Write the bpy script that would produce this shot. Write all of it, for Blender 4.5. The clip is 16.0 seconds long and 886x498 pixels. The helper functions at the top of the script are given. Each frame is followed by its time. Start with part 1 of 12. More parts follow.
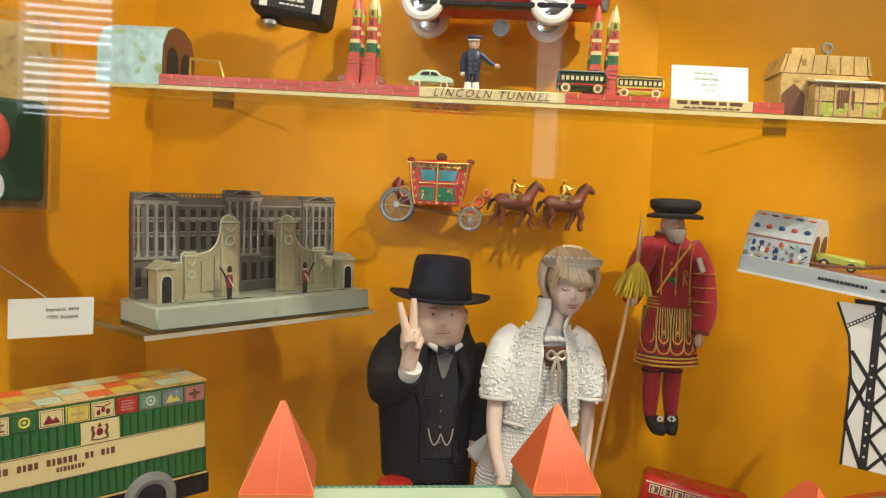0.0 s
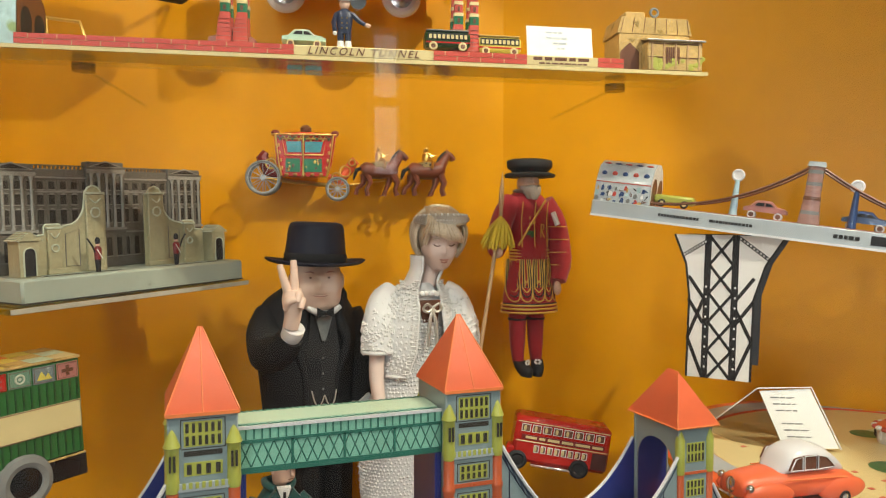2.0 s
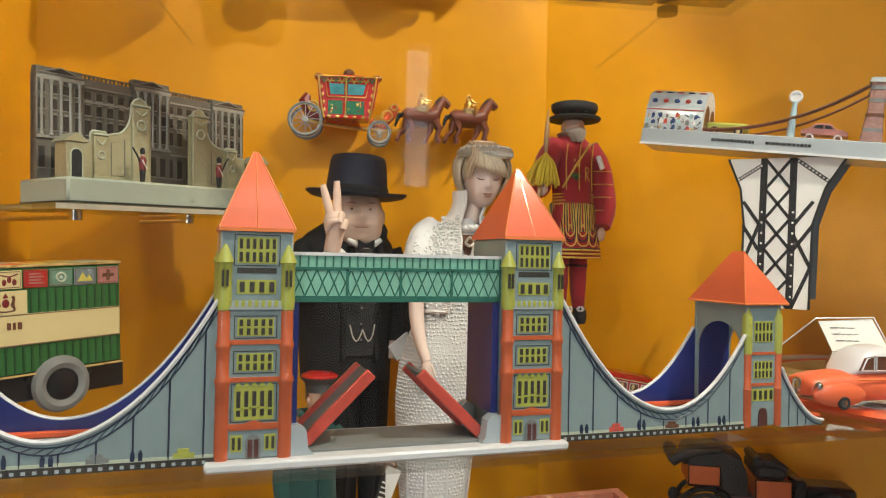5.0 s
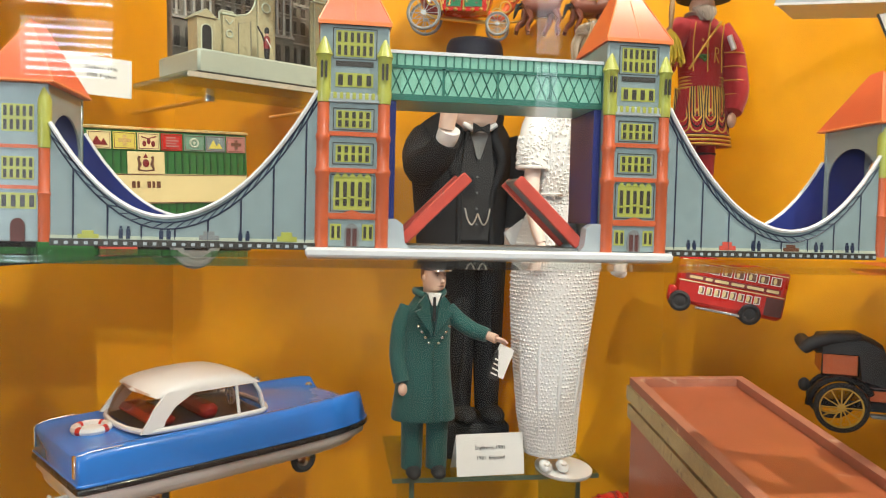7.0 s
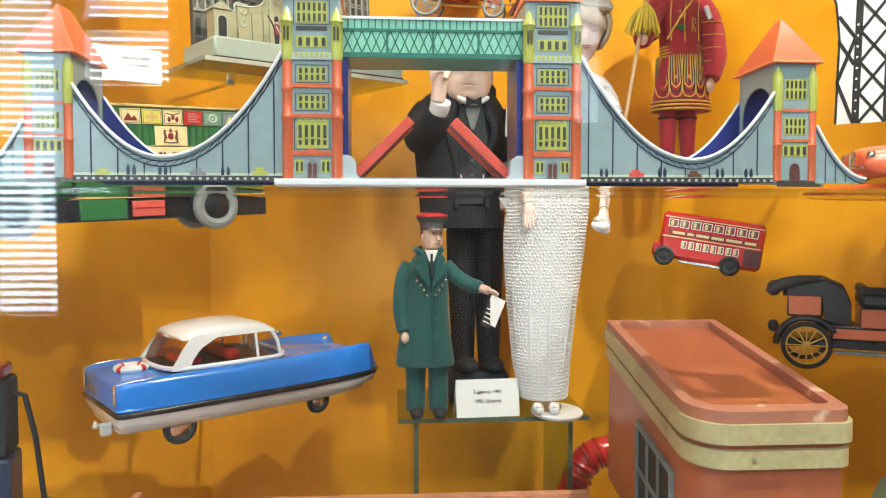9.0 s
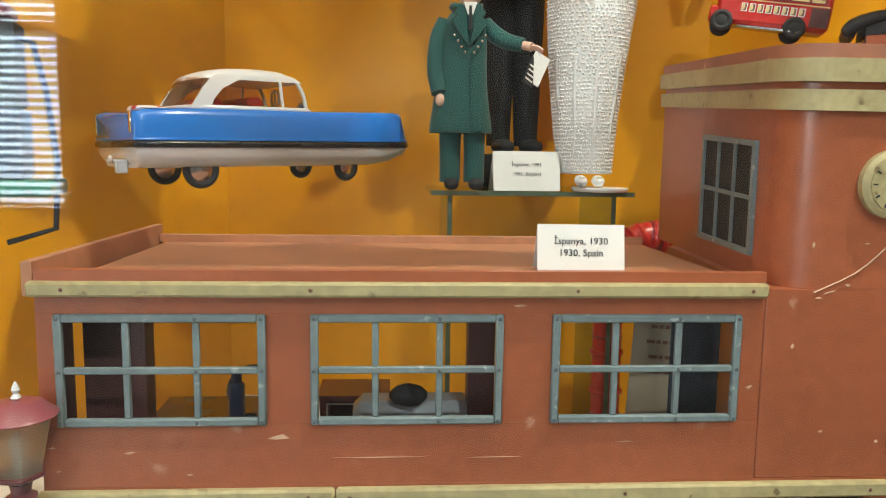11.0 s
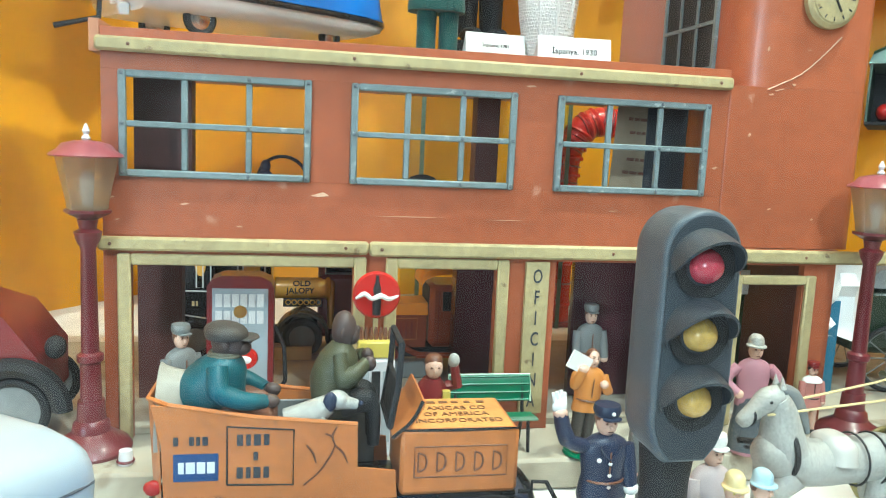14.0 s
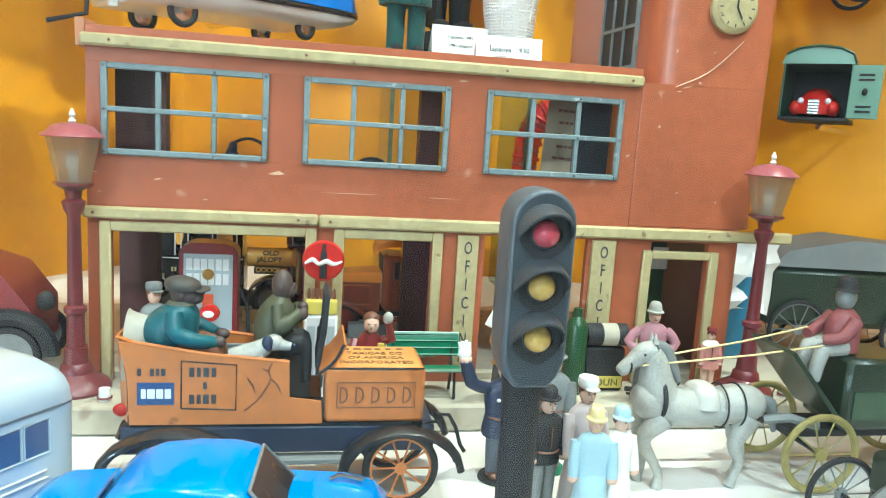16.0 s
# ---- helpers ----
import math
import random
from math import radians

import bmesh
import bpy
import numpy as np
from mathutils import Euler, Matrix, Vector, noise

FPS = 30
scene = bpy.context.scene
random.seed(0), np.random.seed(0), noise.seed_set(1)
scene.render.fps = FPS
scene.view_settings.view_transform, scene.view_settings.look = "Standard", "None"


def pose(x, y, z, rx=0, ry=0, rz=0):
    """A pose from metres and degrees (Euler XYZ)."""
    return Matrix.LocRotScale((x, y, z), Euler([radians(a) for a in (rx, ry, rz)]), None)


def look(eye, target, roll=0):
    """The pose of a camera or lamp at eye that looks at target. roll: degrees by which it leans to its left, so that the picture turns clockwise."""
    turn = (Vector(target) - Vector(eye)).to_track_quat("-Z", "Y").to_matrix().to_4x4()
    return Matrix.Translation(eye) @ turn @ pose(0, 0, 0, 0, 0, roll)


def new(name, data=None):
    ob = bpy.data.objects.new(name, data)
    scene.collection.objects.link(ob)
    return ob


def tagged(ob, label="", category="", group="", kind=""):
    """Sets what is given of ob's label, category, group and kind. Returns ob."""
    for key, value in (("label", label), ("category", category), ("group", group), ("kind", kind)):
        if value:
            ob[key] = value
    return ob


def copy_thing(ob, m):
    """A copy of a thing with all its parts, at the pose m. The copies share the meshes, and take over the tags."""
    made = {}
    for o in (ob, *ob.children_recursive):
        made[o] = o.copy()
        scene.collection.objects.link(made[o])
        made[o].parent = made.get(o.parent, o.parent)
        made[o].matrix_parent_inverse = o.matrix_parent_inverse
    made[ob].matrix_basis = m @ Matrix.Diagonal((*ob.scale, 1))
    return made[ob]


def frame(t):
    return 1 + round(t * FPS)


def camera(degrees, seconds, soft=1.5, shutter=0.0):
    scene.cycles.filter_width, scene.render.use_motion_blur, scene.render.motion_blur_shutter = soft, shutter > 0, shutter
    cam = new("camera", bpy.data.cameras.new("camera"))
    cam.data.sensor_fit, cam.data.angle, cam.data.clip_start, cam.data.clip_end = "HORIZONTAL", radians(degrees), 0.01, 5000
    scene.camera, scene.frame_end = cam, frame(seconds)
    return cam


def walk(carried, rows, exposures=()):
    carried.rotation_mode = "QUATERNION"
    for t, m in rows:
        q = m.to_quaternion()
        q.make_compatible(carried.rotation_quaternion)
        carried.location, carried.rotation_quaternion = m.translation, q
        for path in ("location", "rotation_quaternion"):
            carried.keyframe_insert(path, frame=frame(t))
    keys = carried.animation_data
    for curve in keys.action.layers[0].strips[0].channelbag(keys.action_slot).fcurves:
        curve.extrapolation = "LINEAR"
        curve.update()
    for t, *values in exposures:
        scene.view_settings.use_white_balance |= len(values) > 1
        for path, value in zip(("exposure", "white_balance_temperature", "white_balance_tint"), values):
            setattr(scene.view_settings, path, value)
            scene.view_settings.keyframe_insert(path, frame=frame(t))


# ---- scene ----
# camera and walk
cam = camera(61.7, 16.0, soft=1.0)
PATH = [
    (0, (-0.061, 0.133, 1.625), (0.226, 2.11, 1.528), 2.8),
    (0.5, (-0.069, 0.127, 1.615), (0.301, 2.09, 1.537), 1.9),
    (1, (-0.08, 0.12, 1.605), (0.406, 2.058, 1.524), 1.0),
    (1.5, (-0.094, 0.115, 1.593), (0.49, 2.027, 1.52), 0.2),
    (2, (-0.099, 0.111, 1.581), (0.602, 1.982, 1.51), 0.0),
    (2.5, (-0.107, 0.112, 1.566), (0.664, 1.957, 1.513), -0.0),
    (3, (-0.108, 0.117, 1.548), (0.703, 1.944, 1.492), 0.7),
    (3.2, (-0.106, 0.118, 1.542), (0.696, 1.949, 1.48), 0.7),
    (5.5, (-0.118, 0.136, 1.461), (0.497, 2.039, 1.497), 1.1),
    (6, (-0.124, 0.144, 1.443), (0.466, 2.055, 1.431), 0.6),
    (6.5, (-0.118, 0.149, 1.421), (0.362, 2.09, 1.37), 0.0),
    (7, (-0.092, 0.126, 1.4), (0.203, 2.103, 1.322), 1.4),
    (7.5, (-0.07, 0.094, 1.397), (0.088, 2.087, 1.321), 0.9),
    (8, (-0.046, 0.079, 1.395), (0.138, 2.07, 1.368), 0.1),
    (8.5, (-0.037, 0.065, 1.382), (0.173, 2.054, 1.367), -0.1),
    (9, (-0.038, 0.046, 1.362), (0.1, 2.039, 1.286), -0.0),
    (9.5, (-0.033, 0.032, 1.33), (0.069, 2.023, 1.164), -0.3),
    (9.7, (-0.028, 0.032, 1.312), (0.068, 2.017, 1.085), -0.3),
    (11.8, (-0.098, 0.115, 1.1), (0.143, 2.084, 0.846), 4.1),
    (12, (-0.103, 0.113, 1.078), (0.225, 2.065, 0.792), 4.8),
    (12.5, (-0.113, 0.099, 1.045), (0.254, 2.052, 0.818), 4.8),
    (13, (-0.127, 0.076, 1.045), (0.264, 2.024, 0.813), 3.7),
    (13.5, (-0.136, 0.044, 1.06), (0.244, 1.991, 0.805), 2.2),
    (14, (-0.137, 0.021, 1.067), (0.232, 1.968, 0.798), 2.6),
    (14.5, (-0.138, 0.004, 1.067), (0.265, 1.946, 0.806), 2.6),
    (15, (-0.129, -0.012, 1.067), (0.279, 1.926, 0.784), 2.8),
    (15.5, (-0.121, -0.034, 1.073), (0.258, 1.905, 0.765), 2.6),
    (16, (-0.106, -0.054, 1.073), (0.257, 1.887, 0.755), 3.6),
]
EXPO = [(0, -0.55, 6400, 6), (3, -0.55, 6350, 6), (5.5, -0.46, 6300, 7), (6.5, -0.05, 6250, 7), (7.5, 0.1, 6050, 6), (8.5, 0.24, 5850, 4), (9.5, 0.36, 5700, 1), (12, 0.0, 6250, 1), (12.5, 0.3, 5950, -2), (14, 0.92, 5250, -8), (16, 0.97, 5200, -9)]
walk(cam, [(t, look(eye, target, roll)) for t, eye, target, roll in PATH], EXPO)

# light
world = bpy.data.worlds.new("world")
scene.world = world
world.use_nodes = True
wn = world.node_tree
sky = wn.nodes.new("ShaderNodeTexSky")
sky.sky_type, sky.sun_disc, sky.sun_elevation, sky.sun_rotation = "NISHITA", False, radians(40), radians(200)
wn.links.new(sky.outputs[0], wn.nodes["Background"].inputs[0])
wn.nodes["Background"].inputs[1].default_value = 0.1


def spot(name, eye, target, watts, angle, colour=(1, 0.86, 0.68), size=0.015, blend=0.6):
    d = bpy.data.lights.new(name, "SPOT")
    d.energy, d.spot_size, d.spot_blend, d.color, d.shadow_soft_size = watts, radians(angle), blend, colour, size
    ob = new(name, d)
    ob.matrix_world = look(eye, target)
    return ob


def area(name, eye, target, watts, sx, sy, colour=(1, 1, 1)):
    d = bpy.data.lights.new(name, "AREA")
    d.shape, d.size, d.size_y, d.energy, d.color = "RECTANGLE", sx, sy, watts, colour
    ob = new(name, d)
    ob.matrix_world = look(eye, target)
    return ob


spot("cabinet_spot", (0.42, 0.22, 2.25), (-0.2, 0.85, 1.3), 43, 67, (1, 0.88, 0.7), 0.012, 0.18)
spot("cabinet_spot", (-0.42, 0.22, 2.25), (0.12, 0.85, 1.2), 15, 90, (1, 0.88, 0.7), 0.015)
# This one is an added fill for the back wall behind the garage.
spot("cabinet_spot", (0.0, 0.66, 2.26), (0.0, 0.84, 0.9), 7, 110, (1, 0.88, 0.7), 0.02)
# Unseen area lamp, added as general fill from above the room.
area("fill_area_above", (0.1, -0.75, 2.79), (0.1, -0.75, 0), 14, 1.2, 0.5, (1, 0.95, 0.88))
# Unseen spot added to brighten the street and dolls from the front.
spot("fill_spot_front", (0.45, -1.3, 2.6), (0.05, 0.4, 0.98), 60, 46, (1, 0.96, 0.9), 0.03)
# Unseen lamp added for low daylight fill into the garage bays.
area("window_daylight", (-2.65, -2.99, 1.7), (0, 0.4, 1.1), 44, 0.55, 1.3, (0.95, 0.97, 1))


# materials
def mat(name, colour, rough=0.5, metal=0.0, vary=0.18, scale=60.0, bump=0.08, coat=0.0, glass=0.0, emit=0.0, spots=None, sheen=0.0):
    """A procedural surface: two scales of mottling, fine relief, optional wear spots of another colour."""
    m = bpy.data.materials.new(name)
    m.use_nodes = True
    n, l = m.node_tree.nodes, m.node_tree.links
    p = n["Principled BSDF"]
    p.inputs["Roughness"].default_value, p.inputs["Metallic"].default_value = rough, metal
    p.inputs["Coat Weight"].default_value, p.inputs["Transmission Weight"].default_value = coat, glass
    p.inputs["Coat Roughness"].default_value = 0.08
    p.inputs["Sheen Weight"].default_value = sheen
    tc = n.new("ShaderNodeTexCoord")
    big, fine = n.new("ShaderNodeTexNoise"), n.new("ShaderNodeTexNoise")
    big.inputs["Scale"].default_value, fine.inputs["Scale"].default_value = scale * 0.25, scale * 3
    big.inputs["Detail"].default_value, fine.inputs["Detail"].default_value = 5, 3
    for t in (big, fine):
        l.new(tc.outputs["Object"], t.inputs["Vector"])
    add = n.new("ShaderNodeMath")
    add.operation = "ADD"
    l.new(big.outputs["Fac"], add.inputs[0])
    l.new(fine.outputs["Fac"], add.inputs[1])
    ramp = n.new("ShaderNodeMapRange")
    ramp.inputs["From Min"].default_value, ramp.inputs["From Max"].default_value = 0.7, 1.3
    ramp.inputs["To Min"].default_value, ramp.inputs["To Max"].default_value = 1 - vary, 1 + vary
    l.new(add.outputs[0], ramp.inputs["Value"])
    mul = n.new("ShaderNodeVectorMath")
    mul.operation = "SCALE"
    mul.inputs[0].default_value = colour
    l.new(ramp.outputs[0], mul.inputs["Scale"])
    out = mul.outputs[0]
    if spots:
        wear, cut, mix = n.new("ShaderNodeTexNoise"), n.new("ShaderNodeMapRange"), n.new("ShaderNodeMix")
        wear.inputs["Scale"].default_value, wear.inputs["Detail"].default_value = spots[1], 6
        l.new(tc.outputs["Object"], wear.inputs["Vector"])
        cut.inputs["From Min"].default_value, cut.inputs["From Max"].default_value = spots[2], spots[2] + 0.06
        l.new(wear.outputs["Fac"], cut.inputs["Value"])
        mix.data_type = "RGBA"
        mix.inputs["B"].default_value = (*spots[0], 1)
        l.new(cut.outputs[0], mix.inputs["Factor"])
        l.new(out, mix.inputs["A"])
        out = mix.outputs["Result"]
    l.new(out, p.inputs["Base Color"])
    rr = n.new("ShaderNodeMapRange")
    rr.inputs["To Min"].default_value, rr.inputs["To Max"].default_value = max(rough - 0.08, 0.02), min(rough + 0.12, 1)
    l.new(big.outputs["Fac"], rr.inputs["Value"])
    l.new(rr.outputs[0], p.inputs["Roughness"])
    if bump:
        b = n.new("ShaderNodeBump")
        b.inputs["Strength"].default_value, b.inputs["Distance"].default_value = bump, 0.002
        l.new(fine.outputs["Fac"], b.inputs["Height"])
        l.new(b.outputs[0], p.inputs["Normal"])
    if emit:
        p.inputs["Emission Color"].default_value, p.inputs["Emission Strength"].default_value = (*colour, 1), emit
    return m


def clear(name, tint=(1, 1, 1), rough=0.0, see=0.92):
    """Thin clear sheet: it lets light straight through and mirrors by Fresnel."""
    m = bpy.data.materials.new(name)
    m.use_nodes = True
    n, l = m.node_tree.nodes, m.node_tree.links
    n.remove(n["Principled BSDF"])
    tr, gl, mix, lw = n.new("ShaderNodeBsdfTransparent"), n.new("ShaderNodeBsdfGlossy"), n.new("ShaderNodeMixShader"), n.new("ShaderNodeLayerWeight")
    tr.inputs[0].default_value = (*[c * see for c in tint], 1)
    gl.inputs["Roughness"].default_value = rough
    power, scale = n.new("ShaderNodeMath"), n.new("ShaderNodeMath")
    power.operation, scale.operation = "POWER", "MULTIPLY_ADD"
    power.inputs[1].default_value = 5.0
    scale.inputs[1].default_value, scale.inputs[2].default_value = 0.96, 0.04
    l.new(lw.outputs["Facing"], power.inputs[0])
    l.new(power.outputs[0], scale.inputs[0])
    l.new(scale.outputs[0], mix.inputs[0])
    l.new(tr.outputs[0], mix.inputs[1])
    l.new(gl.outputs[0], mix.inputs[2])
    l.new(mix.outputs[0], n["Material Output"].inputs[0])
    return m


M_wall = mat("orange_paint", (0.74, 0.335, 0.0015), 0.34, vary=0.06, scale=14, bump=0.02)
M_wall.node_tree.nodes["Principled BSDF"].inputs["Specular IOR Level"].default_value = 0.22
M_floor = mat("white_board", (0.78, 0.77, 0.74), 0.5, vary=0.06, scale=30, bump=0.05)
M_room = mat("room_plaster", (0.5, 0.49, 0.48), 0.8, vary=0.06, scale=8)
# Unseen floor, made pale to lay a light haze on the pane.
M_roomfloor = mat("pale_bounce_floor", (0.6, 0.57, 0.53), 0.5, vary=0.2, scale=10)
M_glass = clear("clear_glass", (0.97, 0.985, 0.975), 0.0, 0.97)
M_green = clear("shelf_glass", (0.82, 0.93, 0.88), 0.0, 0.9)
M_edge = mat("glass_edge", (0.085, 0.115, 0.075), 0.25, vary=0.2, scale=40, bump=0, coat=0.5)
M_chrome = mat("chrome", (0.75, 0.75, 0.76), 0.18, 1.0, vary=0.1)
M_brass = mat("brass", (0.75, 0.5, 0.14), 0.3, 1.0, vary=0.15)
M_brick = mat("terracotta_paint", (0.37, 0.103, 0.043), 0.36, vary=0.16, scale=40, bump=0.06, coat=0.1, spots=((0.5, 0.23, 0.15), 55, 0.665))
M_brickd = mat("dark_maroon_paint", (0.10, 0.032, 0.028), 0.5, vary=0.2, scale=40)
M_roof = mat("worn_terracotta", (0.44, 0.195, 0.10), 0.55, vary=0.2, scale=50, spots=((0.54, 0.22, 0.11), 30, 0.66))
M_rim = mat("dusty_pink_paint", (0.37, 0.145, 0.085), 0.6, vary=0.2, scale=60, spots=((0.6, 0.38, 0.26), 60, 0.64))
M_cream = mat("aged_cream_paint", (0.45, 0.375, 0.19), 0.55, vary=0.2, scale=90, bump=0.2, spots=((0.22, 0.16, 0.08), 120, 0.66))
M_bluegrey = mat("grey_blue_paint", (0.19, 0.235, 0.245), 0.5, vary=0.2, scale=90, spots=((0.4, 0.44, 0.44), 140, 0.64))
M_kerb = mat("aged_board", (0.46, 0.42, 0.33), 0.7, vary=0.16, scale=50, spots=((0.3, 0.25, 0.18), 40, 0.62))
M_white = mat("white_card", (0.82, 0.82, 0.8), 0.6, vary=0.03, scale=40, bump=0.02)
M_ink = mat("black_ink", (0.015, 0.015, 0.017), 0.6, vary=0.2, bump=0)
M_black = mat("black_enamel", (0.012, 0.012, 0.014), 0.25, vary=0.2, coat=0.3)
M_blackm = mat("matt_black", (0.018, 0.018, 0.02), 0.7, vary=0.2)
M_rubber = mat("grey_rubber", (0.22, 0.22, 0.21), 0.7, vary=0.15)
M_red = mat("red_enamel", (0.5, 0.02, 0.015), 0.25, vary=0.12, coat=0.4)
M_redd = mat("dark_red_enamel", (0.2, 0.018, 0.02), 0.3, vary=0.2, coat=0.3)
M_orange = mat("orange_tin", (0.78, 0.12, 0.035), 0.3, vary=0.1, coat=0.3)
M_salmon = mat("salmon_tin", (0.82, 0.155, 0.06), 0.36, vary=0.08, scale=40, coat=0.2, spots=((0.7, 0.22, 0.1), 90, 0.7))
M_flap = mat("pale_orange_tin", (0.85, 0.24, 0.07), 0.4, vary=0.08, coat=0.2)
M_stone = mat("grey_blue_tin", (0.25, 0.32, 0.33), 0.32, vary=0.12, coat=0.4)
M_olive = mat("olive_print", (0.42, 0.44, 0.08), 0.35, vary=0.1, coat=0.3)
M_yel = mat("yellow_print", (0.66, 0.55, 0.10), 0.35, vary=0.1, coat=0.3)
M_teal = mat("teal_print", (0.035, 0.16, 0.12), 0.32, vary=0.08, coat=0.4)
M_coachpane = mat("teal_window_print", (0.06, 0.30, 0.36), 0.3, vary=0.35, scale=90, coat=0.4)
M_bay = mat("bay_brown_tin", (0.19, 0.055, 0.03), 0.35, vary=0.35, scale=120, coat=0.3)
M_lockg = mat("sage_green_tin", (0.15, 0.27, 0.19), 0.35, vary=0.12, coat=0.3)
M_tealb = mat("light_green_tin", (0.25, 0.52, 0.40), 0.32, vary=0.08, coat=0.4)
M_mint = mat("mint_tin", (0.52, 0.72, 0.56), 0.35, vary=0.06, coat=0.4)
M_navy = mat("navy_tin", (0.02, 0.035, 0.2), 0.3, vary=0.1, coat=0.4)
M_cobalt = mat("blue_plastic", (0.03, 0.19, 0.68), 0.22, vary=0.05, coat=0.5)
M_sky = mat("bright_blue_enamel", (0.0, 0.24, 0.78), 0.2, vary=0.04, coat=0.6)
M_plastic = mat("white_plastic", (0.72, 0.72, 0.74), 0.3, vary=0.04, coat=0.3)
M_grille = mat("pale_grey_enamel", (0.42, 0.47, 0.5), 0.3, vary=0.08, coat=0.3)
M_rust = mat("rust_orange_tin", (0.55, 0.19, 0.045), 0.45, vary=0.18, scale=80, coat=0.15, spots=((0.14, 0.06, 0.03), 90, 0.68))
M_maroon = mat("maroon_enamel", (0.13, 0.018, 0.025), 0.35, vary=0.15, coat=0.3)
M_capgrey = mat("charcoal_cloth", (0.075, 0.07, 0.07), 0.7, vary=0.15, scale=60)
M_skinw = mat("pale_skin_paint", (0.86, 0.64, 0.52), 0.5, vary=0.04, scale=40, bump=0.02)
M_skin = mat("skin_paint", (0.70, 0.47, 0.36), 0.55, vary=0.04, scale=40, bump=0.02)
M_lip = mat("lip_paint", (0.46, 0.22, 0.17), 0.5, vary=0.1)
M_silver = mat("silver_filigree", (0.66, 0.63, 0.56), 0.35, 0.6, vary=0.2, scale=200)
M_skind = mat("dark_brown_paint", (0.075, 0.05, 0.045), 0.5, vary=0.15)
M_porc = mat("porcelain", (0.86, 0.68, 0.6), 0.4, vary=0.04)
M_hair = mat("blond_fibre", (0.56, 0.45, 0.31), 0.5, vary=0.25, scale=120, bump=0.1)
M_felt = mat("black_felt", (0.0075, 0.0078, 0.01), 0.8, vary=0.25, scale=40, bump=0)
M_feltn = mat("navy_felt", (0.010, 0.013, 0.032), 0.6, vary=0.2, scale=40, bump=0)
M_satin = mat("white_satin", (0.84, 0.84, 0.84), 0.4, vary=0.05, scale=80, bump=0.05, sheen=0.2)
# White satin darkened, so the colour holds the shade between the beads.
M_gownshade = mat("white_satin_shaded", (0.68, 0.68, 0.69), 0.4, vary=0.08, scale=160, bump=0.1)
M_bead = mat("pearl_beads", (0.85, 0.84, 0.82), 0.25, vary=0.05, coat=0.5)
M_grcloth = mat("bottle_green_cloth", (0.01, 0.075, 0.07), 0.8, vary=0.2, scale=250, bump=0.2, sheen=0.2)
M_redcloth = mat("red_cloth", (0.34, 0.012, 0.02), 0.8, vary=0.2, scale=250, bump=0.25, sheen=0.2)
M_gold = mat("gold_braid", (0.68, 0.44, 0.08), 0.45, 0.3, vary=0.25, scale=250, bump=0.3)
M_ygold = mat("yellow_tassel", (0.62, 0.45, 0.03), 0.7, vary=0.35, scale=400, bump=0.5)
M_wood = mat("pale_wood", (0.48, 0.3, 0.15), 0.5, vary=0.2, scale=120)
M_straw = mat("tan_print", (0.56, 0.38, 0.14), 0.4, vary=0.3, scale=140, coat=0.3, spots=((0.3, 0.2, 0.05), 90, 0.6))
M_palace = mat("grey_stone_print", (0.17, 0.155, 0.13), 0.4, vary=0.2, coat=0.2)
M_palaced = mat("dark_stone_print", (0.045, 0.04, 0.034), 0.4, vary=0.15, coat=0.2)
M_gate = mat("olive_stone_print", (0.40, 0.37, 0.23), 0.4, vary=0.2, scale=100, coat=0.2)
M_base = mat("pale_green_tin", (0.50, 0.54, 0.42), 0.4, vary=0.12, scale=60, coat=0.2, spots=((0.35, 0.36, 0.27), 50, 0.64))
M_grtin = mat("green_tin", (0.03, 0.14, 0.035), 0.35, vary=0.15, coat=0.3)
M_grtind = mat("dark_green_tin", (0.015, 0.06, 0.02), 0.35, vary=0.15, coat=0.3)
M_paleyel = mat("cream_tin", (0.72, 0.60, 0.30), 0.35, vary=0.08, coat=0.3)
M_bottle = mat("bench_green", (0.01, 0.16, 0.07), 0.35, vary=0.15, coat=0.3)
M_tld = mat("traffic_light_dark", (0.05, 0.058, 0.07), 0.4, vary=0.15, scale=60, bump=0.02)
M_tl = mat("traffic_light_grey", (0.095, 0.112, 0.132), 0.36, vary=0.12, scale=60, bump=0.02)
M_lensr = mat("red_lens", (0.52, 0.06, 0.09), 0.2, vary=0.1, coat=0.6)
M_lensy = mat("amber_lens", (0.62, 0.40, 0.10), 0.2, vary=0.25, scale=200, coat=0.6)
M_copbl = mat("navy_paint", (0.02, 0.03, 0.07), 0.4, vary=0.15, coat=0.2)
M_pink = mat("mauve_paint", (0.45, 0.22, 0.27), 0.5, vary=0.1)
M_lblue = mat("pale_blue_paint", (0.40, 0.57, 0.66), 0.45, vary=0.1)
M_greyp = mat("grey_paint", (0.2, 0.21, 0.21), 0.5, vary=0.15)
M_lead = mat("dapple_grey_paint", (0.40, 0.40, 0.37), 0.45, vary=0.25, scale=220, coat=0.1)
M_carriage = mat("dark_green_enamel", (0.02, 0.035, 0.02), 0.35, vary=0.15, coat=0.3)
M_carriagel = mat("green_panel", (0.04, 0.085, 0.045), 0.35, vary=0.15, coat=0.3)
M_wheelyel = mat("yellow_wheel_paint", (0.30, 0.255, 0.085), 0.45, vary=0.2)
M_tinpink = mat("red_brick_print", (0.60, 0.085, 0.06), 0.33, vary=0.12, coat=0.4)
M_jadebl = mat("dark_blue_tin", (0.03, 0.07, 0.2), 0.33, vary=0.12, coat=0.4)
M_leaf = clear("milky_plastic", (0.78, 0.76, 0.74), 0.25, 0.75)
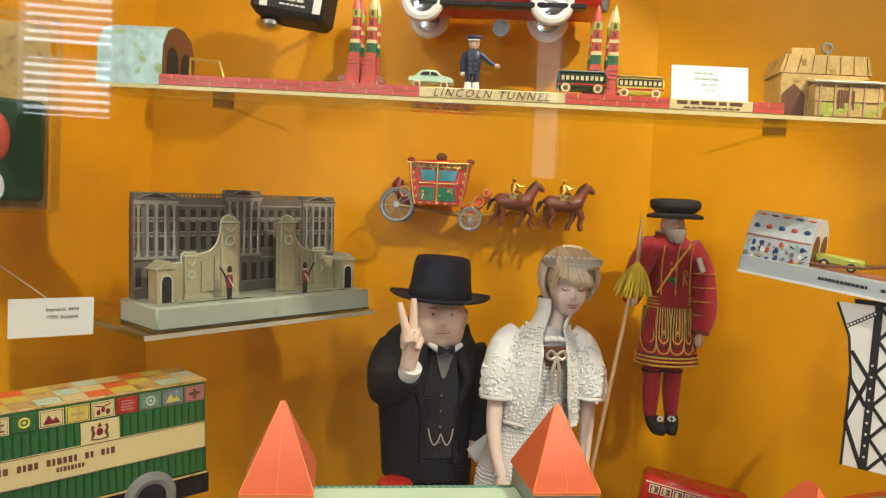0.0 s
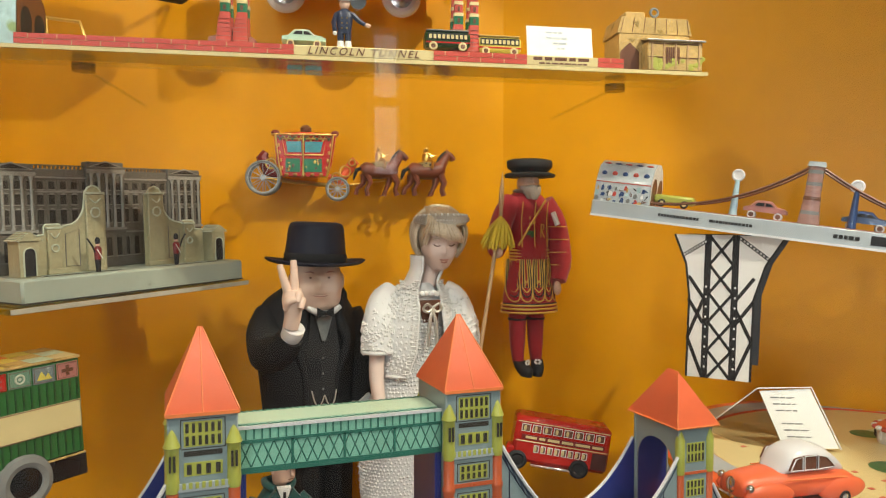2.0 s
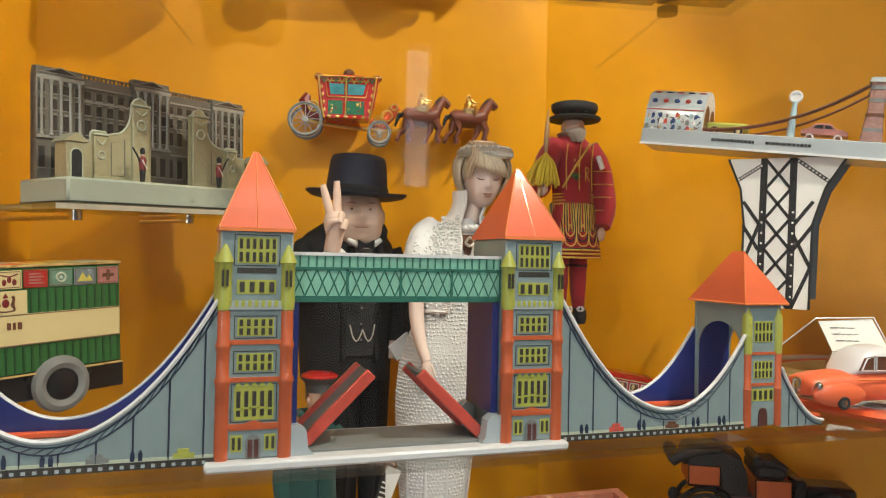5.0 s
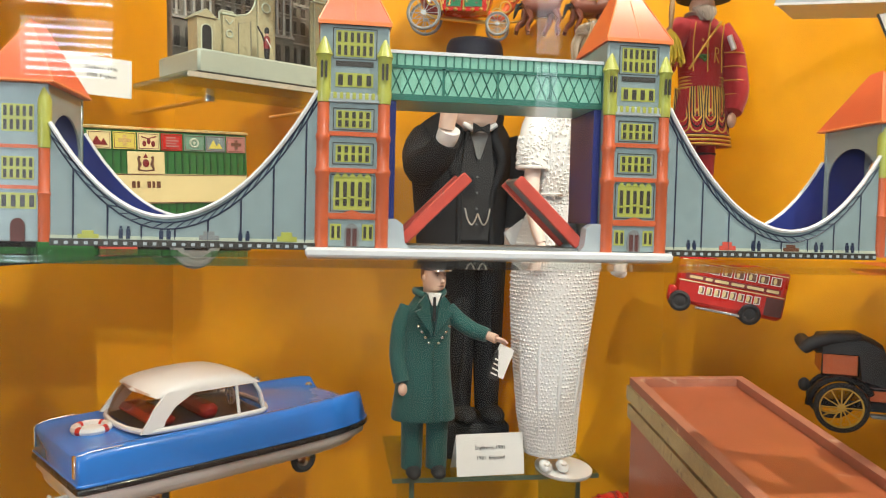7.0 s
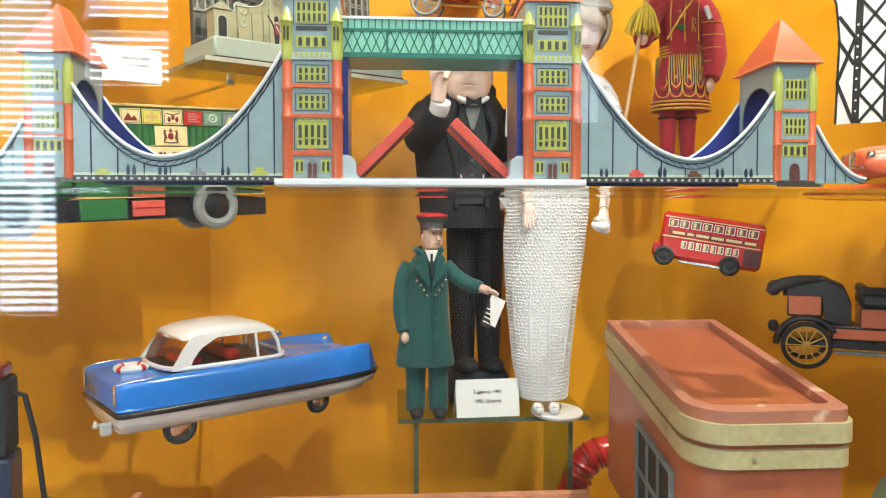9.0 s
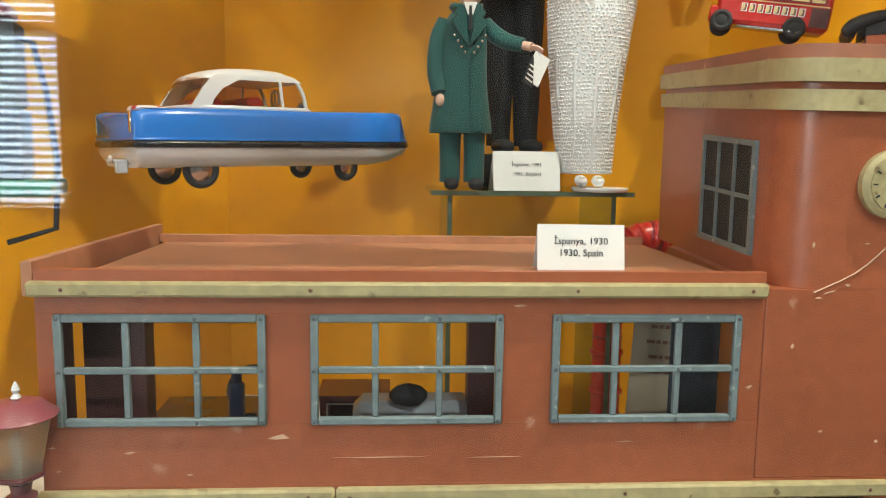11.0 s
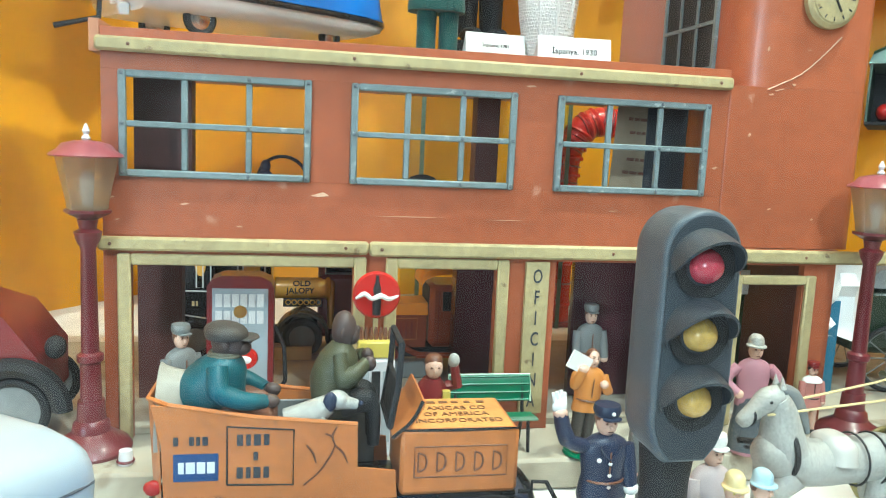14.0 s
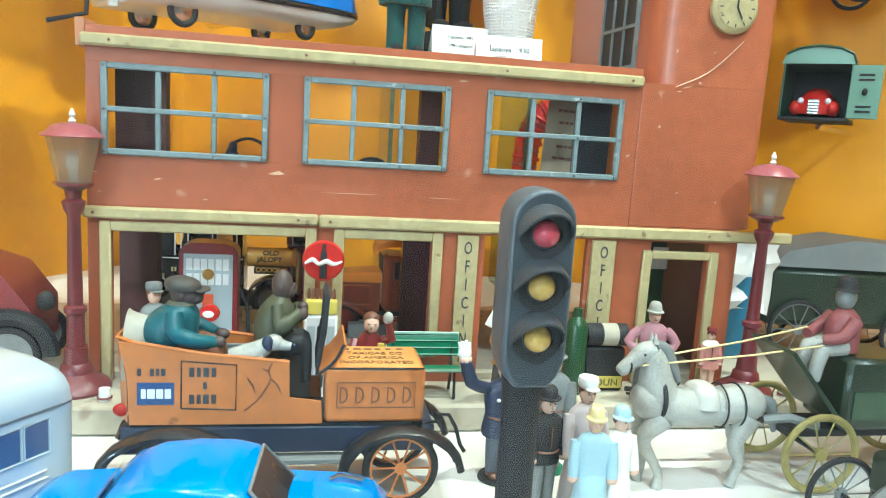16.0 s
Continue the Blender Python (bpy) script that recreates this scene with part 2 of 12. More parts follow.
M_lamp = clear("lamp_glass", (0.98, 0.96, 0.92), 0.2, 0.95)
_n, _l = M_lamp.node_tree.nodes, M_lamp.node_tree.links
_haze, _mix = _n.new("ShaderNodeBsdfTranslucent"), _n.new("ShaderNodeMixShader")
_haze.inputs[0].default_value, _mix.inputs[0].default_value = (0.85, 0.82, 0.74, 1), 0.3
_l.new(_n["Mix Shader"].outputs[0], _mix.inputs[1])
_l.new(_haze.outputs[0], _mix.inputs[2])
_l.new(_mix.outputs[0], _n["Material Output"].inputs[0])
M_post = mat("plum_enamel", (0.075, 0.03, 0.04), 0.22, vary=0.3, scale=14, coat=0.4)
M_tan = mat("tan_board", (0.34, 0.27, 0.18), 0.6, vary=0.15, scale=60)
M_stencil = mat("faded_blue_stencil", (0.045, 0.05, 0.06), 0.6, vary=0.35, scale=300, bump=0)
M_bonnetred = mat("mauve_red_enamel", (0.19, 0.035, 0.045), 0.3, vary=0.15, coat=0.4)
M_pink2 = mat("pink_tin", (0.45, 0.19, 0.165), 0.33, vary=0.12, coat=0.4)
M_brown = mat("brown_print", (0.16, 0.065, 0.035), 0.35, vary=0.25, scale=200, coat=0.3)
M_blueprint = mat("sky_print", (0.42, 0.6, 0.62), 0.35, vary=0.3, scale=60, coat=0.3, spots=((0.3, 0.42, 0.18), 45, 0.6))
# Added dim glow behind the narrow window, for a faint reflection in the pane.
M_dimglow = mat("dim_pane_glow", (0.9, 0.95, 1.0), 1.0, vary=0.35, scale=3, bump=0, emit=1.7)
M_day = mat("daylight_sky", (0.85, 0.93, 1.0), 1.0, vary=0.02, bump=0, emit=9.0)


# building helpers
def eased(rows, k):
    """Rows with k steps between each two, along a smooth curve that does not overshoot."""
    if k < 2 or len(rows) < 3:
        return rows
    n, w = len(rows), len(rows[0])
    tan = []
    for i in range(n):
        q = []
        for c in range(w):
            a = rows[i][c] - rows[max(i - 1, 0)][c]
            b = rows[min(i + 1, n - 1)][c] - rows[i][c]
            if i in (0, n - 1):
                q.append(a + b)
            else:
                q.append(0.0 if a * b <= 0 else 2 * a * b / (a + b))
        tan.append(q)
    out = []
    for i in range(n - 1):
        for j in range(k):
            s = j / k
            h = (2 * s ** 3 - 3 * s * s + 1, s ** 3 - 2 * s * s + s, 3 * s * s - 2 * s ** 3, s ** 3 - s * s)
            out.append(tuple(h[0] * rows[i][c] + h[1] * tan[i][c] + h[2] * rows[i + 1][c] + h[3] * tan[i + 1][c] for c in range(w)))
    return out + [tuple(rows[-1])]


class G:
    """Gathers faces for one mesh. T is the placing of what is added."""

    def __init__(self, fine=1):
        self.fine = fine
        self.v, self.f, self.m, self.T = [], [], [], Matrix()

    def add(self, verts, faces, mi=0):
        k = len(self.v)
        self.v += [tuple(self.T @ Vector(p)) for p in verts]
        self.f += [tuple(i + k for i in f) for f in faces]
        self.m += [mi] * len(faces)
        return self

    def box(self, a, b, mi=0, bev=0.0):
        lo = [min(p, q) for p, q in zip(a, b)]
        hi = [max(p, q) for p, q in zip(a, b)]
        if not bev:
            vs = [(x, y, z) for x in (lo[0], hi[0]) for y in (lo[1], hi[1]) for z in (lo[2], hi[2])]
            return self.add(vs, [(0, 1, 3, 2), (4, 6, 7, 5), (0, 4, 5, 1), (2, 3, 7, 6), (0, 2, 6, 4), (1, 5, 7, 3)], mi)
        bev = min(bev, 0.45 * min(h - l for l, h in zip(lo, hi)))
        vs, ix = [], {}
        for c in range(8):
            s = [(c >> 2) & 1, (c >> 1) & 1, c & 1]
            for ax in range(3):
                ix[c, ax] = len(vs)
                vs.append(tuple((hi[n] if s[n] else lo[n]) if n == ax else (hi[n] - bev if s[n] else lo[n] + bev) for n in range(3)))
        fs = []
        bit = (4, 2, 1)
        for ax in range(3):
            o = [n for n in range(3) if n != ax]
            for side in (0, 1):
                base = bit[ax] if side else 0
                loop = [base, base | bit[o[0]], base | bit[o[0]] | bit[o[1]], base | bit[o[1]]]
                q = [ix[c, ax] for c in loop]
                fs.append(tuple(q) if (side == 1) == (ax != 1) else tuple(reversed(q)))
        for ax in range(3):
            o = [n for n in range(3) if n != ax]
            for s0 in (0, 1):
                for s1 in (0, 1):
                    c0 = (bit[o[0]] if s0 else 0) | (bit[o[1]] if s1 else 0)
                    c1 = c0 | bit[ax]
                    fs.append((ix[c0, o[0]], ix[c1, o[0]], ix[c1, o[1]], ix[c0, o[1]]))
        for c in range(8):
            fs.append((ix[c, 0], ix[c, 1], ix[c, 2]))
        return self.add(vs, fs, mi)

    def loft(self, rings, mi=0, caps=True, closed=True):
        n = len(rings[0])
        vs = [p for r in rings for p in r]
        fs = []
        for k in range(len(rings) - 1):
            for i in range(n if closed else n - 1):
                j = (i + 1) % n
                fs.append((k * n + i, k * n + j, (k + 1) * n + j, (k + 1) * n + i))
        if caps:
            fs.append(tuple(reversed(range(n))))
            fs.append(tuple((len(rings) - 1) * n + i for i in range(n)))
        return self.add(vs, fs, mi)

    def eloft(self, rows, n=18, mi=0, caps=True, sq=2.0):
        """Rows of cx, cy, z, rx, ry: stacked ellipses (sq over 2: squarer)."""
        rings = []
        for cx, cy, z, rx, ry in eased(rows, self.fine):
            r = []
            for i in range(n):
                a = math.tau * i / n
                c, s = math.cos(a), math.sin(a)
                r.append((cx + rx * math.copysign(abs(c) ** (2 / sq), c), cy + ry * math.copysign(abs(s) ** (2 / sq), s), z))
            rings.append(r)
        return self.loft(rings, mi, caps)

    def tube(self, pts, r, n=8, mi=0, caps=True):
        pts = [Vector(p) for p in pts]
        rs = r if isinstance(r, (list, tuple)) else [r] * len(pts)
        if self.fine > 1 and len(pts) > 2:
            rows = eased([(*p, q) for p, q in zip(pts, rs)], self.fine)
            pts, rs = [Vector(q[:3]) for q in rows], [q[3] for q in rows]
        rings, up = [], None
        for i, p in enumerate(pts):
            d = (pts[min(i + 1, len(pts) - 1)] - pts[max(i - 1, 0)]).normalized()
            if up is None:
                up = Vector((0, 0, 1)) if abs(d.z) < 0.9 else Vector((1, 0, 0))
            a = d.cross(up).normalized()
            b = a.cross(d).normalized()
            up = b
            rings.append([tuple(p + rs[i] * (math.cos(math.tau * k / n) * a + math.sin(math.tau * k / n) * b)) for k in range(n)])
        return self.loft(rings, mi, caps)

    def cyl(self, p0, p1, r0, r1=None, n=16, mi=0):
        return self.tube([p0, p1], [r0, r0 if r1 is None else r1], n, mi)

    def lathe(self, prof, c=(0, 0, 0), n=20, mi=0, axis="z", caps=True):
        rings = []
        for r, h in prof:
            ring = []
            for i in range(n):
                a = math.tau * i / n
                x, y = r * math.cos(a), r * math.sin(a)
                q = {"z": (x, y, h), "y": (x, h, -y), "x": (h, x, y)}[axis]
                ring.append(tuple(c[k] + q[k] for k in range(3)))
            rings.append(ring)
        return self.loft(rings, mi, caps)

    def ball(self, c, r, mi=0, nu=16, nv=9):
        r = r if isinstance(r, tuple) else (r, r, r)
        rings = []
        for k in range(nv):
            b = math.pi * (k + 0.5) / nv - math.pi / 2
            rings.append([(c[0] + r[0] * math.cos(b) * math.cos(math.tau * i / nu), c[1] + r[1] * math.cos(b) * math.sin(math.tau * i / nu), c[2] + r[2] * math.sin(b)) for i in range(nu)])
        return self.loft(rings, mi)

    def prism(self, poly, y0, y1, mi=0):
        """A polygon of (x, z) drawn out along y."""
        n = len(poly)
        vs = [(x, y0, z) for x, z in poly] + [(x, y1, z) for x, z in poly]
        fs = [tuple(range(n)), tuple(reversed(range(n, 2 * n)))] + [(i, i + n, (i + 1) % n + n, (i + 1) % n) for i in range(n)]
        return self.add(vs, fs, mi)

    def plan(self, poly, z0, z1, mi=0):
        """A polygon of (x, y) drawn up along z."""
        n = len(poly)
        vs = [(x, y, z0) for x, y in poly] + [(x, y, z1) for x, y in poly]
        fs = [tuple(reversed(range(n))), tuple(range(n, 2 * n))] + [(i, (i + 1) % n, (i + 1) % n + n, i + n) for i in range(n)]
        return self.add(vs, fs, mi)

    def torus(self, c, R, r, axis="y", mi=0, n=24, k=8, a0=0.0, a1=1.0):
        rings = []
        full = a1 - a0 >= 0.999
        m = n if full else n + 1
        for i in range(m):
            a = math.tau * (a0 + (a1 - a0) * i / n)
            ring = []
            for j in range(k):
                b = math.tau * j / k
                d, h = R + r * math.cos(b), r * math.sin(b)
                q = {"y": (d * math.cos(a), h, d * math.sin(a)), "z": (d * math.cos(a), d * math.sin(a), h), "x": (h, d * math.cos(a), d * math.sin(a))}[axis]
                ring.append(tuple(c[t] + q[t] for t in range(3)))
            rings.append(ring)
        if full:
            rings.append(rings[0])
        return self.loft(rings, mi, not full)


def part(name, g, mats, parent=None, label="", m=None, sharp=38):
    """Links what g holds as one mesh object under parent."""
    me = bpy.data.meshes.new(name)
    me.from_pydata(g.v, [], g.f)
    for x in mats if isinstance(mats, (list, tuple)) else [mats]:
        me.materials.append(x)
    me.polygons.foreach_set("material_index", g.m)
    me.polygons.foreach_set("use_smooth", [True] * len(g.f))
    bm = bmesh.new()
    bm.from_mesh(me)
    bmesh.ops.recalc_face_normals(bm, faces=bm.faces)
    bm.to_mesh(me)
    bm.free()
    me.set_sharp_from_angle(angle=radians(sharp))
    ob = new(name, me)
    if m is not None:
        ob.matrix_basis = m
    ob.parent = parent
    if label:
        ob["label"] = label
    return ob


def thing(name, label, category, m=None, group="", kind=""):
    ob = new(name)
    ob.empty_display_size = 0.02
    ob.matrix_basis = m if m is not None else Matrix()
    return tagged(ob, label, category, group, kind)


def words(name, text, size, m, material, parent=None, label="", depth=0.00015, bold=0.0, spread=1.0):
    """Raised lettering in the built-in font, reading along x with its face towards -y."""
    cu = bpy.data.curves.new(name, "FONT")
    cu.body, cu.size, cu.extrude, cu.align_x, cu.align_y, cu.offset, cu.space_character = text, size, depth, "CENTER", "CENTER", bold, spread
    cu.resolution_u = 3
    tmp = new(name, cu)
    bpy.context.view_layer.update()
    me = bpy.data.meshes.new_from_object(tmp.evaluated_get(bpy.context.evaluated_depsgraph_get()))
    bpy.data.objects.remove(tmp)
    me.materials.clear()
    me.materials.append(material)
    ob = new(name, me)
    ob.matrix_basis = m @ pose(0, 0, 0, 90)
    ob.parent = parent
    if label:
        ob["label"] = label
    return ob


def bars(g, x0, x1, z, h, y, rng, mi=0, word=0.006, depth=0.0002):
    """A line of plain bars in place of writing that cannot be read."""
    x = x0
    while x < x1 - word * 0.3:
        w = min(word * rng.uniform(0.5, 1.3), x1 - x)
        g.box((x, y - depth, z - h / 2), (x + w, y, z + h / 2), mi)
        x += w + word * 0.22
    return g


def letters(g, x, z, h, y, groups, mi=0):
    """Letter-sized plain bars in groups, for lettering that is not spelt out."""
    for n in groups:
        for k in range(n):
            w = h * (0.44, 0.34, 0.5, 0.4)[k % 4]
            g.box((x, y - 0.0002, z - h * 0.42), (x + w, y, z + h * 0.42), mi)
            x += w + h * 0.2
        x += h * 0.75
    return g


def at(x, y, z, rz=0, rx=0, ry=0):
    return pose(x, y, z, rx, ry, rz)


# setting: the glazed cabinet and the room in front of it
FLOOR, TOP = 0.865, 2.3
CORNERS = [(-0.66, 0.165), (-0.66, 0.6), (-0.285, 1.075), (0.295, 0.95), (0.62, 0.625), (0.66, 0.165)]
for k, nm in enumerate(("wall_west", "wall_north_west", "wall_north", "wall_north_east", "wall_east")):
    (x0, y0), (x1, y1) = CORNERS[k], CORNERS[k + 1]
    d = Vector((x1 - x0, y1 - y0)).normalized()
    o = Vector((-d.y, d.x)) * 0.02
    g = G().plan([(x0, y0), (x1, y1), (x1 + o.x, y1 + o.y), (x0 + o.x, y0 + o.y)], 0.5, TOP)
    tagged(part(nm, g, M_wall), "smooth orange painted wall of the display cabinet", "wall", kind="structure")
g = G().plan([(x, y) for x, y in CORNERS], FLOOR - 0.03, FLOOR)
tagged(part("floor", g, M_floor), "white painted base board of the display cabinet", "floor", kind="structure")
g = G().plan([(x, y) for x, y in CORNERS], TOP, TOP + 0.02)
tagged(part("ceiling", g, M_white), "plain white top of the display cabinet", "ceiling", kind="structure")
g = G().box((-0.66, 0.162, FLOOR), (0.66, 0.166, TOP))
pane = tagged(part("window_1", g, M_glass), "large clear glass front pane of the cabinet", "glass pane", kind="structure")
pane.visible_shadow = False
# the room in front of the glass, with two daylit windows
g = G().plan([(-3, -3), (3, -3), (3, 0.16), (-3, 0.16)], -0.05, 0)
tagged(part("floor_room", g, M_roomfloor), "unseen room floor, pale so the pane picks up haze", "floor", kind="structure")
g = G().plan([(-3, -3), (3, -3), (3, 0.16), (-3, 0.16)], 2.8, 2.85)
tagged(part("ceiling_room", g, M_room), "plain grey plaster ceiling of the room", "ceiling", kind="structure")
tagged(part("wall_room_east", G().box((3.0, -3.1, 0), (3.1, 0.2, 2.8)), M_room), "plain grey plaster room wall", "wall", kind="structure")
g = G().box((-3.1, -3.1, 0), (-3.0, 0.2, 2.8))
tagged(part("wall_room_west", g, M_room), "plain grey plaster room wall", "wall", kind="structure")
g = G()
for a, b, c, d in ((-3, -0.66, 0, 2.8), (0.66, 3, 0, 2.8), (-0.66, 0.66, 0, FLOOR - 0.03), (-0.66, 0.66, TOP, 2.8)):
    g.box((a, 0.168, c), (b, 0.3, d))
tagged(part("wall_room_north", g, M_room), "plain grey wall round the cabinet front", "wall", kind="structure")
WINDOWS = [(-1.9, -1.43, 0.95), (-1.38, -0.95, 1.94), (0.74, 0.94, 1.8)]
g = G().box((-3, -3.15, 0), (3, -3.0, 0.95)).box((-3, -3.15, 2.45), (3, -3.0, 2.8)).box((0.74, -3.15, 0.95), (0.94, -3.0, 1.8)).box((-1.38, -3.15, 0.95), (-0.95, -3.0, 1.94))
# The gap from -2.95 to -2.35 is added for the side fill lamp.
edges = [-3, -2.95, -2.35] + [v for w in WINDOWS for v in w[:2]] + [3]
for k in range(0, len(edges), 2):
    g.box((edges[k], -3.15, 0.95), (edges[k + 1], -3.0, 2.45))
tagged(part("wall_room_south", g, M_room), "grey plaster wall with daylit windows", "wall", kind="structure")
for k, (a, b, low) in enumerate(WINDOWS):
    w = thing("window_%d" % (k + 2), "daylit window with white slatted blind" if a < 0 else "narrow high daylit window with white frame", "window", kind="structure")
    part("window_frame", G().box((a, -3.06, low), (a + 0.04, -3.0, 2.45)).box((b - 0.04, -3.06, low), (b, -3.0, 2.45)).box((a, -3.05, (low + 2.45) / 2 - 0.02), (b, -3.01, (low + 2.45) / 2 + 0.02)), M_white, w)
    part("sky", G().box((a, -3.14, low), (b, -3.13, 2.45)), M_day if a < 0 else M_dimglow, w, "bright overcast daylight" if a < 0 else "dim glowing panel added for a faint pane reflection")
    for z in range(int((2.43 - low) / 0.0335) if a < 0 else 0):
        g = G()
        g.T = at((a + b) / 2, -3.02, low + 0.016 + z * 0.0335, rx=30)
        g.box((-(b - a) / 2 + 0.045, -0.0135, -0.0012), ((b - a) / 2 - 0.045, 0.0135, 0.0012))
        part("slat", g, M_white, w)

# pavement of the street scene
g = G().box((-0.62, 0.425, FLOOR + 0.0005), (0.56, 0.70, 0.885), 0, 0.002)
tagged(part("pavement", g, M_kerb), "worn grey-cream board pavement with a low kerb", "pavement", kind="structure")


# the toy garage
garage = thing("toy_garage", "terracotta painted wooden toy garage with cream trim and open bays", "toy garage", at(0, 0.474, 0.885))
GZ = 0.885


def slab(name, x0, x1, z0, z1, y0=0.0, y1=0.006, material=None, label="", bev=0.0002):
    """A board of the garage, in world x and z, with y from the facade's face."""
    return part(name, G().box((x0, y0, z0 - GZ), (x1, y1, z1 - GZ), 0, bev), material or M_brick, garage, label)


W3 = [(-0.2415, -0.134), (-0.1108, -0.0085), (0.018, 0.122)]
# upper storey round the three windows
for z0, z1 in ((1.009, 1.043), (1.103, 1.126)):
    slab("wall", -0.251, 0.135, z0, z1)
xs = [-0.251] + [v for w in W3 for v in w] + [0.135]
for k in range(0, 8, 2):
    slab("wall", xs[k], xs[k + 1], 1.043, 1.103)
# ground floor piers and lintel
for a, b in ((-0.251, -0.236), (-0.107, -0.079), (-0.016, 0.024), (0.104, 0.156), (0.204, 0.2285)):
    slab("wall", a, b, 0.885, 0.9975)
slab("wall", -0.251, 0.2285, 0.9975, 1.009)
slab("wall", -0.079, -0.016, 0.885, 0.912)
# cream strips, dented and nailed
slab("trim", -0.253, -0.098, 1.0005, 1.0085, -0.006, -0.0002, M_cream, bev=0.0015)
slab("trim", -0.0975, 0.272, 0.9995, 1.0085, -0.006, -0.0002, M_cream, bev=0.0015)
slab("trim", -0.253, 0.1345, 1.1125, 1.1205, -0.006, -0.0002, M_cream, bev=0.0015)
for x, z in ((-0.246, 1.0045), (-0.112, 1.0045), (-0.09, 1.004), (0.06, 1.004), (0.2, 1.004), (-0.235, 1.1165), (-0.11, 1.1165), (0.03, 1.1165), (0.125, 1.1165)):
    part("nail", G().ball((x, -0.0061, z - GZ), (0.0011, 0.0006, 0.0011), 0, 8, 4), M_brown, garage)
for a, b, c, d, sill in ((-0.243, -0.099, 0.885, 0.9985, False), (-0.087, -0.008, 0.905, 0.9985, True), (0.1485, 0.212, 0.885, 0.991, False)):
    fr = part("door_frame", G().box((a, -0.004, c - GZ), (a + 0.0075, 0, d - GZ), 0, 0.001), M_cream, garage)
    part("jamb", G().box((b - 0.0075, -0.004, c - GZ), (b, 0, d - GZ), 0, 0.001), M_cream, fr)
    part("lintel", G().box((a + 0.0075, -0.004, d - 0.0065 - GZ), (b - 0.0075, 0, d - GZ), 0, 0.001), M_cream, fr)
    if sill:
        part("sill", G().box((a + 0.0075, -0.006, c - GZ), (b - 0.0075, 0, c + 0.007 - GZ), 0, 0.001), M_cream, fr)
for x0, x1 in ((0.003, 0.0185), (0.107, 0.1255)):
    s = slab("sign", x0, x1, 0.897, 0.9975, -0.004, -0.0003, M_cream, "cream strip with painted blue lettering")
    for k, ch in enumerate("OFICINA"):
        words("letter", ch, 0.0128, at((x0 + x1) / 2, -0.0042, 0.988 - GZ - k * 0.0137) @ Matrix.Diagonal((0.62, 1, 1, 1)), M_stencil, s, bold=0.00012)
# window grids
for k, (a, b) in enumerate(W3):
    w = thing("window", "grey-blue painted window grid", "", at(0, 0, 0))
    w.parent = garage
    for key in ("label", "category"):
        if key in w:
            del w[key]
    c, d = 1.043 - GZ, 1.103 - GZ
    g = G()
    t = 0.0042
    for x in (a, b - t):
        part("frame", G().box((x, -0.003, c), (x + t, 0.001, d), 0, 0.0008), M_bluegrey, w)
    for z in (c, d - t):
        part("frame", G().box((a + t, -0.003, z), (b - t, 0.001, z + t), 0, 0.0008), M_bluegrey, w)
    for i in (1, 2):
        x = a + (b - a) * i / 3
        part("glazing_bar", G().box((x - 0.0018, -0.002, c + t), (x + 0.0018, 0.001, d - t), 0, 0.0006), M_bluegrey, w)
    part("glazing_bar", G().box((a + t, -0.0025, (c + d) / 2 - 0.0018), (b - t, 0.0008, (c + d) / 2 + 0.0018), 0, 0.0006), M_bluegrey, w)
    for x in (a + t / 2, a + (b - a) * 2 / 3, b - t / 2):
        for z in (c + t / 2, (c + d) / 2, d - t / 2):
            part("nail", G().ball((x, -0.0031, z), (0.0011, 0.0006, 0.0011), 0, 8, 4), M_tl, w)
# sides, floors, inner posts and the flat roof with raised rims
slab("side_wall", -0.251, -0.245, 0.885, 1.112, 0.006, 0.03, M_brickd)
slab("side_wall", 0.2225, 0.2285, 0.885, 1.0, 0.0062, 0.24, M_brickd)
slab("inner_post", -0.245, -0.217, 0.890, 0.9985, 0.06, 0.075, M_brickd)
slab("inner_post", -0.029, 0.002, 0.890, 0.9985, 0.06, 0.075, M_post, "glossy plum-brown post")
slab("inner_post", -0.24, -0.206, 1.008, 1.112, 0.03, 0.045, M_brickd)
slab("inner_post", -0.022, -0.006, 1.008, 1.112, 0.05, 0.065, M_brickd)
slab("inner_panel", 0.103, 0.134, 1.008, 1.112, 0.05, 0.056, M_tld, "dark grey-green panel")
slab("inner_panel", 0.056, 0.104, 0.890, 0.9985, 0.05, 0.056, M_post)
slab("inner_panel", 0.160, 0.200, 0.890, 0.9985, 0.06, 0.066, M_grtind)
slab("inner_notice", 0.186, 0.2, 0.966, 0.985, 0.056, 0.0568, M_white, "small white notice")
slab("floor_board", -0.245, 0.222, 1.0015, 1.0075, 0.0065, 0.03, M_brick)
slab("joist", -0.245, 0.106, 1.0015, 1.0075, 0.049, 0.079, M_brick)
slab("floor_board", -0.245, 0.222, 0.8855, 0.8895, 0.0065, 0.20, M_kerb)
slab("roof", -0.245, 0.135, 1.112, 1.117, 0.0065, 0.215, M_roof)
slab("roof_rim", -0.257, -0.2515, 1.112, 1.130, 0.0, 0.215, M_roof)
slab("roof_rim", -0.251, 0.135, 1.117, 1.1225, 0.205, 0.215, M_roof)
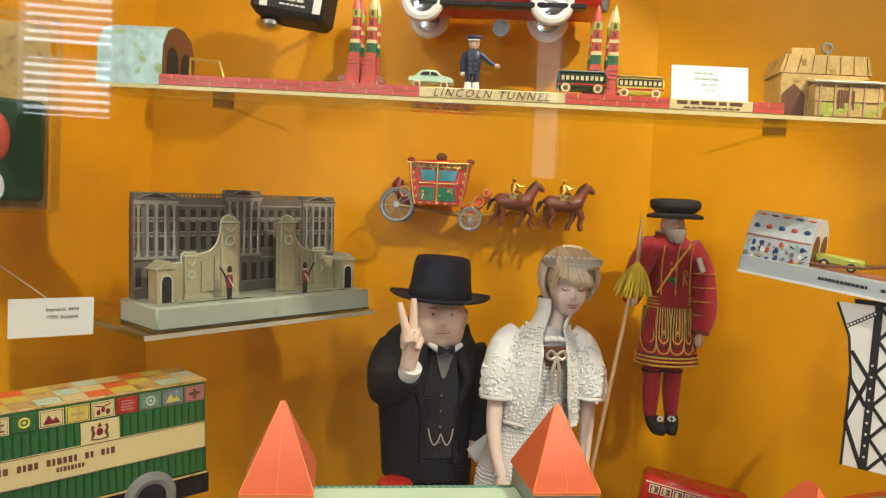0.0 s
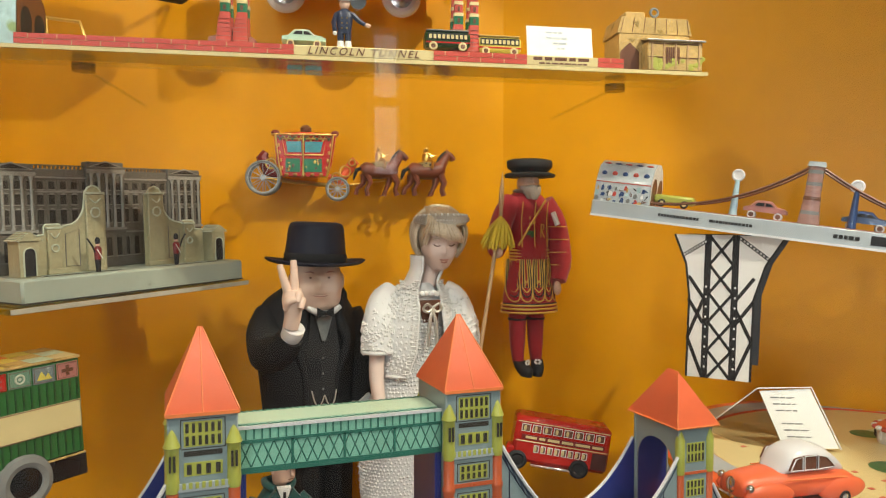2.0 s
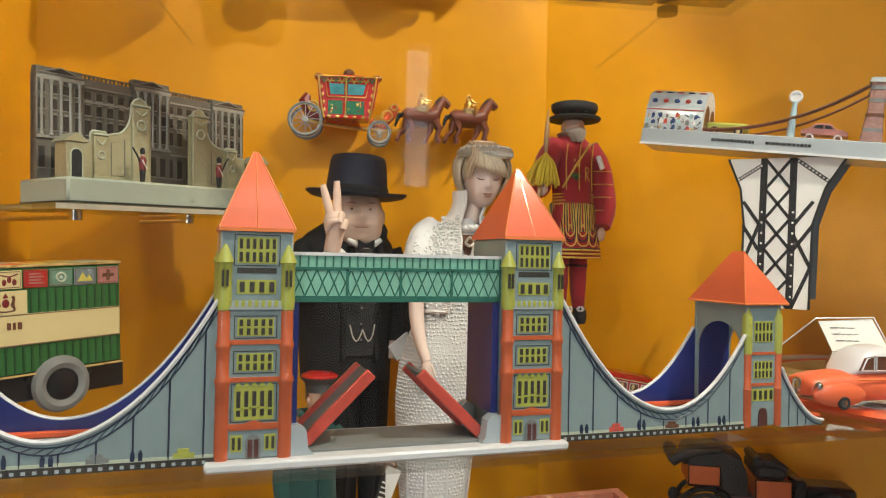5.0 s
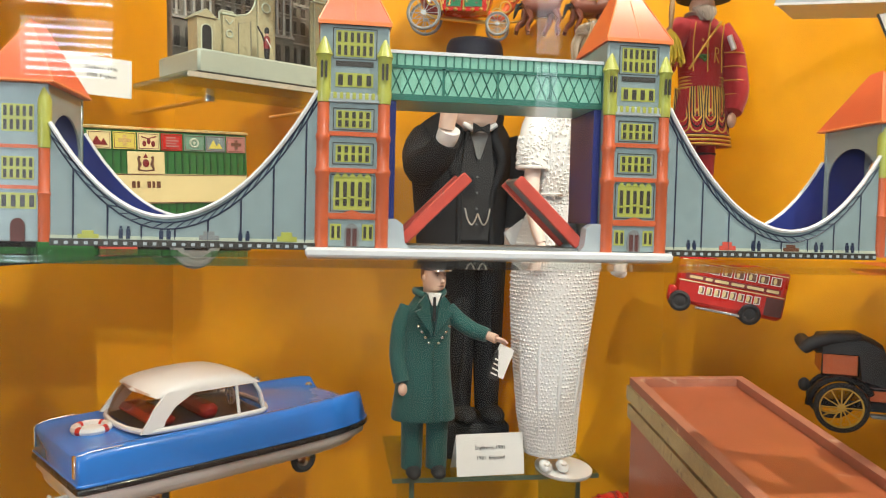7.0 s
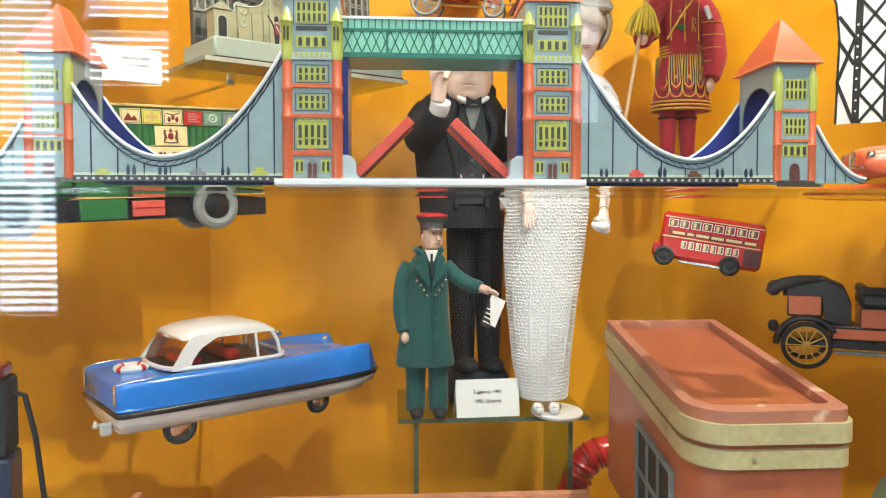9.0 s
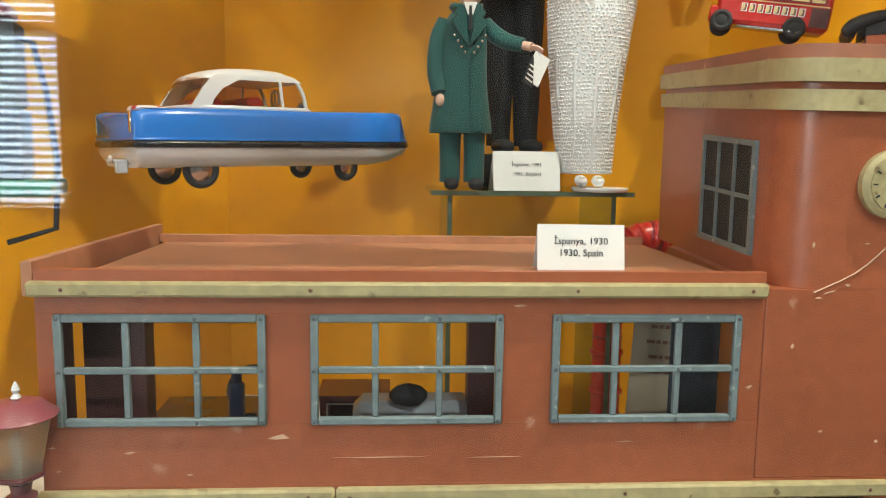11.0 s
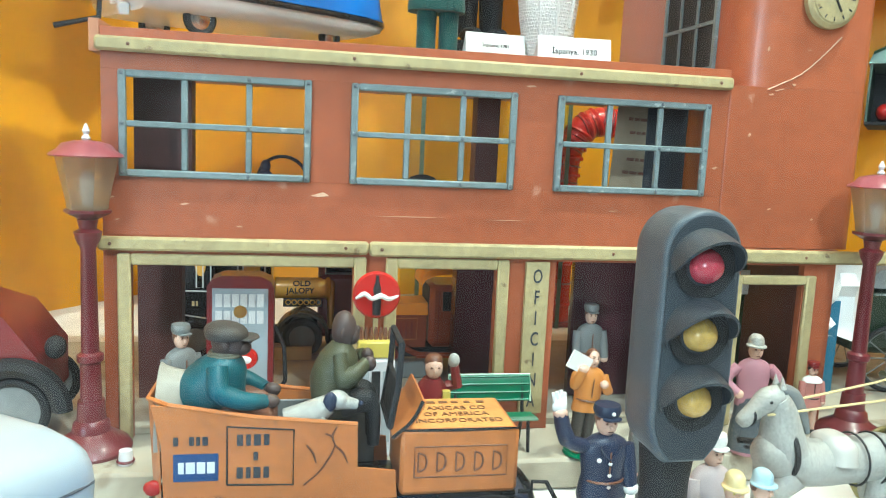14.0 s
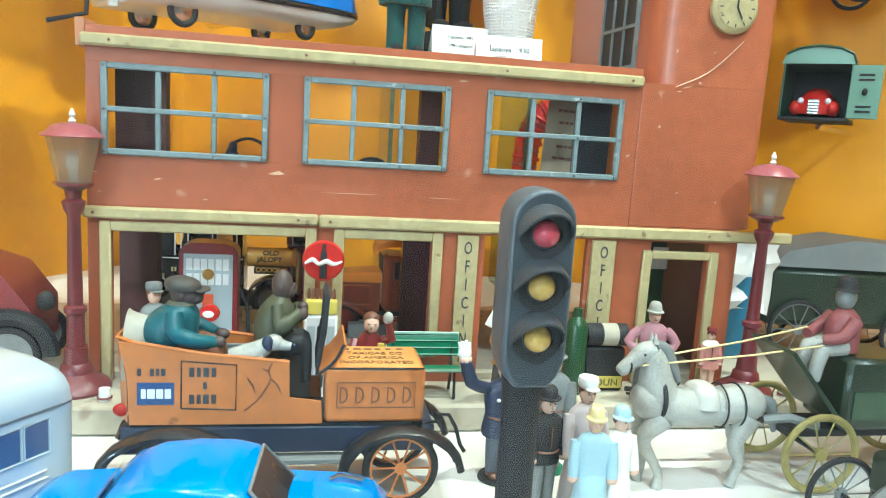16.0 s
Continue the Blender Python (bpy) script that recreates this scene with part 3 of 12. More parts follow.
# clock tower: rounded inner front corner, sides running back at a slant, the hollow top dipping to the front
def rounded(x0, x1, y0, y1, r, rr=0.008, n=8):
    """Plan of the tower, its two front corners rounded by r and rr."""
    left = [(x0 + r - r * math.cos(radians(90 * i / n)), y0 + r - r * math.sin(radians(90 * i / n))) for i in range(n + 1)]
    right = [(x1 - rr + rr * math.sin(radians(90 * i / n)), y0 + rr - rr * math.cos(radians(90 * i / n))) for i in range(n + 1)]
    return left + right + [(x1, y1), (x0, y1)]


def lean(g):
    """Slants the tower's sides and dips its top towards the front."""
    g.v = [(x + (0.1 + 0.2 * (x - 0.141)) * y, y, z + 0.0735 * (y - 0.262) * min(1.0, max(0.0, (z + GZ - 1.12) / 0.1))) for x, y, z in g.v]
    return g


tx0, tx1, ty1 = 0.1425, 0.2385, 0.262
tower = part("tower", lean(G().plan(rounded(0.1352, tx1, 0.0003, 0.2, 0.002), 1.0095 - GZ, 1.1165 - GZ).plan(rounded(tx0, tx1, 0.0003, ty1, 0.026), 1.1166 - GZ, 1.2605 - GZ)), M_brick, garage)
part("cornice", lean(G().plan(rounded(tx0 - 0.003, tx1 + 0.003, -0.003, ty1 + 0.002, 0.028, 0.010), 1.2323 - GZ, 1.2435 - GZ)), M_cream, tower)
part("cornice", lean(G().plan(rounded(tx0 - 0.004, tx1 + 0.005, -0.004, ty1 + 0.003, 0.029, 0.011), 1.2475 - GZ, 1.2597 - GZ)), M_cream, tower)
outer, inner = rounded(tx0 - 0.002, tx1 + 0.002, -0.002, ty1 + 0.001, 0.028, 0.009), rounded(tx0 + 0.006, tx1 - 0.006, 0.011, ty1 - 0.007, 0.02, 0.005)
zs = (1.2598 - GZ, 1.2672 - GZ)
g = G().loft([[(x, y, zs[0]) for x, y in outer], [(x, y, zs[1]) for x, y in outer], [(x, y, zs[1]) for x, y in inner], [(x, y, zs[0] - 0.006) for x, y in inner]], 0, False)
part("parapet", lean(g), M_rim, tower, "dusty pink rim")
part("tower_roof", lean(G().plan(inner, 1.2528 - GZ, 1.2535 - GZ)), M_roof, tower)
part("roof_step", lean(G().box((tx0 + 0.0065, 0.2, 1.2536 - GZ), (tx1 - 0.0065, 0.2545, 1.2556 - GZ))), M_roof, tower)
part("knob", lean(G().lathe([(0.001, 0), (0.006, 0.001), (0.005, 0.005), (0.002, 0.007)], (0.2, 0.036, 1.2536 - GZ), 12)), M_brown, tower)
# tower side window
wx = tx0 - 0.003
w = part("window_frame", lean(G().box((wx, 0.041, 1.132 - GZ), (tx0 - 0.0002, 0.045, 1.213 - GZ)).box((wx, 0.136, 1.132 - GZ), (tx0 - 0.0002, 0.14, 1.213 - GZ)).box((wx, 0.045, 1.132 - GZ), (tx0 - 0.0002, 0.136, 1.136 - GZ)).box((wx, 0.045, 1.209 - GZ), (tx0 - 0.0002, 0.136, 1.213 - GZ))), M_bluegrey, tower)
part("pane", lean(G().box((tx0 - 0.0012, 0.045, 1.136 - GZ), (tx0 - 0.0003, 0.136, 1.209 - GZ))), M_blackm, w)
for y in (0.075, 0.106):
    part("glazing_bar", lean(G().box((wx + 0.0002, y - 0.0015, 1.136 - GZ), (tx0 - 0.0013, y + 0.0015, 1.209 - GZ))), M_bluegrey, w)
part("glazing_bar", lean(G().box((wx, 0.045, 1.171 - GZ), (tx0 - 0.0013, 0.136, 1.174 - GZ))), M_bluegrey, w)
# clock
ck = part("clock", G().lathe([(0.0, 0.0), (0.0185, 0.0), (0.0185, -0.004), (0.016, -0.006), (0.0, -0.006)], (0.200, -0.0003, 1.1745 - GZ), 28, axis="y"), M_cream, garage, "round cream clock")
part("dial", G().lathe([(0.0, 0), (0.0148, 0), (0.0148, -0.0006), (0, -0.0006)], (0.200, -0.0065, 1.1745 - GZ), 24, axis="y"), M_cream, ck)
part("hand", G().box((0.1995, -0.0078, 1.1735 - GZ), (0.2005, -0.0072, 1.1865 - GZ)), M_ink, ck)
g = G()
g.T = at(0.2, -0.0075, 1.1745 - GZ, ry=150)
part("hand", g.box((-0.0006, -0.0003, -0.001), (0.0006, 0.0003, 0.009)), M_ink, ck)
for k in range(12):
    a = math.tau * k / 12
    g = G()
    g.T = at(0.2 + 0.0128 * math.sin(a), -0.0073, 1.1745 - GZ + 0.0128 * math.cos(a), ry=math.degrees(a))
    part("hour_mark", g.box((-0.0004, -0.0002, -0.0012), (0.0004, 0.0002, 0.0012)), M_ink, ck)

# chips and a long scratch in the paint
M_flake = mat("pale_bare_chip", (0.62, 0.4, 0.27), 0.7, vary=0.2, scale=200)
R = random.Random(31)
for x, z, w, h in ((-0.128, 1.036, 0.012, 0.003), (-0.075, 1.024, 0.05, 0.0006), (-0.012, 1.0235, 0.03, 0.0005), (-0.206, 1.028, 0.006, 0.0016), (0.06, 1.0315, 0.009, 0.0008), (-0.175, 1.0155, 0.004, 0.0012), (0.0, 1.1075, 0.008, 0.0015), (0.129, 1.062, 0.004, 0.0022), (0.165, 1.112, 0.004, 0.0012), (0.181, 1.119, 0.003, 0.0018), (0.152, 1.085, 0.0022, 0.003), (0.172, 1.036, 0.003, 0.0014), (0.205, 1.03, 0.0022, 0.0018), (0.16, 1.141, 0.0016, 0.0035), (0.19, 1.142, 0.003, 0.0012), (-0.246, 1.031, 0.004, 0.0012), (-0.243, 1.018, 0.003, 0.001)):
    poly = [(x - w / 2, z + R.uniform(-0.3, 0.3) * h), (x - w * 0.1, z - h * 0.5), (x + w / 2, z + R.uniform(-0.3, 0.3) * h), (x + w * 0.15, z + h * 0.5)]
    part("paint_chip", G().prism([(a_, b_ - GZ) for a_, b_ in poly], -0.0003, 0.0005), M_flake, garage)
part("scratch", G(3).tube([(0.162, 0.0, 1.115 - GZ), (0.185, 0.0, 1.126 - GZ), (0.202, 0.0, 1.141 - GZ), (0.2125, 0.0, 1.152 - GZ)], 0.0005, 5), M_flake, tower)
part("scratch", G().tube([(0.168, 0.0, 1.1145 - GZ), (0.174, 0.0, 1.116 - GZ)], 0.0004, 5), M_flake, tower)


M_brorange = mat("red_orange_print", (0.56, 0.115, 0.04), 0.35, vary=0.15, coat=0.3)


# the tin tower bridge on its glass shelf
rng = random.Random(7)
sh = thing("glass_shelf", "clear glass shelf under the tin tower bridge", "glass shelf", at(0, 0.468, 1.377))
part("pane", G().box((-0.6595, 0, 0), (0.65, 0.062, 0.004), 0, 0.0006), M_glass, sh)
tb = thing("toy_bridge", "lithographed tin tower bridge with orange roofs and raised roadway", "toy bridge", at(0, 0.478, 1.3815))
D = 0.046
part("base_plate", G().box((-0.1045, -0.006, 0), (0.0755, D + 0.004, 0.0045), 0, 0.0012), M_plastic, tb, "silvery white tin base plate")


def window_block(g, x0, x1, z0, z1, cols, rows, y):
    """A printed window: olive ground with dark slits, on the plane y."""
    g.box((x0, y - 0.0002, z0), (x1, y, z1), 0)
    cw, rh = (x1 - x0) / cols, (z1 - z0) / rows
    for i in range(cols):
        for j in range(rows):
            g.box((x0 + cw * (i + 0.28), y - 0.0004, z0 + rh * (j + 0.12)), (x0 + cw * (i + 0.78), y - 0.00021, z0 + rh * (j + 0.86)), 1)


def big_tower(x0, x1):
    t = part("tower", G().box((x0, 0, 0.0045), (x1, D, 0.1085), 0, 0.0008), M_stone, tb, "grey-blue tin tower printed with windows")
    w, c = x1 - x0, (x0 + x1) / 2
    for x in (x0 + 0.0022, x1 - 0.0022):
        for y in (0.001, D - 0.001):
            col = part("corner_column", G().lathe([(0.0033, 0.0045), (0.0033, 0.038), (0.0038, 0.039), (0.0038, 0.041), (0.0031, 0.042), (0.0031, 0.054), (0.0036, 0.055), (0.0036, 0.057), (0.003, 0.058), (0.003, 0.072)], (x, y, 0), 12), M_brorange, t, "orange printed corner column")
            part("turret", G().lathe([(0.0032, 0.0722), (0.0036, 0.076), (0.0034, 0.079), (0.0034, 0.093), (0.0042, 0.094), (0.0006, 0.1035)], (x, y, 0), 12), M_olive, col, "olive pointed turret")
    g = G()
    window_block(g, c - w * 0.27, c + w * 0.27, 0.0935, 0.1055, 6, 2, 0)
    window_block(g, c - w * 0.27, c + w * 0.27, 0.0795, 0.086, 4, 1, 0)
    window_block(g, c - w * 0.25, c + w * 0.25, 0.0605, 0.0685, 5, 2, 0)
    window_block(g, c - w * 0.25, c + w * 0.25, 0.0445, 0.0525, 5, 2, 0)
    window_block(g, c - w * 0.27, c + w * 0.27, 0.0222, 0.0375, 5, 1, 0)
    for k in range(5):
        x = c - w * 0.27 + w * 0.54 * (k + 0.5) / 5
        g.box((x - 0.0022, -0.0005, 0.0268 + 0.0004 * (2 - abs(k - 2))), (x + 0.0022, -0.00041, 0.0278 + 0.0004 * (2 - abs(k - 2))), 0)
        g.prism([(x - 0.0016, 0.0375), (x + 0.0016, 0.0375), (x, 0.0398)], -0.0005, -0.0001, 0)
    window_block(g, c - w * 0.31, c - w * 0.15, 0.008, 0.0155, 2, 1, 0)
    window_block(g, c + w * 0.15, c + w * 0.31, 0.008, 0.0155, 2, 1, 0)
    g.box((c - w * 0.27, -0.0002, 0.089), (c + w * 0.27, 0, 0.0915), 1)
    for k in range(9):
        x = x0 + 0.0045 + (w - 0.009) * k / 8
        g.box((x - 0.0008, -0.0015, 0.0738), (x + 0.0008, -0.00125, 0.0768), 0)
    for x in (x0 + 0.0022, x1 - 0.0022):
        for d in (-0.001, 0.001):
            g.box((x + d - 0.0005, -0.0034, 0.083), (x + d + 0.0005, -0.0025, 0.0905), 1)
    for za, zb, q in ((0.0925, 0.1065, 0.31), (0.0595, 0.0695, 0.29), (0.0435, 0.0535, 0.29), (0.0215, 0.0385, 0.31)):
        for zz in (za, zb):
            g.box((c - w * q, -0.0002, zz - 0.0002), (c + w * q, 0, zz + 0.0002), 1)
        for s in (-1, 1):
            g.box((c + s * w * q - 0.0002, -0.0002, za), (c + s * w * q + 0.0002, 0, zb), 1)
    part("printed_window", g, [M_olive, M_palaced], t, "olive printed windows with dark slits")
    for z in (0.0575, 0.0405, 0.0195):
        part("string_course", G().box((x0 + 0.003, -0.0008, z - 0.0009), (x1 - 0.003, -0.0001, z + 0.0012)), M_brorange, t)
    part("string_course", G().box((x0 + 0.003, -0.0012, 0.0722), (x1 - 0.003, -0.0001, 0.0765), 0, 0.0004), M_grille, t)
    arch = [(c - 0.0034, 0.0046), (c + 0.0034, 0.0046)] + [(c + 0.0034 * math.cos(radians(a)), 0.0115 + 0.0045 * math.sin(radians(a))) for a in range(0, 181, 20)]
    part("pediment", G().prism([(c - w * 0.33, 0.0178), (c + w * 0.33, 0.0178), (c + w * 0.33, 0.0186), (c, 0.0222), (c - w * 0.33, 0.0186)], -0.0007, -0.0001), M_brorange, t)
    part("door", G().prism(arch, -0.0008, -0.0001), M_greyp, t, "dark arched door")
    for s in (-1, 1):
        part("door_leaf", G().box((c + s * 0.0014 - 0.001, -0.0011, 0.0052), (c + s * 0.0014 + 0.001, -0.0009, 0.0135)), M_brickd, t)
    e = 0.0008
    a = [(x0 - e, -e), (x1 + e, -e), (x1 + e, D + e), (x0 - e, D + e)]
    ap = (c, D * 0.5, 0.1475)
    z = 0.1085
    g = G().add([(p[0], p[1], z) for p in a] + [(p[0], p[1], z + 0.0012) for p in a] + [(c - 0.001, ap[1], ap[2]), (c + 0.001, ap[1], ap[2])],
                [(3, 2, 1, 0), (0, 1, 5, 4), (1, 2, 6, 5), (2, 3, 7, 6), (3, 0, 4, 7), (4, 5, 9, 8), (5, 6, 9), (6, 7, 8, 9), (7, 4, 8)])
    r = part("roof", g, M_salmon, t, "salmon orange tin pyramid roof")
    part("seam", G().tube([(c, -e, z + 0.0013), (c, ap[1], ap[2])], 0.0003, 6), M_flap, r)
    part("eave", G().box((x0 - e, -e - 0.0006, z - 0.0004), (x1 + e, -e - 0.0001, z + 0.0014)), M_flap, r)
    for x, sg in ((x0 - e, -1), (x1 + e, 1)):
        part("roof_fold", G().tube([(x, -e, z + 0.0013), (c - sg * -0.001, ap[1], ap[2])], 0.0004, 5), M_flap, r)


big_tower(-0.0995, -0.067)
big_tower(0.040, 0.0725)


def small_tower(x0, x1):
    t = part("side_tower", G().box((x0, 0, 0.0045), (x1, 0.0022, 0.0745), 0, 0.0004), M_stone, tb, "low grey-blue tin tower printed with windows, open arch through it")
    part("rear_wall", G().box((x0, D - 0.0022, 0.0045), (x1, D, 0.0745), 0, 0.0004), M_stone, t)
    w, c = x1 - x0, (x0 + x1) / 2
    for x in (x0 + 0.002, x1 - 0.002):
        for y in (0.001,):
            part("corner_column", G().lathe([(0.0028, 0.0045), (0.0028, 0.025), (0.0032, 0.026), (0.0026, 0.027), (0.0026, 0.046)], (x, y, 0), 10), M_brorange, t)
            part("turret", G().lathe([(0.0028, 0.0462), (0.003, 0.05), (0.003, 0.067), (0.0008, 0.0735)], (x, y, 0), 10), M_olive, t)
    g = G()
    window_block(g, c - w * 0.26, c + w * 0.26, 0.053, 0.065, 5, 2, 0)
    window_block(g, c - w * 0.26, c + w * 0.26, 0.032, 0.042, 5, 2, 0)
    window_block(g, c - w * 0.3, c + w * 0.3, 0.019, 0.026, 4, 1, 0)
    part("printed_window", g, [M_olive, M_palaced], t)
    for z in (0.0285, 0.0465):
        part("string_course", G().box((x0 + 0.003, -0.0006, z - 0.0008), (x1 - 0.003, -0.0001, z + 0.0008)), M_brorange, t)
    arch = [(c - 0.003, 0.0046), (c + 0.003, 0.0046)] + [(c + 0.003 * math.cos(radians(a)), 0.011 + 0.004 * math.sin(radians(a))) for a in range(0, 181, 20)]
    part("door", G().prism(arch, -0.0008, -0.0001), M_brickd, t)
    # archway through the tower
    poly = [(0.0023, 0.0045), (0.0023, 0.0744), (D - 0.0023, 0.0744), (D - 0.0023, 0.0045), (D - 0.0035, 0.0045)]
    poly += [(D / 2 + (D / 2 - 0.0035) * math.cos(radians(a)), 0.046 + 0.0175 * math.sin(radians(a))) for a in range(0, 181, 15)] + [(0.0035, 0.0045)]
    for xa in (x0 + 0.0004, x1 - 0.0014):
        part("archway", G().loft([[(x, y, q) for y, q in poly] for x in (xa, xa + 0.001)]), M_stone, t)
    part("inner_wall", G().box((x0 + 0.0016, D - 0.0032, 0.0095), (x1 - 0.0016, D - 0.0024, 0.073)), M_navy, t, "deep blue inside")
    e = 0.0026
    z = 0.0745
    a = [(x0 - e, -e), (x1 + e, -e), (x1 + e, D + e), (x0 - e, D + e)]
    g = G().add([(p[0], p[1], z) for p in a] + [(p[0], p[1], z + 0.0012) for p in a] + [(c - 0.001, D * 0.35, z + 0.0312), (c + 0.001, D * 0.62, z + 0.0312)],
                [(3, 2, 1, 0), (0, 1, 5, 4), (1, 2, 6, 5), (2, 3, 7, 6), (3, 0, 4, 7), (4, 5, 8), (5, 6, 9, 8), (6, 7, 9), (7, 4, 8, 9)])
    r = part("roof", g, M_salmon, t, "salmon orange tin hipped roof")
    part("eave", G().tube([(p[0], p[1], z + 0.0006) for p in a + a[:1]], 0.0007, 5), M_flap, r)
    part("roof_fold", G().tube([(a[0][0], a[0][1], z + 0.0012), (c - 0.001, D * 0.35, z + 0.0312), (a[1][0], a[1][1], z + 0.0012)], 0.0004, 5), M_flap, r)


small_tower(0.191, 0.2165)
small_tower(-0.2425, -0.217)


def curve(u0, z0, u1, z1, zm, n=24, at_=0.52):
    """A hanging chain from (u0, z0) to (u1, z1) with its lowest point zm."""
    pts = []
    for i in range(n + 1):
        s = i / n
        e = (abs(s - at_) / (at_ if s < at_ else 1 - at_)) ** 2.0
        pts.append((u0 + (u1 - u0) * s, zm + ((z0 if s < at_ else z1) - zm) * e))
    return pts


def side_span(u0, z0, u1, z1, zm, at_):
    line = curve(u0, z0, u1, z1, zm, at_=at_)
    lo = 0.003
    poly = [(u1, lo), (u0, lo)] + line
    sp = part("side_panel", G().prism(poly, 0.0003, 0.0016), M_stone, tb, "grey-blue tin side panel printed with chains and traffic")
    part("inner_panel", G().prism(poly, D - 0.0016, D - 0.0003), M_navy, tb, "navy blue inner side of the rear panel")
    part("chain_edge", G().tube([(x, -0.0003, z + 0.0004) for x, z in line], 0.0011, 6), M_plastic, sp, "white rolled edge")
    part("chain_edge", G().tube([(x, D, z + 0.0004) for x, z in line], 0.0011, 6), M_plastic, sp, "white rolled edge")
    g = G()
    g.tube([(x, 0.0001, z - 0.0022) for x, z in line], 0.00035, 4)
    g.tube([(x, 0.0001, z - 0.0052) for x, z in line], 0.00035, 4)
    for k in range(len(line) - 1):
        (xa, za), (xb, zb) = line[k], line[k + 1]
        g.tube([(xa, 0.0001, za - 0.0022), (xb, 0.0001, zb - 0.0052)], 0.00025, 4)
        if k % 3 == 1:
            g.tube([(xa, 0.0001, za - 0.005), (xa, 0.0001, 0.0065)], 0.0004, 4)
    part("printed_chain", g, M_copbl, sp, "dark printed suspension chain")
    a, b = min(u0, u1), max(u0, u1)
    road = part("roadway", G().box((a, 0.002, 0.008), (b, D - 0.002, 0.0095)), M_grille, tb, "grey-white speckled tin roadway with red kerbs")
    for y in (0.0024, D - 0.0064):
        part("kerb", G().box((a, y, 0.0096), (b, y + 0.004, 0.0125), 0, 0.0006), M_orange, road)
    part("plinth", G().box((a, -0.0006, 0.003), (b, 0.0002, 0.0062)), M_palaced, sp)
    part("printed_road", G().box((a, -0.0001, 0.0063), (b, 0.0002, 0.0078)), M_base, sp)
    g = G()
    x = a + 0.002
    while x < b - 0.002:
        g.box((x, -0.0009, 0.0038), (x + 0.0016, -0.00061, 0.0052))
        x += 0.0042
    part("baluster_mark", g, M_grille, sp)
    r = random.Random(int(1000 * abs(u0)))
    for k in range(6):
        x = a + (b - a) * (0.1 + 0.15 * k)
        h = r.uniform(0.004, 0.0065)
        if r.random() < 0.5:
            part("printed_vehicle", G().box((x, -0.0002, 0.0066), (x + 0.009, 0.0003, 0.0066 + h * 0.42), 0, 0.0001).box((x + 0.0018, -0.0002, 0.0066 + h * 0.42), (x + 0.0068, 0.0003, 0.0066 + h * 0.78), 0, 0.0001), r.choice((M_tinpink, M_olive, M_brown, M_greyp)), sp)
        else:
            g = G()
            for d in (0, 0.0032):
                g.box((x + d, -0.0002, 0.0066), (x + d + 0.0018, 0.0003, 0.0066 + h * 0.75)).box((x + d + 0.0004, -0.0002, 0.0066 + h * 0.78), (x + d + 0.0014, 0.0003, 0.0066 + h))
            part("printed_passers", g, M_copbl, sp)


side_span(0.073, 0.0765, 0.1905, 0.057, 0.0165, 0.58)
side_span(-0.100, 0.0765, -0.2165, 0.057, 0.0165, 0.58)
for s, u0, u1 in ((1, 0.217, 0.2485), (-1, -0.243, -0.2745)):
    line = [(u0 + (u1 - u0) * k / 10, 0.006 + 0.032 * (1 - k / 10) ** 1.9) for k in range(11)]
    for y in (0.0003, D - 0.0016):
        part("approach_panel", G().prism([(u1, 0.003), (u0, 0.003)] + line, y, y + 0.0013), M_stone, tb)
    part("chain_edge", G().tube([(x, -0.0003, z) for x, z in line], 0.001, 6), M_plastic, tb)
    g = G().tube([(x, 0.0001, z - 0.003) for x, z in line], 0.0004, 4)
    for k in (2, 4, 6, 8):
        g.tube([(line[k][0], 0.0001, line[k][1] - 0.003), (line[k][0], 0.0001, 0.004)], 0.00035, 4)
    part("printed_chain", g, M_copbl, tb)
    part("roadway", G().box((min(u0, u1), 0.002, 0.0075), (max(u0, u1), D - 0.002, 0.009)), M_orange, tb)
# high walkway with lattice
wx0, wx1, wz0, wz1, wy0, wy1 = -0.067, 0.040, 0.0755, 0.0985, 0.006, D - 0.006
wk = part("walkway", G().box((wx0, wy0, wz0), (wx1, wy1, wz1), 0, 0.0008), M_tealb, tb, "green tin high walkway with lattice print")
for k, yy in ((1, wy0), (-1, wy1)):
    g = G()
    N = 19
    for i in range(N):
        xa, xb = wx0 + 0.001 + (wx1 - wx0 - 0.002) * i / N, wx0 + 0.001 + (wx1 - wx0 - 0.002) * (i + 1) / N
        for p, q in (((xa, wz0 + 0.003), (xb, wz1 - 0.0075)), ((xb, wz0 + 0.003), (xa, wz1 - 0.0075))):
            g.tube([(p[0], yy, p[1]), (q[0], yy, q[1])], 0.00035, 4)
    part("lattice", g, M_teal, wk, "dark teal lattice")
    g = G().box((wx0, yy - 0.0006, wz0), (wx1, yy + 0.0006, wz0 + 0.003)).box((wx0, yy - 0.0006, wz1 - 0.0078), (wx1, yy + 0.0006, wz1 - 0.0062))
    for i in range(5):
        x = wx0 + (wx1 - wx0) * i / 4
        g.box((x - 0.0006, yy - 0.0006, wz0 + 0.003), (x + 0.0006, yy + 0.0006, wz1 - 0.007))
    for i in range(28):
        x = wx0 + (wx1 - wx0) * i / 27
        g.box((x - 0.0004, yy - 0.0003, wz1 - 0.006), (x + 0.0004, yy + 0.0003, wz1 - 0.0008))
    part("girder", g, M_teal, wk)
part("walkway_top", G().box((wx0 + 0.0005, wy0 + 0.006, wz1 + 0.0001), (wx1 - 0.0005, wy1 - 0.006, wz1 + 0.0006)), M_mint, wk, "pale mint walkway top")
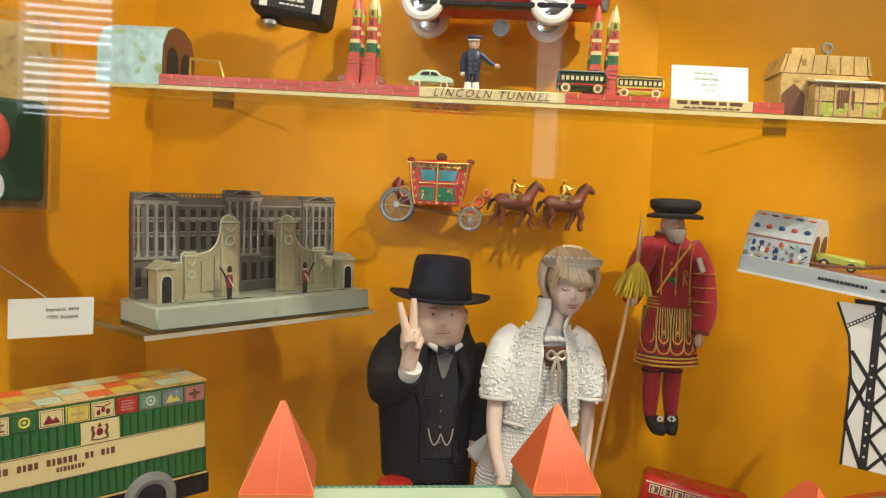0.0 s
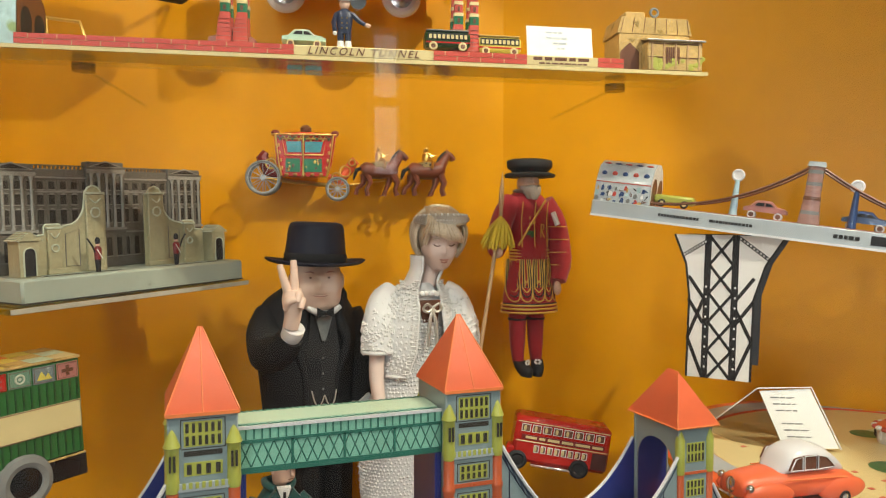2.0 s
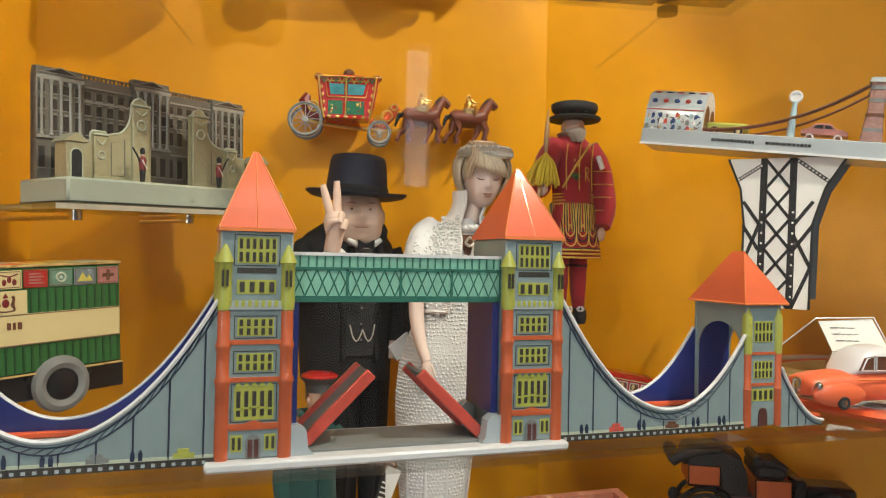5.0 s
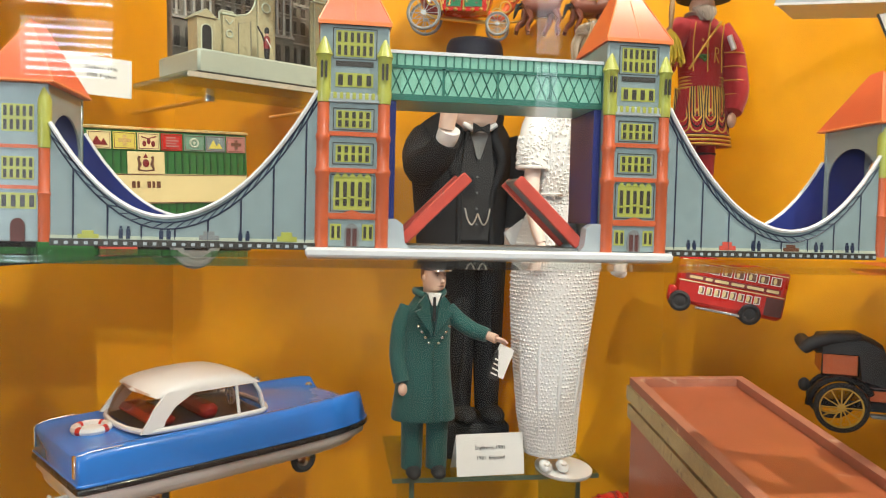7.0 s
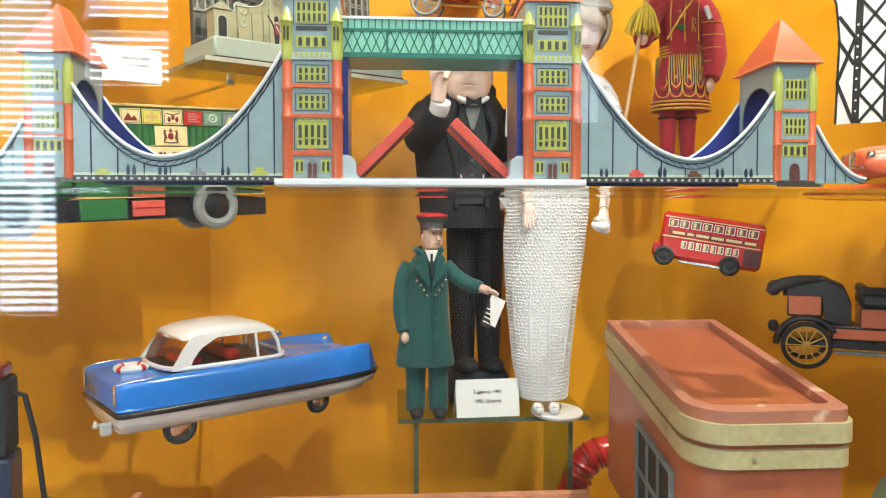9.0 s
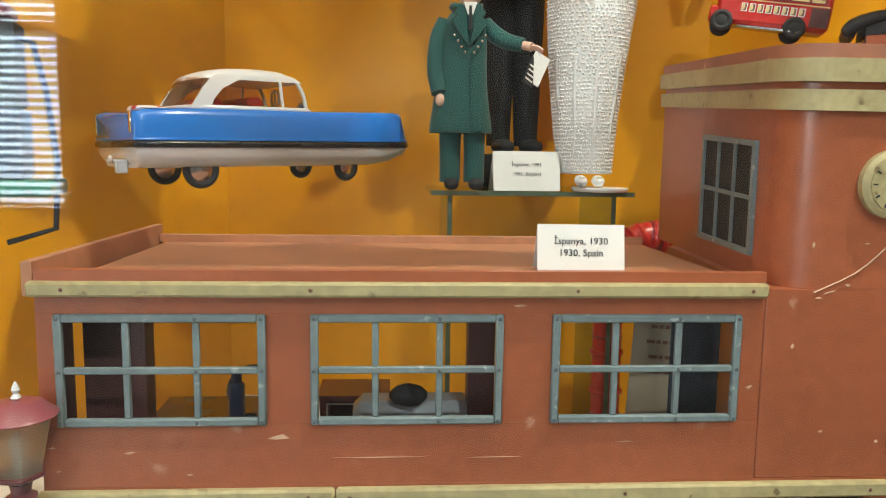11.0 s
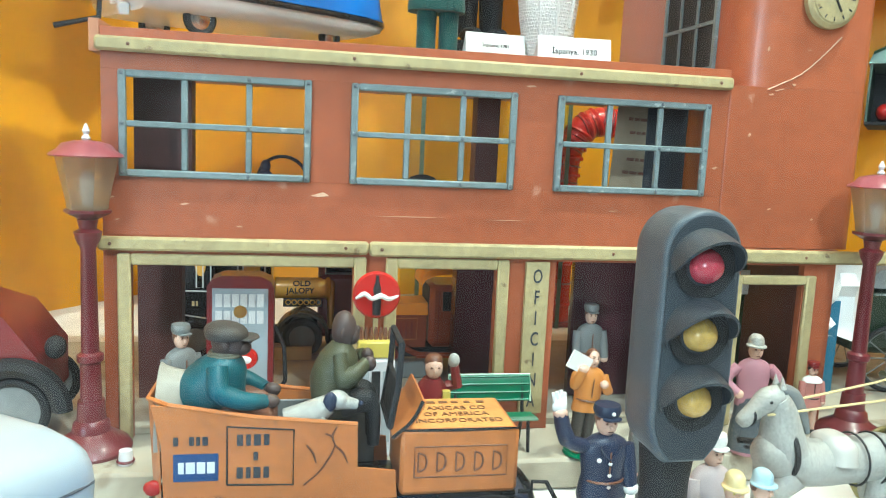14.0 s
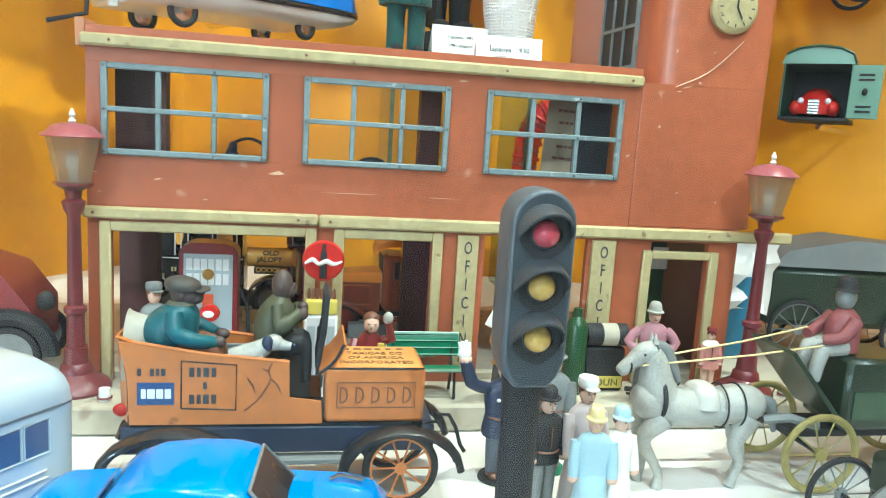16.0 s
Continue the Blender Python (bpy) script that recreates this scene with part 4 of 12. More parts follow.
for y0 in (wy0 + 0.0006, wy1 - 0.0056):
    g = G()
    for i in range(30):
        xa, xb = wx0 + 0.001 + (wx1 - wx0 - 0.002) * i / 30, wx0 + 0.001 + (wx1 - wx0 - 0.002) * (i + 1) / 30
        g.tube([(xa, y0, wz1 + 0.0001), (xb, y0 + 0.005, wz1 + 0.0001)], 0.0003, 4).tube([(xb, y0, wz1 + 0.0001), (xa, y0 + 0.005, wz1 + 0.0001)], 0.0003, 4)
    part("lattice", g, M_teal, wk)
part("rim", G().box((wx0, wy0 - 0.0008, wz1 - 0.0008), (wx1, wy0 + 0.0004, wz1 + 0.0008)), M_plastic, wk, "white rolled rim")
# raised roadway leaves
for x0, z0, x1, z1 in ((-0.058, 0.008, -0.026, 0.040), (0.032, 0.008, -0.001, 0.040)):
    d = Vector((x1 - x0, 0, z1 - z0))
    a = math.degrees(math.atan2(d.z, d.x))
    lf = part("roadway_leaf", G().box((0, 0.009, -0.001), (d.length, D - 0.009, 0.001), 0, 0.0004), M_greyp, tb, "raised grey road leaf with red sides", at(x0, 0, z0, ry=-a))
    for y in (0.008, D - 0.0115):
        part("rail", G().box((0, y, -0.0025), (d.length, y + 0.0032, 0.0035), 0, 0.0006), M_tinpink, lf)
for x, s in ((-0.0665, 1), (0.0395, -1)):
    poly = [(x, 0.0046), (x + s * 0.011, 0.0046), (x + s * 0.0085, 0.0075), (x + s * 0.0075, 0.016), (x + s * 0.004, 0.0185), (x, 0.0185)]
    for y in (0.0, D - 0.008):
        part("pedestal", G().prism(poly, y, y + 0.008), M_grille, tb)
    part("inner_arch", G().box((x, 0.006, 0.0185), (x + s * 0.0035, D - 0.004, 0.0752)), M_navy, tb, "navy blue inner side of the tower")
part("roadway", G().box((-0.058, 0.004, 0.0046), (0.031, D - 0.004, 0.0058)), M_greyp, tb)


M_beard = mat("grey_wool_beard", (0.36, 0.31, 0.27), 0.9, vary=0.25, scale=200, bump=0.2)
M_hair2 = mat("light_blond_fibre", (0.70, 0.59, 0.44), 0.45, vary=0.15, scale=120, bump=0.05)


# dolls on the glass stand
def glass_stand():
    s = thing("glass_stand", "low green-edged glass display stand holding the dolls", "display stand", at(0.0705, 0.845, 0.865))
    top = 0.2885
    part("top_pane", G().box((-0.1025, -0.025, top - 0.005), (0.1025, 0.115, top), 0, 0.0006), M_green, s)
    part("front_edge", G().box((-0.1025, -0.0254, top - 0.0048), (0.1025, -0.0251, top - 0.0002)), M_edge, s, "green glass edge")
    for x in (-0.083, 0.083):
        leg = part("side_pane", G().box((x - 0.0025, -0.02, 0), (x + 0.0025, 0.11, top - 0.0052)), M_green, s)
        part("edge", G().box((x - 0.0024, -0.0204, 0.0005), (x + 0.0024, -0.0201, top - 0.0055)), M_edge, leg)


glass_stand()
SZ = 1.1537
DOLL = at(0, 0, SZ) @ Matrix.Diagonal((1, 1, 0.9865, 1))


def beads(g, pts, r, mi):
    for x, y, z in pts:
        g.add([(x - r, y, z), (x + r, y, z), (x, y - r, z), (x, y, z - r), (x, y, z + r)], [(0, 2, 4), (2, 1, 4), (0, 3, 2), (2, 3, 1)], mi)


def head(g, T, rx, ry, h, bumps, mi, nu=44, nv=30):
    """A head: an egg of half widths rx, ry and height h, swelled and dented by bumps of
    (degrees from the front, share of the height, their two spreads, metres)."""
    keep = g.T
    g.T = T
    rings = []
    for j in range(nv + 1):
        v = j / nv
        q = math.sqrt(max(0.0, 1 - (2 * v - 1) ** 2)) ** 0.8
        ring = []
        for i in range(nu):
            a = 360 * i / nu - 180
            c, d = math.sin(radians(a)), -math.cos(radians(a))
            out = sum(m * math.exp(-(((a - a0 + 180) % 360 - 180) / sa) ** 2 - ((v - v0) / sv) ** 2) for a0, v0, sa, sv, m in bumps)
            ring.append((c * (rx * q + out), d * (ry * q + out), h * v))
        rings.append(ring)
    g.loft(rings, mi)
    g.T = keep


def statesman():
    g = G(3)  # 0 coat, 1 trousers, 2 skin, 3 hat, 4 white, 5 grey, 6 chain, 7 lips, 8 waistcoat
    g.T = at(0.0075, 0.058, 0)
    # shoes, legs and the block they stand on
    for x in (0.037, 0.067):
        g.ball((x + 0.003, 0.826, 0.045), (0.0125, 0.027, 0.0085), 0, 16, 8)
        g.eloft([(x, 0.842, 0.046, 0.0125, 0.0145), (x, 0.845, 0.09, 0.0145, 0.016), (x - 0.001, 0.845, 0.16, 0.0175, 0.019), (0.05 + (x - 0.05) * 0.85, 0.846, 0.235, 0.0215, 0.022)], 16, 1)
        g.tube([(x - 0.003, 0.829, 0.06), (x + 0.001, 0.828, 0.12), (x - 0.001, 0.825, 0.2)], [0.0016, 0.0022, 0.0014], 6, 1)
    g.box((0.02, 0.812, 0.0), (0.086, 0.885, 0.037), 0, 0.002)
    # heavy overcoat with sloping shoulders and a broad collar
    g.T = Matrix()
    g.eloft([(0.042, 0.892, 0.203, 0.046, 0.034), (0.041, 0.892, 0.245, 0.0485, 0.0365), (0.039, 0.892, 0.285, 0.0505, 0.038), (0.040, 0.893, 0.312, 0.0525, 0.037),
             (0.040, 0.894, 0.333, 0.0515, 0.0335), (0.040, 0.895, 0.349, 0.0445, 0.0285), (0.044, 0.896, 0.362, 0.0315, 0.0245), (0.046, 0.896, 0.371, 0.022, 0.02)], 30, 0, sq=2.25)
    for x0, x1, sg in ((0.03, 0.022, -1), (0.066, 0.08, 1)):
        g.tube([(0.046 + sg * 0.021, 0.884, 0.366), (0.046 + sg * 0.0255, 0.871, 0.356), (x0, 0.861, 0.338), (x1 * 0.9 + 0.004, 0.8575, 0.31), (x0 * 0.9 + 0.005, 0.857, 0.27), (x0 * 0.95 + 0.004, 0.857, 0.225)], [0.006, 0.0075, 0.0068, 0.0052, 0.004, 0.003], 10, 0)
    # waistcoat, shirt front, bow tie, watch chain
    g.prism([(0.034, 0.23), (0.062, 0.23), (0.066, 0.30), (0.062, 0.34), (0.05, 0.35), (0.038, 0.34), (0.033, 0.30)], 0.8545, 0.87, 8)
    for k in range(4):
        g.ball((0.0495, 0.854, 0.246 + 0.016 * k), (0.0013, 0.001, 0.0013), 5, 8, 5)
    g.prism([(0.0485, 0.312), (0.052, 0.312), (0.061, 0.343), (0.04, 0.343)], 0.8525, 0.868, 5)
    g.tube([(0.034, 0.853, 0.347), (0.0425, 0.850, 0.342), (0.0505, 0.8495, 0.3405), (0.0585, 0.850, 0.342), (0.067, 0.853, 0.347)], [0.0026, 0.0034, 0.003, 0.0034, 0.0026], 8, 4)
    g.prism([(0.0425, 0.3365), (0.05, 0.3395), (0.05, 0.343), (0.0425, 0.347)], 0.8445, 0.8475, 0).prism([(0.0515, 0.3395), (0.059, 0.3365), (0.059, 0.347), (0.0515, 0.343)], 0.8445, 0.8475, 0).ball((0.0508, 0.846, 0.3412), (0.0017, 0.0022, 0.0024), 0, 8, 6)
    g.tube([(0.037, 0.849, 0.262), (0.0395, 0.8475, 0.251), (0.0435, 0.847, 0.2455), (0.0475, 0.847, 0.2515), (0.0495, 0.847, 0.257), (0.0515, 0.847, 0.2515), (0.0555, 0.847, 0.2455), (0.0595, 0.8475, 0.251), (0.062, 0.849, 0.262)], 0.0008, 6, 6)
    # full round face, turned a little
    T = at(0.0465, 0.871, 0.3385, rz=-3)
    head(g, T, 0.0262, 0.0272, 0.063, [(0, 0.50, 8, 0.075, 0.0048), (0, 0.58, 5, 0.1, 0.0016), (-32, 0.40, 17, 0.11, 0.0032), (32, 0.40, 17, 0.11, 0.0032), (-48, 0.2, 24, 0.14, 0.0042), (48, 0.2, 24, 0.14, 0.0042), (0, 0.13, 18, 0.07, 0.0036),
                               (0, 0.335, 20, 0.022, -0.0017), (0, 0.285, 13, 0.03, 0.0012), (0, 0.375, 9, 0.028, 0.0012), (-23, 0.625, 9, 0.04, -0.0026), (23, 0.625, 9, 0.04, -0.0026), (-22, 0.71, 14, 0.035, 0.0016), (22, 0.71, 14, 0.035, 0.0016), (-18, 0.42, 4, 0.09, -0.0011), (18, 0.42, 4, 0.09, -0.0011)], 2)
    g.T = T
    for sg in (-1, 1):
        a = radians(23 * sg)
        g.ball((0.0236 * math.sin(a), -0.0256 * math.cos(a), 0.0388), (0.0014, 0.0009, 0.0011), 9, 8, 5)
        g.tube([(0.0268 * math.sin(radians(sg * t)), -0.0286 * math.cos(radians(sg * t)), z) for t, z in ((13, 0.0437), (22, 0.0452), (33, 0.0443))], [0.0005, 0.0008, 0.0004], 5, 7)
        g.ball((sg * 0.0262, 0.001, 0.033), (0.0028, 0.0055, 0.0085), 2, 10, 7)
    g.tube([(0.0265 * math.sin(radians(t)), -0.0283 * math.cos(radians(t)) - 0.0003, z) for t, z in ((-17, 0.0216), (-8, 0.0204), (0, 0.0207), (8, 0.0203), (17, 0.0214))], 0.0005, 5, 7)
    # homburg: curled brim, tapered crown with a ribbon and a dented top
    rings = []
    for r, z, curl in ((0.026, 0.0, 0), (0.036, -0.0012, 0.1), (0.044, -0.0006, 0.6), (0.0475, 0.001, 1), (0.048, 0.0022, 1), (0.0472, 0.003, 1), (0.0435, 0.0014, 0.6), (0.036, 0.0008, 0.1), (0.0298, 0.002, 0), (0.0292, 0.006, 0), (0.0288, 0.014, 0), (0.0278, 0.024, 0), (0.0266, 0.0365, 0), (0.0245, 0.0418, 0), (0.0195, 0.0435, 0), (0.0115, 0.041, 0), (0.004, 0.0382, 0)):
        rings.append([(1.07 * r * math.cos(math.tau * i / 40), 1.03 * r * math.sin(math.tau * i / 40), z + 0.0042 * curl * math.cos(math.tau * i / 40) ** 2 - 0.001 * curl) for i in range(40)])
    g.T = at(0.0455, 0.872, 0.3905, rz=-3, ry=2)
    g.loft(rings, 3)
    g.loft([[(f * 0.0321 * math.cos(math.tau * i / 36), f * 0.0310 * math.sin(math.tau * i / 36), z) for i in range(36)] for z, f in ((0.002, 1.0), (0.0026, 1.012), (0.0105, 0.995), (0.011, 0.975))], 0, False)
    # raised arm, white cuff, two fingers up; the other arm hangs
    g.T = Matrix()
    g.tube([(0.004, 0.893, 0.335), (-0.0045, 0.878, 0.318), (-0.006, 0.85, 0.302), (0.0035, 0.826, 0.309), (0.0105, 0.811, 0.3245)], [0.0185, 0.0195, 0.0185, 0.016, 0.0125], 16, 0)
    g.tube([(0.0095, 0.813, 0.322), (0.0115, 0.806, 0.3295), (0.0125, 0.8025, 0.334)], [0.0095, 0.0104, 0.0102], 16, 4)
    g.tube([(0.009, 0.802, 0.335), (0.0108, 0.798, 0.349), (0.0105, 0.7965, 0.361), (0.0098, 0.796, 0.371)], [0.0075, 0.0082, 0.0105, 0.0082], 12, 2)
    g.tube([(0.0055, 0.795, 0.368), (0.0015, 0.7935, 0.382), (-0.002, 0.793, 0.3945)], [0.0042, 0.0037, 0.0028], 10, 2).tube([(0.0118, 0.795, 0.369), (0.0112, 0.7935, 0.385), (0.0105, 0.793, 0.3985)], [0.0042, 0.0037, 0.0028], 10, 2)
    for x, z in ((0.0155, 0.366), (0.0185, 0.36)):
        g.tube([(x, 0.795, z), (x - 0.001, 0.788, z + 0.001), (x - 0.003, 0.7855, z - 0.006)], [0.0036, 0.0038, 0.003], 8, 2)
    g.tube([(0.0035, 0.793, 0.354), (0.0055, 0.787, 0.361), (0.0115, 0.785, 0.3625)], [0.0036, 0.0038, 0.003], 8, 2)
    g.tube([(0.083, 0.895, 0.335), (0.094, 0.893, 0.305), (0.097, 0.885, 0.27), (0.0915, 0.876, 0.24)], [0.0175, 0.0175, 0.0155, 0.0125], 14, 0)
    g.tube([(0.0915, 0.876, 0.243), (0.09, 0.872, 0.224)], [0.0092, 0.0072], 10, 2)
    g.T = at(0.094, 0.862, 0.238, rz=15, ry=-35)
    g.box((-0.013, -0.001, -0.009), (0.013, 0.001, 0.009), 4)
    d = part("doll", g, [M_felt, M_felt, M_skinw, M_feltn, M_satin, M_greyp, M_silver, M_lip, M_blackm, M_brown], None, "", DOLL, 55)
    return tagged(d, "gentleman doll in black suit and hat raising two fingers", "doll")


def lady():
    g = G(3)  # 0 gown, 1 beads, 2 porcelain, 3 hair, 4 silver, 5 satin, 6 lashes, 7 lips, 8 light hair
    R = random.Random(3)
    g.lathe([(0.0, 0.0), (0.034, 0.0), (0.036, 0.002), (0.036, 0.004), (0.0, 0.005)], (0.128, 0.83, 0.0), 28, 5)
    rows = [(0.112, 0.838, 0.018, 0.033, 0.026), (0.113, 0.838, 0.06, 0.037, 0.029), (0.118, 0.838, 0.12, 0.041, 0.031), (0.125, 0.838, 0.18, 0.0440, 0.033), (0.130, 0.838, 0.225, 0.0435, 0.033), (0.136, 0.838, 0.262, 0.037, 0.029), (0.142, 0.838, 0.29, 0.029, 0.023), (0.1445, 0.838, 0.325, 0.031, 0.024), (0.146, 0.838, 0.345, 0.026, 0.02), (0.148, 0.838, 0.36, 0.012, 0.012)]
    g.eloft(rows, 30, 0)
    for x in (0.098, 0.12):
        g.ball((x, 0.812, 0.011), (0.008, 0.011, 0.006), 5, 10, 6)
        g.torus((x, 0.806, 0.0145), 0.0035, 0.0009, "z", 4, 12, 5)

    def skin_of(z, t, off=0.0):
        k = max(i for i in range(len(rows) - 1) if rows[i][2] <= z)
        a, b = rows[k], rows[k + 1]
        q = (z - a[2]) / (b[2] - a[2])
        cx, cy, rx, ry = [a[i] + (b[i] - a[i]) * q for i in (0, 1, 3, 4)]
        return (cx + (rx + off) * math.cos(t), cy + (ry + off) * math.sin(t), z)
    # rows of sewn pearls and sequins, set brick-wise
    pts, small = [], []
    for j in range(88):
        z = 0.0205 + 0.00365 * j
        for i in range(34):
            t = math.pi * 0.97 + math.pi * 1.06 * (i + 0.5 * (j % 2)) / 34
            p = skin_of(z + R.uniform(-0.0007, 0.0007), t + R.uniform(-0.02, 0.02), 0.0002)
            (pts if R.random() < 0.62 else small).append(p)
    beads(g, pts, 0.0018, 1)
    beads(g, small, 0.0012, 1)
    # folds down the skirt
    for t0, dz in ((3.5, 0.0), (4.1, 0.02), (4.7, 0.0), (5.4, 0.03)):
        g.tube([skin_of(0.02 + dz, t0, -0.0018), skin_of(0.1, t0 + 0.08, -0.0006), skin_of(0.19, t0 + 0.16, -0.002)], [0.0034, 0.0026, 0.0012], 7, 0)
    # short open jacket with high collar and short wide sleeves
    jr = eased([(0.1435, 0.838, 0.277, 0.0395, 0.0345), (0.1445, 0.838, 0.295, 0.0405, 0.0350), (0.1455, 0.838, 0.315, 0.0395, 0.034), (0.1465, 0.838, 0.335, 0.036, 0.0305), (0.1475, 0.839, 0.350, 0.0285, 0.0255), (0.1510, 0.84, 0.362, 0.0185, 0.0195), (0.1555, 0.839, 0.372, 0.0178, 0.0185), (0.1595, 0.838, 0.385, 0.0215, 0.0205)], 3)

    def gap(z):
        return 24 + (0.30 - z) * 500 if z < 0.3 else 24 - (z - 0.3) * 60 if z < 0.34 else 21.6 + (z - 0.34) * 560
    rings = []
    for cx, cy, z, rx, ry in jr:
        q = gap(z)
        rings.append([(cx + rx * math.cos(radians(276 + q + (360 - 2 * q) * i / 40)), cy + ry * math.sin(radians(276 + q + (360 - 2 * q) * i / 40)), z) for i in range(41)])
    g.loft(rings, 5, False, False)
    g.loft([[(x * 0.98 + 0.147 * 0.02, y * 0.98 + 0.838 * 0.02, z) for x, y, z in r] for r in reversed(rings)], 5, False, False)
    for i in (0, 40):
        edge = [r[i] for r in rings]
        g.tube(edge, 0.0016, 8, 5)
        # comb of short bugle beads beside the opening
        for k, (x, y, z) in enumerate(eased(edge[:-6], 2)):
            dx = 0.0062 if i == 0 else -0.0062
            g.tube([(x + dx * 0.15, y - 0.0016, z), (x + dx, y - 0.0006, z + 0.0005)], 0.00055, 4, 1)
    g.tube(rings[0], 0.0016, 6, 1)
    pts = []
    for _ in range(1100):
        r = R.choice(rings[:-7])
        i = R.choice([k for k in range(0, 41) if k < 15 or k > 25])
        x, y, z = r[i]
        pts.append((x + R.uniform(-0.0008, 0.0008), y - 0.0004, z + R.uniform(-0.0025, 0.0025)))
    beads(g, pts, 0.0019, 1)
    for s in (-1, 1):
        x0 = 0.1455
        arm = [(x0 + s * 0.027, 0.839, 0.352), (x0 + s * 0.0385, 0.834, 0.341), (x0 + s * 0.0445, 0.829, 0.322), (x0 + s * 0.0475, 0.825, 0.3)]
        rad = [0.0115, 0.0155, 0.0165, 0.0155]
        g.tube(arm, rad, 18, 5)
        g.torus((x0 + s * 0.0475, 0.825, 0.3), 0.0152, 0.0018, "z", 1, 20, 6)
        low = [(x0 + s * 0.046, 0.826, 0.308), (x0 + s * 0.0495, 0.820, 0.276), (x0 + s * 0.0475, 0.811, 0.248), (x0 + s * 0.043, 0.804, 0.23)] if s < 0 else [(x0 + 0.046, 0.83, 0.308), (x0 + 0.048, 0.834, 0.274), (x0 + 0.045, 0.826, 0.244), (x0 + 0.0385, 0.812, 0.224)]
        g.tube(low, [0.0082, 0.0074, 0.0058, 0.0048], 14, 2)
        hx, hy, hz = low[-1]
        g.ball((hx, hy - 0.001, hz - 0.008), (0.0055, 0.0042, 0.0105), 2, 12, 7)
        for j in range(4):
            g.tube([(hx - 0.004 + 0.0026 * j, hy - 0.003, hz - 0.012), (hx - 0.0045 + 0.0028 * j, hy - 0.0045, hz - 0.026 + abs(j - 1.5) * 0.0014)], [0.0018, 0.0012], 6, 2)
        g.tube([(hx + 0.004 * -s, hy - 0.002, hz - 0.004), (hx + 0.0075 * -s, hy - 0.0045, hz - 0.0135)], [0.0018, 0.0012], 6, 2)
        pts = []
        for _ in range(420):
            h = R.random() * 2.99
            k = int(h)
            q = h - k
            c = [arm[k][j] + (arm[k + 1][j] - arm[k][j]) * q for j in range(3)]
            rr = rad[k] + (rad[k + 1] - rad[k]) * q
            a = R.uniform(math.pi * 0.9, math.tau * 1.05)
            pts.append((c[0] + rr * math.cos(a), c[1] + rr * math.sin(a) - 0.0004, c[2] + R.uniform(-0.004, 0.004)))
        beads(g, pts, 0.0019, 1)
    # lace at the throat and a silver ribbon bow with hanging ends
    for k in range(5):
        g.ball((0.1425 + 0.0038 * k, 0.8135 - 0.001 * (k % 2), 0.351 + 0.001 * (k % 2)), (0.0034, 0.0026, 0.0026), 5, 10, 6)
    g.prism([(0.138, 0.345), (0.1615, 0.345), (0.158, 0.325), (0.143, 0.325)], 0.8135, 0.818, 6)
    for sg in (-1, 1):
        g.tube([(0.1505, 0.8075, 0.3385), (0.1505 + sg * 0.006, 0.8055, 0.3425), (0.1505 + sg * 0.0095, 0.807, 0.338), (0.1505 + sg * 0.005, 0.8065, 0.335), (0.1505, 0.8075, 0.3385)], 0.0014, 6, 4)
        g.tube([(0.1505, 0.807, 0.338), (0.1505 + sg * 0.0032, 0.806, 0.325), (0.1505 + sg * 0.0045, 0.8075, 0.304)], [0.0012, 0.002, 0.0014], 6, 4)
    taper = lambda z: 0.24 * max(0.0, 1 - z / 0.2)
    g.v = [(0.176 + (x - 0.176) * (1 - taper(z)), y, z if z < 0.277 else 0.277 + (z - 0.277) * 1.13) for x, y, z in g.v]
    # neck, head bowed and turned, eyes lowered
    g.eloft([(0.152, 0.838, 0.352, 0.0095, 0.0095), (0.163, 0.837, 0.395, 0.009, 0.009)], 14, 2)
    T = at(0.1655, 0.834, 0.3835, rz=-4, rx=13)
    head(g, T, 0.0192, 0.0215, 0.058, [(0, 0.44, 7, 0.055, 0.0040), (0, 0.54, 4.5, 0.09, 0.0015), (0, 0.1, 16, 0.06, 0.0030), (-34, 0.36, 16, 0.11, 0.0016), (34, 0.36, 16, 0.11, 0.0016), (0, 0.275, 15, 0.018, -0.0010), (0, 0.24, 10, 0.026, 0.0013), (0, 0.31, 9, 0.02, 0.0012), (-24, 0.575, 9, 0.04, -0.0016), (24, 0.575, 9, 0.04, -0.0016), (-75, 0.2, 25, 0.15, -0.003), (75, 0.2, 25, 0.15, -0.003)], 2)
    g.T = T
    for z, w in ((0.0168, 15), (0.0145, 11)):
        g.tube([(0.0196 * math.sin(radians(t)), -0.0224 * math.cos(radians(t)), z + 0.0004 * abs(t) / 10) for t in (-w, -w / 2, 0, w / 2, w)], [0.0004, 0.001, 0.0008, 0.001, 0.0004], 7, 7)
    for sg in (-1, 1):
        g.tube([(0.0192 * math.sin(radians(sg * t)), -0.0214 * math.cos(radians(sg * t)), z) for t, z in ((14, 0.0318), (24, 0.0308), (35, 0.0322))], 0.0006, 6, 6)
        g.tube([(0.0202 * math.sin(radians(sg * t)), -0.0226 * math.cos(radians(sg * t)), z) for t, z in ((13, 0.0378), (24, 0.0394), (36, 0.0376))], 0.0004, 6, 3)
        g.ball((sg * 0.0205, 0.001, 0.0175), (0.0019, 0.0017, 0.0026), 4, 8, 6)
    # full cropped hair, parted at one side, the fringe swept across the brow
    g.ball((0.0, 0.006, 0.040), (0.0255, 0.0235, 0.0255), 3, 24, 14)
    g.ball((0.0, -0.001, 0.0545), (0.0225, 0.0205, 0.0125), 3, 22, 10)
    for k in range(230):
        # sides and back: from the crown down, turning in at the cheek
        a = radians(-20 + 220 * k / 229 + R.uniform(-3, 3))
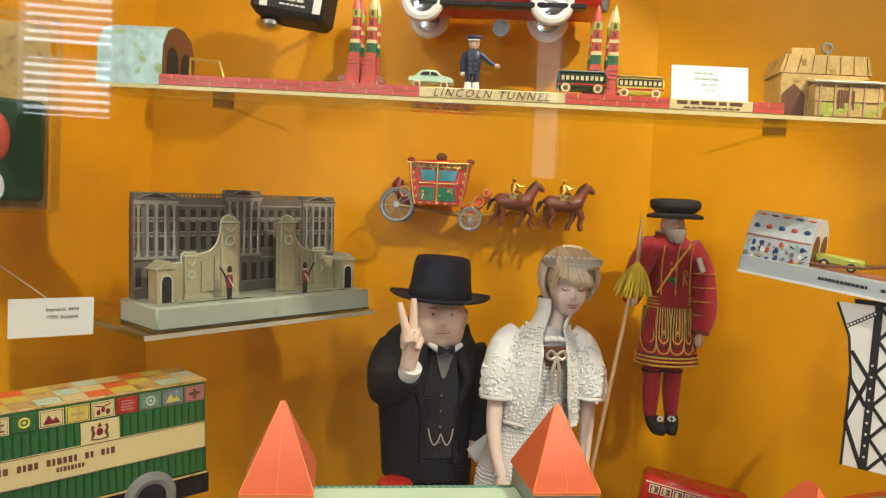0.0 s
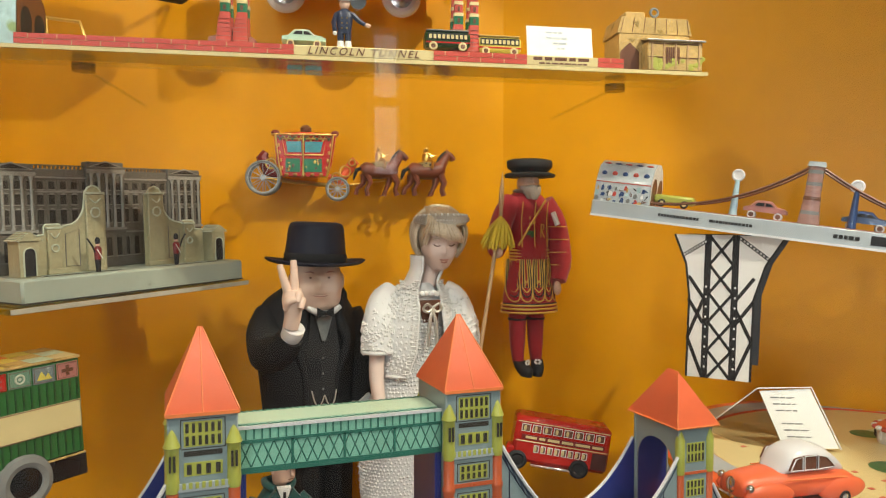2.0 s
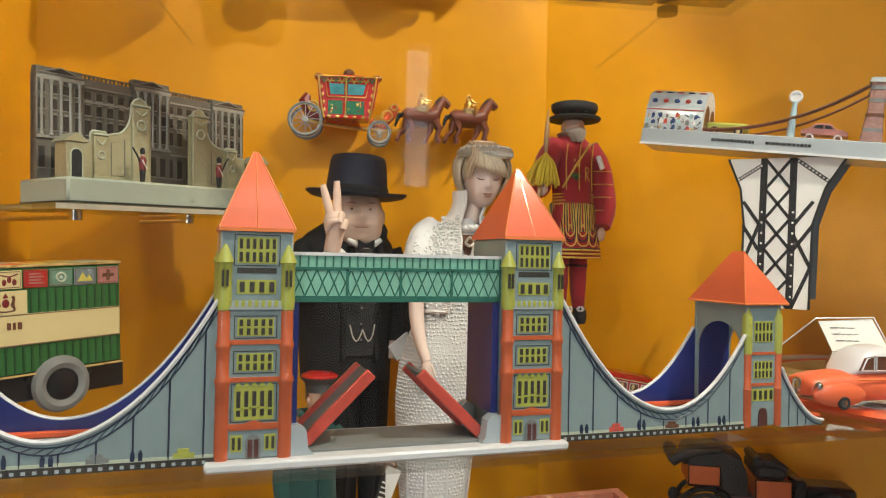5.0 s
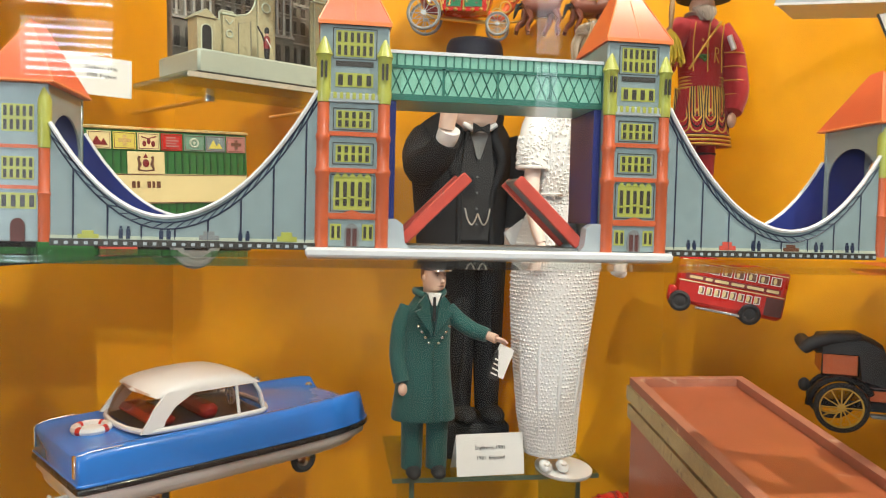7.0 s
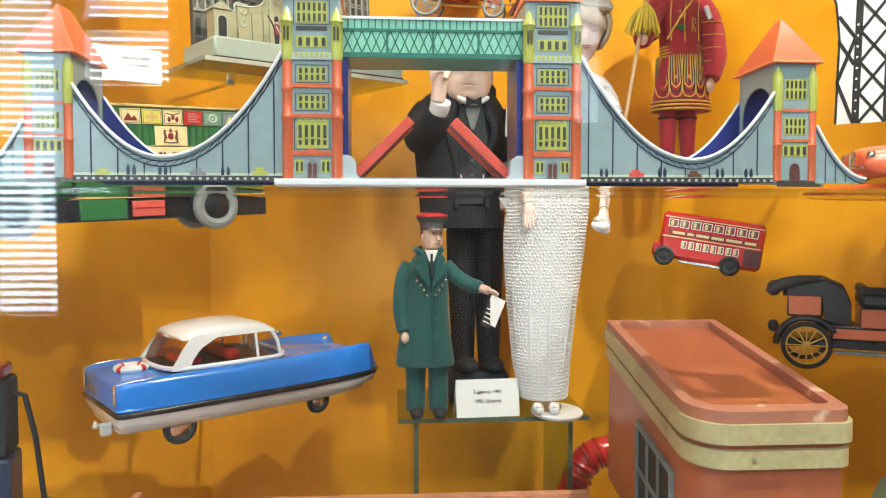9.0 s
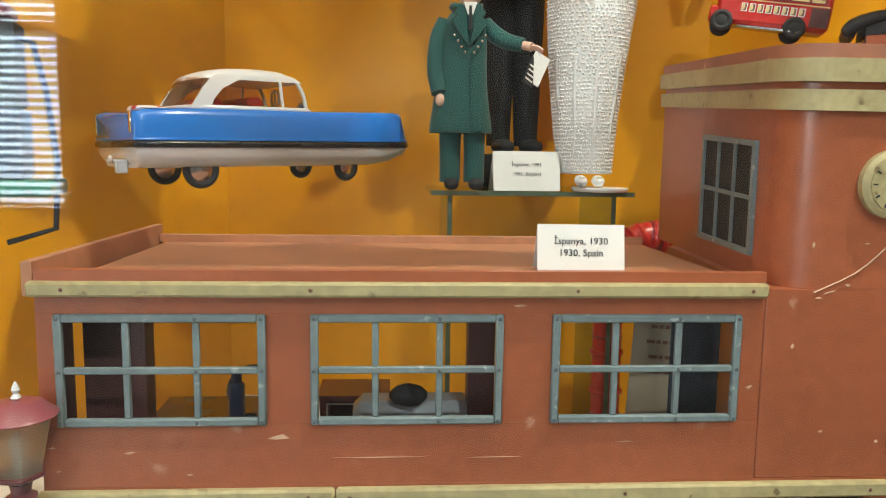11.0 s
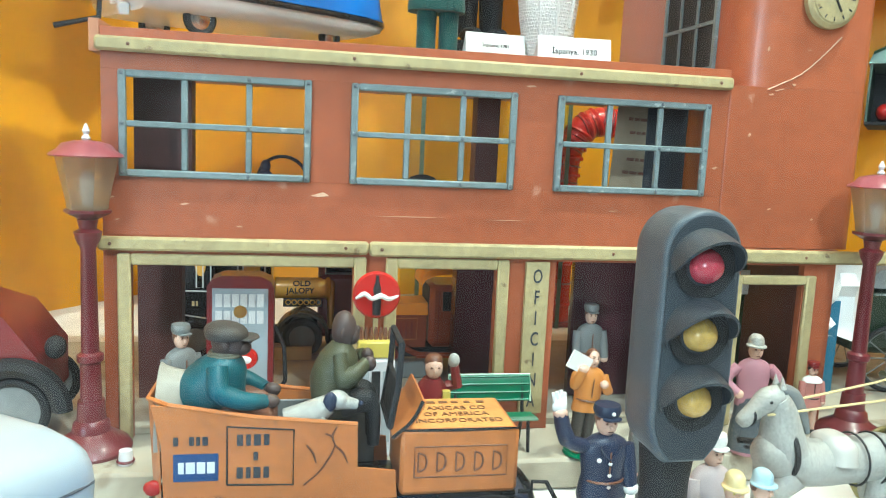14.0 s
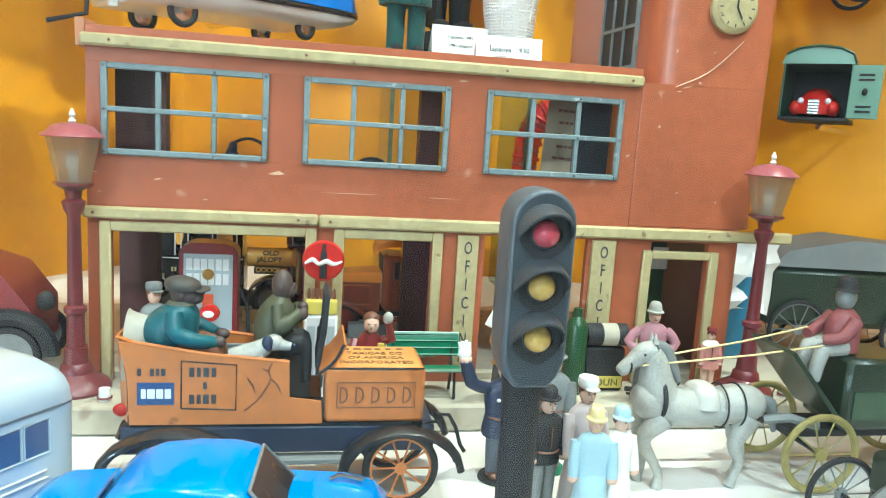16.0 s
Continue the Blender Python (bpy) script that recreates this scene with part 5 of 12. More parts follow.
        f = R.uniform(0.97, 1.06)
        low = 0.0155 + R.uniform(-0.003, 0.004) - 0.004 * max(0.0, math.sin(a))
        p = []
        for j in range(6):
            u = j / 5
            out = math.sin(radians(20 + 95 * u)) * (1 - 0.22 * max(0.0, u - 0.72) * 3.5)
            p.append((0.0285 * f * out * math.cos(a), 0.004 + 0.0265 * f * out * math.sin(a), 0.0665 - (0.0665 - low) * u ** 1.3))
        g.tube(p, [0.0014, 0.0018, 0.0019, 0.0017, 0.0014, 0.0006], 4, 3 if k % 3 else 8)
    for k in range(150):
        # fringe
        q = k / 149
        sx = -0.0145 + 0.006 * q + R.uniform(-0.001, 0.001)
        e = radians(-62 + 122 * q)
        ez = 0.0455 - 0.012 * q ** 1.6 + R.uniform(-0.002, 0.002) - (0.012 if q < 0.12 else 0.0)
        f = R.uniform(0.98, 1.05)
        ex, ey = 0.0242 * f * math.sin(e), -0.0256 * f * math.cos(e)
        p = [(sx, 0.006, 0.066), (sx * 0.8 + ex * 0.2, -0.0115, 0.0655 - 0.003 * q), (sx * 0.45 + ex * 0.55, -0.0235 * f, 0.0565 - 0.004 * q), (sx * 0.15 + ex * 0.85, -0.0258 * f + 0.4 * (ey + 0.0256), 0.048 - 0.007 * q), (ex, ey, ez)]
        g.tube(p, [0.0012, 0.0019, 0.0021, 0.0019, 0.0007], 4, 8 if k % 3 else 3)
    # tiara: two rails with rings and pearls between, rising to the middle
    def band(t, h):
        a = radians(t)
        c = max(0.0, -math.sin(a))
        return (0.0268 * math.cos(a), 0.001 + 0.0262 * math.sin(a), 0.0515 + h * (0.55 + 0.45 * c) + 0.0025 * c)
    for h in (0.0, 0.0015, 0.0095):
        g.tube([band(t, h) for t in range(183, 358, 8)], 0.0009, 6, 4)
    for k in range(26):
        t = 188 + 164 * k / 25
        x, y, z = band(t, 0.0055)
        g.torus((x, y - 0.0004, z), 0.0026, 0.0008, "y", 4, 10, 5)
        g.ball((x, y - 0.0012, z), 0.0012, 1, 6, 4)
        x, y, z = band(t + 3, 0.0112)
        g.ball((x, y, z), 0.0014, 4 if k % 2 else 1, 8, 5)
    g.T = Matrix()
    for k in range(9):
        g.ball((0.181 + R.uniform(-0.008, 0.008), 0.806 + R.uniform(-0.003, 0.003), 0.206 + R.uniform(-0.006, 0.006)), (0.006, 0.0045, 0.005), 4 if k % 2 else 5, 10, 6)
    d = part("doll", g, [M_gownshade, M_bead, M_porc, M_hair, M_silver, M_satin, M_brown, M_lip, M_hair2], None, "", DOLL, 55)
    return tagged(d, "lady doll in beaded white gown, jacket and silver tiara", "doll")


def officer():
    g = G(3)  # 0 coat, 1 trousers, 2 skin, 3 red, 4 black, 5 white, 6 silver, 7 grey
    for x in (-0.013, 0.011):
        g.ball((x + 0.001, 0.818, 0.0065), (0.0075, 0.0145, 0.0062), 4, 12, 6)
        g.eloft([(x, 0.828, 0.008, 0.0102, 0.0108), (x, 0.828, 0.04, 0.0105, 0.011), (x, 0.828, 0.07, 0.0115, 0.012)], 14, 1)
    # coat flaring to the hem, with a shallow fold down the front
    g.eloft([(-0.003, 0.828, 0.056, 0.0305, 0.0215), (-0.003, 0.828, 0.06, 0.031, 0.022), (-0.003, 0.828, 0.085, 0.0275, 0.0205), (-0.002, 0.828, 0.115, 0.024, 0.0188), (-0.001, 0.828, 0.14, 0.0228, 0.0178), (0.0, 0.828, 0.158, 0.0218, 0.0168), (0.0, 0.829, 0.1665, 0.0175, 0.0145), (0.001, 0.83, 0.177, 0.0105, 0.0105)], 24, 0, sq=2.3)
    g.tube([(0.0035, 0.8085, 0.132), (0.0045, 0.8075, 0.1), (0.0055, 0.8058, 0.058)], 0.0009, 6, 0)
    g.tube([(0.011, 0.8105, 0.09), (0.0135, 0.8085, 0.058)], [0.001, 0.0028], 6, 0).tube([(-0.014, 0.8105, 0.1), (-0.0185, 0.8095, 0.058)], [0.001, 0.003], 6, 0)
    g.tube([(-0.0195, 0.829, 0.163), (-0.0265, 0.826, 0.145), (-0.029, 0.822, 0.118), (-0.0255, 0.814, 0.0935)], [0.0082, 0.0084, 0.0082, 0.0076], 12, 0)
    g.ball((-0.0245, 0.8125, 0.087), (0.0046, 0.0045, 0.0062), 2, 10, 7)
    g.tube([(0.0185, 0.828, 0.161), (0.031, 0.822, 0.149), (0.042, 0.814, 0.1425), (0.054, 0.806, 0.139)], [0.0085, 0.0084, 0.0078, 0.0068], 12, 0)
    g.tube([(0.0535, 0.8065, 0.139), (0.061, 0.80, 0.1365)], [0.0042, 0.0046], 10, 2)
    for dz, dy in ((0.001, -0.002), (0.0, 0.0005), (-0.001, 0.003)):
        g.tube([(0.061, 0.80 + dy, 0.1365 + dz), (0.0665, 0.7975 + dy, 0.1352 + dz), (0.0705, 0.796 + dy, 0.132 + dz)], [0.0017, 0.0015, 0.0012], 6, 2)
    # wide lapels and standing collar, shirt, tie, rows of buttons
    for s in (-1, 1):
        g.prism([(0.003 + s * 0.0006, 0.138), (0.003 + s * 0.009, 0.148), (0.003 + s * 0.0175, 0.1605), (0.003 + s * 0.0115, 0.164), (0.003 + s * 0.015, 0.1685), (0.003 + s * 0.0085, 0.1765), (0.003 + s * 0.005, 0.17)], 0.8068 if s > 0 else 0.8062, 0.8125, 0)
        g.tube([(0.001 + s * 0.006, 0.817, 0.1745), (0.001 + s * 0.0125, 0.824, 0.177), (0.001 + s * 0.0135, 0.835, 0.178), (0.001, 0.841, 0.178)], 0.0034, 8, 0)
        for k in range(4):
            g.ball((0.003 + s * (0.0045 + 0.0034 * k), 0.8072, 0.1315 + 0.0052 * k), (0.0016, 0.0013, 0.0016), 6, 10, 6)
    g.prism([(0.0015, 0.15), (0.0045, 0.15), (0.009, 0.176), (-0.003, 0.176)], 0.8085, 0.815, 1)
    g.prism([(0.0005, 0.1665), (0.0055, 0.1665), (0.0095, 0.178), (-0.0035, 0.178)], 0.8075, 0.815, 5)
    g.prism([(0.0015, 0.152), (0.0045, 0.152), (0.0042, 0.1745), (0.0018, 0.1745)], 0.8066, 0.8076, 4)
    # head turned towards the other dolls
    g.T = Matrix.Translation((0.003, 0.826, 0)) @ Matrix.Rotation(radians(28), 4, "Z") @ Matrix.Translation((-0.003, -0.826, 0))
    g.eloft([(0.003, 0.828, 0.172, 0.0062, 0.0065), (0.003, 0.827, 0.178, 0.0072, 0.0085), (0.003, 0.8235, 0.182, 0.0088, 0.0115), (0.003, 0.823, 0.188, 0.0098, 0.0125), (0.003, 0.824, 0.195, 0.0102, 0.0125), (0.003, 0.825, 0.203, 0.0098, 0.0118)], 20, 2, sq=2.3)
    g.eloft([(0.003, 0.8115, 0.1872, 0.0018, 0.0014), (0.003, 0.8095, 0.1885, 0.0021, 0.0024), (0.003, 0.8108, 0.1935, 0.0012, 0.0014)], 8, 2)
    g.tube([(0.0, 0.8116, 0.1842), (0.003, 0.811, 0.1845), (0.006, 0.8116, 0.1842)], 0.0005, 5, 8)
    for s in (-1, 1):
        g.ball((0.003 + s * 0.0042, 0.8121, 0.194), (0.0013, 0.0006, 0.0008), 4, 8, 5)
        g.tube([(0.003 + s * 0.0022, 0.8116, 0.1958), (0.003 + s * 0.0066, 0.8128, 0.1962)], 0.0006, 5, 8)
        g.ball((0.003 + s * 0.0102, 0.826, 0.191), (0.0014, 0.0026, 0.0036), 2, 8, 6)
    g.eloft([(0.003, 0.8275, 0.19, 0.0101, 0.0108), (0.003, 0.8265, 0.2, 0.0104, 0.0118)], 18, 8)
    g.eloft([(0.003, 0.8245, 0.1985, 0.0112, 0.0132), (0.003, 0.8245, 0.2055, 0.0118, 0.0138), (0.003, 0.8235, 0.21, 0.0155, 0.0168), (0.003, 0.823, 0.2128, 0.0168, 0.0178)], 24, 7)
    g.eloft([(0.003, 0.823, 0.2126, 0.0169, 0.0179), (0.003, 0.823, 0.2142, 0.0168, 0.0178), (0.003, 0.824, 0.2168, 0.011, 0.0125)], 24, 3)
    g.eloft([(0.003, 0.8095, 0.1985, 0.0098, 0.0072), (0.003, 0.8105, 0.2, 0.0104, 0.0078)], 18, 6)
    g.T = at(0.066, 0.797, 0.1165, rz=20, ry=25)
    g.box((-0.0085, -0.0008, -0.015), (0.0085, 0.0008, 0.014), 5)
    g.T = at(0.0605, 0.795, 0.1145, rz=35, ry=25)
    g.box((-0.0065, -0.0012, -0.015), (0.0065, 0.0004, 0.012), 4)
    for k in range(4):
        g.box((-0.005, -0.0015, -0.011 + 0.0045 * k), (0.0045, -0.0011, -0.0095 + 0.0045 * k), 5)
    d = part("doll", g, [M_grcloth, M_grcloth, M_skin, M_red, M_blackm, M_white, M_chrome, M_capgrey, M_brown], None, "", at(0, 0, SZ), 55)
    return tagged(d, "officer doll in long bottle green coat and red-topped cap", "doll")


def yeoman():
    R9 = random.Random(6)
    g = G(3)  # 0 red, 1 gold, 2 black, 3 skin, 4 grey, 5 wood, 6 yellow, 7 white, 8 green
    for x, turn in ((0.264, 20), (0.288, -25)):
        keep = g.T
        g.T = at(x, 0.846, 0.0, rz=turn)
        g.eloft([(0, -0.012, -0.004, 0.0055, 0.008), (0, -0.008, 0.004, 0.0078, 0.0125), (0, -0.001, 0.012, 0.007, 0.0085)], 14, 2)
        for q in range(6):
            g.ball((0.0032 * math.cos(q * 1.05), -0.0135, 0.0115 + 0.0022 * math.sin(q * 1.05)), (0.0016, 0.0012, 0.0014), 7, 6, 4)
        g.T = keep
        g.eloft([(x, 0.848, 0.010, 0.0062, 0.0075), (x, 0.85, 0.032, 0.0088, 0.010), (x, 0.85, 0.055, 0.0098, 0.011), (x + (0.278 - x) * 0.2, 0.85, 0.1, 0.0125, 0.0135)], 16, 0)
        g.torus((x, 0.85, 0.058), 0.0102, 0.0014, "z", 2, 18, 6)
    rows = [(0.28, 0.85, 0.066, 0.0345, 0.024), (0.28, 0.85, 0.10, 0.0305, 0.0225), (0.279, 0.85, 0.128, 0.0235, 0.0195)]
    g.eloft(rows, 22, 0)
    rt = [(0.279, 0.85, 0.128, 0.0235, 0.0195), (0.278, 0.85, 0.155, 0.0255, 0.0205), (0.277, 0.85, 0.178, 0.0275, 0.0205), (0.276, 0.852, 0.192, 0.022, 0.017), (0.275, 0.852, 0.2, 0.011, 0.012)]
    g.eloft(rt, 22, 0)
    for z, a in ((0.0665, 0.0352), (0.0705, 0.0347), (0.0745, 0.0342), (0.124, 0.0248), (0.1275, 0.0242), (0.131, 0.0242), (0.1345, 0.0245)):
        g.tube([(0.2795 + a * math.cos(radians(t)), 0.85 + a * 0.72 * math.sin(radians(t)), z) for t in range(0, 361, 15)], 0.0012, 6, 1)
    def skirt(x, z):
        """Front of the skirt at x and z."""
        k = (0.128 - z) / 0.06
        rx, ry = 0.0235 + 0.0110 * k, 0.0195 + 0.0045 * k
        return (x, 0.85 - (ry + 0.0006) * math.sqrt(max(0.0, 1 - ((x - 0.2798) / rx) ** 2)), z)
    for c, w in ((0.2535, 0.0052), (0.2655, 0.0062), (0.2798, 0.0078), (0.294, 0.0062), (0.306, 0.0052)):
        for j in range(5):
            q = w * (1.08 - 0.2 * j)
            zb = 0.0785 + 0.0052 * j
            loop = [(c - q * 0.72, 0.1245), (c - q * 0.9, 0.108), (c - q, 0.094), (c - q * 0.75, zb + 0.003), (c, zb), (c + q * 0.75, zb + 0.003), (c + q, 0.094), (c + q * 0.9, 0.108), (c + q * 0.72, 0.1245)]
            g.tube([skirt(x, z) for x, z in loop], 0.0009, 5, 1 if j % 2 == 0 else 2)
    for z in (0.0705, 0.0755):
        g.tube([skirt(0.2798 + 0.0345 * (k - 8) / 8.2, z) for k in range(17)], 0.0012, 5, 1 if z < 0.073 else 2)
    for x in (0.258, 0.2745, 0.2905):
        g.tube([(x, 0.8275, 0.138), (x - 0.001, 0.8275, 0.165), (x + 0.002, 0.829, 0.187)], 0.0007, 5, 1)
    g.tube([(0.254, 0.829, 0.14), (0.27, 0.8265, 0.165), (0.289, 0.829, 0.189)], 0.0013, 5, 1)
    for q in range(9):
        g.ball((0.2715 + R9.uniform(-0.0055, 0.0055), 0.829, 0.152 + R9.uniform(-0.004, 0.004)), (0.0022, 0.0014, 0.0018), 8, 8, 5)
    for q in range(7):
        g.ball((0.272 + R9.uniform(-0.004, 0.004), 0.8292, 0.166 + R9.uniform(-0.005, 0.006)), (0.0014, 0.0011, 0.0016), 1, 8, 5)
    g.tube([(0.2835, 0.8298, 0.148), (0.2835, 0.8294, 0.163), (0.2875, 0.83, 0.1615), (0.2872, 0.83, 0.1575), (0.284, 0.8297, 0.1565), (0.2885, 0.8305, 0.148)], 0.0006, 5, 1)
    # arms
    g.tube([(0.297, 0.85, 0.187), (0.311, 0.848, 0.16), (0.315, 0.842, 0.125), (0.309, 0.836, 0.10)], [0.0135, 0.016, 0.015, 0.0105], 14, 0)
    for k in range(4):
        z = 0.118 + 0.014 * k
        g.torus((0.314 - 0.0012 * k, 0.843 + 0.001 * k, z), 0.0158, 0.0006, "z", 1, 18, 5)
    g.ball((0.308, 0.834, 0.092), (0.005, 0.005, 0.008), 3, 8, 6)
    g.tube([(0.3, 0.831, 0.176), (0.305, 0.829, 0.162)], 0.003, 6, 7)
    g.tube([(0.256, 0.85, 0.187), (0.24, 0.842, 0.168), (0.226, 0.828, 0.142), (0.22, 0.816, 0.135)], [0.0125, 0.013, 0.012, 0.009], 14, 0)
    g.ball((0.218, 0.809, 0.135), (0.006, 0.006, 0.007), 3, 10, 6)
    # ruff, beard, head, hat
    g.eloft([(0.275, 0.85, 0.197, 0.0125, 0.013), (0.275, 0.848, 0.201, 0.016, 0.016), (0.275, 0.848, 0.204, 0.013, 0.013)], 20, 9)
    head(g, at(0.275, 0.845, 0.196, rz=-6), 0.0122, 0.0142, 0.036, [(0, 0.5, 9, 0.07, 0.0028), (-30, 0.42, 16, 0.1, 0.001), (30, 0.42, 16, 0.1, 0.001), (-23, 0.62, 9, 0.05, -0.001), (23, 0.62, 9, 0.05, -0.001)], 3)
    for q in range(46):
        t, h = radians(R9.uniform(-75, 75)), R9.uniform(0.0, 1.0)
        g.tube([(0.275 + 0.0125 * math.sin(t), 0.845 - 0.0142 * math.cos(t), 0.2105 - 0.004 * h), (0.275 + 0.0105 * math.sin(t), 0.845 - 0.0165 * math.cos(t) , 0.2035 - 0.005 * h), (0.275 + 0.006 * math.sin(t), 0.845 - 0.0165 * math.cos(t), 0.195 - 0.006 * h)], [0.0012, 0.0022, 0.0008], 5, 9)
    for q in range(13):
        g.ball((0.277 + 0.0205 * math.cos(q * 0.483), 0.845 + 0.0195 * math.sin(q * 0.483), 0.2335), (0.0016, 0.0016, 0.0011), (0, 9, 4)[q % 3], 7, 4)
    g.eloft([(0.277, 0.845, 0.2255, 0.0275, 0.026), (0.277, 0.845, 0.2285, 0.0285, 0.027), (0.277, 0.845, 0.231, 0.0225, 0.021)], 24, 2)
    g.eloft([(0.277, 0.845, 0.231, 0.0185, 0.018), (0.277, 0.845, 0.2375, 0.0255, 0.0235), (0.277, 0.846, 0.243, 0.0255, 0.0235), (0.277, 0.847, 0.2455, 0.020, 0.019)], 24, 2)
    body_count = len(g.v)
    # partisan with tassel
    g.tube([(0.186, 0.800, -0.025), (0.222, 0.806, 0.18)], 0.0021, 8, 5)
    g.tube([(0.222, 0.806, 0.18), (0.2225, 0.806, 0.195), (0.224, 0.806, 0.222)], [0.0018, 0.0028, 0.0004], 6, 5)
    R = random.Random(5)
    for k in range(60):
        a = R.uniform(0, math.tau)
        rr = R.uniform(0.006, 0.0185)
        g.tube([(0.221, 0.804, 0.176), (0.22 + rr * 0.5 * math.cos(a), 0.804 + rr * 0.4 * math.sin(a), 0.166), (0.218 + rr * math.cos(a), 0.804 + rr * 0.6 * math.sin(a), 0.145 + R.uniform(-0.003, 0.004))], [0.0014, 0.0016, 0.0012], 5, 6)
    g.cyl((0.277, 0.86, 0.17), (0.277, 0.953, 0.17), 0.0015, None, 8, 2)
    def lift(z):
        return z + 0.0115 if z < 0.198 else z if z > 0.226 else 0.2095 + (z - 0.198) * 0.0165 / 0.028
    g.v = [(0.279 + (x - 0.279) * (0.93 if z < 0.198 else 1.0) + 0.001, y, lift(z)) if k < body_count else (x + 0.003, y, z + 0.006) for k, (x, y, z) in enumerate(g.v)]
    d = part("doll", g, [M_redcloth, M_gold, M_blackm, M_skin, M_greyp, M_wood, M_ygold, M_satin, M_grtin, M_beard], None, "", at(0, 0, 1.405), 55)
    return tagged(d, "guardsman doll in scarlet and gold uniform holding a tasselled staff", "doll")


statesman()
lady()
officer()
yeoman()


def card(x, y, z, w, h, rz, lines, label, tent=0.02, size=None):
    """A folded white caption card leaning back a little."""
    c = thing("caption_card", label, "caption card", at(x, y, z, rz=rz))
    g = G()
    g.add([(-w / 2, 0, 0), (w / 2, 0, 0), (w / 2, h * 0.2, h), (-w / 2, h * 0.2, h), (-w / 2, h * 0.2 + tent, 0), (w / 2, h * 0.2 + tent, 0)], [(0, 1, 2, 3), (3, 2, 5, 4)])
    sheet = part("sheet", g, M_white, c)
    for k, ln in enumerate(lines):
        zz = h * (0.66 - 0.24 * k)
        words("lettering", ln, size or h * 0.2, at(0, zz * 0.2 - 0.0003, zz, rx=-11.3), M_ink, sheet)
    return c


card(0.064, 0.8205, SZ + 0.0002, 0.068, 0.039, 4, ["İngiltere, 1981", "1981, England"], "white folded caption card with two printed lines on the glass stand", size=0.0052)


# toys on shelves and walls
def wheel(parent, c, r, w, tyre, hub, axis="y", spokes=0, rim=None, name="wheel"):
    """A toy wheel: tyre, rim disc or spokes, hub."""
    t = part(name, G().torus(c, r - w * 0.45, w * 0.5, axis, 0, 26, 8), tyre, parent)
    if spokes:
        part("rim", G().torus(c, r - w * 0.95, w * 0.22, axis, 0, 26, 6), rim or hub, t)
        for k in range(spokes):
            a = math.tau * k / spokes
            d = {"y": (math.cos(a), 0, math.sin(a)), "x": (0, math.cos(a), math.sin(a))}[axis]
            part("spoke", G().tube([c, tuple(c[i] + d[i] * (r - w) for i in range(3))], w * 0.14, 5), rim or hub, t)
        part("hub", G().lathe([(0, -w * 0.4), (r * 0.16, -w * 0.35), (r * 0.16, w * 0.35), (0, w * 0.4)], c, 12, axis=axis), hub, t)
    else:
        part("disc", G().lathe([(0, -w * 0.42), (r * 0.35, -w * 0.40), (r * 0.62, -w * 0.22), (r - w * 0.8, -w * 0.3), (r - w * 0.8, w * 0.3), (r * 0.62, w * 0.22), (r * 0.35, w * 0.4), (0, w * 0.42)], c, 22, axis=axis), hub, t)
    return t


def little_car(name, m, L, H, W, body, label, glass=M_ink, tyre=M_paleyel, group=""):
    """A small streamlined tin saloon."""
    c = thing(name, label, "toy car", m, group)
    prof = [(-0.5, 0.25), (-0.49, 0.5), (-0.36, 0.60), (-0.22, 0.95), (-0.05, 1.0), (0.12, 0.97), (0.24, 0.66), (0.42, 0.58), (0.5, 0.42), (0.5, 0.22)]
    g = G()
    rings = []
    for k, s in ((-1, 0.86), (-0.72, 1.0), (0.72, 1.0), (1, 0.86)):
        rings.append([(x * L * (0.98 if abs(k) == 1 else 1), k * W / 2, 0.12 * H + (z * s if z > 0.5 else z) * H * 0.88) for x, z in prof])
    g.loft(rings)
    b = part("body", g, body, c)
    for s in (-1, 1):
        g = G()
        y = s * (W / 2 + 0.0002)
        part("side_window", G().prism([(-0.24 * L, 0.66 * H), (-0.17 * L, 0.85 * H), (-0.03 * L, 0.85 * H), (-0.03 * L, 0.66 * H)], y - 0.0003, y + 0.0003), glass, b)
        part("side_window", G().prism([(0.0 * L, 0.66 * H), (0.0, 0.85 * H), (0.1 * L, 0.83 * H), (0.18 * L, 0.66 * H)], y - 0.0003, y + 0.0003), glass, b)
    for x in (-0.3 * L, 0.3 * L):
        for s in (-1, 1):
            wheel(c, (x, s * W * 0.48, 0.15 * H + 0.0), 0.22 * H, 0.1 * H, tyre, M_brown)
    return c


# long tin tunnel toy on its glass shelf
LZ = 1.709
lt_yaw = -12.4
def lm(u, v=0.0, z=0.0):
    """A place on the tunnel toy's shelf: u along it, v towards the wall."""
    return at(0, 0.708, LZ + 0.003, rz=lt_yaw) @ pose(0, 0, 0, 0, 0.62, 0) @ Matrix.Translation((u, v, z))


sh = thing("glass_shelf", "clear glass shelf carrying the long tin tunnel toy", "glass shelf", lm(0))
part("pane", G().box((-0.262, -0.010, -0.0036), (0.343, 0.052, 0), 0, 0.0005), M_glass, sh)
# Cream colour stands in for light caught in the glass edge.
part("front_edge", G().box((-0.262, -0.0104, -0.0034), (0.343, -0.0101, -0.0004)), M_paleyel, sh, "cream strip painted as the lit glass edge")
for u in (-0.172, 0.28):
    part("bracket", G().lathe([(0, -0.010), (0.009, -0.010), (0.009, -0.0038), (0, -0.0038)], (u, 0.04, 0), 16), M_leaf, sh)
    part("bracket_rod", G().cyl((u, 0.04, -0.007), (u, 0.24, -0.007), 0.0014, None, 10), M_glass, sh)
tt = thing("tunnel_toy", "long lithographed tin tunnel road toy with brick print", "tin toy", lm(0, 0, 0.0004))
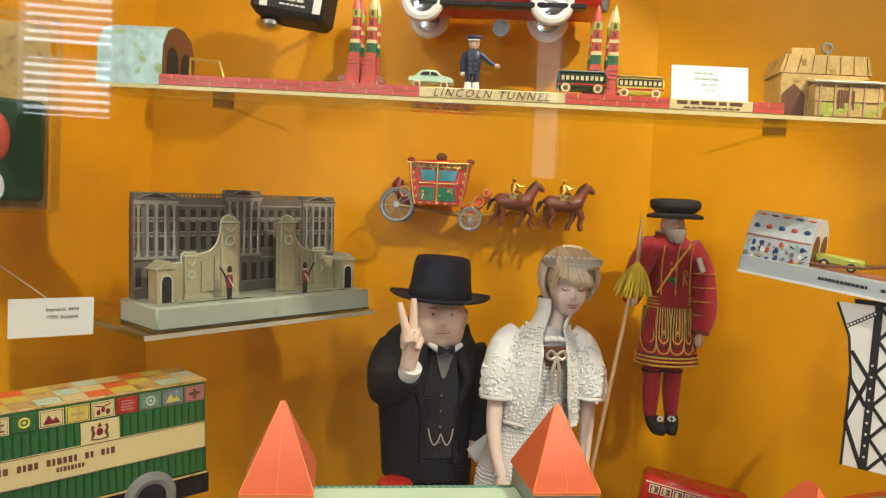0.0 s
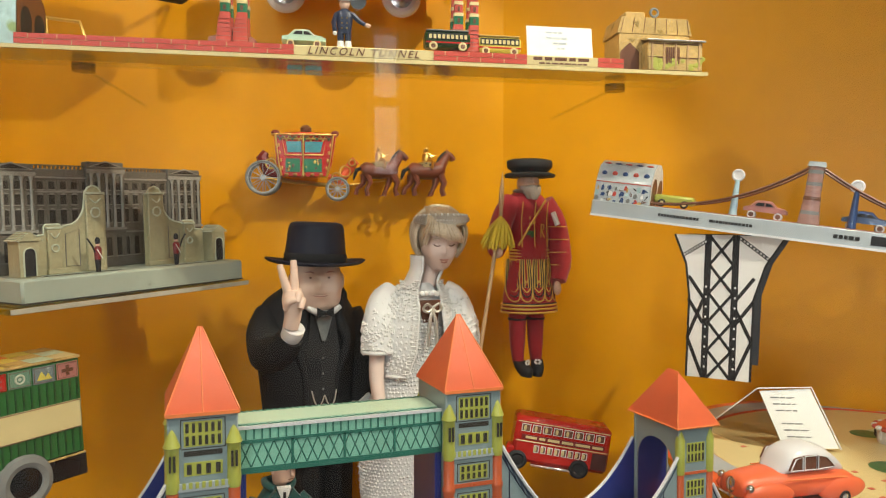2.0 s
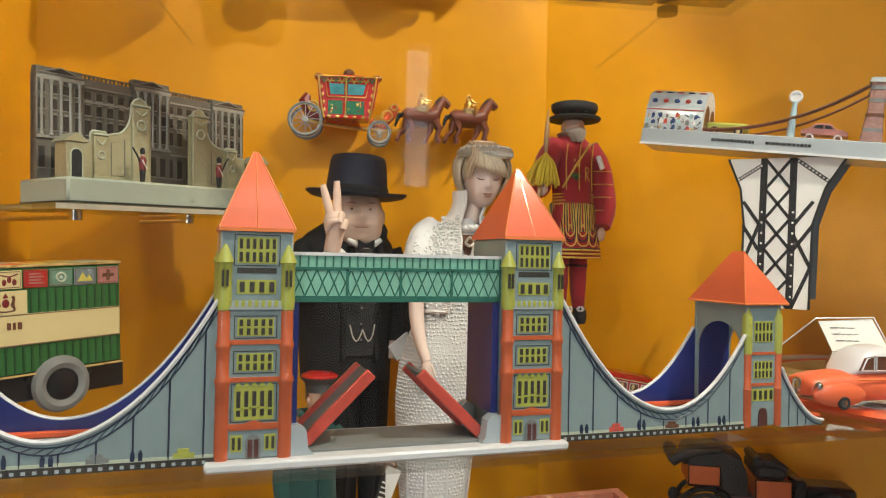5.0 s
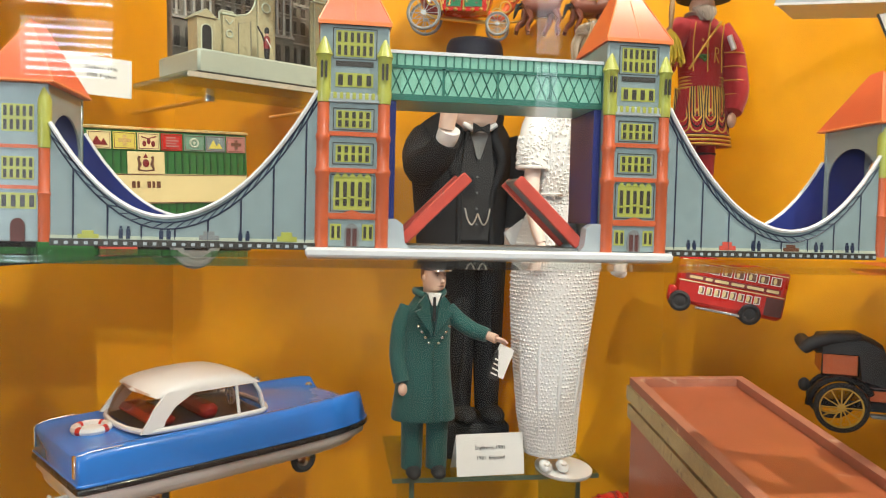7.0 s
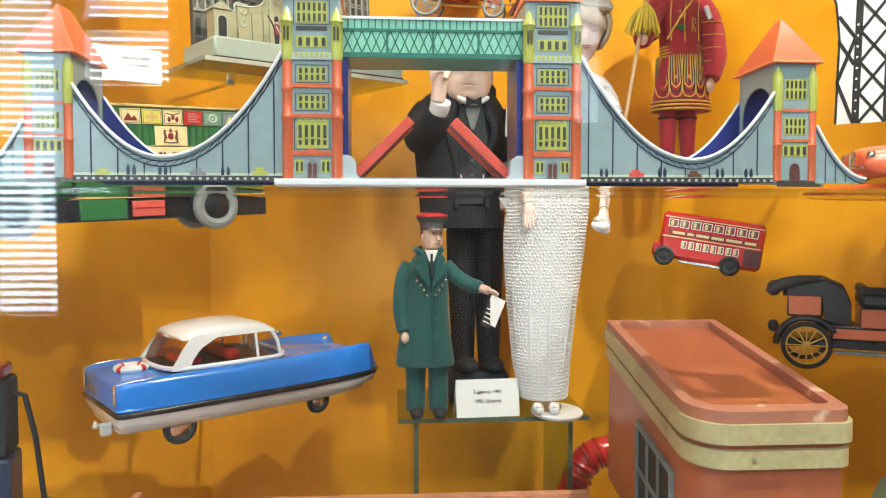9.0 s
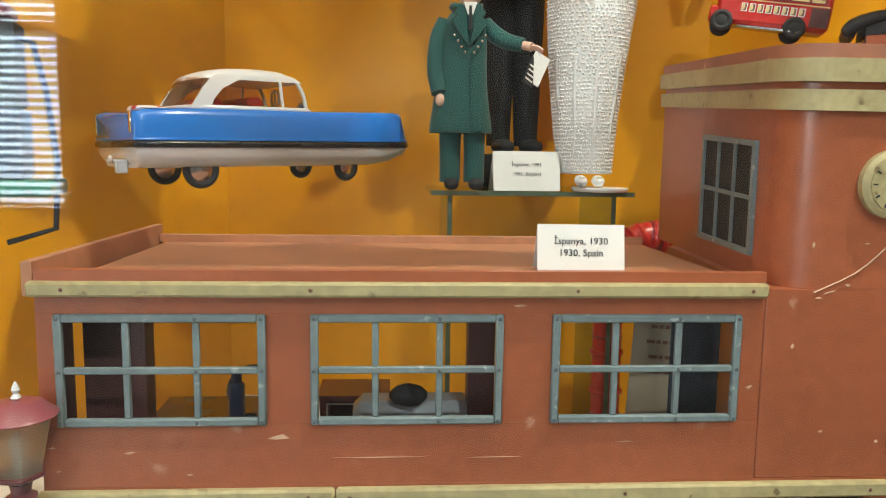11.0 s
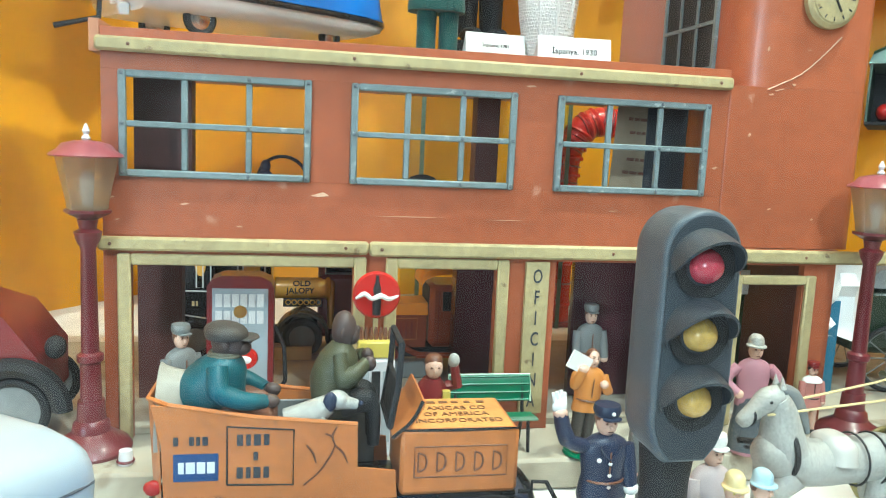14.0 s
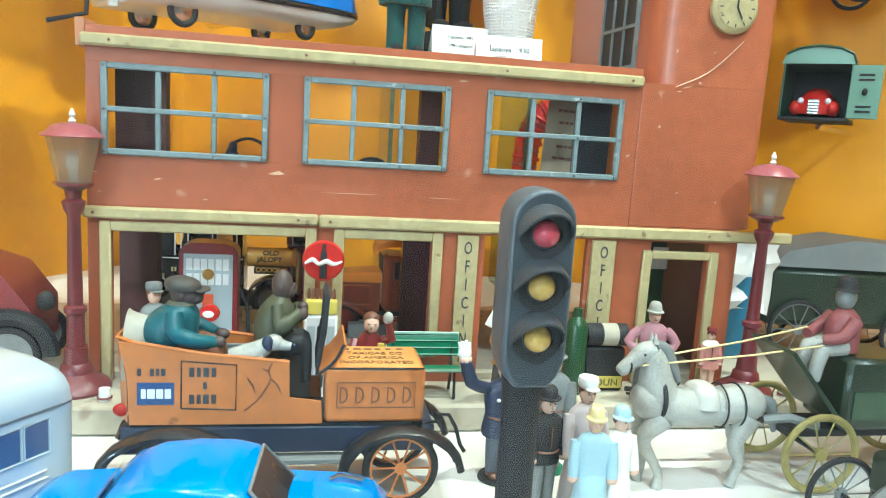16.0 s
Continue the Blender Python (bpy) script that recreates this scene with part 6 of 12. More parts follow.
part("track", G().box((-0.207, -0.006, 0), (0.27, 0.05, 0.0085), 0, 0.0008), M_paleyel, tt, "cream tin roadway")
ends = [(-0.207, -0.001), (0.109, 0.187), (0.247, 0.27)]
for a, b in ends:
    n = max(1, round((b - a) / 0.021))
    for r in (0, 1):
        for k in range(n + r):
            x0, x1 = a + (b - a) * max(0, (k - 0.5 * r)) / n, a + (b - a) * min(n, (k + 1 - 0.5 * r)) / n
            if x1 - x0 > 0.002:
                part("brick", G().box((x0 + 0.0004, -0.0066, 0.0006 + r * 0.0041), (x1 - 0.0004, -0.0061, 0.0043 + r * 0.0041)), M_tinpink, tt)
lt_ = words("lettering", "LINCOLN TUNNEL", 0.0085, at(0.054, -0.0066, 0.0042), M_brown, tt, "brown slanted lettering", spread=1.3)
lt_.data.transform(Matrix(((1, 0.32, 0, 0), (0, 1, 0, 0), (0, 0, 1, 0), (0, 0, 0, 1))))
g = G()
bars(g, 0.192, 0.243, 0.0058, 0.0026, -0.0061, rng, 0, 0.010)
bars(g, 0.197, 0.238, 0.0022, 0.0012, -0.0061, rng, 0, 0.006)
part("small_print", g, M_brown, tt)


def tunnel_house(u0, u1, h, print_, face, label):
    t = thing("tunnel_portal", label, "tin toy", lm((u0 + u1) / 2, 0.024, 0.0004))
    w = (u1 - u0) / 2
    prof = [(-0.03, 0), (-0.03, h * 0.62), (-0.022, h * 0.88), (-0.008, h), (0.008, h), (0.022, h * 0.88), (0.03, h * 0.62), (0.03, 0)]
    g = G().loft([[(x, y, z) for y, z in prof] for x in (-w, w)])
    b = part("hood", g, print_, t)
    return t, b, w


t, b, w = tunnel_house(-0.258, -0.205, 0.05, M_blueprint, M_brown, "lithographed tin tunnel portal printed with sky and water")
arch = lambda r, z0: [(-r, 0.002), (r, 0.002)] + [(r * math.cos(radians(a)), z0 + r * math.sin(radians(a))) for a in range(0, 181, 20)]
for s in (1,):
    vs = [(s * (w + 0.0006), y, z) for y, z in [(-0.03, 0), (-0.03, 0.031), (-0.022, 0.044), (-0.008, 0.05), (0.008, 0.05), (0.022, 0.044), (0.03, 0.031), (0.03, 0)]]
    part("portal_face", G().add(vs, [tuple(range(8))]), M_brown, b, "brown brick-print face")
    for y in (-0.013, 0.013):
        pl = [(s * (w + 0.0009), y + q, z) for q, z in arch(0.0105, 0.022)]
        part("tunnel_mouth", G().add(pl, [tuple(range(len(pl)))]), M_ink, b)
k_ = thing("windup_key", "bent brass wind-up key lever on the tunnel toy", "key", lm(-0.178, 0.012, 0.0092))
part("lever", G().tube([(-0.012, 0, 0.002), (-0.012, 0, 0.016), (0.012, 0, 0.014), (0.016, 0, 0.002)], 0.0015, 6), M_brass, k_)
part("plate", G().box((-0.014, -0.002, 0), (0.016, 0.012, 0.002), 0, 0.0005), M_yel, k_)
# tunnel ventilation towers
for u, h in ((-0.05, 0.071), (0.137, 0.068)):
    t = thing("vent_tower", "red brick-print tin tower with green and gold spires", "tin toy", lm(u, 0.012, 0.0092), "vent towers")
    for k in range(4):
        y = -0.004 + (k // 2) * 0.017
        xo = (k % 2 - 0.5) * 0.0125
        dx = xo * 1.05 + 0.001
        c = part("spire", G().eloft([(xo, y, 0, 0.0066, 0.0042), (xo * 1.02, y, h * 0.2, 0.0056, 0.0038), (dx, y, h * 0.36, 0.0042, 0.0034)], 10, sq=4), M_tinpink, t, "red brick-print pier")
        for z0_, z1_, r0_, mt_, nm_ in ((0.36, 0.46, 0.0043, M_bottle, "green_band"), (0.46, 0.5, 0.0045, M_paleyel, "cream_ring"), (0.5, 0.6, 0.0037, M_tinpink, "shaft"), (0.6, 0.64, 0.0042, M_paleyel, "cream_ring"), (0.64, 0.74, 0.0035, M_tinpink, "shaft"), (0.74, 0.83, 0.0037, M_olive, "green_band")):
            part(nm_, G().eloft([(dx, y, h * z0_, r0_, r0_ * 0.8), (dx, y, h * z1_, r0_ * 0.96, r0_ * 0.77)], 10, sq=4), mt_, c)
        part("cap", G().eloft([(dx, y, h * 0.83, 0.0039, 0.0031), (dx, y, h * 0.88, 0.0034, 0.0027), (dx, y, h * 0.95, 0.002, 0.0016), (dx, y, h * 1.03, 0.0004, 0.0004)], 10), M_paleyel if k % 2 else M_tinpink, c)
        for zz in (0.38, 0.52, 0.66, 0.76):
            part("slit", G().box((dx - 0.0011, y - 0.0037, h * zz), (dx + 0.0009, y - 0.0028, h * (zz + 0.055))), M_brown, c)
        g = G()
        for z in range(6):
            g.box((xo - 0.006 + z * 0.0002 - xo * 0.01 * z, y - 0.0042, 0.003 + z * 0.0034), (xo + 0.006 - z * 0.0002 - xo * 0.01 * z, y - 0.0036, 0.0034 + z * 0.0034))
        part("mortar_lines", g, M_pink2, c)
little_car("toy_car", lm(-0.052, 0.026, 0.0092), 0.038, 0.016, 0.016, M_pink2, "small pink tin saloon car on the tunnel roadway")
little_car("toy_car", lm(0.006, 0.008, 0.0092), 0.035, 0.014, 0.016, M_mint, "small pale green tin saloon car on the tunnel roadway")


def tin_bus(m, body, roof, label):
    c = thing("toy_bus", label, "toy bus", m, "tunnel buses")
    b = part("body", G().box((-0.0185, -0.008, 0.003), (0.0185, 0.008, 0.0155), 0, 0.002), body, c)
    part("roof", G().box((-0.0175, -0.0075, 0.0156), (0.0175, 0.0075, 0.0172), 0, 0.0007), roof, b)
    part("window_band", G().box((-0.0165, -0.0085, 0.009), (0.0165, -0.0081, 0.0142)), M_ink, b)
    for k in range(9):
        part("passenger_print", G().box((-0.0155 + k * 0.0036, -0.0088, 0.0095), (-0.0133 + k * 0.0036, -0.0086, 0.0128)), M_paleyel, b)
    part("stripe", G().box((-0.018, -0.0085, 0.006), (0.018, -0.0081, 0.0072)), M_red, b)
    for x in (-0.012, 0.012):
        wheel(c, (x, -0.0085, 0.0035), 0.0035, 0.002, M_paleyel, M_brown)


tin_bus(lm(0.121, 0.002, 0.0092), M_grtind, M_greyp, "small dark green tin bus on the tunnel roadway")
tin_bus(lm(0.166, 0.012, 0.0092), M_yel, M_straw, "small yellow tin bus on the tunnel roadway")


def policeman_cutout():
    g = G()  # flat tin figure: 0 navy, 1 skin, 2 white, 3 gold
    g.eloft([(0, 0, 0.011, 0.0052, 0.0026), (0, 0, 0.022, 0.0065, 0.003), (0, 0, 0.028, 0.0068, 0.003), (0, 0, 0.0305, 0.003, 0.002)], 12, 0)
    for x in (-0.003, 0.003):
        g.eloft([(x, 0, 0.005, 0.0024, 0.0022), (x, 0, 0.012, 0.0027, 0.0024)], 8, 0).eloft([(x, 0, 0, 0.003, 0.003), (x, 0, 0.0052, 0.0025, 0.0023)], 8, 2)
    g.tube([(-0.006, 0, 0.027), (-0.0085, 0, 0.02), (-0.0075, 0, 0.013)], [0.0022, 0.002, 0.0018], 8, 0).ball((-0.0075, 0, 0.0115), 0.0018, 2, 8, 5)
    g.tube([(0.006, 0, 0.027), (0.012, 0, 0.0215), (0.0165, 0, 0.019)], [0.0022, 0.002, 0.0017], 8, 0).ball((0.0185, 0, 0.0185), (0.0026, 0.0015, 0.0018), 1, 8, 5)
    g.ball((0, 0, 0.0345), (0.0042, 0.0032, 0.0048), 1, 12, 7)
    g.eloft([(0, 0, 0.037, 0.0045, 0.0036), (0, 0, 0.039, 0.0062, 0.0045), (0, 0, 0.0405, 0.0055, 0.004)], 14, 0)
    g.box((-0.0045, -0.0045, 0.0365), (0.0045, -0.003, 0.0372), 2)
    for z in (0.015, 0.019, 0.023):
        for x in (-0.002, 0.002):
            g.ball((x, -0.003, z), 0.0007, 3, 6, 4)
    return tagged(part("toy_figure", g, [M_copbl, M_skin, M_white, M_brass], None, "", lm(0.038, 0.0, 0.0092)), "tin policeman figure in navy uniform directing traffic", "toy figure")


policeman_cutout()
c = thing("caption_card", "white printed caption card standing on the tin tunnel", "caption card", lm(0.218, 0.004, 0.0092))
part("sheet", G().box((-0.0285, -0.0005, 0), (0.0285, 0.0005, 0.028)), M_white, c, "", at(0, 0, 0, rx=-12))
g = G()
for k, (a, b) in enumerate(((-0.012, 0.004), (-0.012, 0.008), (-0.006, 0.006), (-0.003, 0.004))):
    bars(g, a, b, 0.0225 - 0.0047 * k, 0.0016, -0.0007, rng, 0, 0.005)
part("small_print", g, M_grille, c, "", at(0, 0, 0, rx=-12))
# tan cabin-like portal at the other end
cb = thing("cabin_portal", "tan lithographed tin cabin portal with lean-to and wind-up key", "tin toy", lm(0.303, 0.02, 0.0004))
part("wall", G().box((-0.032, -0.012, 0), (0.032, 0.024, 0.034), 0, 0.001), M_straw, cb)
part("roof", G().prism([(-0.034, 0.034), (0.034, 0.034), (0.03, 0.048), (-0.03, 0.048)], -0.012, 0.024), M_straw, cb)
part("lean_to", G().box((-0.012, -0.026, 0), (0.037, -0.0125, 0.025), 0, 0.001), M_straw, cb)
g = G()
g.T = at(0.0125, -0.0195, 0.0275, rx=14)
part("lean_to_roof", g.box((-0.026, -0.0085, -0.001), (0.026, 0.0085, 0.001)), M_paleyel, cb)
part("chimney", G().box((-0.022, 0.0, 0.0482), (-0.004, 0.016, 0.056), 0, 0.001), M_straw, cb)
part("portal", G().prism([(-0.031, 0.001), (-0.014, 0.001), (-0.014, 0.018), (-0.0225, 0.026), (-0.031, 0.018)], -0.0125, -0.0121), M_brown, cb)
for k in range(5):
    part("post", G().box((-0.009 + k * 0.0105, -0.0268, 0.001), (-0.0075 + k * 0.0105, -0.0261, 0.0245)), M_wood, cb)
g = G()
bars(g, 0.004, 0.016, 0.013, 0.014, -0.0263, rng, 0, 0.0022)
part("printed_window", g, M_brown, cb)
for z in (0.011, 0.0225):
    part("printed_rail", G().box((-0.0115, -0.0266, z), (0.0365, -0.0261, z + 0.0007)), M_brown, cb)
for k in range(7):
    part("thatch_line", G().tube([(-0.028 + 0.0095 * k, -0.0123, 0.0475), (-0.031 + 0.0103 * k, -0.0123, 0.0345)], 0.0003, 4), M_brown, cb)
part("roof_edge", G().tube([(-0.0135, -0.0282, 0.0255), (0.0385, -0.0282, 0.0255), (0.0385, -0.0115, 0.03)], 0.0006, 5), M_plastic, cb)
R = random.Random(11)
g = G()
for k in range(26):
    g.ball((R.uniform(-0.01, 0.036), -0.0262, R.uniform(0.001, 0.011)), (R.uniform(0.002, 0.004), 0.0004, R.uniform(0.0015, 0.003)), 0, 7, 4)
part("printed_shrubs", g, M_olive, cb)
part("windup_key", G().torus((0.006, 0.004, 0.057), 0.0035, 0.0012, "y", 0, 16, 6).tube([(0.006, 0.004, 0.053), (0.006, 0.002, 0.042), (0.014, -0.002, 0.04)], 0.0012, 6), M_greyp, cb, "dark metal wind-up key")

# red vintage car and a dark boxed toy at the very top
vc = thing("vintage_car", "red vintage toy car with white-wall tyres on wall pegs", "toy car", at(0.09, 0.926, 1.83, rz=-12.4))
part("body", G().box((-0.09, -0.035, 0.012), (0.12, 0.035, 0.06), 0, 0.006), M_red, vc)
part("running_board", G().box((-0.07, -0.045, 0.006), (0.10, -0.03, 0.0115), 0, 0.001), M_black, vc)
for x in (-0.066, 0.066):
    wheel(vc, (x, -0.04, 0.012), 0.022, 0.011, M_white, M_chrome)
for x in (-0.066, 0.066):
    wheel(vc, (x, 0.034, 0.012), 0.022, 0.011, M_white, M_chrome)
part("bumper", G().box((0.115, -0.035, 0.006), (0.124, 0.035, 0.022), 0, 0.002), M_chrome, vc)
part("wall_peg", G().cyl((0.015, 0.02, -0.005), (0.015, 0.075, -0.005), 0.004, None, 10).lathe([(0, 0.0), (0.009, 0.0), (0.009, 0.004), (0, 0.004)], (0.015, -0.008, -0.006), 16, axis="y").cyl((0.015, -0.006, -0.005), (0.015, 0.02, -0.005), 0.003), M_chrome, vc)
bt = thing("boxed_toy", "dark toy vehicle with a white-striped front on a wall peg", "toy", at(-0.115, 0.92, 1.812, rz=-12.4))
part("body", G().box((-0.037, -0.03, 0), (0.037, 0.03, 0.07), 0, 0.006), M_blackm, bt, "", at(0, 0, 0, ry=8))
for x in (-0.022, 0.032):
    part("stripe", G().box((x - 0.004, -0.0306, 0.006), (x + 0.004, -0.0301, 0.06)), M_white, bt, "", at(0, 0, 0, ry=8))
g = G()
bars(g, -0.008, 0.02, 0.016, 0.0026, -0.0301, rng, 0, 0.008)
bars(g, -0.006, 0.02, 0.011, 0.0018, -0.0301, rng, 0, 0.006)
part("small_print", g, M_white, bt, "", at(0, 0, 0, ry=8))
part("foot", G().ball((-0.02, -0.01, -0.004), (0.014, 0.012, 0.008), 0, 12, 6), M_chrome, bt)
part("wall_peg", G().cyl((0, 0.02, 0.02), (0, 0.13, 0.02), 0.003, None, 8), M_chrome, bt)

# tin palace with sentries on a glass shelf
M_stonel = mat("pale_stone_print", (0.34, 0.325, 0.29), 0.4, vary=0.2, scale=90, coat=0.2)
M_palslot = mat("sage_green_tin_base", (0.40, 0.45, 0.37), 0.4, vary=0.1, scale=60, coat=0.2, spots=((0.22, 0.24, 0.2), 70, 0.68))
pal_yaw = 37.8
pm = at(-0.1415, 0.867, 1.5192, rz=pal_yaw) @ pose(0, 0, 0, 0, -1.6, 0) @ Matrix.Diagonal((0.97, 1, 0.95, 1))
sh = thing("glass_shelf", "clear glass corner shelf under the tin palace", "glass shelf", at(-0.1415, 0.867, 1.5188, rz=pal_yaw) @ pose(0, 0, 0, 0, -1.6, 0))
part("pane", G().box((-0.126, -0.0515, -0.005), (0.115, 0.05, 0), 0, 0.0005), M_green, sh)
part("front_edge", G().box((-0.126, -0.0519, -0.0046), (0.115, -0.0516, -0.0004)), M_kerb, sh)
for x, d in ((-0.06, 0.20), (0.06, 0.115)):
    part("bracket", G().lathe([(0, -0.011), (0.006, -0.011), (0.006, -0.0052), (0, -0.0052)], (x, 0.035, 0), 14), M_chrome, sh)
    part("bracket_rod", G().cyl((x, 0.035, -0.0085), (x, d, -0.0085), 0.0022, None, 8), M_chrome, sh)
pal = thing("tin_palace", "grey lithographed tin palace with gates on a pale green base", "tin toy", pm)
z0 = 0.0215
part("base", G().box((-0.117, -0.046, 0), (0.117, 0.026, z0), 0, 0.0022), M_palslot, pal, "pale green tin base with slots")
part("base_seam", G().box((-0.1172, -0.0462, 0.0006), (0.1172, 0.0262, 0.002), 0, 0.0005), M_palaced, pal)
FY = 0.012  # front of the facade
front = part("facade", G().box((-0.112, FY, z0), (0.112, FY + 0.006, 0.1165), 0, 0.0008), M_palace, pal)
for a, b, h in ((-0.112, -0.07, 0.1195), (-0.021, 0.019, 0.124), (0.07, 0.112, 0.1195)):
    pav = part("pavilion", G().box((a, FY - 0.003, z0), (b, FY + 0.0065, h - 0.006), 0, 0.0006), M_palace, front)
    part("attic", G().box((a + 0.0005, FY - 0.0025, h - 0.0058), (b - 0.0005, FY + 0.006, h + 0.0005), 0, 0.0005).box((a - 0.001, FY - 0.0045, h - 0.0064), (b + 0.001, FY - 0.0015, h - 0.005)), M_palace, pav)
    m_ = (a + b) / 2
    w_ = (b - a) * 0.46
    part("pediment", G().prism([(m_ - w_, h - 0.0048), (m_ + w_, h - 0.0048), (m_, h + 0.0016)], FY - 0.0036, FY - 0.0027), M_stonel, pav)
    part("tympanum", G().prism([(m_ - w_ * 0.78, h - 0.0042), (m_ + w_ * 0.78, h - 0.0042), (m_, h + 0.0002)], FY - 0.0039, FY - 0.0037), M_palaced, pav)
    part("entablature", G().box((a, FY - 0.0042, h - 0.0105), (b, FY - 0.0031, h - 0.0068)), M_stonel, pav)
    for k in range(5):
        x = a + (b - a) * (k + 0.5) / 5
        part("column", G().lathe([(0.0019, 0.0605), (0.0016, 0.0622), (0.0013, 0.064), (0.0012, h - 0.0145), (0.0019, h - 0.012), (0.0019, h - 0.0107)], (x, FY - 0.0038, 0), 9), M_stonel, pav)
    part("plinth_course", G().box((a, FY - 0.0048, 0.0578), (b, FY - 0.0031, 0.0604)), M_stonel, pav)
for r, (za, zb) in enumerate(((0.0325, 0.0505), (0.0655, 0.0785), (0.0835, 0.0925), (0.0975, 0.1045))):
    for k in range(21):
        x = -0.1075 + 0.215 * k / 20
        yy = FY - 0.0033 if (x < -0.07 or -0.021 < x < 0.019 or x > 0.07) else FY - 0.0003
        w = part("window", G().box((x - 0.0026, yy - 0.0002, za), (x + 0.0026, yy + 0.0004, zb)), M_palaced, front)
        part("sill", G().box((x - 0.0034, yy - 0.0009, za - 0.0011), (x + 0.0034, yy + 0.0001, za - 0.0002)), M_stonel, w)
        if r in (1, 2):
            part("hood", G().prism([(x - 0.0034, zb), (x + 0.0034, zb), (x, zb + 0.0018)], yy - 0.0008, yy), M_stonel, w)
for z in (0.0548, 0.0945, 0.1075):
    part("cornice", G().box((-0.1125, FY - 0.0012, z), (0.1125, FY - 0.0001, z + 0.0016)), M_stonel, front)
for k in range(56):
    x = -0.11 + 0.22 * k / 55
    part("baluster", G().box((x - 0.0008, FY + 0.0005, 0.1166), (x + 0.0008, FY + 0.0025, 0.1192)), M_palace, front)
part("balustrade", G().box((-0.112, FY, 0.1192), (0.112, FY + 0.003, 0.1202)), M_palace, front)
# curved gate wings, piers with wreaths, sentry boxes
GY = -0.0165
for s in (-1, 1):
    poly = [(0.021, z0), (0.091, z0), (0.091, 0.0555), (0.08, 0.0565), (0.0795, 0.0635), (0.0775, 0.0655), (0.066, 0.0655), (0.064, 0.063), (0.0585, 0.0645)]
    poly += [(0.0585 - 0.0175 * math.sin(radians(a)), 0.0645 + 0.0235 * (1 - math.cos(radians(a)))) for a in range(15, 91, 15)]
    poly += [(0.0405, 0.094), (0.0375, 0.0985), (0.0325, 0.1005), (0.0275, 0.0985), (0.0245, 0.094), (0.021, 0.0925)]
    gw = part("gate_wing", G().prism([(s * x, z) for x, z in poly], GY, GY + 0.002), M_gate, pal, "olive stone-print gate wing")
    part("coping", G().tube([(s * x, GY + 0.0004, z) for x, z in poly[2:]], 0.001, 6), M_base, gw, "pale raised coping")
    for x, w, h in ((0.0715, 0.0062, 0.0615), (0.0325, 0.0088, 0.0925)):
        pr = part("pier", G().box((s * x - w, GY - 0.0026, z0), (s * x + w, GY - 0.0001, h), 0, 0.0008), M_gate, gw)
        part("pier_cap", G().box((s * x - w - 0.001, GY - 0.0034, h), (s * x + w + 0.001, GY - 0.0001, h + 0.002), 0, 0.0005), M_base, pr)
        part("pier_foot", G().box((s * x - w - 0.0008, GY - 0.0034, z0), (s * x + w + 0.0008, GY - 0.0001, z0 + 0.0045), 0, 0.0005), M_gate, pr)
        part("wreath", G().torus((s * x, GY - 0.003, h - 0.017), w * 0.5, 0.0009, "y", 0, 18, 6), M_base, pr)
        part("swag", G(3).tube([(s * x - w * 0.6, GY - 0.003, h - 0.004), (s * x, GY - 0.0032, h - 0.008), (s * x + w * 0.6, GY - 0.003, h - 0.004)], 0.0007, 5), M_base, pr)
    part("panel_line", G().tube([(s * 0.0475, GY - 0.0002, z0 + 0.006), (s * 0.0605, GY - 0.0002, z0 + 0.006), (s * 0.0605, GY - 0.0002, 0.0565), (s * 0.0475, GY - 0.0002, 0.0605), (s * 0.0475, GY - 0.0002, z0 + 0.006)], 0.0005, 5), M_palace, gw)
    bx = part("sentry_box", G().box((s * 0.1 - 0.0085, GY - 0.013, z0), (s * 0.1 + 0.0085, GY + 0.004, 0.0525), 0, 0.0005), M_gate, pal, "stone-print sentry box")
    part("roof", G().prism([(s * 0.1 - 0.0102, 0.0524), (s * 0.1 + 0.0102, 0.0524), (s * 0.1, 0.0602)], GY - 0.0145, GY + 0.005), M_gate, bx)
    for q in range(5):
        for sg in (-1, 1):
            part("roof_tile", G().tube([(s * 0.1 + sg * (0.0102 - 0.002 * q), GY - 0.0148, 0.0527 + 0.00153 * q), (s * 0.1 + sg * (0.0102 - 0.002 * q), GY + 0.0052, 0.0527 + 0.00153 * q)], 0.0006, 5), M_base, bx)
    ar = [(s * 0.1 - 0.005, z0 + 0.001), (s * 0.1 + 0.005, z0 + 0.001)] + [(s * 0.1 + 0.005 * math.cos(radians(a)), 0.0415 + 0.005 * math.sin(radians(a))) for a in range(0, 181, 20)]
    part("doorway", G().prism(ar, GY - 0.0137, GY - 0.0131), M_ink, bx)
    part("door_surround", G().tube([(x, GY - 0.0135, z) for x, z in ar[1:]] + [(ar[0][0], GY - 0.0135, ar[0][1])], 0.0007, 5), M_base, bx)
    part("slot", G().box((s * 0.055 - 0.036, -0.0352, z0 + 0.0001), (s * 0.055 + 0.036, -0.0332, z0 + 0.0004)), M_ink, pal)
    gg = G()
    gg.eloft([(0, 0, 0, 0.002, 0.002), (0, 0, 0.011, 0.0028, 0.0025)], 8, 0).eloft([(0, 0, 0.011, 0.003, 0.0026), (0, 0, 0.021, 0.0036, 0.0028), (0, 0, 0.023, 0.0015, 0.0015)], 10, 1)
    gg.ball((0, 0, 0.0245), 0.0018, 2, 8, 5).ball((0, 0, 0.0278), (0.0023, 0.0023, 0.0036), 0, 10, 6)
    gg.tube([(0.0, 0, 0.02), (s * 0.0035, -0.001, 0.018), (s * 0.006, -0.001, 0.024), (s * 0.0105, -0.001, 0.0305)], 0.0008, 6, 0)
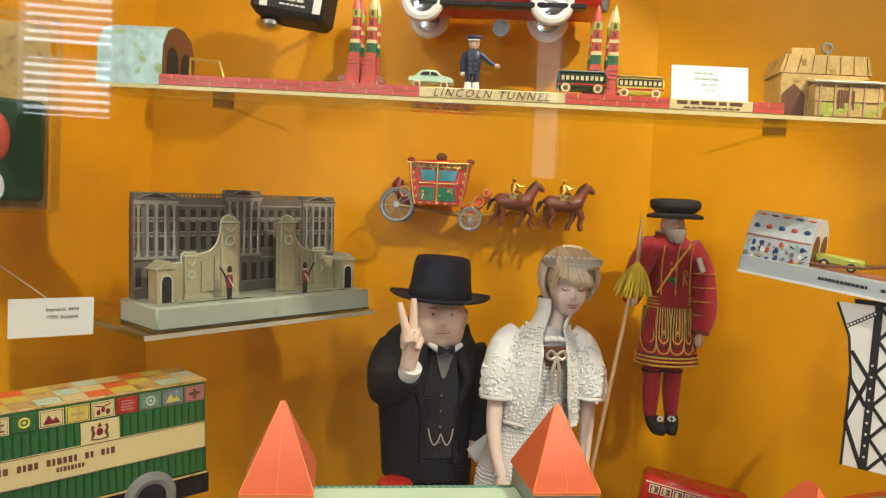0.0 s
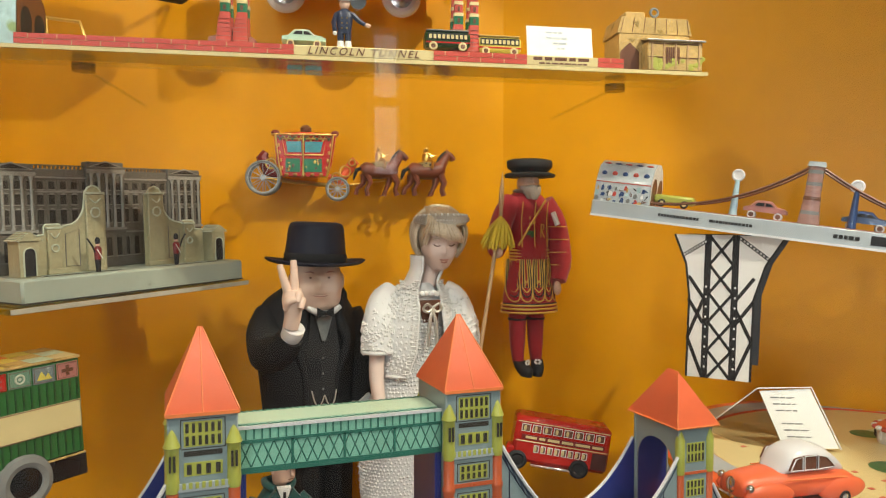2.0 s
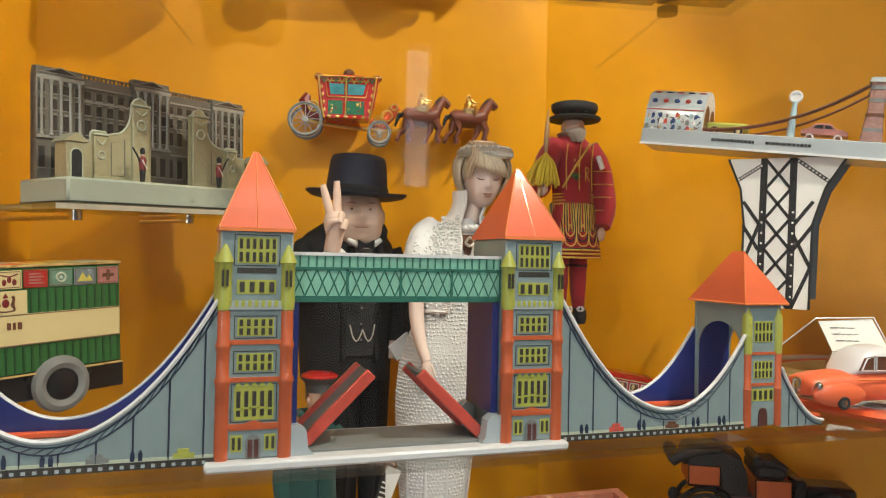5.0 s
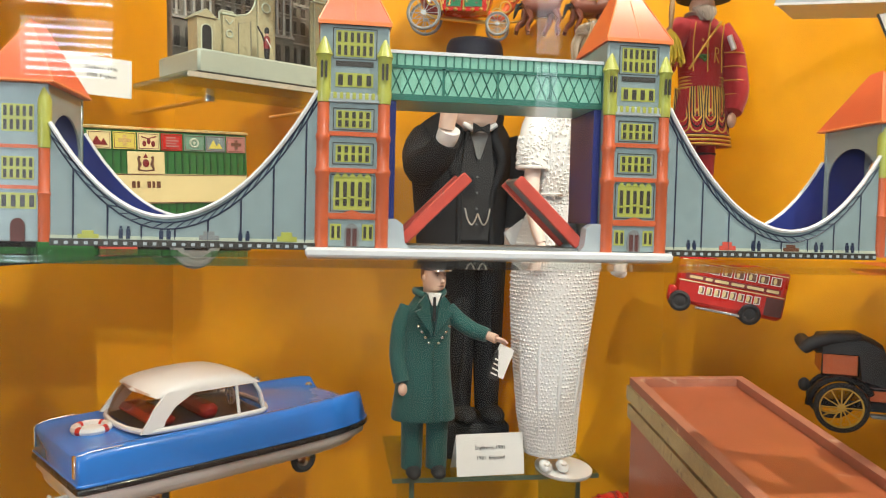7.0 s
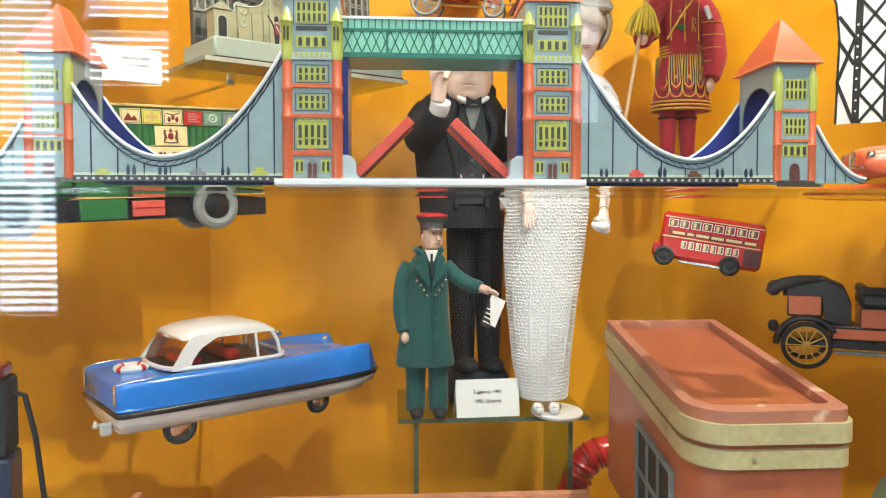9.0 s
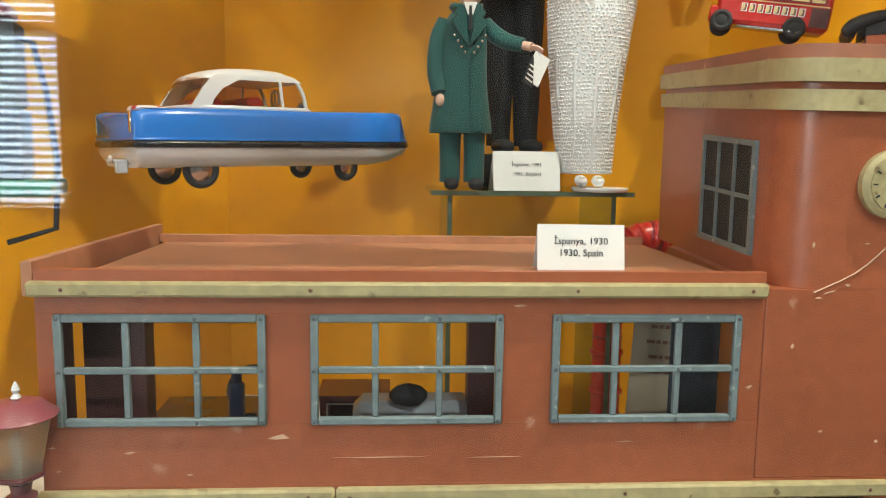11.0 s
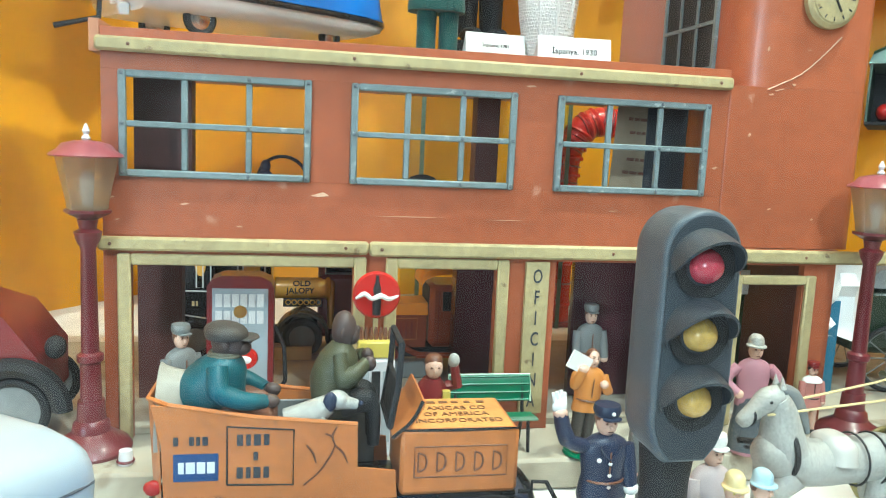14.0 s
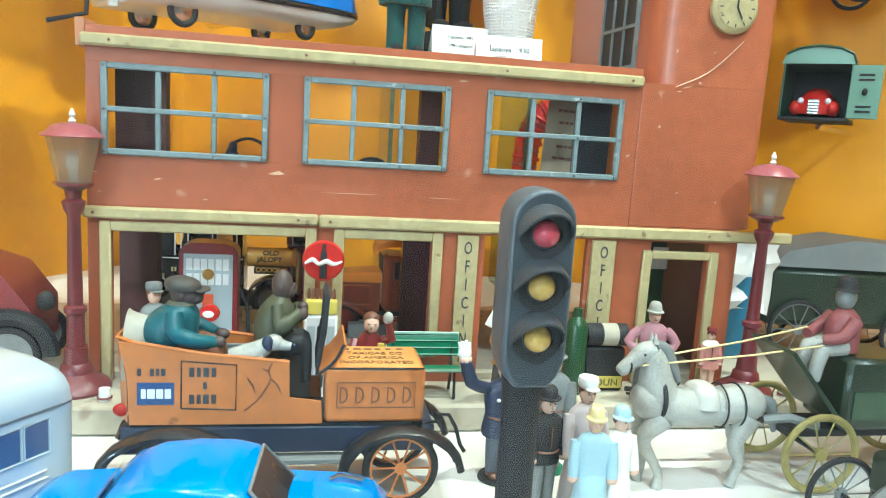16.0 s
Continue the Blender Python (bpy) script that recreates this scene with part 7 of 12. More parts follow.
    gg.tube([(-0.002, -0.0025, 0.02), (0.0025, -0.003, 0.012)], 0.0005, 5, 3)
    tagged(part("toy_guard", gg, [M_ink, M_redd, M_skin, M_white], None, "", pm @ at(s * 0.042, -0.0342, z0 + 0.0004)), "tiny tin sentry in red coat and bearskin cap", "toy figure", "palace sentries")
# caption card hung beside the palace
c = thing("caption_card", "white caption card with two printed lines hung by the palace", "caption card", at(-0.3015, 0.813, 1.5015, rz=31))
part("sheet", G().box((-0.0335, -0.0006, 0), (0.0335, 0.0006, 0.0335)), M_white, c)
words("lettering", "İngiltere, 1930", 0.0045, at(0.008, -0.0008, 0.0235), M_ink, c)
words("lettering", "1930, England", 0.0045, at(0.008, -0.0008, 0.017), M_ink, c)
part("hanging_thread", G().cyl((0, 0.0006, 0.03), (-0.03, 0.19, 0.06), 0.0005, None, 5), M_plastic, c)
# clear blister box on the wall
bb = thing("blister_box", "clear plastic box with small toys hung on the wall", "toy box", at(-0.352, 0.835, 1.607, rz=31))
part("lid", G().box((-0.04, -0.03, 0), (0.04, 0.02, 0.172), 0, 0.006), M_glass, bb)
part("backing", G().box((-0.038, 0.012, 0.003), (0.038, 0.018, 0.17), 0, 0.002), M_straw, bb)
part("green_toy", G().box((-0.03, -0.004, 0.01), (0.032, 0.011, 0.10), 0, 0.004), M_grtind, bb)
part("red_toy", G().ball((-0.008, -0.006, 0.065), (0.012, 0.008, 0.022), 0, 12, 8), M_tinpink, bb)
part("white_disc", G().lathe([(0, -0.027), (0.019, -0.027), (0.019, -0.022), (0, -0.022)], (-0.022, 0, 0.022), 22, axis="y"), M_plastic, bb)
part("wall_peg", G().cyl((0, 0.015, 0.12), (0, 0.14, 0.12), 0.003, None, 8), M_chrome, bb)

# long tin delivery van hung on the angled wall
van_m = at(-0.235, 0.748, 1.373, rz=33.4, ry=-2.7)
van = thing("delivery_van", "green and cream lithographed tin delivery van with picture panels", "toy van", van_m)
vb = part("body", G().box((-0.085, 0.0, 0.013), (0.085, 0.058, 0.092), 0, 0.001), M_grtin, van)
part("roof", G().box((-0.086, -0.001, 0.0922), (0.086, 0.059, 0.0945), 0, 0.0006), M_straw, vb, "roof printed with toy pictures")
for x in range(28):
    xx = -0.082 + 0.164 * x / 27
    part("groove", G().box((xx - 0.0006, -0.0006, 0.0145), (xx + 0.0006, -0.0001, 0.0755)), M_grtind, vb)
part("cream_band", G().box((-0.0835, -0.0014, 0.0345), (0.0835, -0.0007, 0.058)), M_paleyel, vb, "cream band with printed bars")
part("crest_panel", G().box((-0.017, -0.0016, 0.0582), (0.012, -0.0007, 0.0755)), M_paleyel, vb)
part("crest", G().ball((-0.003, -0.0018, 0.0665), (0.0026, 0.0005, 0.0032), 0, 12, 6).prism([(-0.005, 0.0705), (-0.001, 0.0705), (-0.003, 0.0742)], -0.002, -0.0017), M_redd, vb)
for sx in (-1, 1):
    part("supporter_print", G().tube([(-0.003 + sx * 0.0062, -0.0017, 0.0618), (-0.003 + sx * 0.0045, -0.0017, 0.0655), (-0.003 + sx * 0.0058, -0.0017, 0.0695), (-0.003 + sx * 0.0048, -0.0017, 0.0718)], [0.0008, 0.0014, 0.001, 0.0013], 6), M_brown, vb)
part("motto_print", G().tube([(-0.0095, -0.0017, 0.0612), (-0.003, -0.0017, 0.0604), (0.0035, -0.0017, 0.0612)], 0.0006, 5), M_brown, vb)
part("band_border", G().tube([(-0.083, -0.0015, 0.0351), (0.083, -0.0015, 0.0351), (0.083, -0.0015, 0.0574), (-0.083, -0.0015, 0.0574), (-0.083, -0.0015, 0.0351)], 0.0004, 4), M_brown, vb)


def motif(k, x, z):
    """A small printed picture for a panel: bars, a ring, a cross, steps or hills."""
    g, y = G(), -0.0013
    if k % 5 == 0:
        for j in range(4):
            g.box((x - 0.005, y - 0.0003, z - 0.004 + 0.0023 * j), (x + 0.0055 - 0.002 * (j % 2), y, z - 0.0027 + 0.0023 * j))
    elif k % 5 == 1:
        g.torus((x, y, z), 0.0033, 0.0009, "y", 0, 16, 5).ball((x, y, z), (0.0014, 0.0004, 0.0014), 0, 8, 5)
    elif k % 5 == 2:
        g.prism([(x - 0.006, z - 0.004), (x + 0.006, z - 0.004), (x + 0.003, z + 0.001), (x + 0.001, z - 0.002), (x - 0.002, z + 0.003)], y - 0.0003, y)
    elif k % 5 == 3:
        g.box((x - 0.0048, y - 0.0003, z - 0.0014), (x + 0.0048, y, z + 0.0014)).box((x - 0.0014, y - 0.0004, z - 0.0042), (x + 0.0014, y - 0.0001, z + 0.0042))
    else:
        for j in range(3):
            g.ball((x - 0.0035 + 0.0035 * j, y, z - 0.002 + 0.0018 * (j % 2)), (0.0016, 0.0004, 0.0024), 0, 8, 5)
        g.tube([(x - 0.006, y, z + 0.0035), (x, y, z + 0.002), (x + 0.006, y, z + 0.004)], 0.0005, 4)
    return g


for k in range(9):
    x = -0.083 + 0.0186 * k
    f = part("picture_panel", G().box((x, -0.0012, 0.077), (x + 0.0172, -0.0005, 0.0905)), [M_paleyel, M_grtin, M_paleyel, M_yel, M_paleyel, M_red, M_lockg, M_bluegrey, M_pink2][k], vb)
    pic = [M_brown, M_yel, M_redd, M_straw, M_redd, M_pink2, M_base, M_yel, M_brown][k]
    part("picture", motif(k, x + 0.0086, 0.0838), pic, f)
    part("picture_border", G().tube([(x + 0.001, -0.0013, 0.078), (x + 0.0162, -0.0013, 0.078), (x + 0.0162, -0.0013, 0.0895), (x + 0.001, -0.0013, 0.0895), (x + 0.001, -0.0013, 0.078)], 0.0003, 4), M_brown, f)
    for j in range(3):
        part("roof_panel", G().box((x, 0.001 + 0.019 * j, 0.0946), (x + 0.0176, 0.0185 + 0.019 * j, 0.0949)), [M_yel, M_paleyel, M_straw, M_orange, M_mint][(k * 2 + j * 3) % 5], vb)
g = G()
letters(g, -0.078, 0.0495, 0.0062, -0.0016, (3, 4, 6, 2, 3))
letters(g, -0.035, 0.0428, 0.0042, -0.0016, (8,))
part("small_print", g, M_brown, vb)
part("chassis", G().box((-0.16, 0.004, -0.0085), (0.089, 0.054, 0.0112), 0, 0.001), M_black, van)
part("lower_edge", G().box((-0.0855, -0.0012, 0.0114), (0.0855, 0.0, 0.0129)), M_straw, van)
part("tank", G().box((-0.083, -0.001, -0.0075), (-0.044, 0.0035, 0.0108), 0, 0.0008), M_grtin, van)
rbx = part("red_box", G().box((-0.04, -0.002, -0.0055), (-0.012, 0.0035, 0.0085), 0, 0.0006), M_tinpink, van)
part("box_line", G().box((-0.0395, -0.0024, 0.0015), (-0.0125, -0.0021, 0.0025)), M_redd, rbx)
part("mudguard", G().torus((0.036, 0.004, 0.0015), 0.0235, 0.0035, "y", 0, 20, 6, 0.02, 0.48), M_black, van)
part("cab", G().box((-0.124, 0.003, 0.0114), (-0.0855, 0.055, 0.078), 0, 0.003), M_grtin, van, "green cab")
part("cab_window", G().box((-0.118, 0.0022, 0.046), (-0.094, 0.0032, 0.068), 0, 0.0006), M_ink, van)
part("bonnet", G().box((-0.164, 0.009, 0.0114), (-0.1242, 0.049, 0.046), 0, 0.005), M_grtin, van)
for x in (0.036, -0.133):
    for y in (0.0, 0.058):
        wheel(van, (x, y, 0.0015), 0.0215, 0.011, M_rubber, M_black)
part("wall_peg", G().cyl((0, 0.055, 0.03), (0, 0.165, 0.03), 0.003, None, 8), M_chrome, van)

# state coach and two pairs of horses pinned to the wall
cm = at(0.05, 0.9635, 1.5975, rz=-12.4)
co = thing("toy_coach", "red and gold lithographed tin state coach with grey wheels", "toy coach", cm)
b = part("body", G().prism([(-0.022, 0.036), (0.026, 0.036), (0.032, 0.05), (0.037, 0.082), (-0.032, 0.082), (-0.029, 0.05)], -0.014, 0.014), M_red, co)
for p in ([(-0.0165, 0.0625), (-0.0015, 0.0625), (-0.0015, 0.0745), (-0.0185, 0.0745)], [(0.0025, 0.0625), (0.0195, 0.0625), (0.0225, 0.0745), (0.0025, 0.0745)]):
    part("window", G().prism(p, -0.0146, -0.0141), M_coachpane, b)
R5 = random.Random(31)
for x0, x1 in ((-0.019, -0.003), (0.001, 0.021)):
    pn = part("panel", G().box((x0, -0.0146, 0.0405), (x1, -0.0141, 0.0555)), M_bottle, b)
    for k in range(7):
        part("gilt_mark", G().ball((R5.uniform(x0 + 0.002, x1 - 0.002), -0.0147, R5.uniform(0.0425, 0.0535)), (R5.uniform(0.0008, 0.0018), 0.0004, R5.uniform(0.0008, 0.0022)), 0, 8, 5), M_brass if k % 3 else M_redd, pn)
part("gold_frame", G().tube([(-0.0195, -0.0146, 0.0595), (0.0225, -0.0146, 0.0595), (0.0265, -0.0146, 0.0775), (-0.0225, -0.0146, 0.0775), (-0.0195, -0.0146, 0.0595)], 0.0009, 6), M_brass, b)
for x in (-0.03, 0.0005, 0.034):
    part("gold_post", G(3).tube([(x * 0.78, -0.0148, 0.036), (x * 0.9, -0.0152, 0.055), (x, -0.0155, 0.082)], [0.0013, 0.0009, 0.0013], 7), M_brass, b)
for k in range(9):
    x = -0.0245 + k * 0.0067
    part("gold_drop", G().tube([(x - 0.003, -0.0153, 0.0805), (x, -0.0155, 0.0772 - 0.001 * (k % 2)), (x + 0.003, -0.0153, 0.0805)], 0.0007, 5).ball((x, -0.0155, 0.0768 - 0.001 * (k % 2)), (0.0012, 0.0006, 0.0016), 0, 8, 5), M_brass if k % 2 else M_bottle, b)
for k in range(5):
    part("gold_boss", G().ball((-0.018 + k * 0.0095, -0.015, 0.0375), (0.0026, 0.0012, 0.0018), 0, 8, 5), M_brass, b)
for s_, x in ((-1, -0.0265), (1, 0.0305)):
    for k in range(4):
        part("gilt_mark", G().ball((x * (0.86 + 0.045 * k), -0.0146, 0.045 + 0.0085 * k), (0.0012, 0.0006, 0.0024), 0, 8, 5), M_brass, b)
part("roof", G().eloft([(0.002, 0, 0.082, 0.0375, 0.0165), (0.002, 0, 0.0838, 0.036, 0.0155), (0.002, 0, 0.0862, 0.02, 0.01)], 22), M_red, b, "red roof edged in gilt")
part("roof_rim", G().tube([(-0.0345, -0.0155, 0.0822), (0.0385, -0.0155, 0.0822)], 0.0009, 6), M_brass, b)
part("crown", G().lathe([(0.002, 0.086), (0.006, 0.0875), (0.0065, 0.091), (0.004, 0.094), (0.0012, 0.095)], (0.003, 0, 0), 14), M_brown, b)
for x in (-0.031, 0.036):
    part("finial", G().ball((x, 0, 0.0855), (0.005, 0.004, 0.0035), 0, 10, 6).ball((x + (0.003 if x < 0 else -0.003), -0.001, 0.0825), (0.003, 0.003, 0.003), 0, 8, 5), M_redd, b)
part("front_scroll", G().tube([(0.028, 0, 0.036), (0.042, 0, 0.032), (0.052, 0, 0.045), (0.058, 0, 0.055), (0.061, 0, 0.05)], [0.004, 0.005, 0.006, 0.005, 0.003], 8), M_orange, co)
part("rear_scroll", G().tube([(-0.024, 0, 0.036), (-0.04, 0, 0.042), (-0.046, 0, 0.058), (-0.042, 0, 0.064)], [0.004, 0.006, 0.007, 0.004], 8), M_redd, co)
for x, z, r in ((0.047, 0.042, 0.006), (0.037, 0.036, 0.0045), (-0.036, 0.05, 0.0055), (0.055, 0.052, 0.0035)):
    part("gold_scroll", G().torus((x, -0.0065, z), r, 0.0011, "y", 0, 16, 6), M_brass, co)
part("undercarriage", G().tube([(-0.044, 0, 0.034), (-0.01, 0, 0.03), (0.03, 0, 0.026), (0.045, 0, 0.024)], 0.0025, 8), M_brass, co)
for y in (-0.013, 0.013):
    wheel(co, (-0.044, y, 0.034), 0.0195, 0.003, M_greyp, M_grille, "y", 12, M_grille)
    wheel(co, (0.0385, y, 0.022), 0.0135, 0.0028, M_greyp, M_grille, "y", 12, M_grille)
part("drawbar", G().cyl((0.045, 0, 0.026), (0.115, 0, 0.035), 0.0012, None, 6), M_brass, co)
part("wall_peg", G().cyl((0, 0.012, 0.05), (0, 0.042, 0.05), 0.002, None, 8), M_chrome, co)


def horse_shape(g, s, gait=0, mi=0, mane=1, slim=1.0):
    """A trotting horse of body length s, nose towards +x, hooves at z 0."""
    g.eloft([(0, 0, 0, 0, 0)] * 0 or [(0, 0, 0.0, 0.001, 0.001), (0, 0, 0.001, 0.001, 0.001)], 4, mi)
    body = [(-0.46, 0.62, 0.13), (-0.38, 0.66, 0.165), (-0.2, 0.64, 0.16), (0.05, 0.63, 0.165), (0.25, 0.67, 0.165), (0.36, 0.74, 0.13)]
    g.tube([(x * s, 0, z * s) for x, z, r in body], [r * s * slim for x, z, r in body], 12, mi)
    g.tube([(0.30 * s, 0, 0.74 * s), (0.42 * s, 0, 0.92 * s), (0.5 * s, 0, 1.06 * s)], [0.125 * s * slim, 0.095 * s * slim, 0.075 * s * slim], 10, mi)
    g.tube([(0.47 * s, 0, 1.09 * s), (0.56 * s, 0, 1.04 * s), (0.68 * s, 0, 0.93 * s)], [0.075 * s, 0.07 * s, 0.045 * s], 10, mi)
    for y in (-0.03, 0.03):
        g.tube([(0.475 * s, y * s, 1.13 * s), (0.475 * s, y * s, 1.21 * s)], [0.022 * s, 0.004 * s], 6, mi)
    g.tube([(0.24 * s, 0, 0.86 * s), (0.34 * s, 0, 1.0 * s), (0.44 * s, 0, 1.13 * s)], [0.02 * s, 0.045 * s, 0.03 * s], 8, mane)
    g.tube([(-0.48 * s, 0, 0.7 * s), (-0.6 * s, 0, 0.66 * s), (-0.68 * s, 0, 0.42 * s)], [0.03 * s, 0.05 * s, 0.02 * s], 8, mane)
    legs = [[(0.3, 0.55), (0.42, 0.34), (0.36, 0.16), (0.42, 0.02)], [(0.24, 0.55), (0.2, 0.3), (0.12, 0.14), (0.08, 0.02)],
            [(-0.34, 0.55), (-0.26, 0.34), (-0.36, 0.18), (-0.32, 0.02)], [(-0.4, 0.55), (-0.44, 0.32), (-0.58, 0.2), (-0.62, 0.05)]]
    for k, lg in enumerate(legs):
        y = (0.06 if k % 2 else -0.06) * s
        g.tube([(x * s, y, z * s) for x, z in lg], [0.085 * s * slim, 0.05 * s * slim, 0.036 * s * slim, 0.045 * s * slim], 8, mi)


for u, nm in ((0.1, 0), (0.155, 1)):
    for v in (-0.006, 0.009):
        g = G()
        horse_shape(g, 0.046, 0, 0, 1, 1.18)
        g.T = at(0, 0, 0.0052)
        g.eloft([(-0.001, 0, 0.034, 0.0095, 0.0098), (-0.001, 0, 0.028, 0.0105, 0.0088)], 12, 2)
        g.eloft([(-0.002, 0, 0.036, 0.0035, 0.003), (-0.002, 0, 0.044, 0.004, 0.003), (-0.002, 0, 0.046, 0.0015, 0.0015)], 10, 3)
        g.ball((-0.002, 0, 0.0492), (0.0022, 0.0022, 0.0027), 3, 8, 6)
        g.tube([(0.0, -0.003, 0.037), (0.0045, -0.0095, 0.034), (0.0035, -0.0105, 0.026)], [0.0018, 0.0017, 0.0013], 6, 3).tube([(-0.001, -0.003, 0.0445), (0.004, -0.0045, 0.041), (0.009, -0.002, 0.0425)], [0.0014, 0.0012, 0.001], 6, 3)
        for q in range(4):
            g.ball((-0.008 + 0.0045 * q, -0.0099, 0.0305 + 0.002 * (q % 2)), (0.0011, 0.0004, 0.0011), 1, 6, 4)
        g.T = Matrix()
        g.cyl((0.0, 0.0, 0.028), (0.0, 0.03 if v > 0 else 0.012, 0.028), 0.0012, None, 6, 1)
        tagged(part("toy_horse", g, [M_bay, M_ink, M_straw, M_brass], None, "", cm @ at(u - 0.012, v, 0.014)), "brown lithographed tin horse with a small rider", "toy horse", "coach horses")


M_dullpink = mat("dull_pink_print", (0.40, 0.22, 0.19), 0.4, vary=0.3, scale=120, coat=0.2)


# suspension bridge toy on the angled wall
def bm_(u, v=0.0, z=0.0):
    """A place on the suspension toy: u along its front, v towards the wall."""
    return at(0.276, 0.716, 1.5895, rz=-47.5) @ pose(0, 0, 0, 0, 7.4, 0) @ Matrix.Translation((u, v, z))


sb = thing("suspension_bridge_toy", "lithographed tin suspension bridge toy with cars and dark pier", "tin toy", bm_(0))
part("deck", G().box((0.0, -0.002, 0), (0.36, 0.055, 0.0135), 0, 0.0008), M_grille, sb, "silver-grey tin deck")
part("deck_lip", G().box((0.0, -0.0032, -0.0012), (0.36, -0.0021, 0.0008)), M_plastic, sb)
part("road", G().box((0.03, 0.003, 0.0137), (0.355, 0.05, 0.0142)), M_pink2, sb)
g = G()
bars(g, 0.062, 0.098, 0.0068, 0.0024, -0.0021, rng, 0, 0.0024)
bars(g, 0.106, 0.142, 0.0068, 0.0024, -0.0021, rng, 0, 0.0024)
bars(g, 0.203, 0.222, 0.0068, 0.0032, -0.0021, rng, 0, 0.0032)
bars(g, 0.23, 0.25, 0.0068, 0.0075, -0.0021, rng, 0, 0.02)
part("small_print", g, M_ink, sb)
prof = [(0.0, 0), (0.0, 0.032), (0.008, 0.046), (0.02, 0.052), (0.034, 0.052), (0.046, 0.046), (0.054, 0.032), (0.054, 0)]
tp = part("portal", G().loft([[(x, y, z) for y, z in prof] for x in (0.001, 0.052)]), M_grille, sb, "blue and red printed tunnel portal", at(0, 0, 0.0002))
R = random.Random(2)
for k in range(60):
    x, z = 0.004 + 0.0445 * (k % 12) / 11 + R.uniform(-0.0015, 0.0015), 0.0035 + 0.0056 * (k // 12) + R.uniform(-0.0012, 0.0012)
    if k % 3 == 2:
        p = [(x + R.uniform(-0.0025, 0.0025), -0.0001, z + R.uniform(-0.0028, 0.0028)) for _ in range(4)]
        part("printed_stroke", G(2).tube(p, R.uniform(0.0003, 0.0006), 5), [M_ink, M_jadebl, M_brown][k // 3 % 3], tp)
    else:
        hw, hh = R.uniform(0.0008, 0.0022), R.uniform(0.001, 0.003)
        part("printed_shape", G().prism([(x - hw, z - hh), (x + hw * 0.7, z - hh * R.uniform(0.6, 1)), (x + hw, z + hh * 0.3), (x + hw * 0.2, z + hh), (x - hw * 0.8, z + hh * R.uniform(0.3, 0.9))], -0.0003, 0.0001), [M_jadebl, M_blueprint, M_jadebl, M_greyp, M_white, M_tinpink, M_straw][k % 7], tp)
for k in range(5):
    part("printed_shape", G().ball((0.007 + k * 0.0098, 0.0138, 0.0491), (0.0034, 0.0026, 0.0009), 0, 10, 5), [M_tinpink, M_jadebl][k % 2], tp)
    part("printed_shape", G().ball((0.007 + k * 0.0098, 0.0038, 0.0395), (0.0026, 0.001, 0.0022), 0, 9, 5), [M_jadebl, M_tinpink][k % 2], tp)
part("printed_line", G().box((0.0012, -0.0004, 0.0308), (0.0518, -0.0001, 0.0316)), M_tinpink, tp)
for y in (0.015, 0.04):
    pl = [(0.0524, y + q, z) for q, z in arch(0.0105, 0.028)]
    part("tunnel_mouth", G().add(pl, [tuple(range(len(pl)))]), M_brown, tp)
part("mouth_face", G().add([(0.0522, y, z) for y, z in prof], [tuple(range(8))]), M_white, tp)
for u, mt in ((0.123, M_lblue), (0.215, M_jadebl)):
    lp = part("lamp_post", G().eloft([(u, 0.01, 0.0143, 0.0035, 0.0035), (u, 0.01, 0.045, 0.002, 0.002)], 10), mt, sb)
    part("lamp_disc", G().torus((u, 0.01, 0.049), 0.0042, 0.0014, "y", 0, 18, 6).lathe([(0, -0.0006), (0.0042, -0.0006), (0.0042, 0.0006), (0, 0.0006)], (u, 0.01, 0.049), 16, axis="y"), M_plastic, lp)
for u in (0.183,):
    for v in (0.006, 0.046):
        tw = part("bridge_tower", G().eloft([(u, v, 0.0143, 0.0085, 0.005), (u, v, 0.04, 0.006, 0.004), (u, v, 0.062, 0.006, 0.004)], 12, sq=4), M_dullpink, sb, "pink and grey printed bridge tower")
        for zz in (0.022, 0.034, 0.046, 0.056):
            part("printed_band", G().eloft([(u, v, zz, 0.0081 - 0.06 * (zz - 0.0143) if zz < 0.04 else 0.0062, 0.0048 if zz < 0.03 else 0.0044), (u, v, zz + 0.003, 0.0079 - 0.06 * (zz - 0.0143) if zz < 0.04 else 0.0062, 0.0047 if zz < 0.03 else 0.0044)], 12, sq=4), M_greyp if zz != 0.034 else M_brown, tw)
        part("tower_cap", G().eloft([(u, v, 0.062, 0.0075, 0.005), (u, v, 0.066, 0.0065, 0.0045)], 12, sq=4), M_grille, tw)
    for v in (0.004, 0.009, 0.046):
        line = [(0.045 + (u - 0.045) * s, v, 0.0165 + 0.048 * (s ** 2.2)) for s in [k / 14 for k in range(15)]]
        line += [(u + 0.16 * s, v, 0.0165 + 0.048 * ((1 - s) ** 2.2)) for s in [k / 14 for k in range(1, 15)]]
        part("cable", G().tube(line, 0.0012, 6), M_brown, sb, "brown cord cable")
UP = Matrix.Translation((0.123, 0, 0)) @ pose(0, 0, 0, 0, -6.4, 0) @ Matrix.Diagonal((0.86, 1, 0.92, 1)) @ Matrix.Translation((-0.115, 0, -0.004))
pier = part("pier", G().prism([(0.062, 0), (0.168, 0), (0.150, -0.028), (0.140, -0.06), (0.139, -0.138), (0.077, -0.138), (0.078, -0.06), (0.074, -0.028)], 0.004, 0.0055), M_white, sb, "white tin pier printed with black lattice", UP)
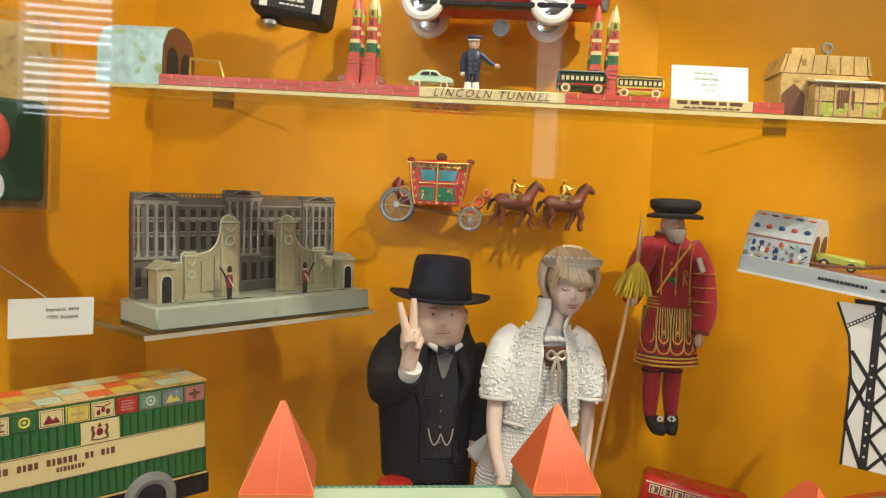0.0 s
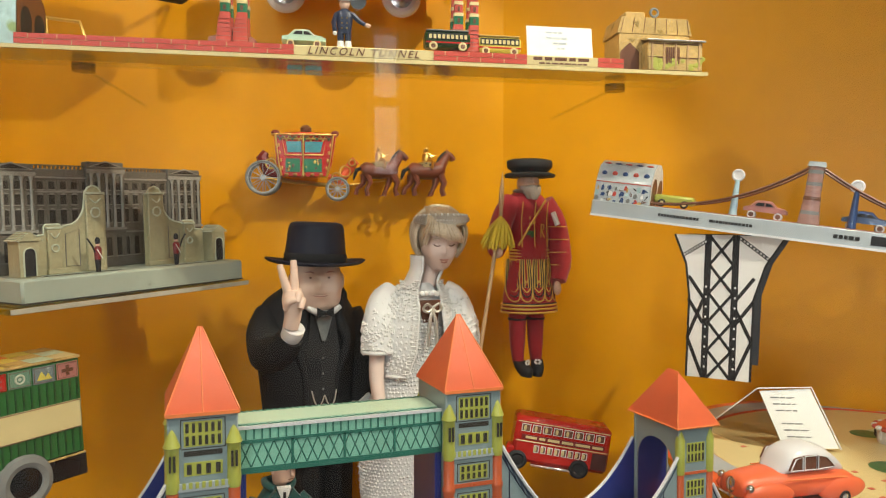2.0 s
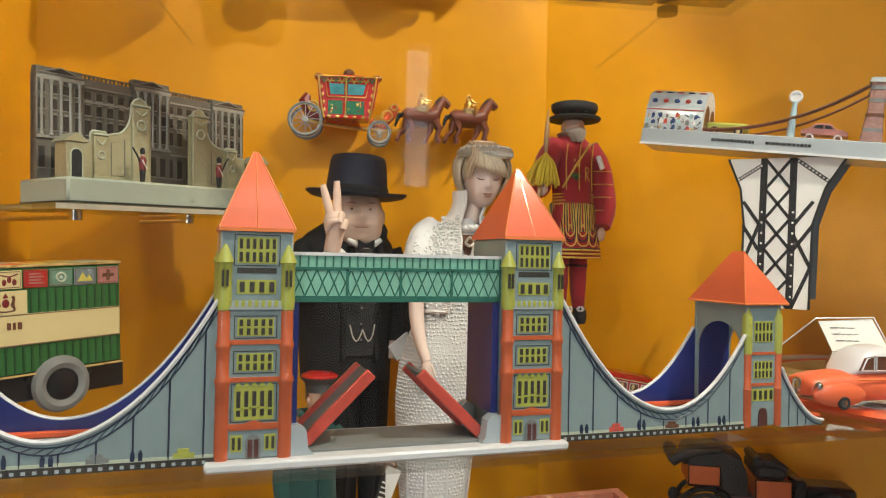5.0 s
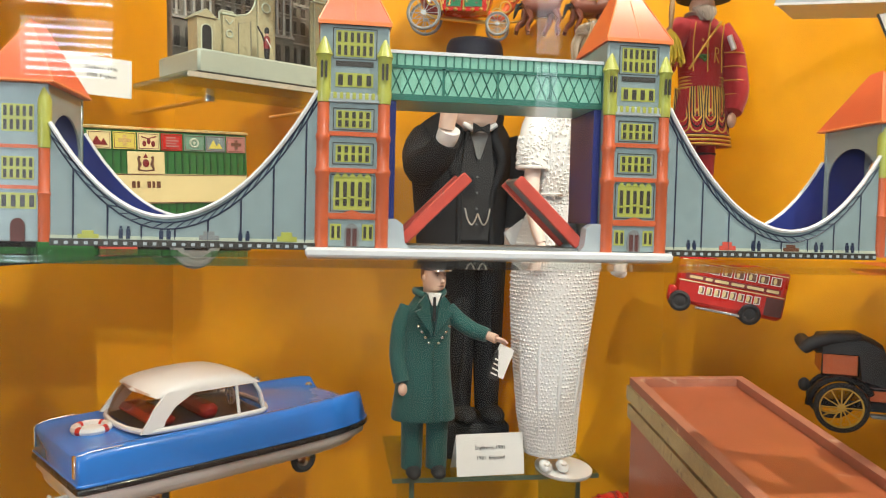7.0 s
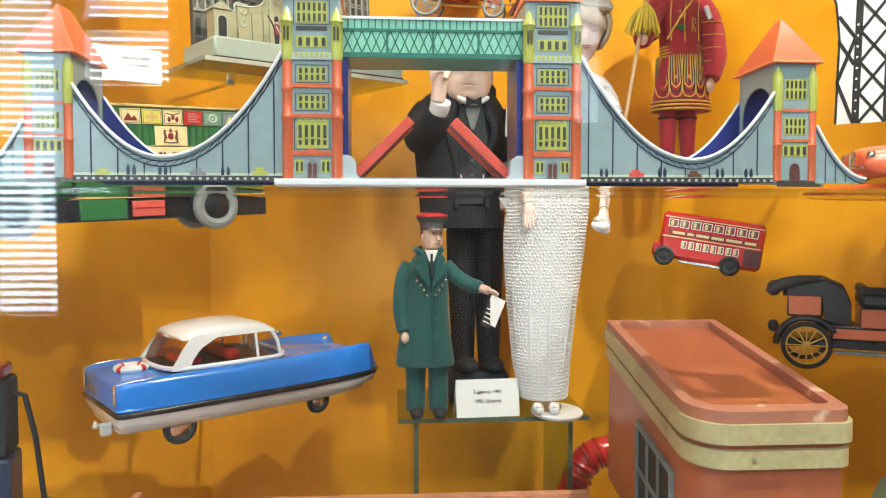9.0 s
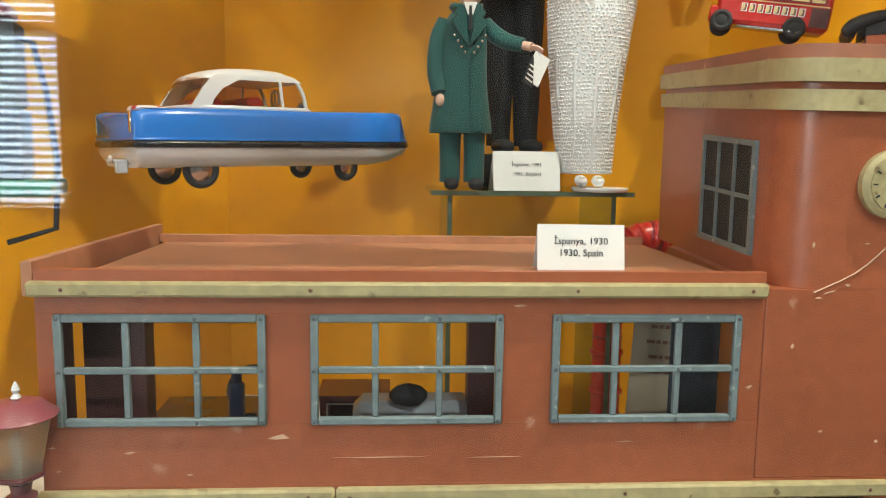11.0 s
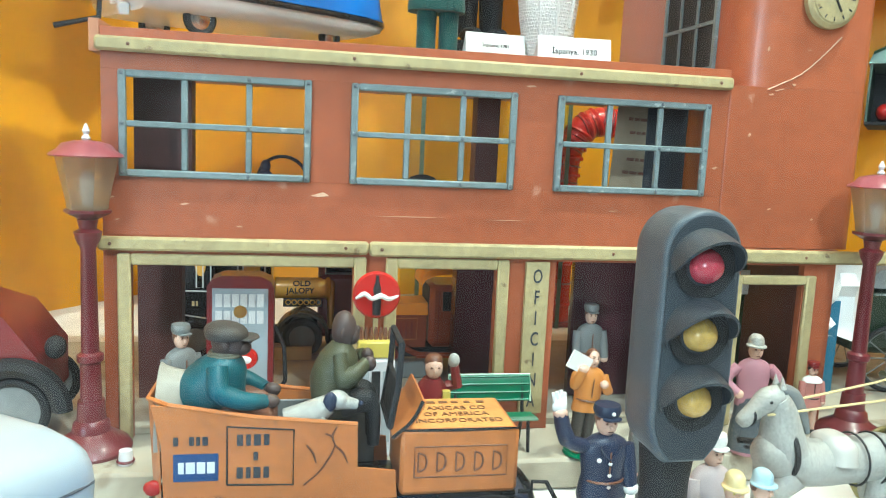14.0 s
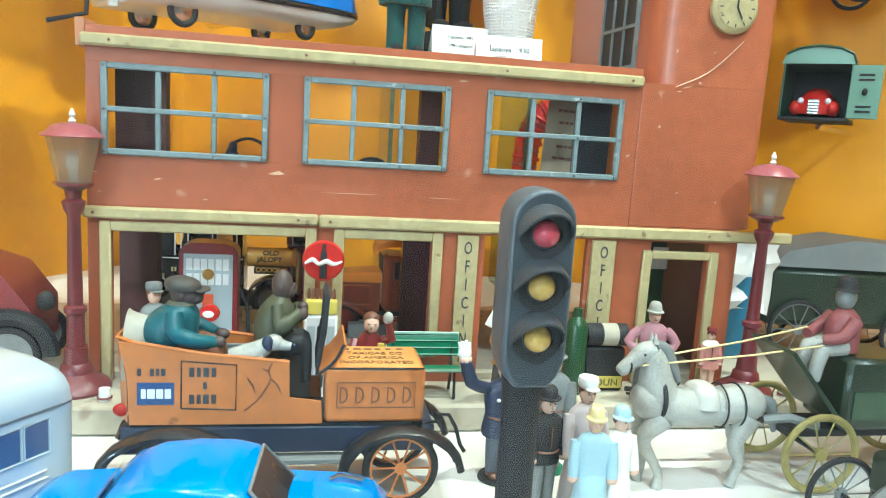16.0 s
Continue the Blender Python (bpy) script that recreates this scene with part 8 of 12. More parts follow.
# Dark grey copy of the pier's outline, set behind it.
part("dark_pier_copy", G().prism([(0.066, 0), (0.172, 0), (0.154, -0.028), (0.144, -0.06), (0.143, -0.130), (0.081, -0.130), (0.082, -0.06), (0.078, -0.028)], 0.048, 0.0495), M_tld, sb, "", UP)
def strip(g, p, q, w, y=0.0037):
    d = Vector((q[0] - p[0], q[1] - p[1])).normalized()
    n_ = Vector((-d.y, d.x)) * w / 2
    g.prism([(p[0] + n_.x, p[1] + n_.y), (q[0] + n_.x, q[1] + n_.y), (q[0] - n_.x, q[1] - n_.y), (p[0] - n_.x, p[1] - n_.y)], y, y + 0.0003)


for p, q in (((0.0955, 0), (0.0945, -0.138)), ((0.122, 0), (0.1215, -0.138))):
    g = G()
    strip(g, p, q, 0.0065)
    part("printed_upright", g, M_ink, pier)
for p, q in (((0.062, 0), (0.074, -0.028)), ((0.074, -0.028), (0.078, -0.06)), ((0.078, -0.06), (0.077, -0.138)), ((0.168, 0), (0.15, -0.028)), ((0.15, -0.028), (0.14, -0.06)), ((0.14, -0.06), (0.139, -0.138))):
    g = G()
    strip(g, p, q, 0.0022)
    part("printed_edge", g, M_ink, pier)
for k in range(5):
    za, zb = -0.001 - k * 0.0275, -0.001 - (k + 1) * 0.0275
    for (xa, xb) in ((0.097, 0.12), (0.12, 0.097)):
        g = G()
        strip(g, (xa, za), (xb, max(zb, -0.138)), 0.0028)
        part("printed_brace", g, M_ink, pier)
for pts in (((0.077, -0.04), (0.093, -0.062)), ((0.077, -0.062), (0.092, -0.085)), ((0.092, -0.062), (0.077, -0.1)), ((0.077, -0.1), (0.093, -0.138)), ((0.14, -0.04), (0.123, -0.062)), ((0.14, -0.062), (0.123, -0.085)), ((0.123, -0.07), (0.139, -0.1)), ((0.139, -0.1), (0.123, -0.138)), ((0.071, -0.02), (0.094, -0.006)), ((0.153, -0.022), (0.125, -0.002))):
    g = G()
    strip(g, pts[0], pts[1], 0.0034)
    part("printed_brace", g, M_ink, pier)
R = random.Random(4)
g = G()
for p, q in (((0.071, -0.02), (0.094, -0.006)), ((0.153, -0.022), (0.125, -0.002)), ((0.0945, -0.045), (0.0945, -0.132)), ((0.1225, -0.045), (0.1225, -0.132))):
    for k in range(9):
        s = (k + 0.5) / 9
        g.ball((p[0] + (q[0] - p[0]) * s, 0.0034, p[1] + (q[1] - p[1]) * s), (0.0011, 0.0003, 0.0011), 0, 6, 4)
part("printed_rivets", g, M_white, pier)
part("wall_peg", G().cyl((0.09, 0.05, 0.005), (0.09, 0.085, 0.005), 0.003, None, 8).cyl((0.25, 0.05, 0.005), (0.25, 0.085, 0.005), 0.003, None, 8), M_chrome, sb)
little_car("toy_car", bm_(0.148, 0.024, 0.0144), 0.036, 0.0155, 0.015, M_pink2, "small pink tin saloon car on the suspension bridge", tyre=M_plastic)
little_car("toy_car", bm_(0.225, 0.024, 0.0144), 0.036, 0.0155, 0.015, M_jadebl, "small blue tin saloon car on the suspension bridge", tyre=M_plastic)
c = thing("toy_lorry", "small olive tin lorry leaving the printed portal", "toy lorry", bm_(0.07, 0.024, 0.0144))
part("body", G().box((-0.018, -0.007, 0.003), (0.018, 0.007, 0.011), 0, 0.002), M_olive, c)
for x in (-0.01, 0.01):
    wheel(c, (x, -0.0075, 0.0035), 0.0035, 0.002, M_ink, M_paleyel)

# round printed race game with a red car, a cafe and a tent card, level with the tower bridge
gm = thing("race_game", "round lithographed tin race track game with red rim", "tin game", at(0.472, 0.56, 1.3812))
part("rim", G().lathe([(0, 0), (0.185, 0), (0.188, 0.003), (0.185, 0.006), (0.150, 0.006), (0.150, 0.003), (0, 0.003)], (0, 0, 0), 48), M_orange, gm, "red track rim")
part("track", G().lathe([(0.151, 0.0062), (0.174, 0.0062), (0.174, 0.0066), (0.151, 0.0066), (0.151, 0.0062)], (0, 0, 0), 48, caps=False), M_grille, gm)
part("field", G().lathe([(0, 0.0032), (0.148, 0.0032), (0.148, 0.005), (0, 0.005)], (0, 0, 0), 40), M_paleyel, gm, "cream printed field")
R = random.Random(9)
for k in range(9):
    a, r = R.uniform(0, math.tau), R.uniform(0.04, 0.12)
    part("printed_bush", G().lathe([(0, 0.0051), (R.uniform(0.012, 0.026), 0.0051), (0.01, 0.0056), (0, 0.0056)], (r * math.cos(a), r * math.sin(a), 0), 14), M_bottle if k % 2 else M_mint, gm)
for k in range(46):
    a, r = R.uniform(2.6, 5.4), R.uniform(0.07, 0.13)
    part("printed_check", G().box((r * math.cos(a), r * math.sin(a), 0.0051), (r * math.cos(a) + 0.004, r * math.sin(a) + 0.004, 0.0054)), M_tinpink, gm)
cf = thing("toy_cafe", "small round tin kiosk with orange top and striped awning", "toy kiosk", at(0.508, 0.576, 1.3864) @ Matrix.Scale(0.74, 4))
part("wall", G().lathe([(0.026, 0), (0.027, 0.018)], (0, 0, 0), 28), M_plastic, cf)
for k in range(20):
    a = math.tau * k / 20
    part("awning_scallop", G().ball((0.0285 * math.cos(a), 0.0285 * math.sin(a), 0.0185), (0.0042, 0.0042, 0.003), 0, 8, 5), M_white if k % 2 else M_tinpink, cf)
    if k % 2:
        part("printed_figure", G().ball((0.0268 * math.cos(a), 0.0268 * math.sin(a), 0.009), (0.0028, 0.0028, 0.0055), 0, 7, 5), M_white if k % 4 == 1 else M_ink, cf)
part("top", G().lathe([(0, 0.0225), (0.022, 0.0225), (0.0265, 0.0205), (0.0265, 0.018), (0, 0.018)], (0, 0, 0), 30), M_orange, cf)
tc_ = thing("caption_card", "clear tent holder with a printed white card on the game", "caption card", at(0.418, 0.598, 1.3866, rz=-28) @ Matrix.Scale(0.8, 4))
g = G()
g.T = at(0, 0, 0, ry=-18)
part("sheet", G().add([(-0.025, -0.016, 0.0), (0.03, -0.016, 0.004), (0.008, 0.008, 0.062), (-0.045, 0.008, 0.058)], [(0, 1, 2, 3)]), M_white, tc_)
part("holder", G().add([(-0.025, -0.018, 0.0), (-0.047, 0.007, 0.063), (-0.1, 0.03, 0.008), (-0.07, 0.01, 0.0)], [(0, 1, 2, 3)]), M_leaf, tc_, "milky clear plastic leaf")
part("holder_edge", G().tube([(0.032, -0.017, 0.003), (0.009, 0.007, 0.0635), (-0.047, 0.007, 0.061), (-0.1, 0.03, 0.008)], 0.0009, 5), M_plastic, tc_)
g = G()
for k in range(7):
    if k in (3,):
        continue
    s = 0.86 - 0.11 * k
    x0, x1 = -0.025 - 0.020 * s + 0.008, 0.03 - 0.022 * s - 0.008
    y, z = -0.016 + 0.024 * s, 0.002 + 0.058 * s
    x = x0
    while x < x1:
        w_ = min(R.uniform(0.004, 0.009), x1 - x)
        g.add([(x, y - 0.0004, z - 0.0009), (x + w_, y - 0.0004, z - 0.0006), (x + w_, y + 0.0001, z + 0.0008), (x, y + 0.0001, z + 0.0005)], [(0, 1, 2, 3)])
        x += w_ + 0.0015
part("small_print", g, M_greyp, tc_)


def shell(rows, n=26, sq=2.6):
    """Cross-sections along x of a car body: x, half width, lower and upper edge."""
    g = G()
    rings = []
    for x, w, z0_, z1_ in eased(rows, 4):
        ring = []
        for i in range(n):
            a_ = math.tau * i / n
            c_, s_ = math.cos(a_), math.sin(a_)
            ring.append((x, w * math.copysign(abs(c_) ** (2 / sq), c_), (z0_ + z1_) / 2 + (z1_ - z0_) / 2 * math.copysign(abs(s_) ** (2 / sq), s_)))
        rings.append(ring)
    return g.loft(rings)


def fastback(m, L, W, H, body, top, label):
    """A streamlined saloon with spatted wings."""
    c = thing("toy_car", label, "toy car", m)
    q = lambda rows: [(x * L, w * W, a_ * H, b_ * H) for x, w, a_, b_ in rows]
    b = part("body", shell(q([(-0.5, 0.16, 0.16, 0.34), (-0.485, 0.26, 0.1, 0.44), (-0.44, 0.31, 0.07, 0.5), (-0.3, 0.34, 0.06, 0.55), (-0.05, 0.40, 0.06, 0.58), (0.2, 0.40, 0.06, 0.56), (0.36, 0.35, 0.07, 0.47), (0.46, 0.24, 0.1, 0.33), (0.5, 0.1, 0.14, 0.24)])), body, c, "", None, 60)
    cab = part("cabin", shell(q([(-0.2, 0.2, 0.46, 0.54), (-0.16, 0.28, 0.46, 0.7), (-0.1, 0.315, 0.46, 0.88), (-0.02, 0.33, 0.46, 0.97), (0.07, 0.33, 0.46, 0.99), (0.17, 0.31, 0.45, 0.92), (0.27, 0.25, 0.42, 0.76), (0.36, 0.15, 0.38, 0.56), (0.4, 0.06, 0.36, 0.44)])), top, b, "cream-white roof", None, 60)
    for s in (-1, 1):
        y = s * W * 0.325
        for poly in ([(-0.145, 0.6), (-0.105, 0.8), (-0.05, 0.83), (-0.05, 0.6)], [(-0.035, 0.6), (-0.035, 0.84), (0.06, 0.84), (0.06, 0.6)], [(0.075, 0.6), (0.075, 0.84), (0.15, 0.8), (0.21, 0.62)]):
            w = part("side_window", G().prism([(x * L, z * H) for x, z in poly], y - 0.0012, y + 0.0012), M_brown, cab)
            part("window_frame", G().tube([(x * L, y - 0.0014, z * H) for x, z in poly + poly[:1]], 0.0005, 5), M_plastic, w)
        for x, r, h in ((-0.3, 0.2, 0.2), (0.27, 0.2, 0.22)):
            part("wing", G().ball((x * L, s * W * 0.335, 0.22 * H), (r * L, 0.1 * W, h * H), 0, 24, 13), body, b, "", None, 70)
            wheel(c, (x * L, s * W * 0.42, 0.1 * H), 0.11 * H, 0.06 * H, M_ink, M_chrome)
        part("headlight", G().ball((-0.455 * L, s * W * 0.34, 0.36 * H), (0.03 * L, 0.06 * W, 0.075 * H), 0, 12, 8), M_chrome, b)
        part("trim_line", G().tube([(-0.2 * L, s * W * 0.40, 0.47 * H), (0.1 * L, s * W * 0.408, 0.46 * H), (0.3 * L, s * W * 0.37, 0.42 * H)], 0.0005, 5), M_flap, b)
    part("grille", G().ball((-0.49 * L, 0, 0.3 * H), (0.02 * L, 0.12 * W, 0.16 * H), 0, 12, 8), M_chrome, b)
    part("bumper", G(3).tube([(-0.46 * L, -0.36 * W, 0.17 * H), (-0.525 * L, -0.15 * W, 0.17 * H), (-0.525 * L, 0.15 * W, 0.17 * H), (-0.46 * L, 0.36 * W, 0.17 * H)], 0.0012, 6), M_chrome, b)
    return c


fastback(at(0.311, 0.507, 1.3895, rz=-6), 0.1, 0.046, 0.039, M_salmon, M_plastic, "salmon red streamlined tin saloon with white roof")

# double-decker bus pinned to the wall
bu = thing("toy_bus", "red die-cast double-decker toy bus fixed to the wall", "toy bus", at(0.301, 0.826, 1.310, rz=-22, ry=9))
b = part("body", G().box((-0.052, -0.017, 0.006), (0.052, 0.017, 0.056), 0, 0.004), M_red, bu)
for r, (z0_, z1_, xa, xb) in enumerate(((0.040, 0.0485, -0.046, 0.046), (0.0185, 0.0265, -0.030, 0.03))):
    for k in range(8):
        x0_ = xa + (xb - xa) * k / 8
        x1_ = x0_ + (xb - xa) / 8 - 0.0012
        wn_ = part("window", G().box((x0_ + 0.0006, -0.0174, z0_), (x1_, -0.0171, z1_)), M_white, b, "white-outlined printed window")
        part("dark_glass", G().box((x0_ + 0.0014, -0.0176, z0_ + 0.0008), (x1_ - 0.0008, -0.01745, z1_ - 0.0008)), M_brown, wn_)
        part("seated_print", G().ball(((x0_ + x1_) / 2 - 0.0008, -0.01765, z0_ + 0.0042), (0.0017, 0.0003, 0.0032), 0, 8, 5), M_paleyel, wn_)
part("cream_band", G().box((-0.044, -0.0176, 0.0315), (0.046, -0.0171, 0.037)), M_redd, b, "dark strip with printed bars")
g = G()
bars(g, -0.04, 0.044, 0.0342, 0.0028, -0.0177, rng, 0, 0.012)
part("small_print", g, M_paleyel, b)
for z in (0.0295, 0.0505):
    part("belt_line", G().tube([(-0.05, -0.0172, z), (0.05, -0.0172, z)], 0.0006, 5), M_paleyel, b)
for k in range(6):
    part("end_grille", G().box((0.0521, -0.012, 0.012 + 0.0035 * k), (0.0526, 0.012, 0.0138 + 0.0035 * k)), M_redd, b)
part("doorway", G().box((0.034, -0.0176, 0.01), (0.05, -0.0171, 0.028)), M_brickd, b)
part("bonnet", G().box((-0.058, -0.015, 0.006), (-0.048, 0.002, 0.022), 0, 0.002), M_red, bu)
part("bumper", G().box((-0.03, -0.018, 0.003), (0.03, -0.012, 0.0058), 0, 0.0006), M_chrome, bu)
for x in (-0.045, 0.022):
    for y in (-0.016, 0.016):
        wheel(bu, (x, y, 0.008), 0.0105, 0.006, M_blackm, M_blackm)
part("wall_peg", G().cyl((0, 0.016, 0.03), (0, 0.115, 0.03), 0.0025, None, 8), M_chrome, bu)

# open tourer fixed to the angled wall
M_tourer = mat("deep_orange_enamel", (0.62, 0.14, 0.03), 0.4, vary=0.12, coat=0.2)
M_seatblack = mat("charcoal_leather", (0.03, 0.03, 0.032), 0.5, vary=0.3, scale=120, bump=0.25)
M_dullpinkp = mat("mauve_floor", (0.2, 0.12, 0.12), 0.5, vary=0.15)
M_goldw = mat("gold_wheel_enamel", (0.72, 0.45, 0.06), 0.35, vary=0.12, coat=0.3)
jp = thing("toy_tourer", "orange and black vintage toy tourer with yellow spoked wheels", "toy car", at(0.39, 0.70, 1.228, rz=-28))
part("chassis", G().box((-0.062, -0.022, 0.018), (0.085, 0.022, 0.026), 0, 0.001), M_black, jp)
for nm, xa, xb, za, zb in (("rear_panel", -0.058, -0.03, 0.047, 0.0655), ("front_panel", 0.001, 0.032, 0.0375, 0.0555), ("sill_panel", -0.021, 0.034, 0.0265, 0.037)):
    pn = part(nm, G().box((xa, -0.023, za), (xb, 0.023, zb), 0, 0.001), M_tourer, jp, "orange enamelled panel")
    part("edging", G().tube([(xa, -0.0232, za), (xb, -0.0232, za), (xb, -0.0232, zb), (xa, -0.0232, zb), (xa, -0.0232, za)], 0.0008, 5), M_black, pn)
part("rear_seat", G(2).loft([[(x, -w, z0), (x, -w, z1 - 0.003), (x, -w + 0.004, z1), (x, w - 0.004, z1), (x, w, z1 - 0.003), (x, w, z0)] for x, w, z0, z1 in ((-0.062, 0.018, 0.064, 0.074), (-0.058, 0.0235, 0.0658, 0.079), (-0.03, 0.0245, 0.0658, 0.0815), (-0.027, 0.0245, 0.044, 0.0815), (-0.012, 0.0235, 0.04, 0.075), (-0.006, 0.022, 0.04, 0.06))]), M_seatblack, jp, "black buttoned rear seat", None, 50)
part("seat_roll", G(2).tube([(-0.074, -0.024, 0.067), (-0.068, -0.0245, 0.073), (-0.05, -0.025, 0.0795), (-0.03, -0.025, 0.0815)], [0.0045, 0.006, 0.005, 0.003], 10).tube([(-0.07, -0.02, 0.07), (-0.07, 0.02, 0.07)], 0.0062, 10), M_seatblack, jp)
part("front_seat", G(2).box((0.0, -0.0235, 0.0557), (0.029, 0.0235, 0.07), 0, 0.004).tube([(0.004, -0.02, 0.0715), (0.004, 0.02, 0.0715)], 0.0045, 10).tube([(0.004, -0.0235, 0.0715), (0.016, -0.024, 0.072), (0.027, -0.0235, 0.066)], 0.0032, 8), M_seatblack, jp, "black front seat")
part("floor_board", G().box((-0.024, -0.022, 0.0372), (0.0, 0.022, 0.0388)), M_dullpinkp, jp)
part("hood", G().box((0.046, -0.016, 0.0265), (0.09, 0.016, 0.05), 0, 0.003), M_black, jp)
part("scuttle", G().box((0.0345, -0.021, 0.0265), (0.0455, 0.021, 0.056), 0, 0.002), M_black, jp)
for x, nm in ((-0.042, 0), (0.068, 1)):
    for y in (-0.026, 0.026):
        wheel(jp, (x, y, 0.02), 0.0215, 0.0046, M_blackm, M_goldw, "y", 12, M_goldw)
    part("mudguard", G().torus((x, -0.025, 0.02), 0.0255, 0.003, "y", 0, 18, 6, 0.08, 0.5), M_black, jp)
part("running_board", G().box((-0.02, -0.03, 0.014), (0.045, -0.022, 0.017), 0, 0.0006), M_greyp, jp)
part("rear_lamp", G().ball((-0.07, -0.012, 0.035), (0.005, 0.005, 0.006), 0, 8, 6), M_blackm, jp)
part("wall_peg", G().cyl((0, 0.02, 0.03), (0, 0.125, 0.03), 0.0025, None, 8), M_chrome, jp)

# blue and white amphibious car fixed to the wall
M_tint = clear("brown_tinted_plastic", (0.82, 0.66, 0.58), 0.02, 0.92)
bo = thing("amphibious_car", "blue and white plastic toy boat car on small wheels", "toy car", at(-0.1914, 0.823, 1.1982, rz=35.1, ry=-1))
W2 = 0.0624  # half width at the rubbing strip


def boat_rings(rows):
    """Sections along the boat: x, half width, edge height, deck height."""
    rings = []
    for x, w, he, hd in rows:
        half = [(1.0, 0.0), (0.998, he * 0.35), (0.975, he - 0.0065), (0.95, he - 0.0025), (0.915, he - 0.0006), (0.87, he), (0.82, he - 0.0006), (0.76, hd + (he - hd) * 0.45), (0.68, hd + 0.0004), (0.4, hd + 0.0008), (0.15, hd + 0.0014)]
        rings.append([(x, -w * f, z) for f, z in half] + [(x, w * f, z) for f, z in reversed(half)])
    return rings


rows = [(-0.1405, 0.0555, 0.0215, 0.0195), (-0.139, 0.0572, 0.0245, 0.0215), (-0.132, 0.059, 0.0262, 0.0226), (-0.1, 0.061, 0.0268, 0.0236), (-0.05, W2, 0.027, 0.025), (0.0, W2, 0.0272, 0.0255), (0.04, W2, 0.0278, 0.025), (0.075, 0.0605, 0.0286, 0.0236), (0.1, 0.0572, 0.0292, 0.022), (0.117, 0.053, 0.0294, 0.02), (0.1255, 0.0495, 0.0285, 0.0182), (0.13, 0.047, 0.019, 0.0155), (0.1355, 0.0425, 0.0125, 0.0118), (0.14, 0.0375, 0.0085, 0.008)]
body2 = part("upper_body", G().loft(boat_rings(rows)), M_cobalt, bo, "glossy blue upper body", None, 65)
plan2 = [(-0.1405, 0.0558), (-0.137, 0.059), (-0.1, 0.0615), (-0.04, W2), (0.04, W2), (0.075, 0.0607), (0.1, 0.0574), (0.117, 0.0532), (0.13, 0.0472), (0.137, 0.042), (0.1412, 0.036), (0.143, 0.026), (0.1435, 0.012)]
loop2 = [(x, -y) for x, y in plan2] + [(x, y) for x, y in reversed(plan2)]
part("rubbing_strip", G().loft([[(x * f, y * f, z) for x, y in loop2] for z, f in ((-0.0002, 0.985), (-0.0008, 1.006), (-0.003, 1.012), (-0.0052, 1.006), (-0.0056, 0.985))]), M_black, bo, "black rubbing strip", None, 60)
part("lower_lip", G().loft([[(x * f, y * f, z) for x, y in loop2] for z, f in ((0.0002, 1.003), (0.0012, 1.006), (0.0024, 1.0))]), M_cobalt, body2)
rings = []
for z, f, rake in ((-0.0058, 0.985, 0.0), (-0.012, 0.955, 0.012), (-0.018, 0.9, 0.032), (-0.0215, 0.82, 0.05), (-0.0225, 0.7, 0.06)):
    rings.append([(min(x, 0.1435 - rake - (0.1435 - rake) * max(0, 0.5 - abs(y) / W2) * 0.0) if x > 0.05 else x * 0.99 + (0.004 if z < -0.015 else 0), y * f, z) for x, y in loop2])
part("hull", G().loft(rings), M_plastic, bo, "white plastic hull", None, 50)
for s in (-1, 1):
    part("tail_light", G().box((-0.142, s * 0.051 - 0.0024, 0.006), (-0.1395, s * 0.051 + 0.0024, 0.0235), 0, 0.0008), M_chrome, body2)
    part("headlight", G().ball((0.129, s * 0.04, 0.0125), (0.0032, 0.0044, 0.0044), 0, 12, 7), M_chrome, body2)
    part("fin_trim", G().tube([(-0.1395, s * 0.0535, 0.0235), (-0.128, s * 0.0555, 0.0258), (-0.108, s * 0.0572, 0.0266)], 0.0005, 6), M_chrome, body2)
XS = ((-0.078, 0.0), (-0.074, 0.0052), (-0.062, 0.0092), (-0.045, 0.0116), (-0.02, 0.0124), (0.0, 0.0112), (0.014, 0.007), (0.0205, 0.0015), (0.0215, 0.0))
roof2 = part("roof", G().loft([[(x * (1 - 0.06 * abs(y) / 0.041) - 0.002, y, 0.0535 + dz * f) for x, dz in XS] for y, f in ((-0.0412, 0.12), (-0.0405, 0.42), (-0.038, 0.68), (-0.032, 0.87), (-0.02, 0.97), (0.0, 1.0), (0.02, 0.97), (0.032, 0.87), (0.038, 0.68), (0.0405, 0.42), (0.0412, 0.12))]), M_plastic, bo, "white hardtop", None, 75)
sill = [(-0.094, 0.0), (-0.092, 0.022), (-0.086, 0.039), (-0.078, 0.0455), (-0.03, 0.0478), (0.012, 0.0465), (0.024, 0.0395), (0.031, 0.024), (0.033, 0.0)]
part("cabin_sill", G(3).tube([(x, -y, 0.0283) for x, y in sill] + [(x, y, 0.0283) for x, y in reversed(sill[:-1])], 0.0024, 8), M_plastic, roof2)
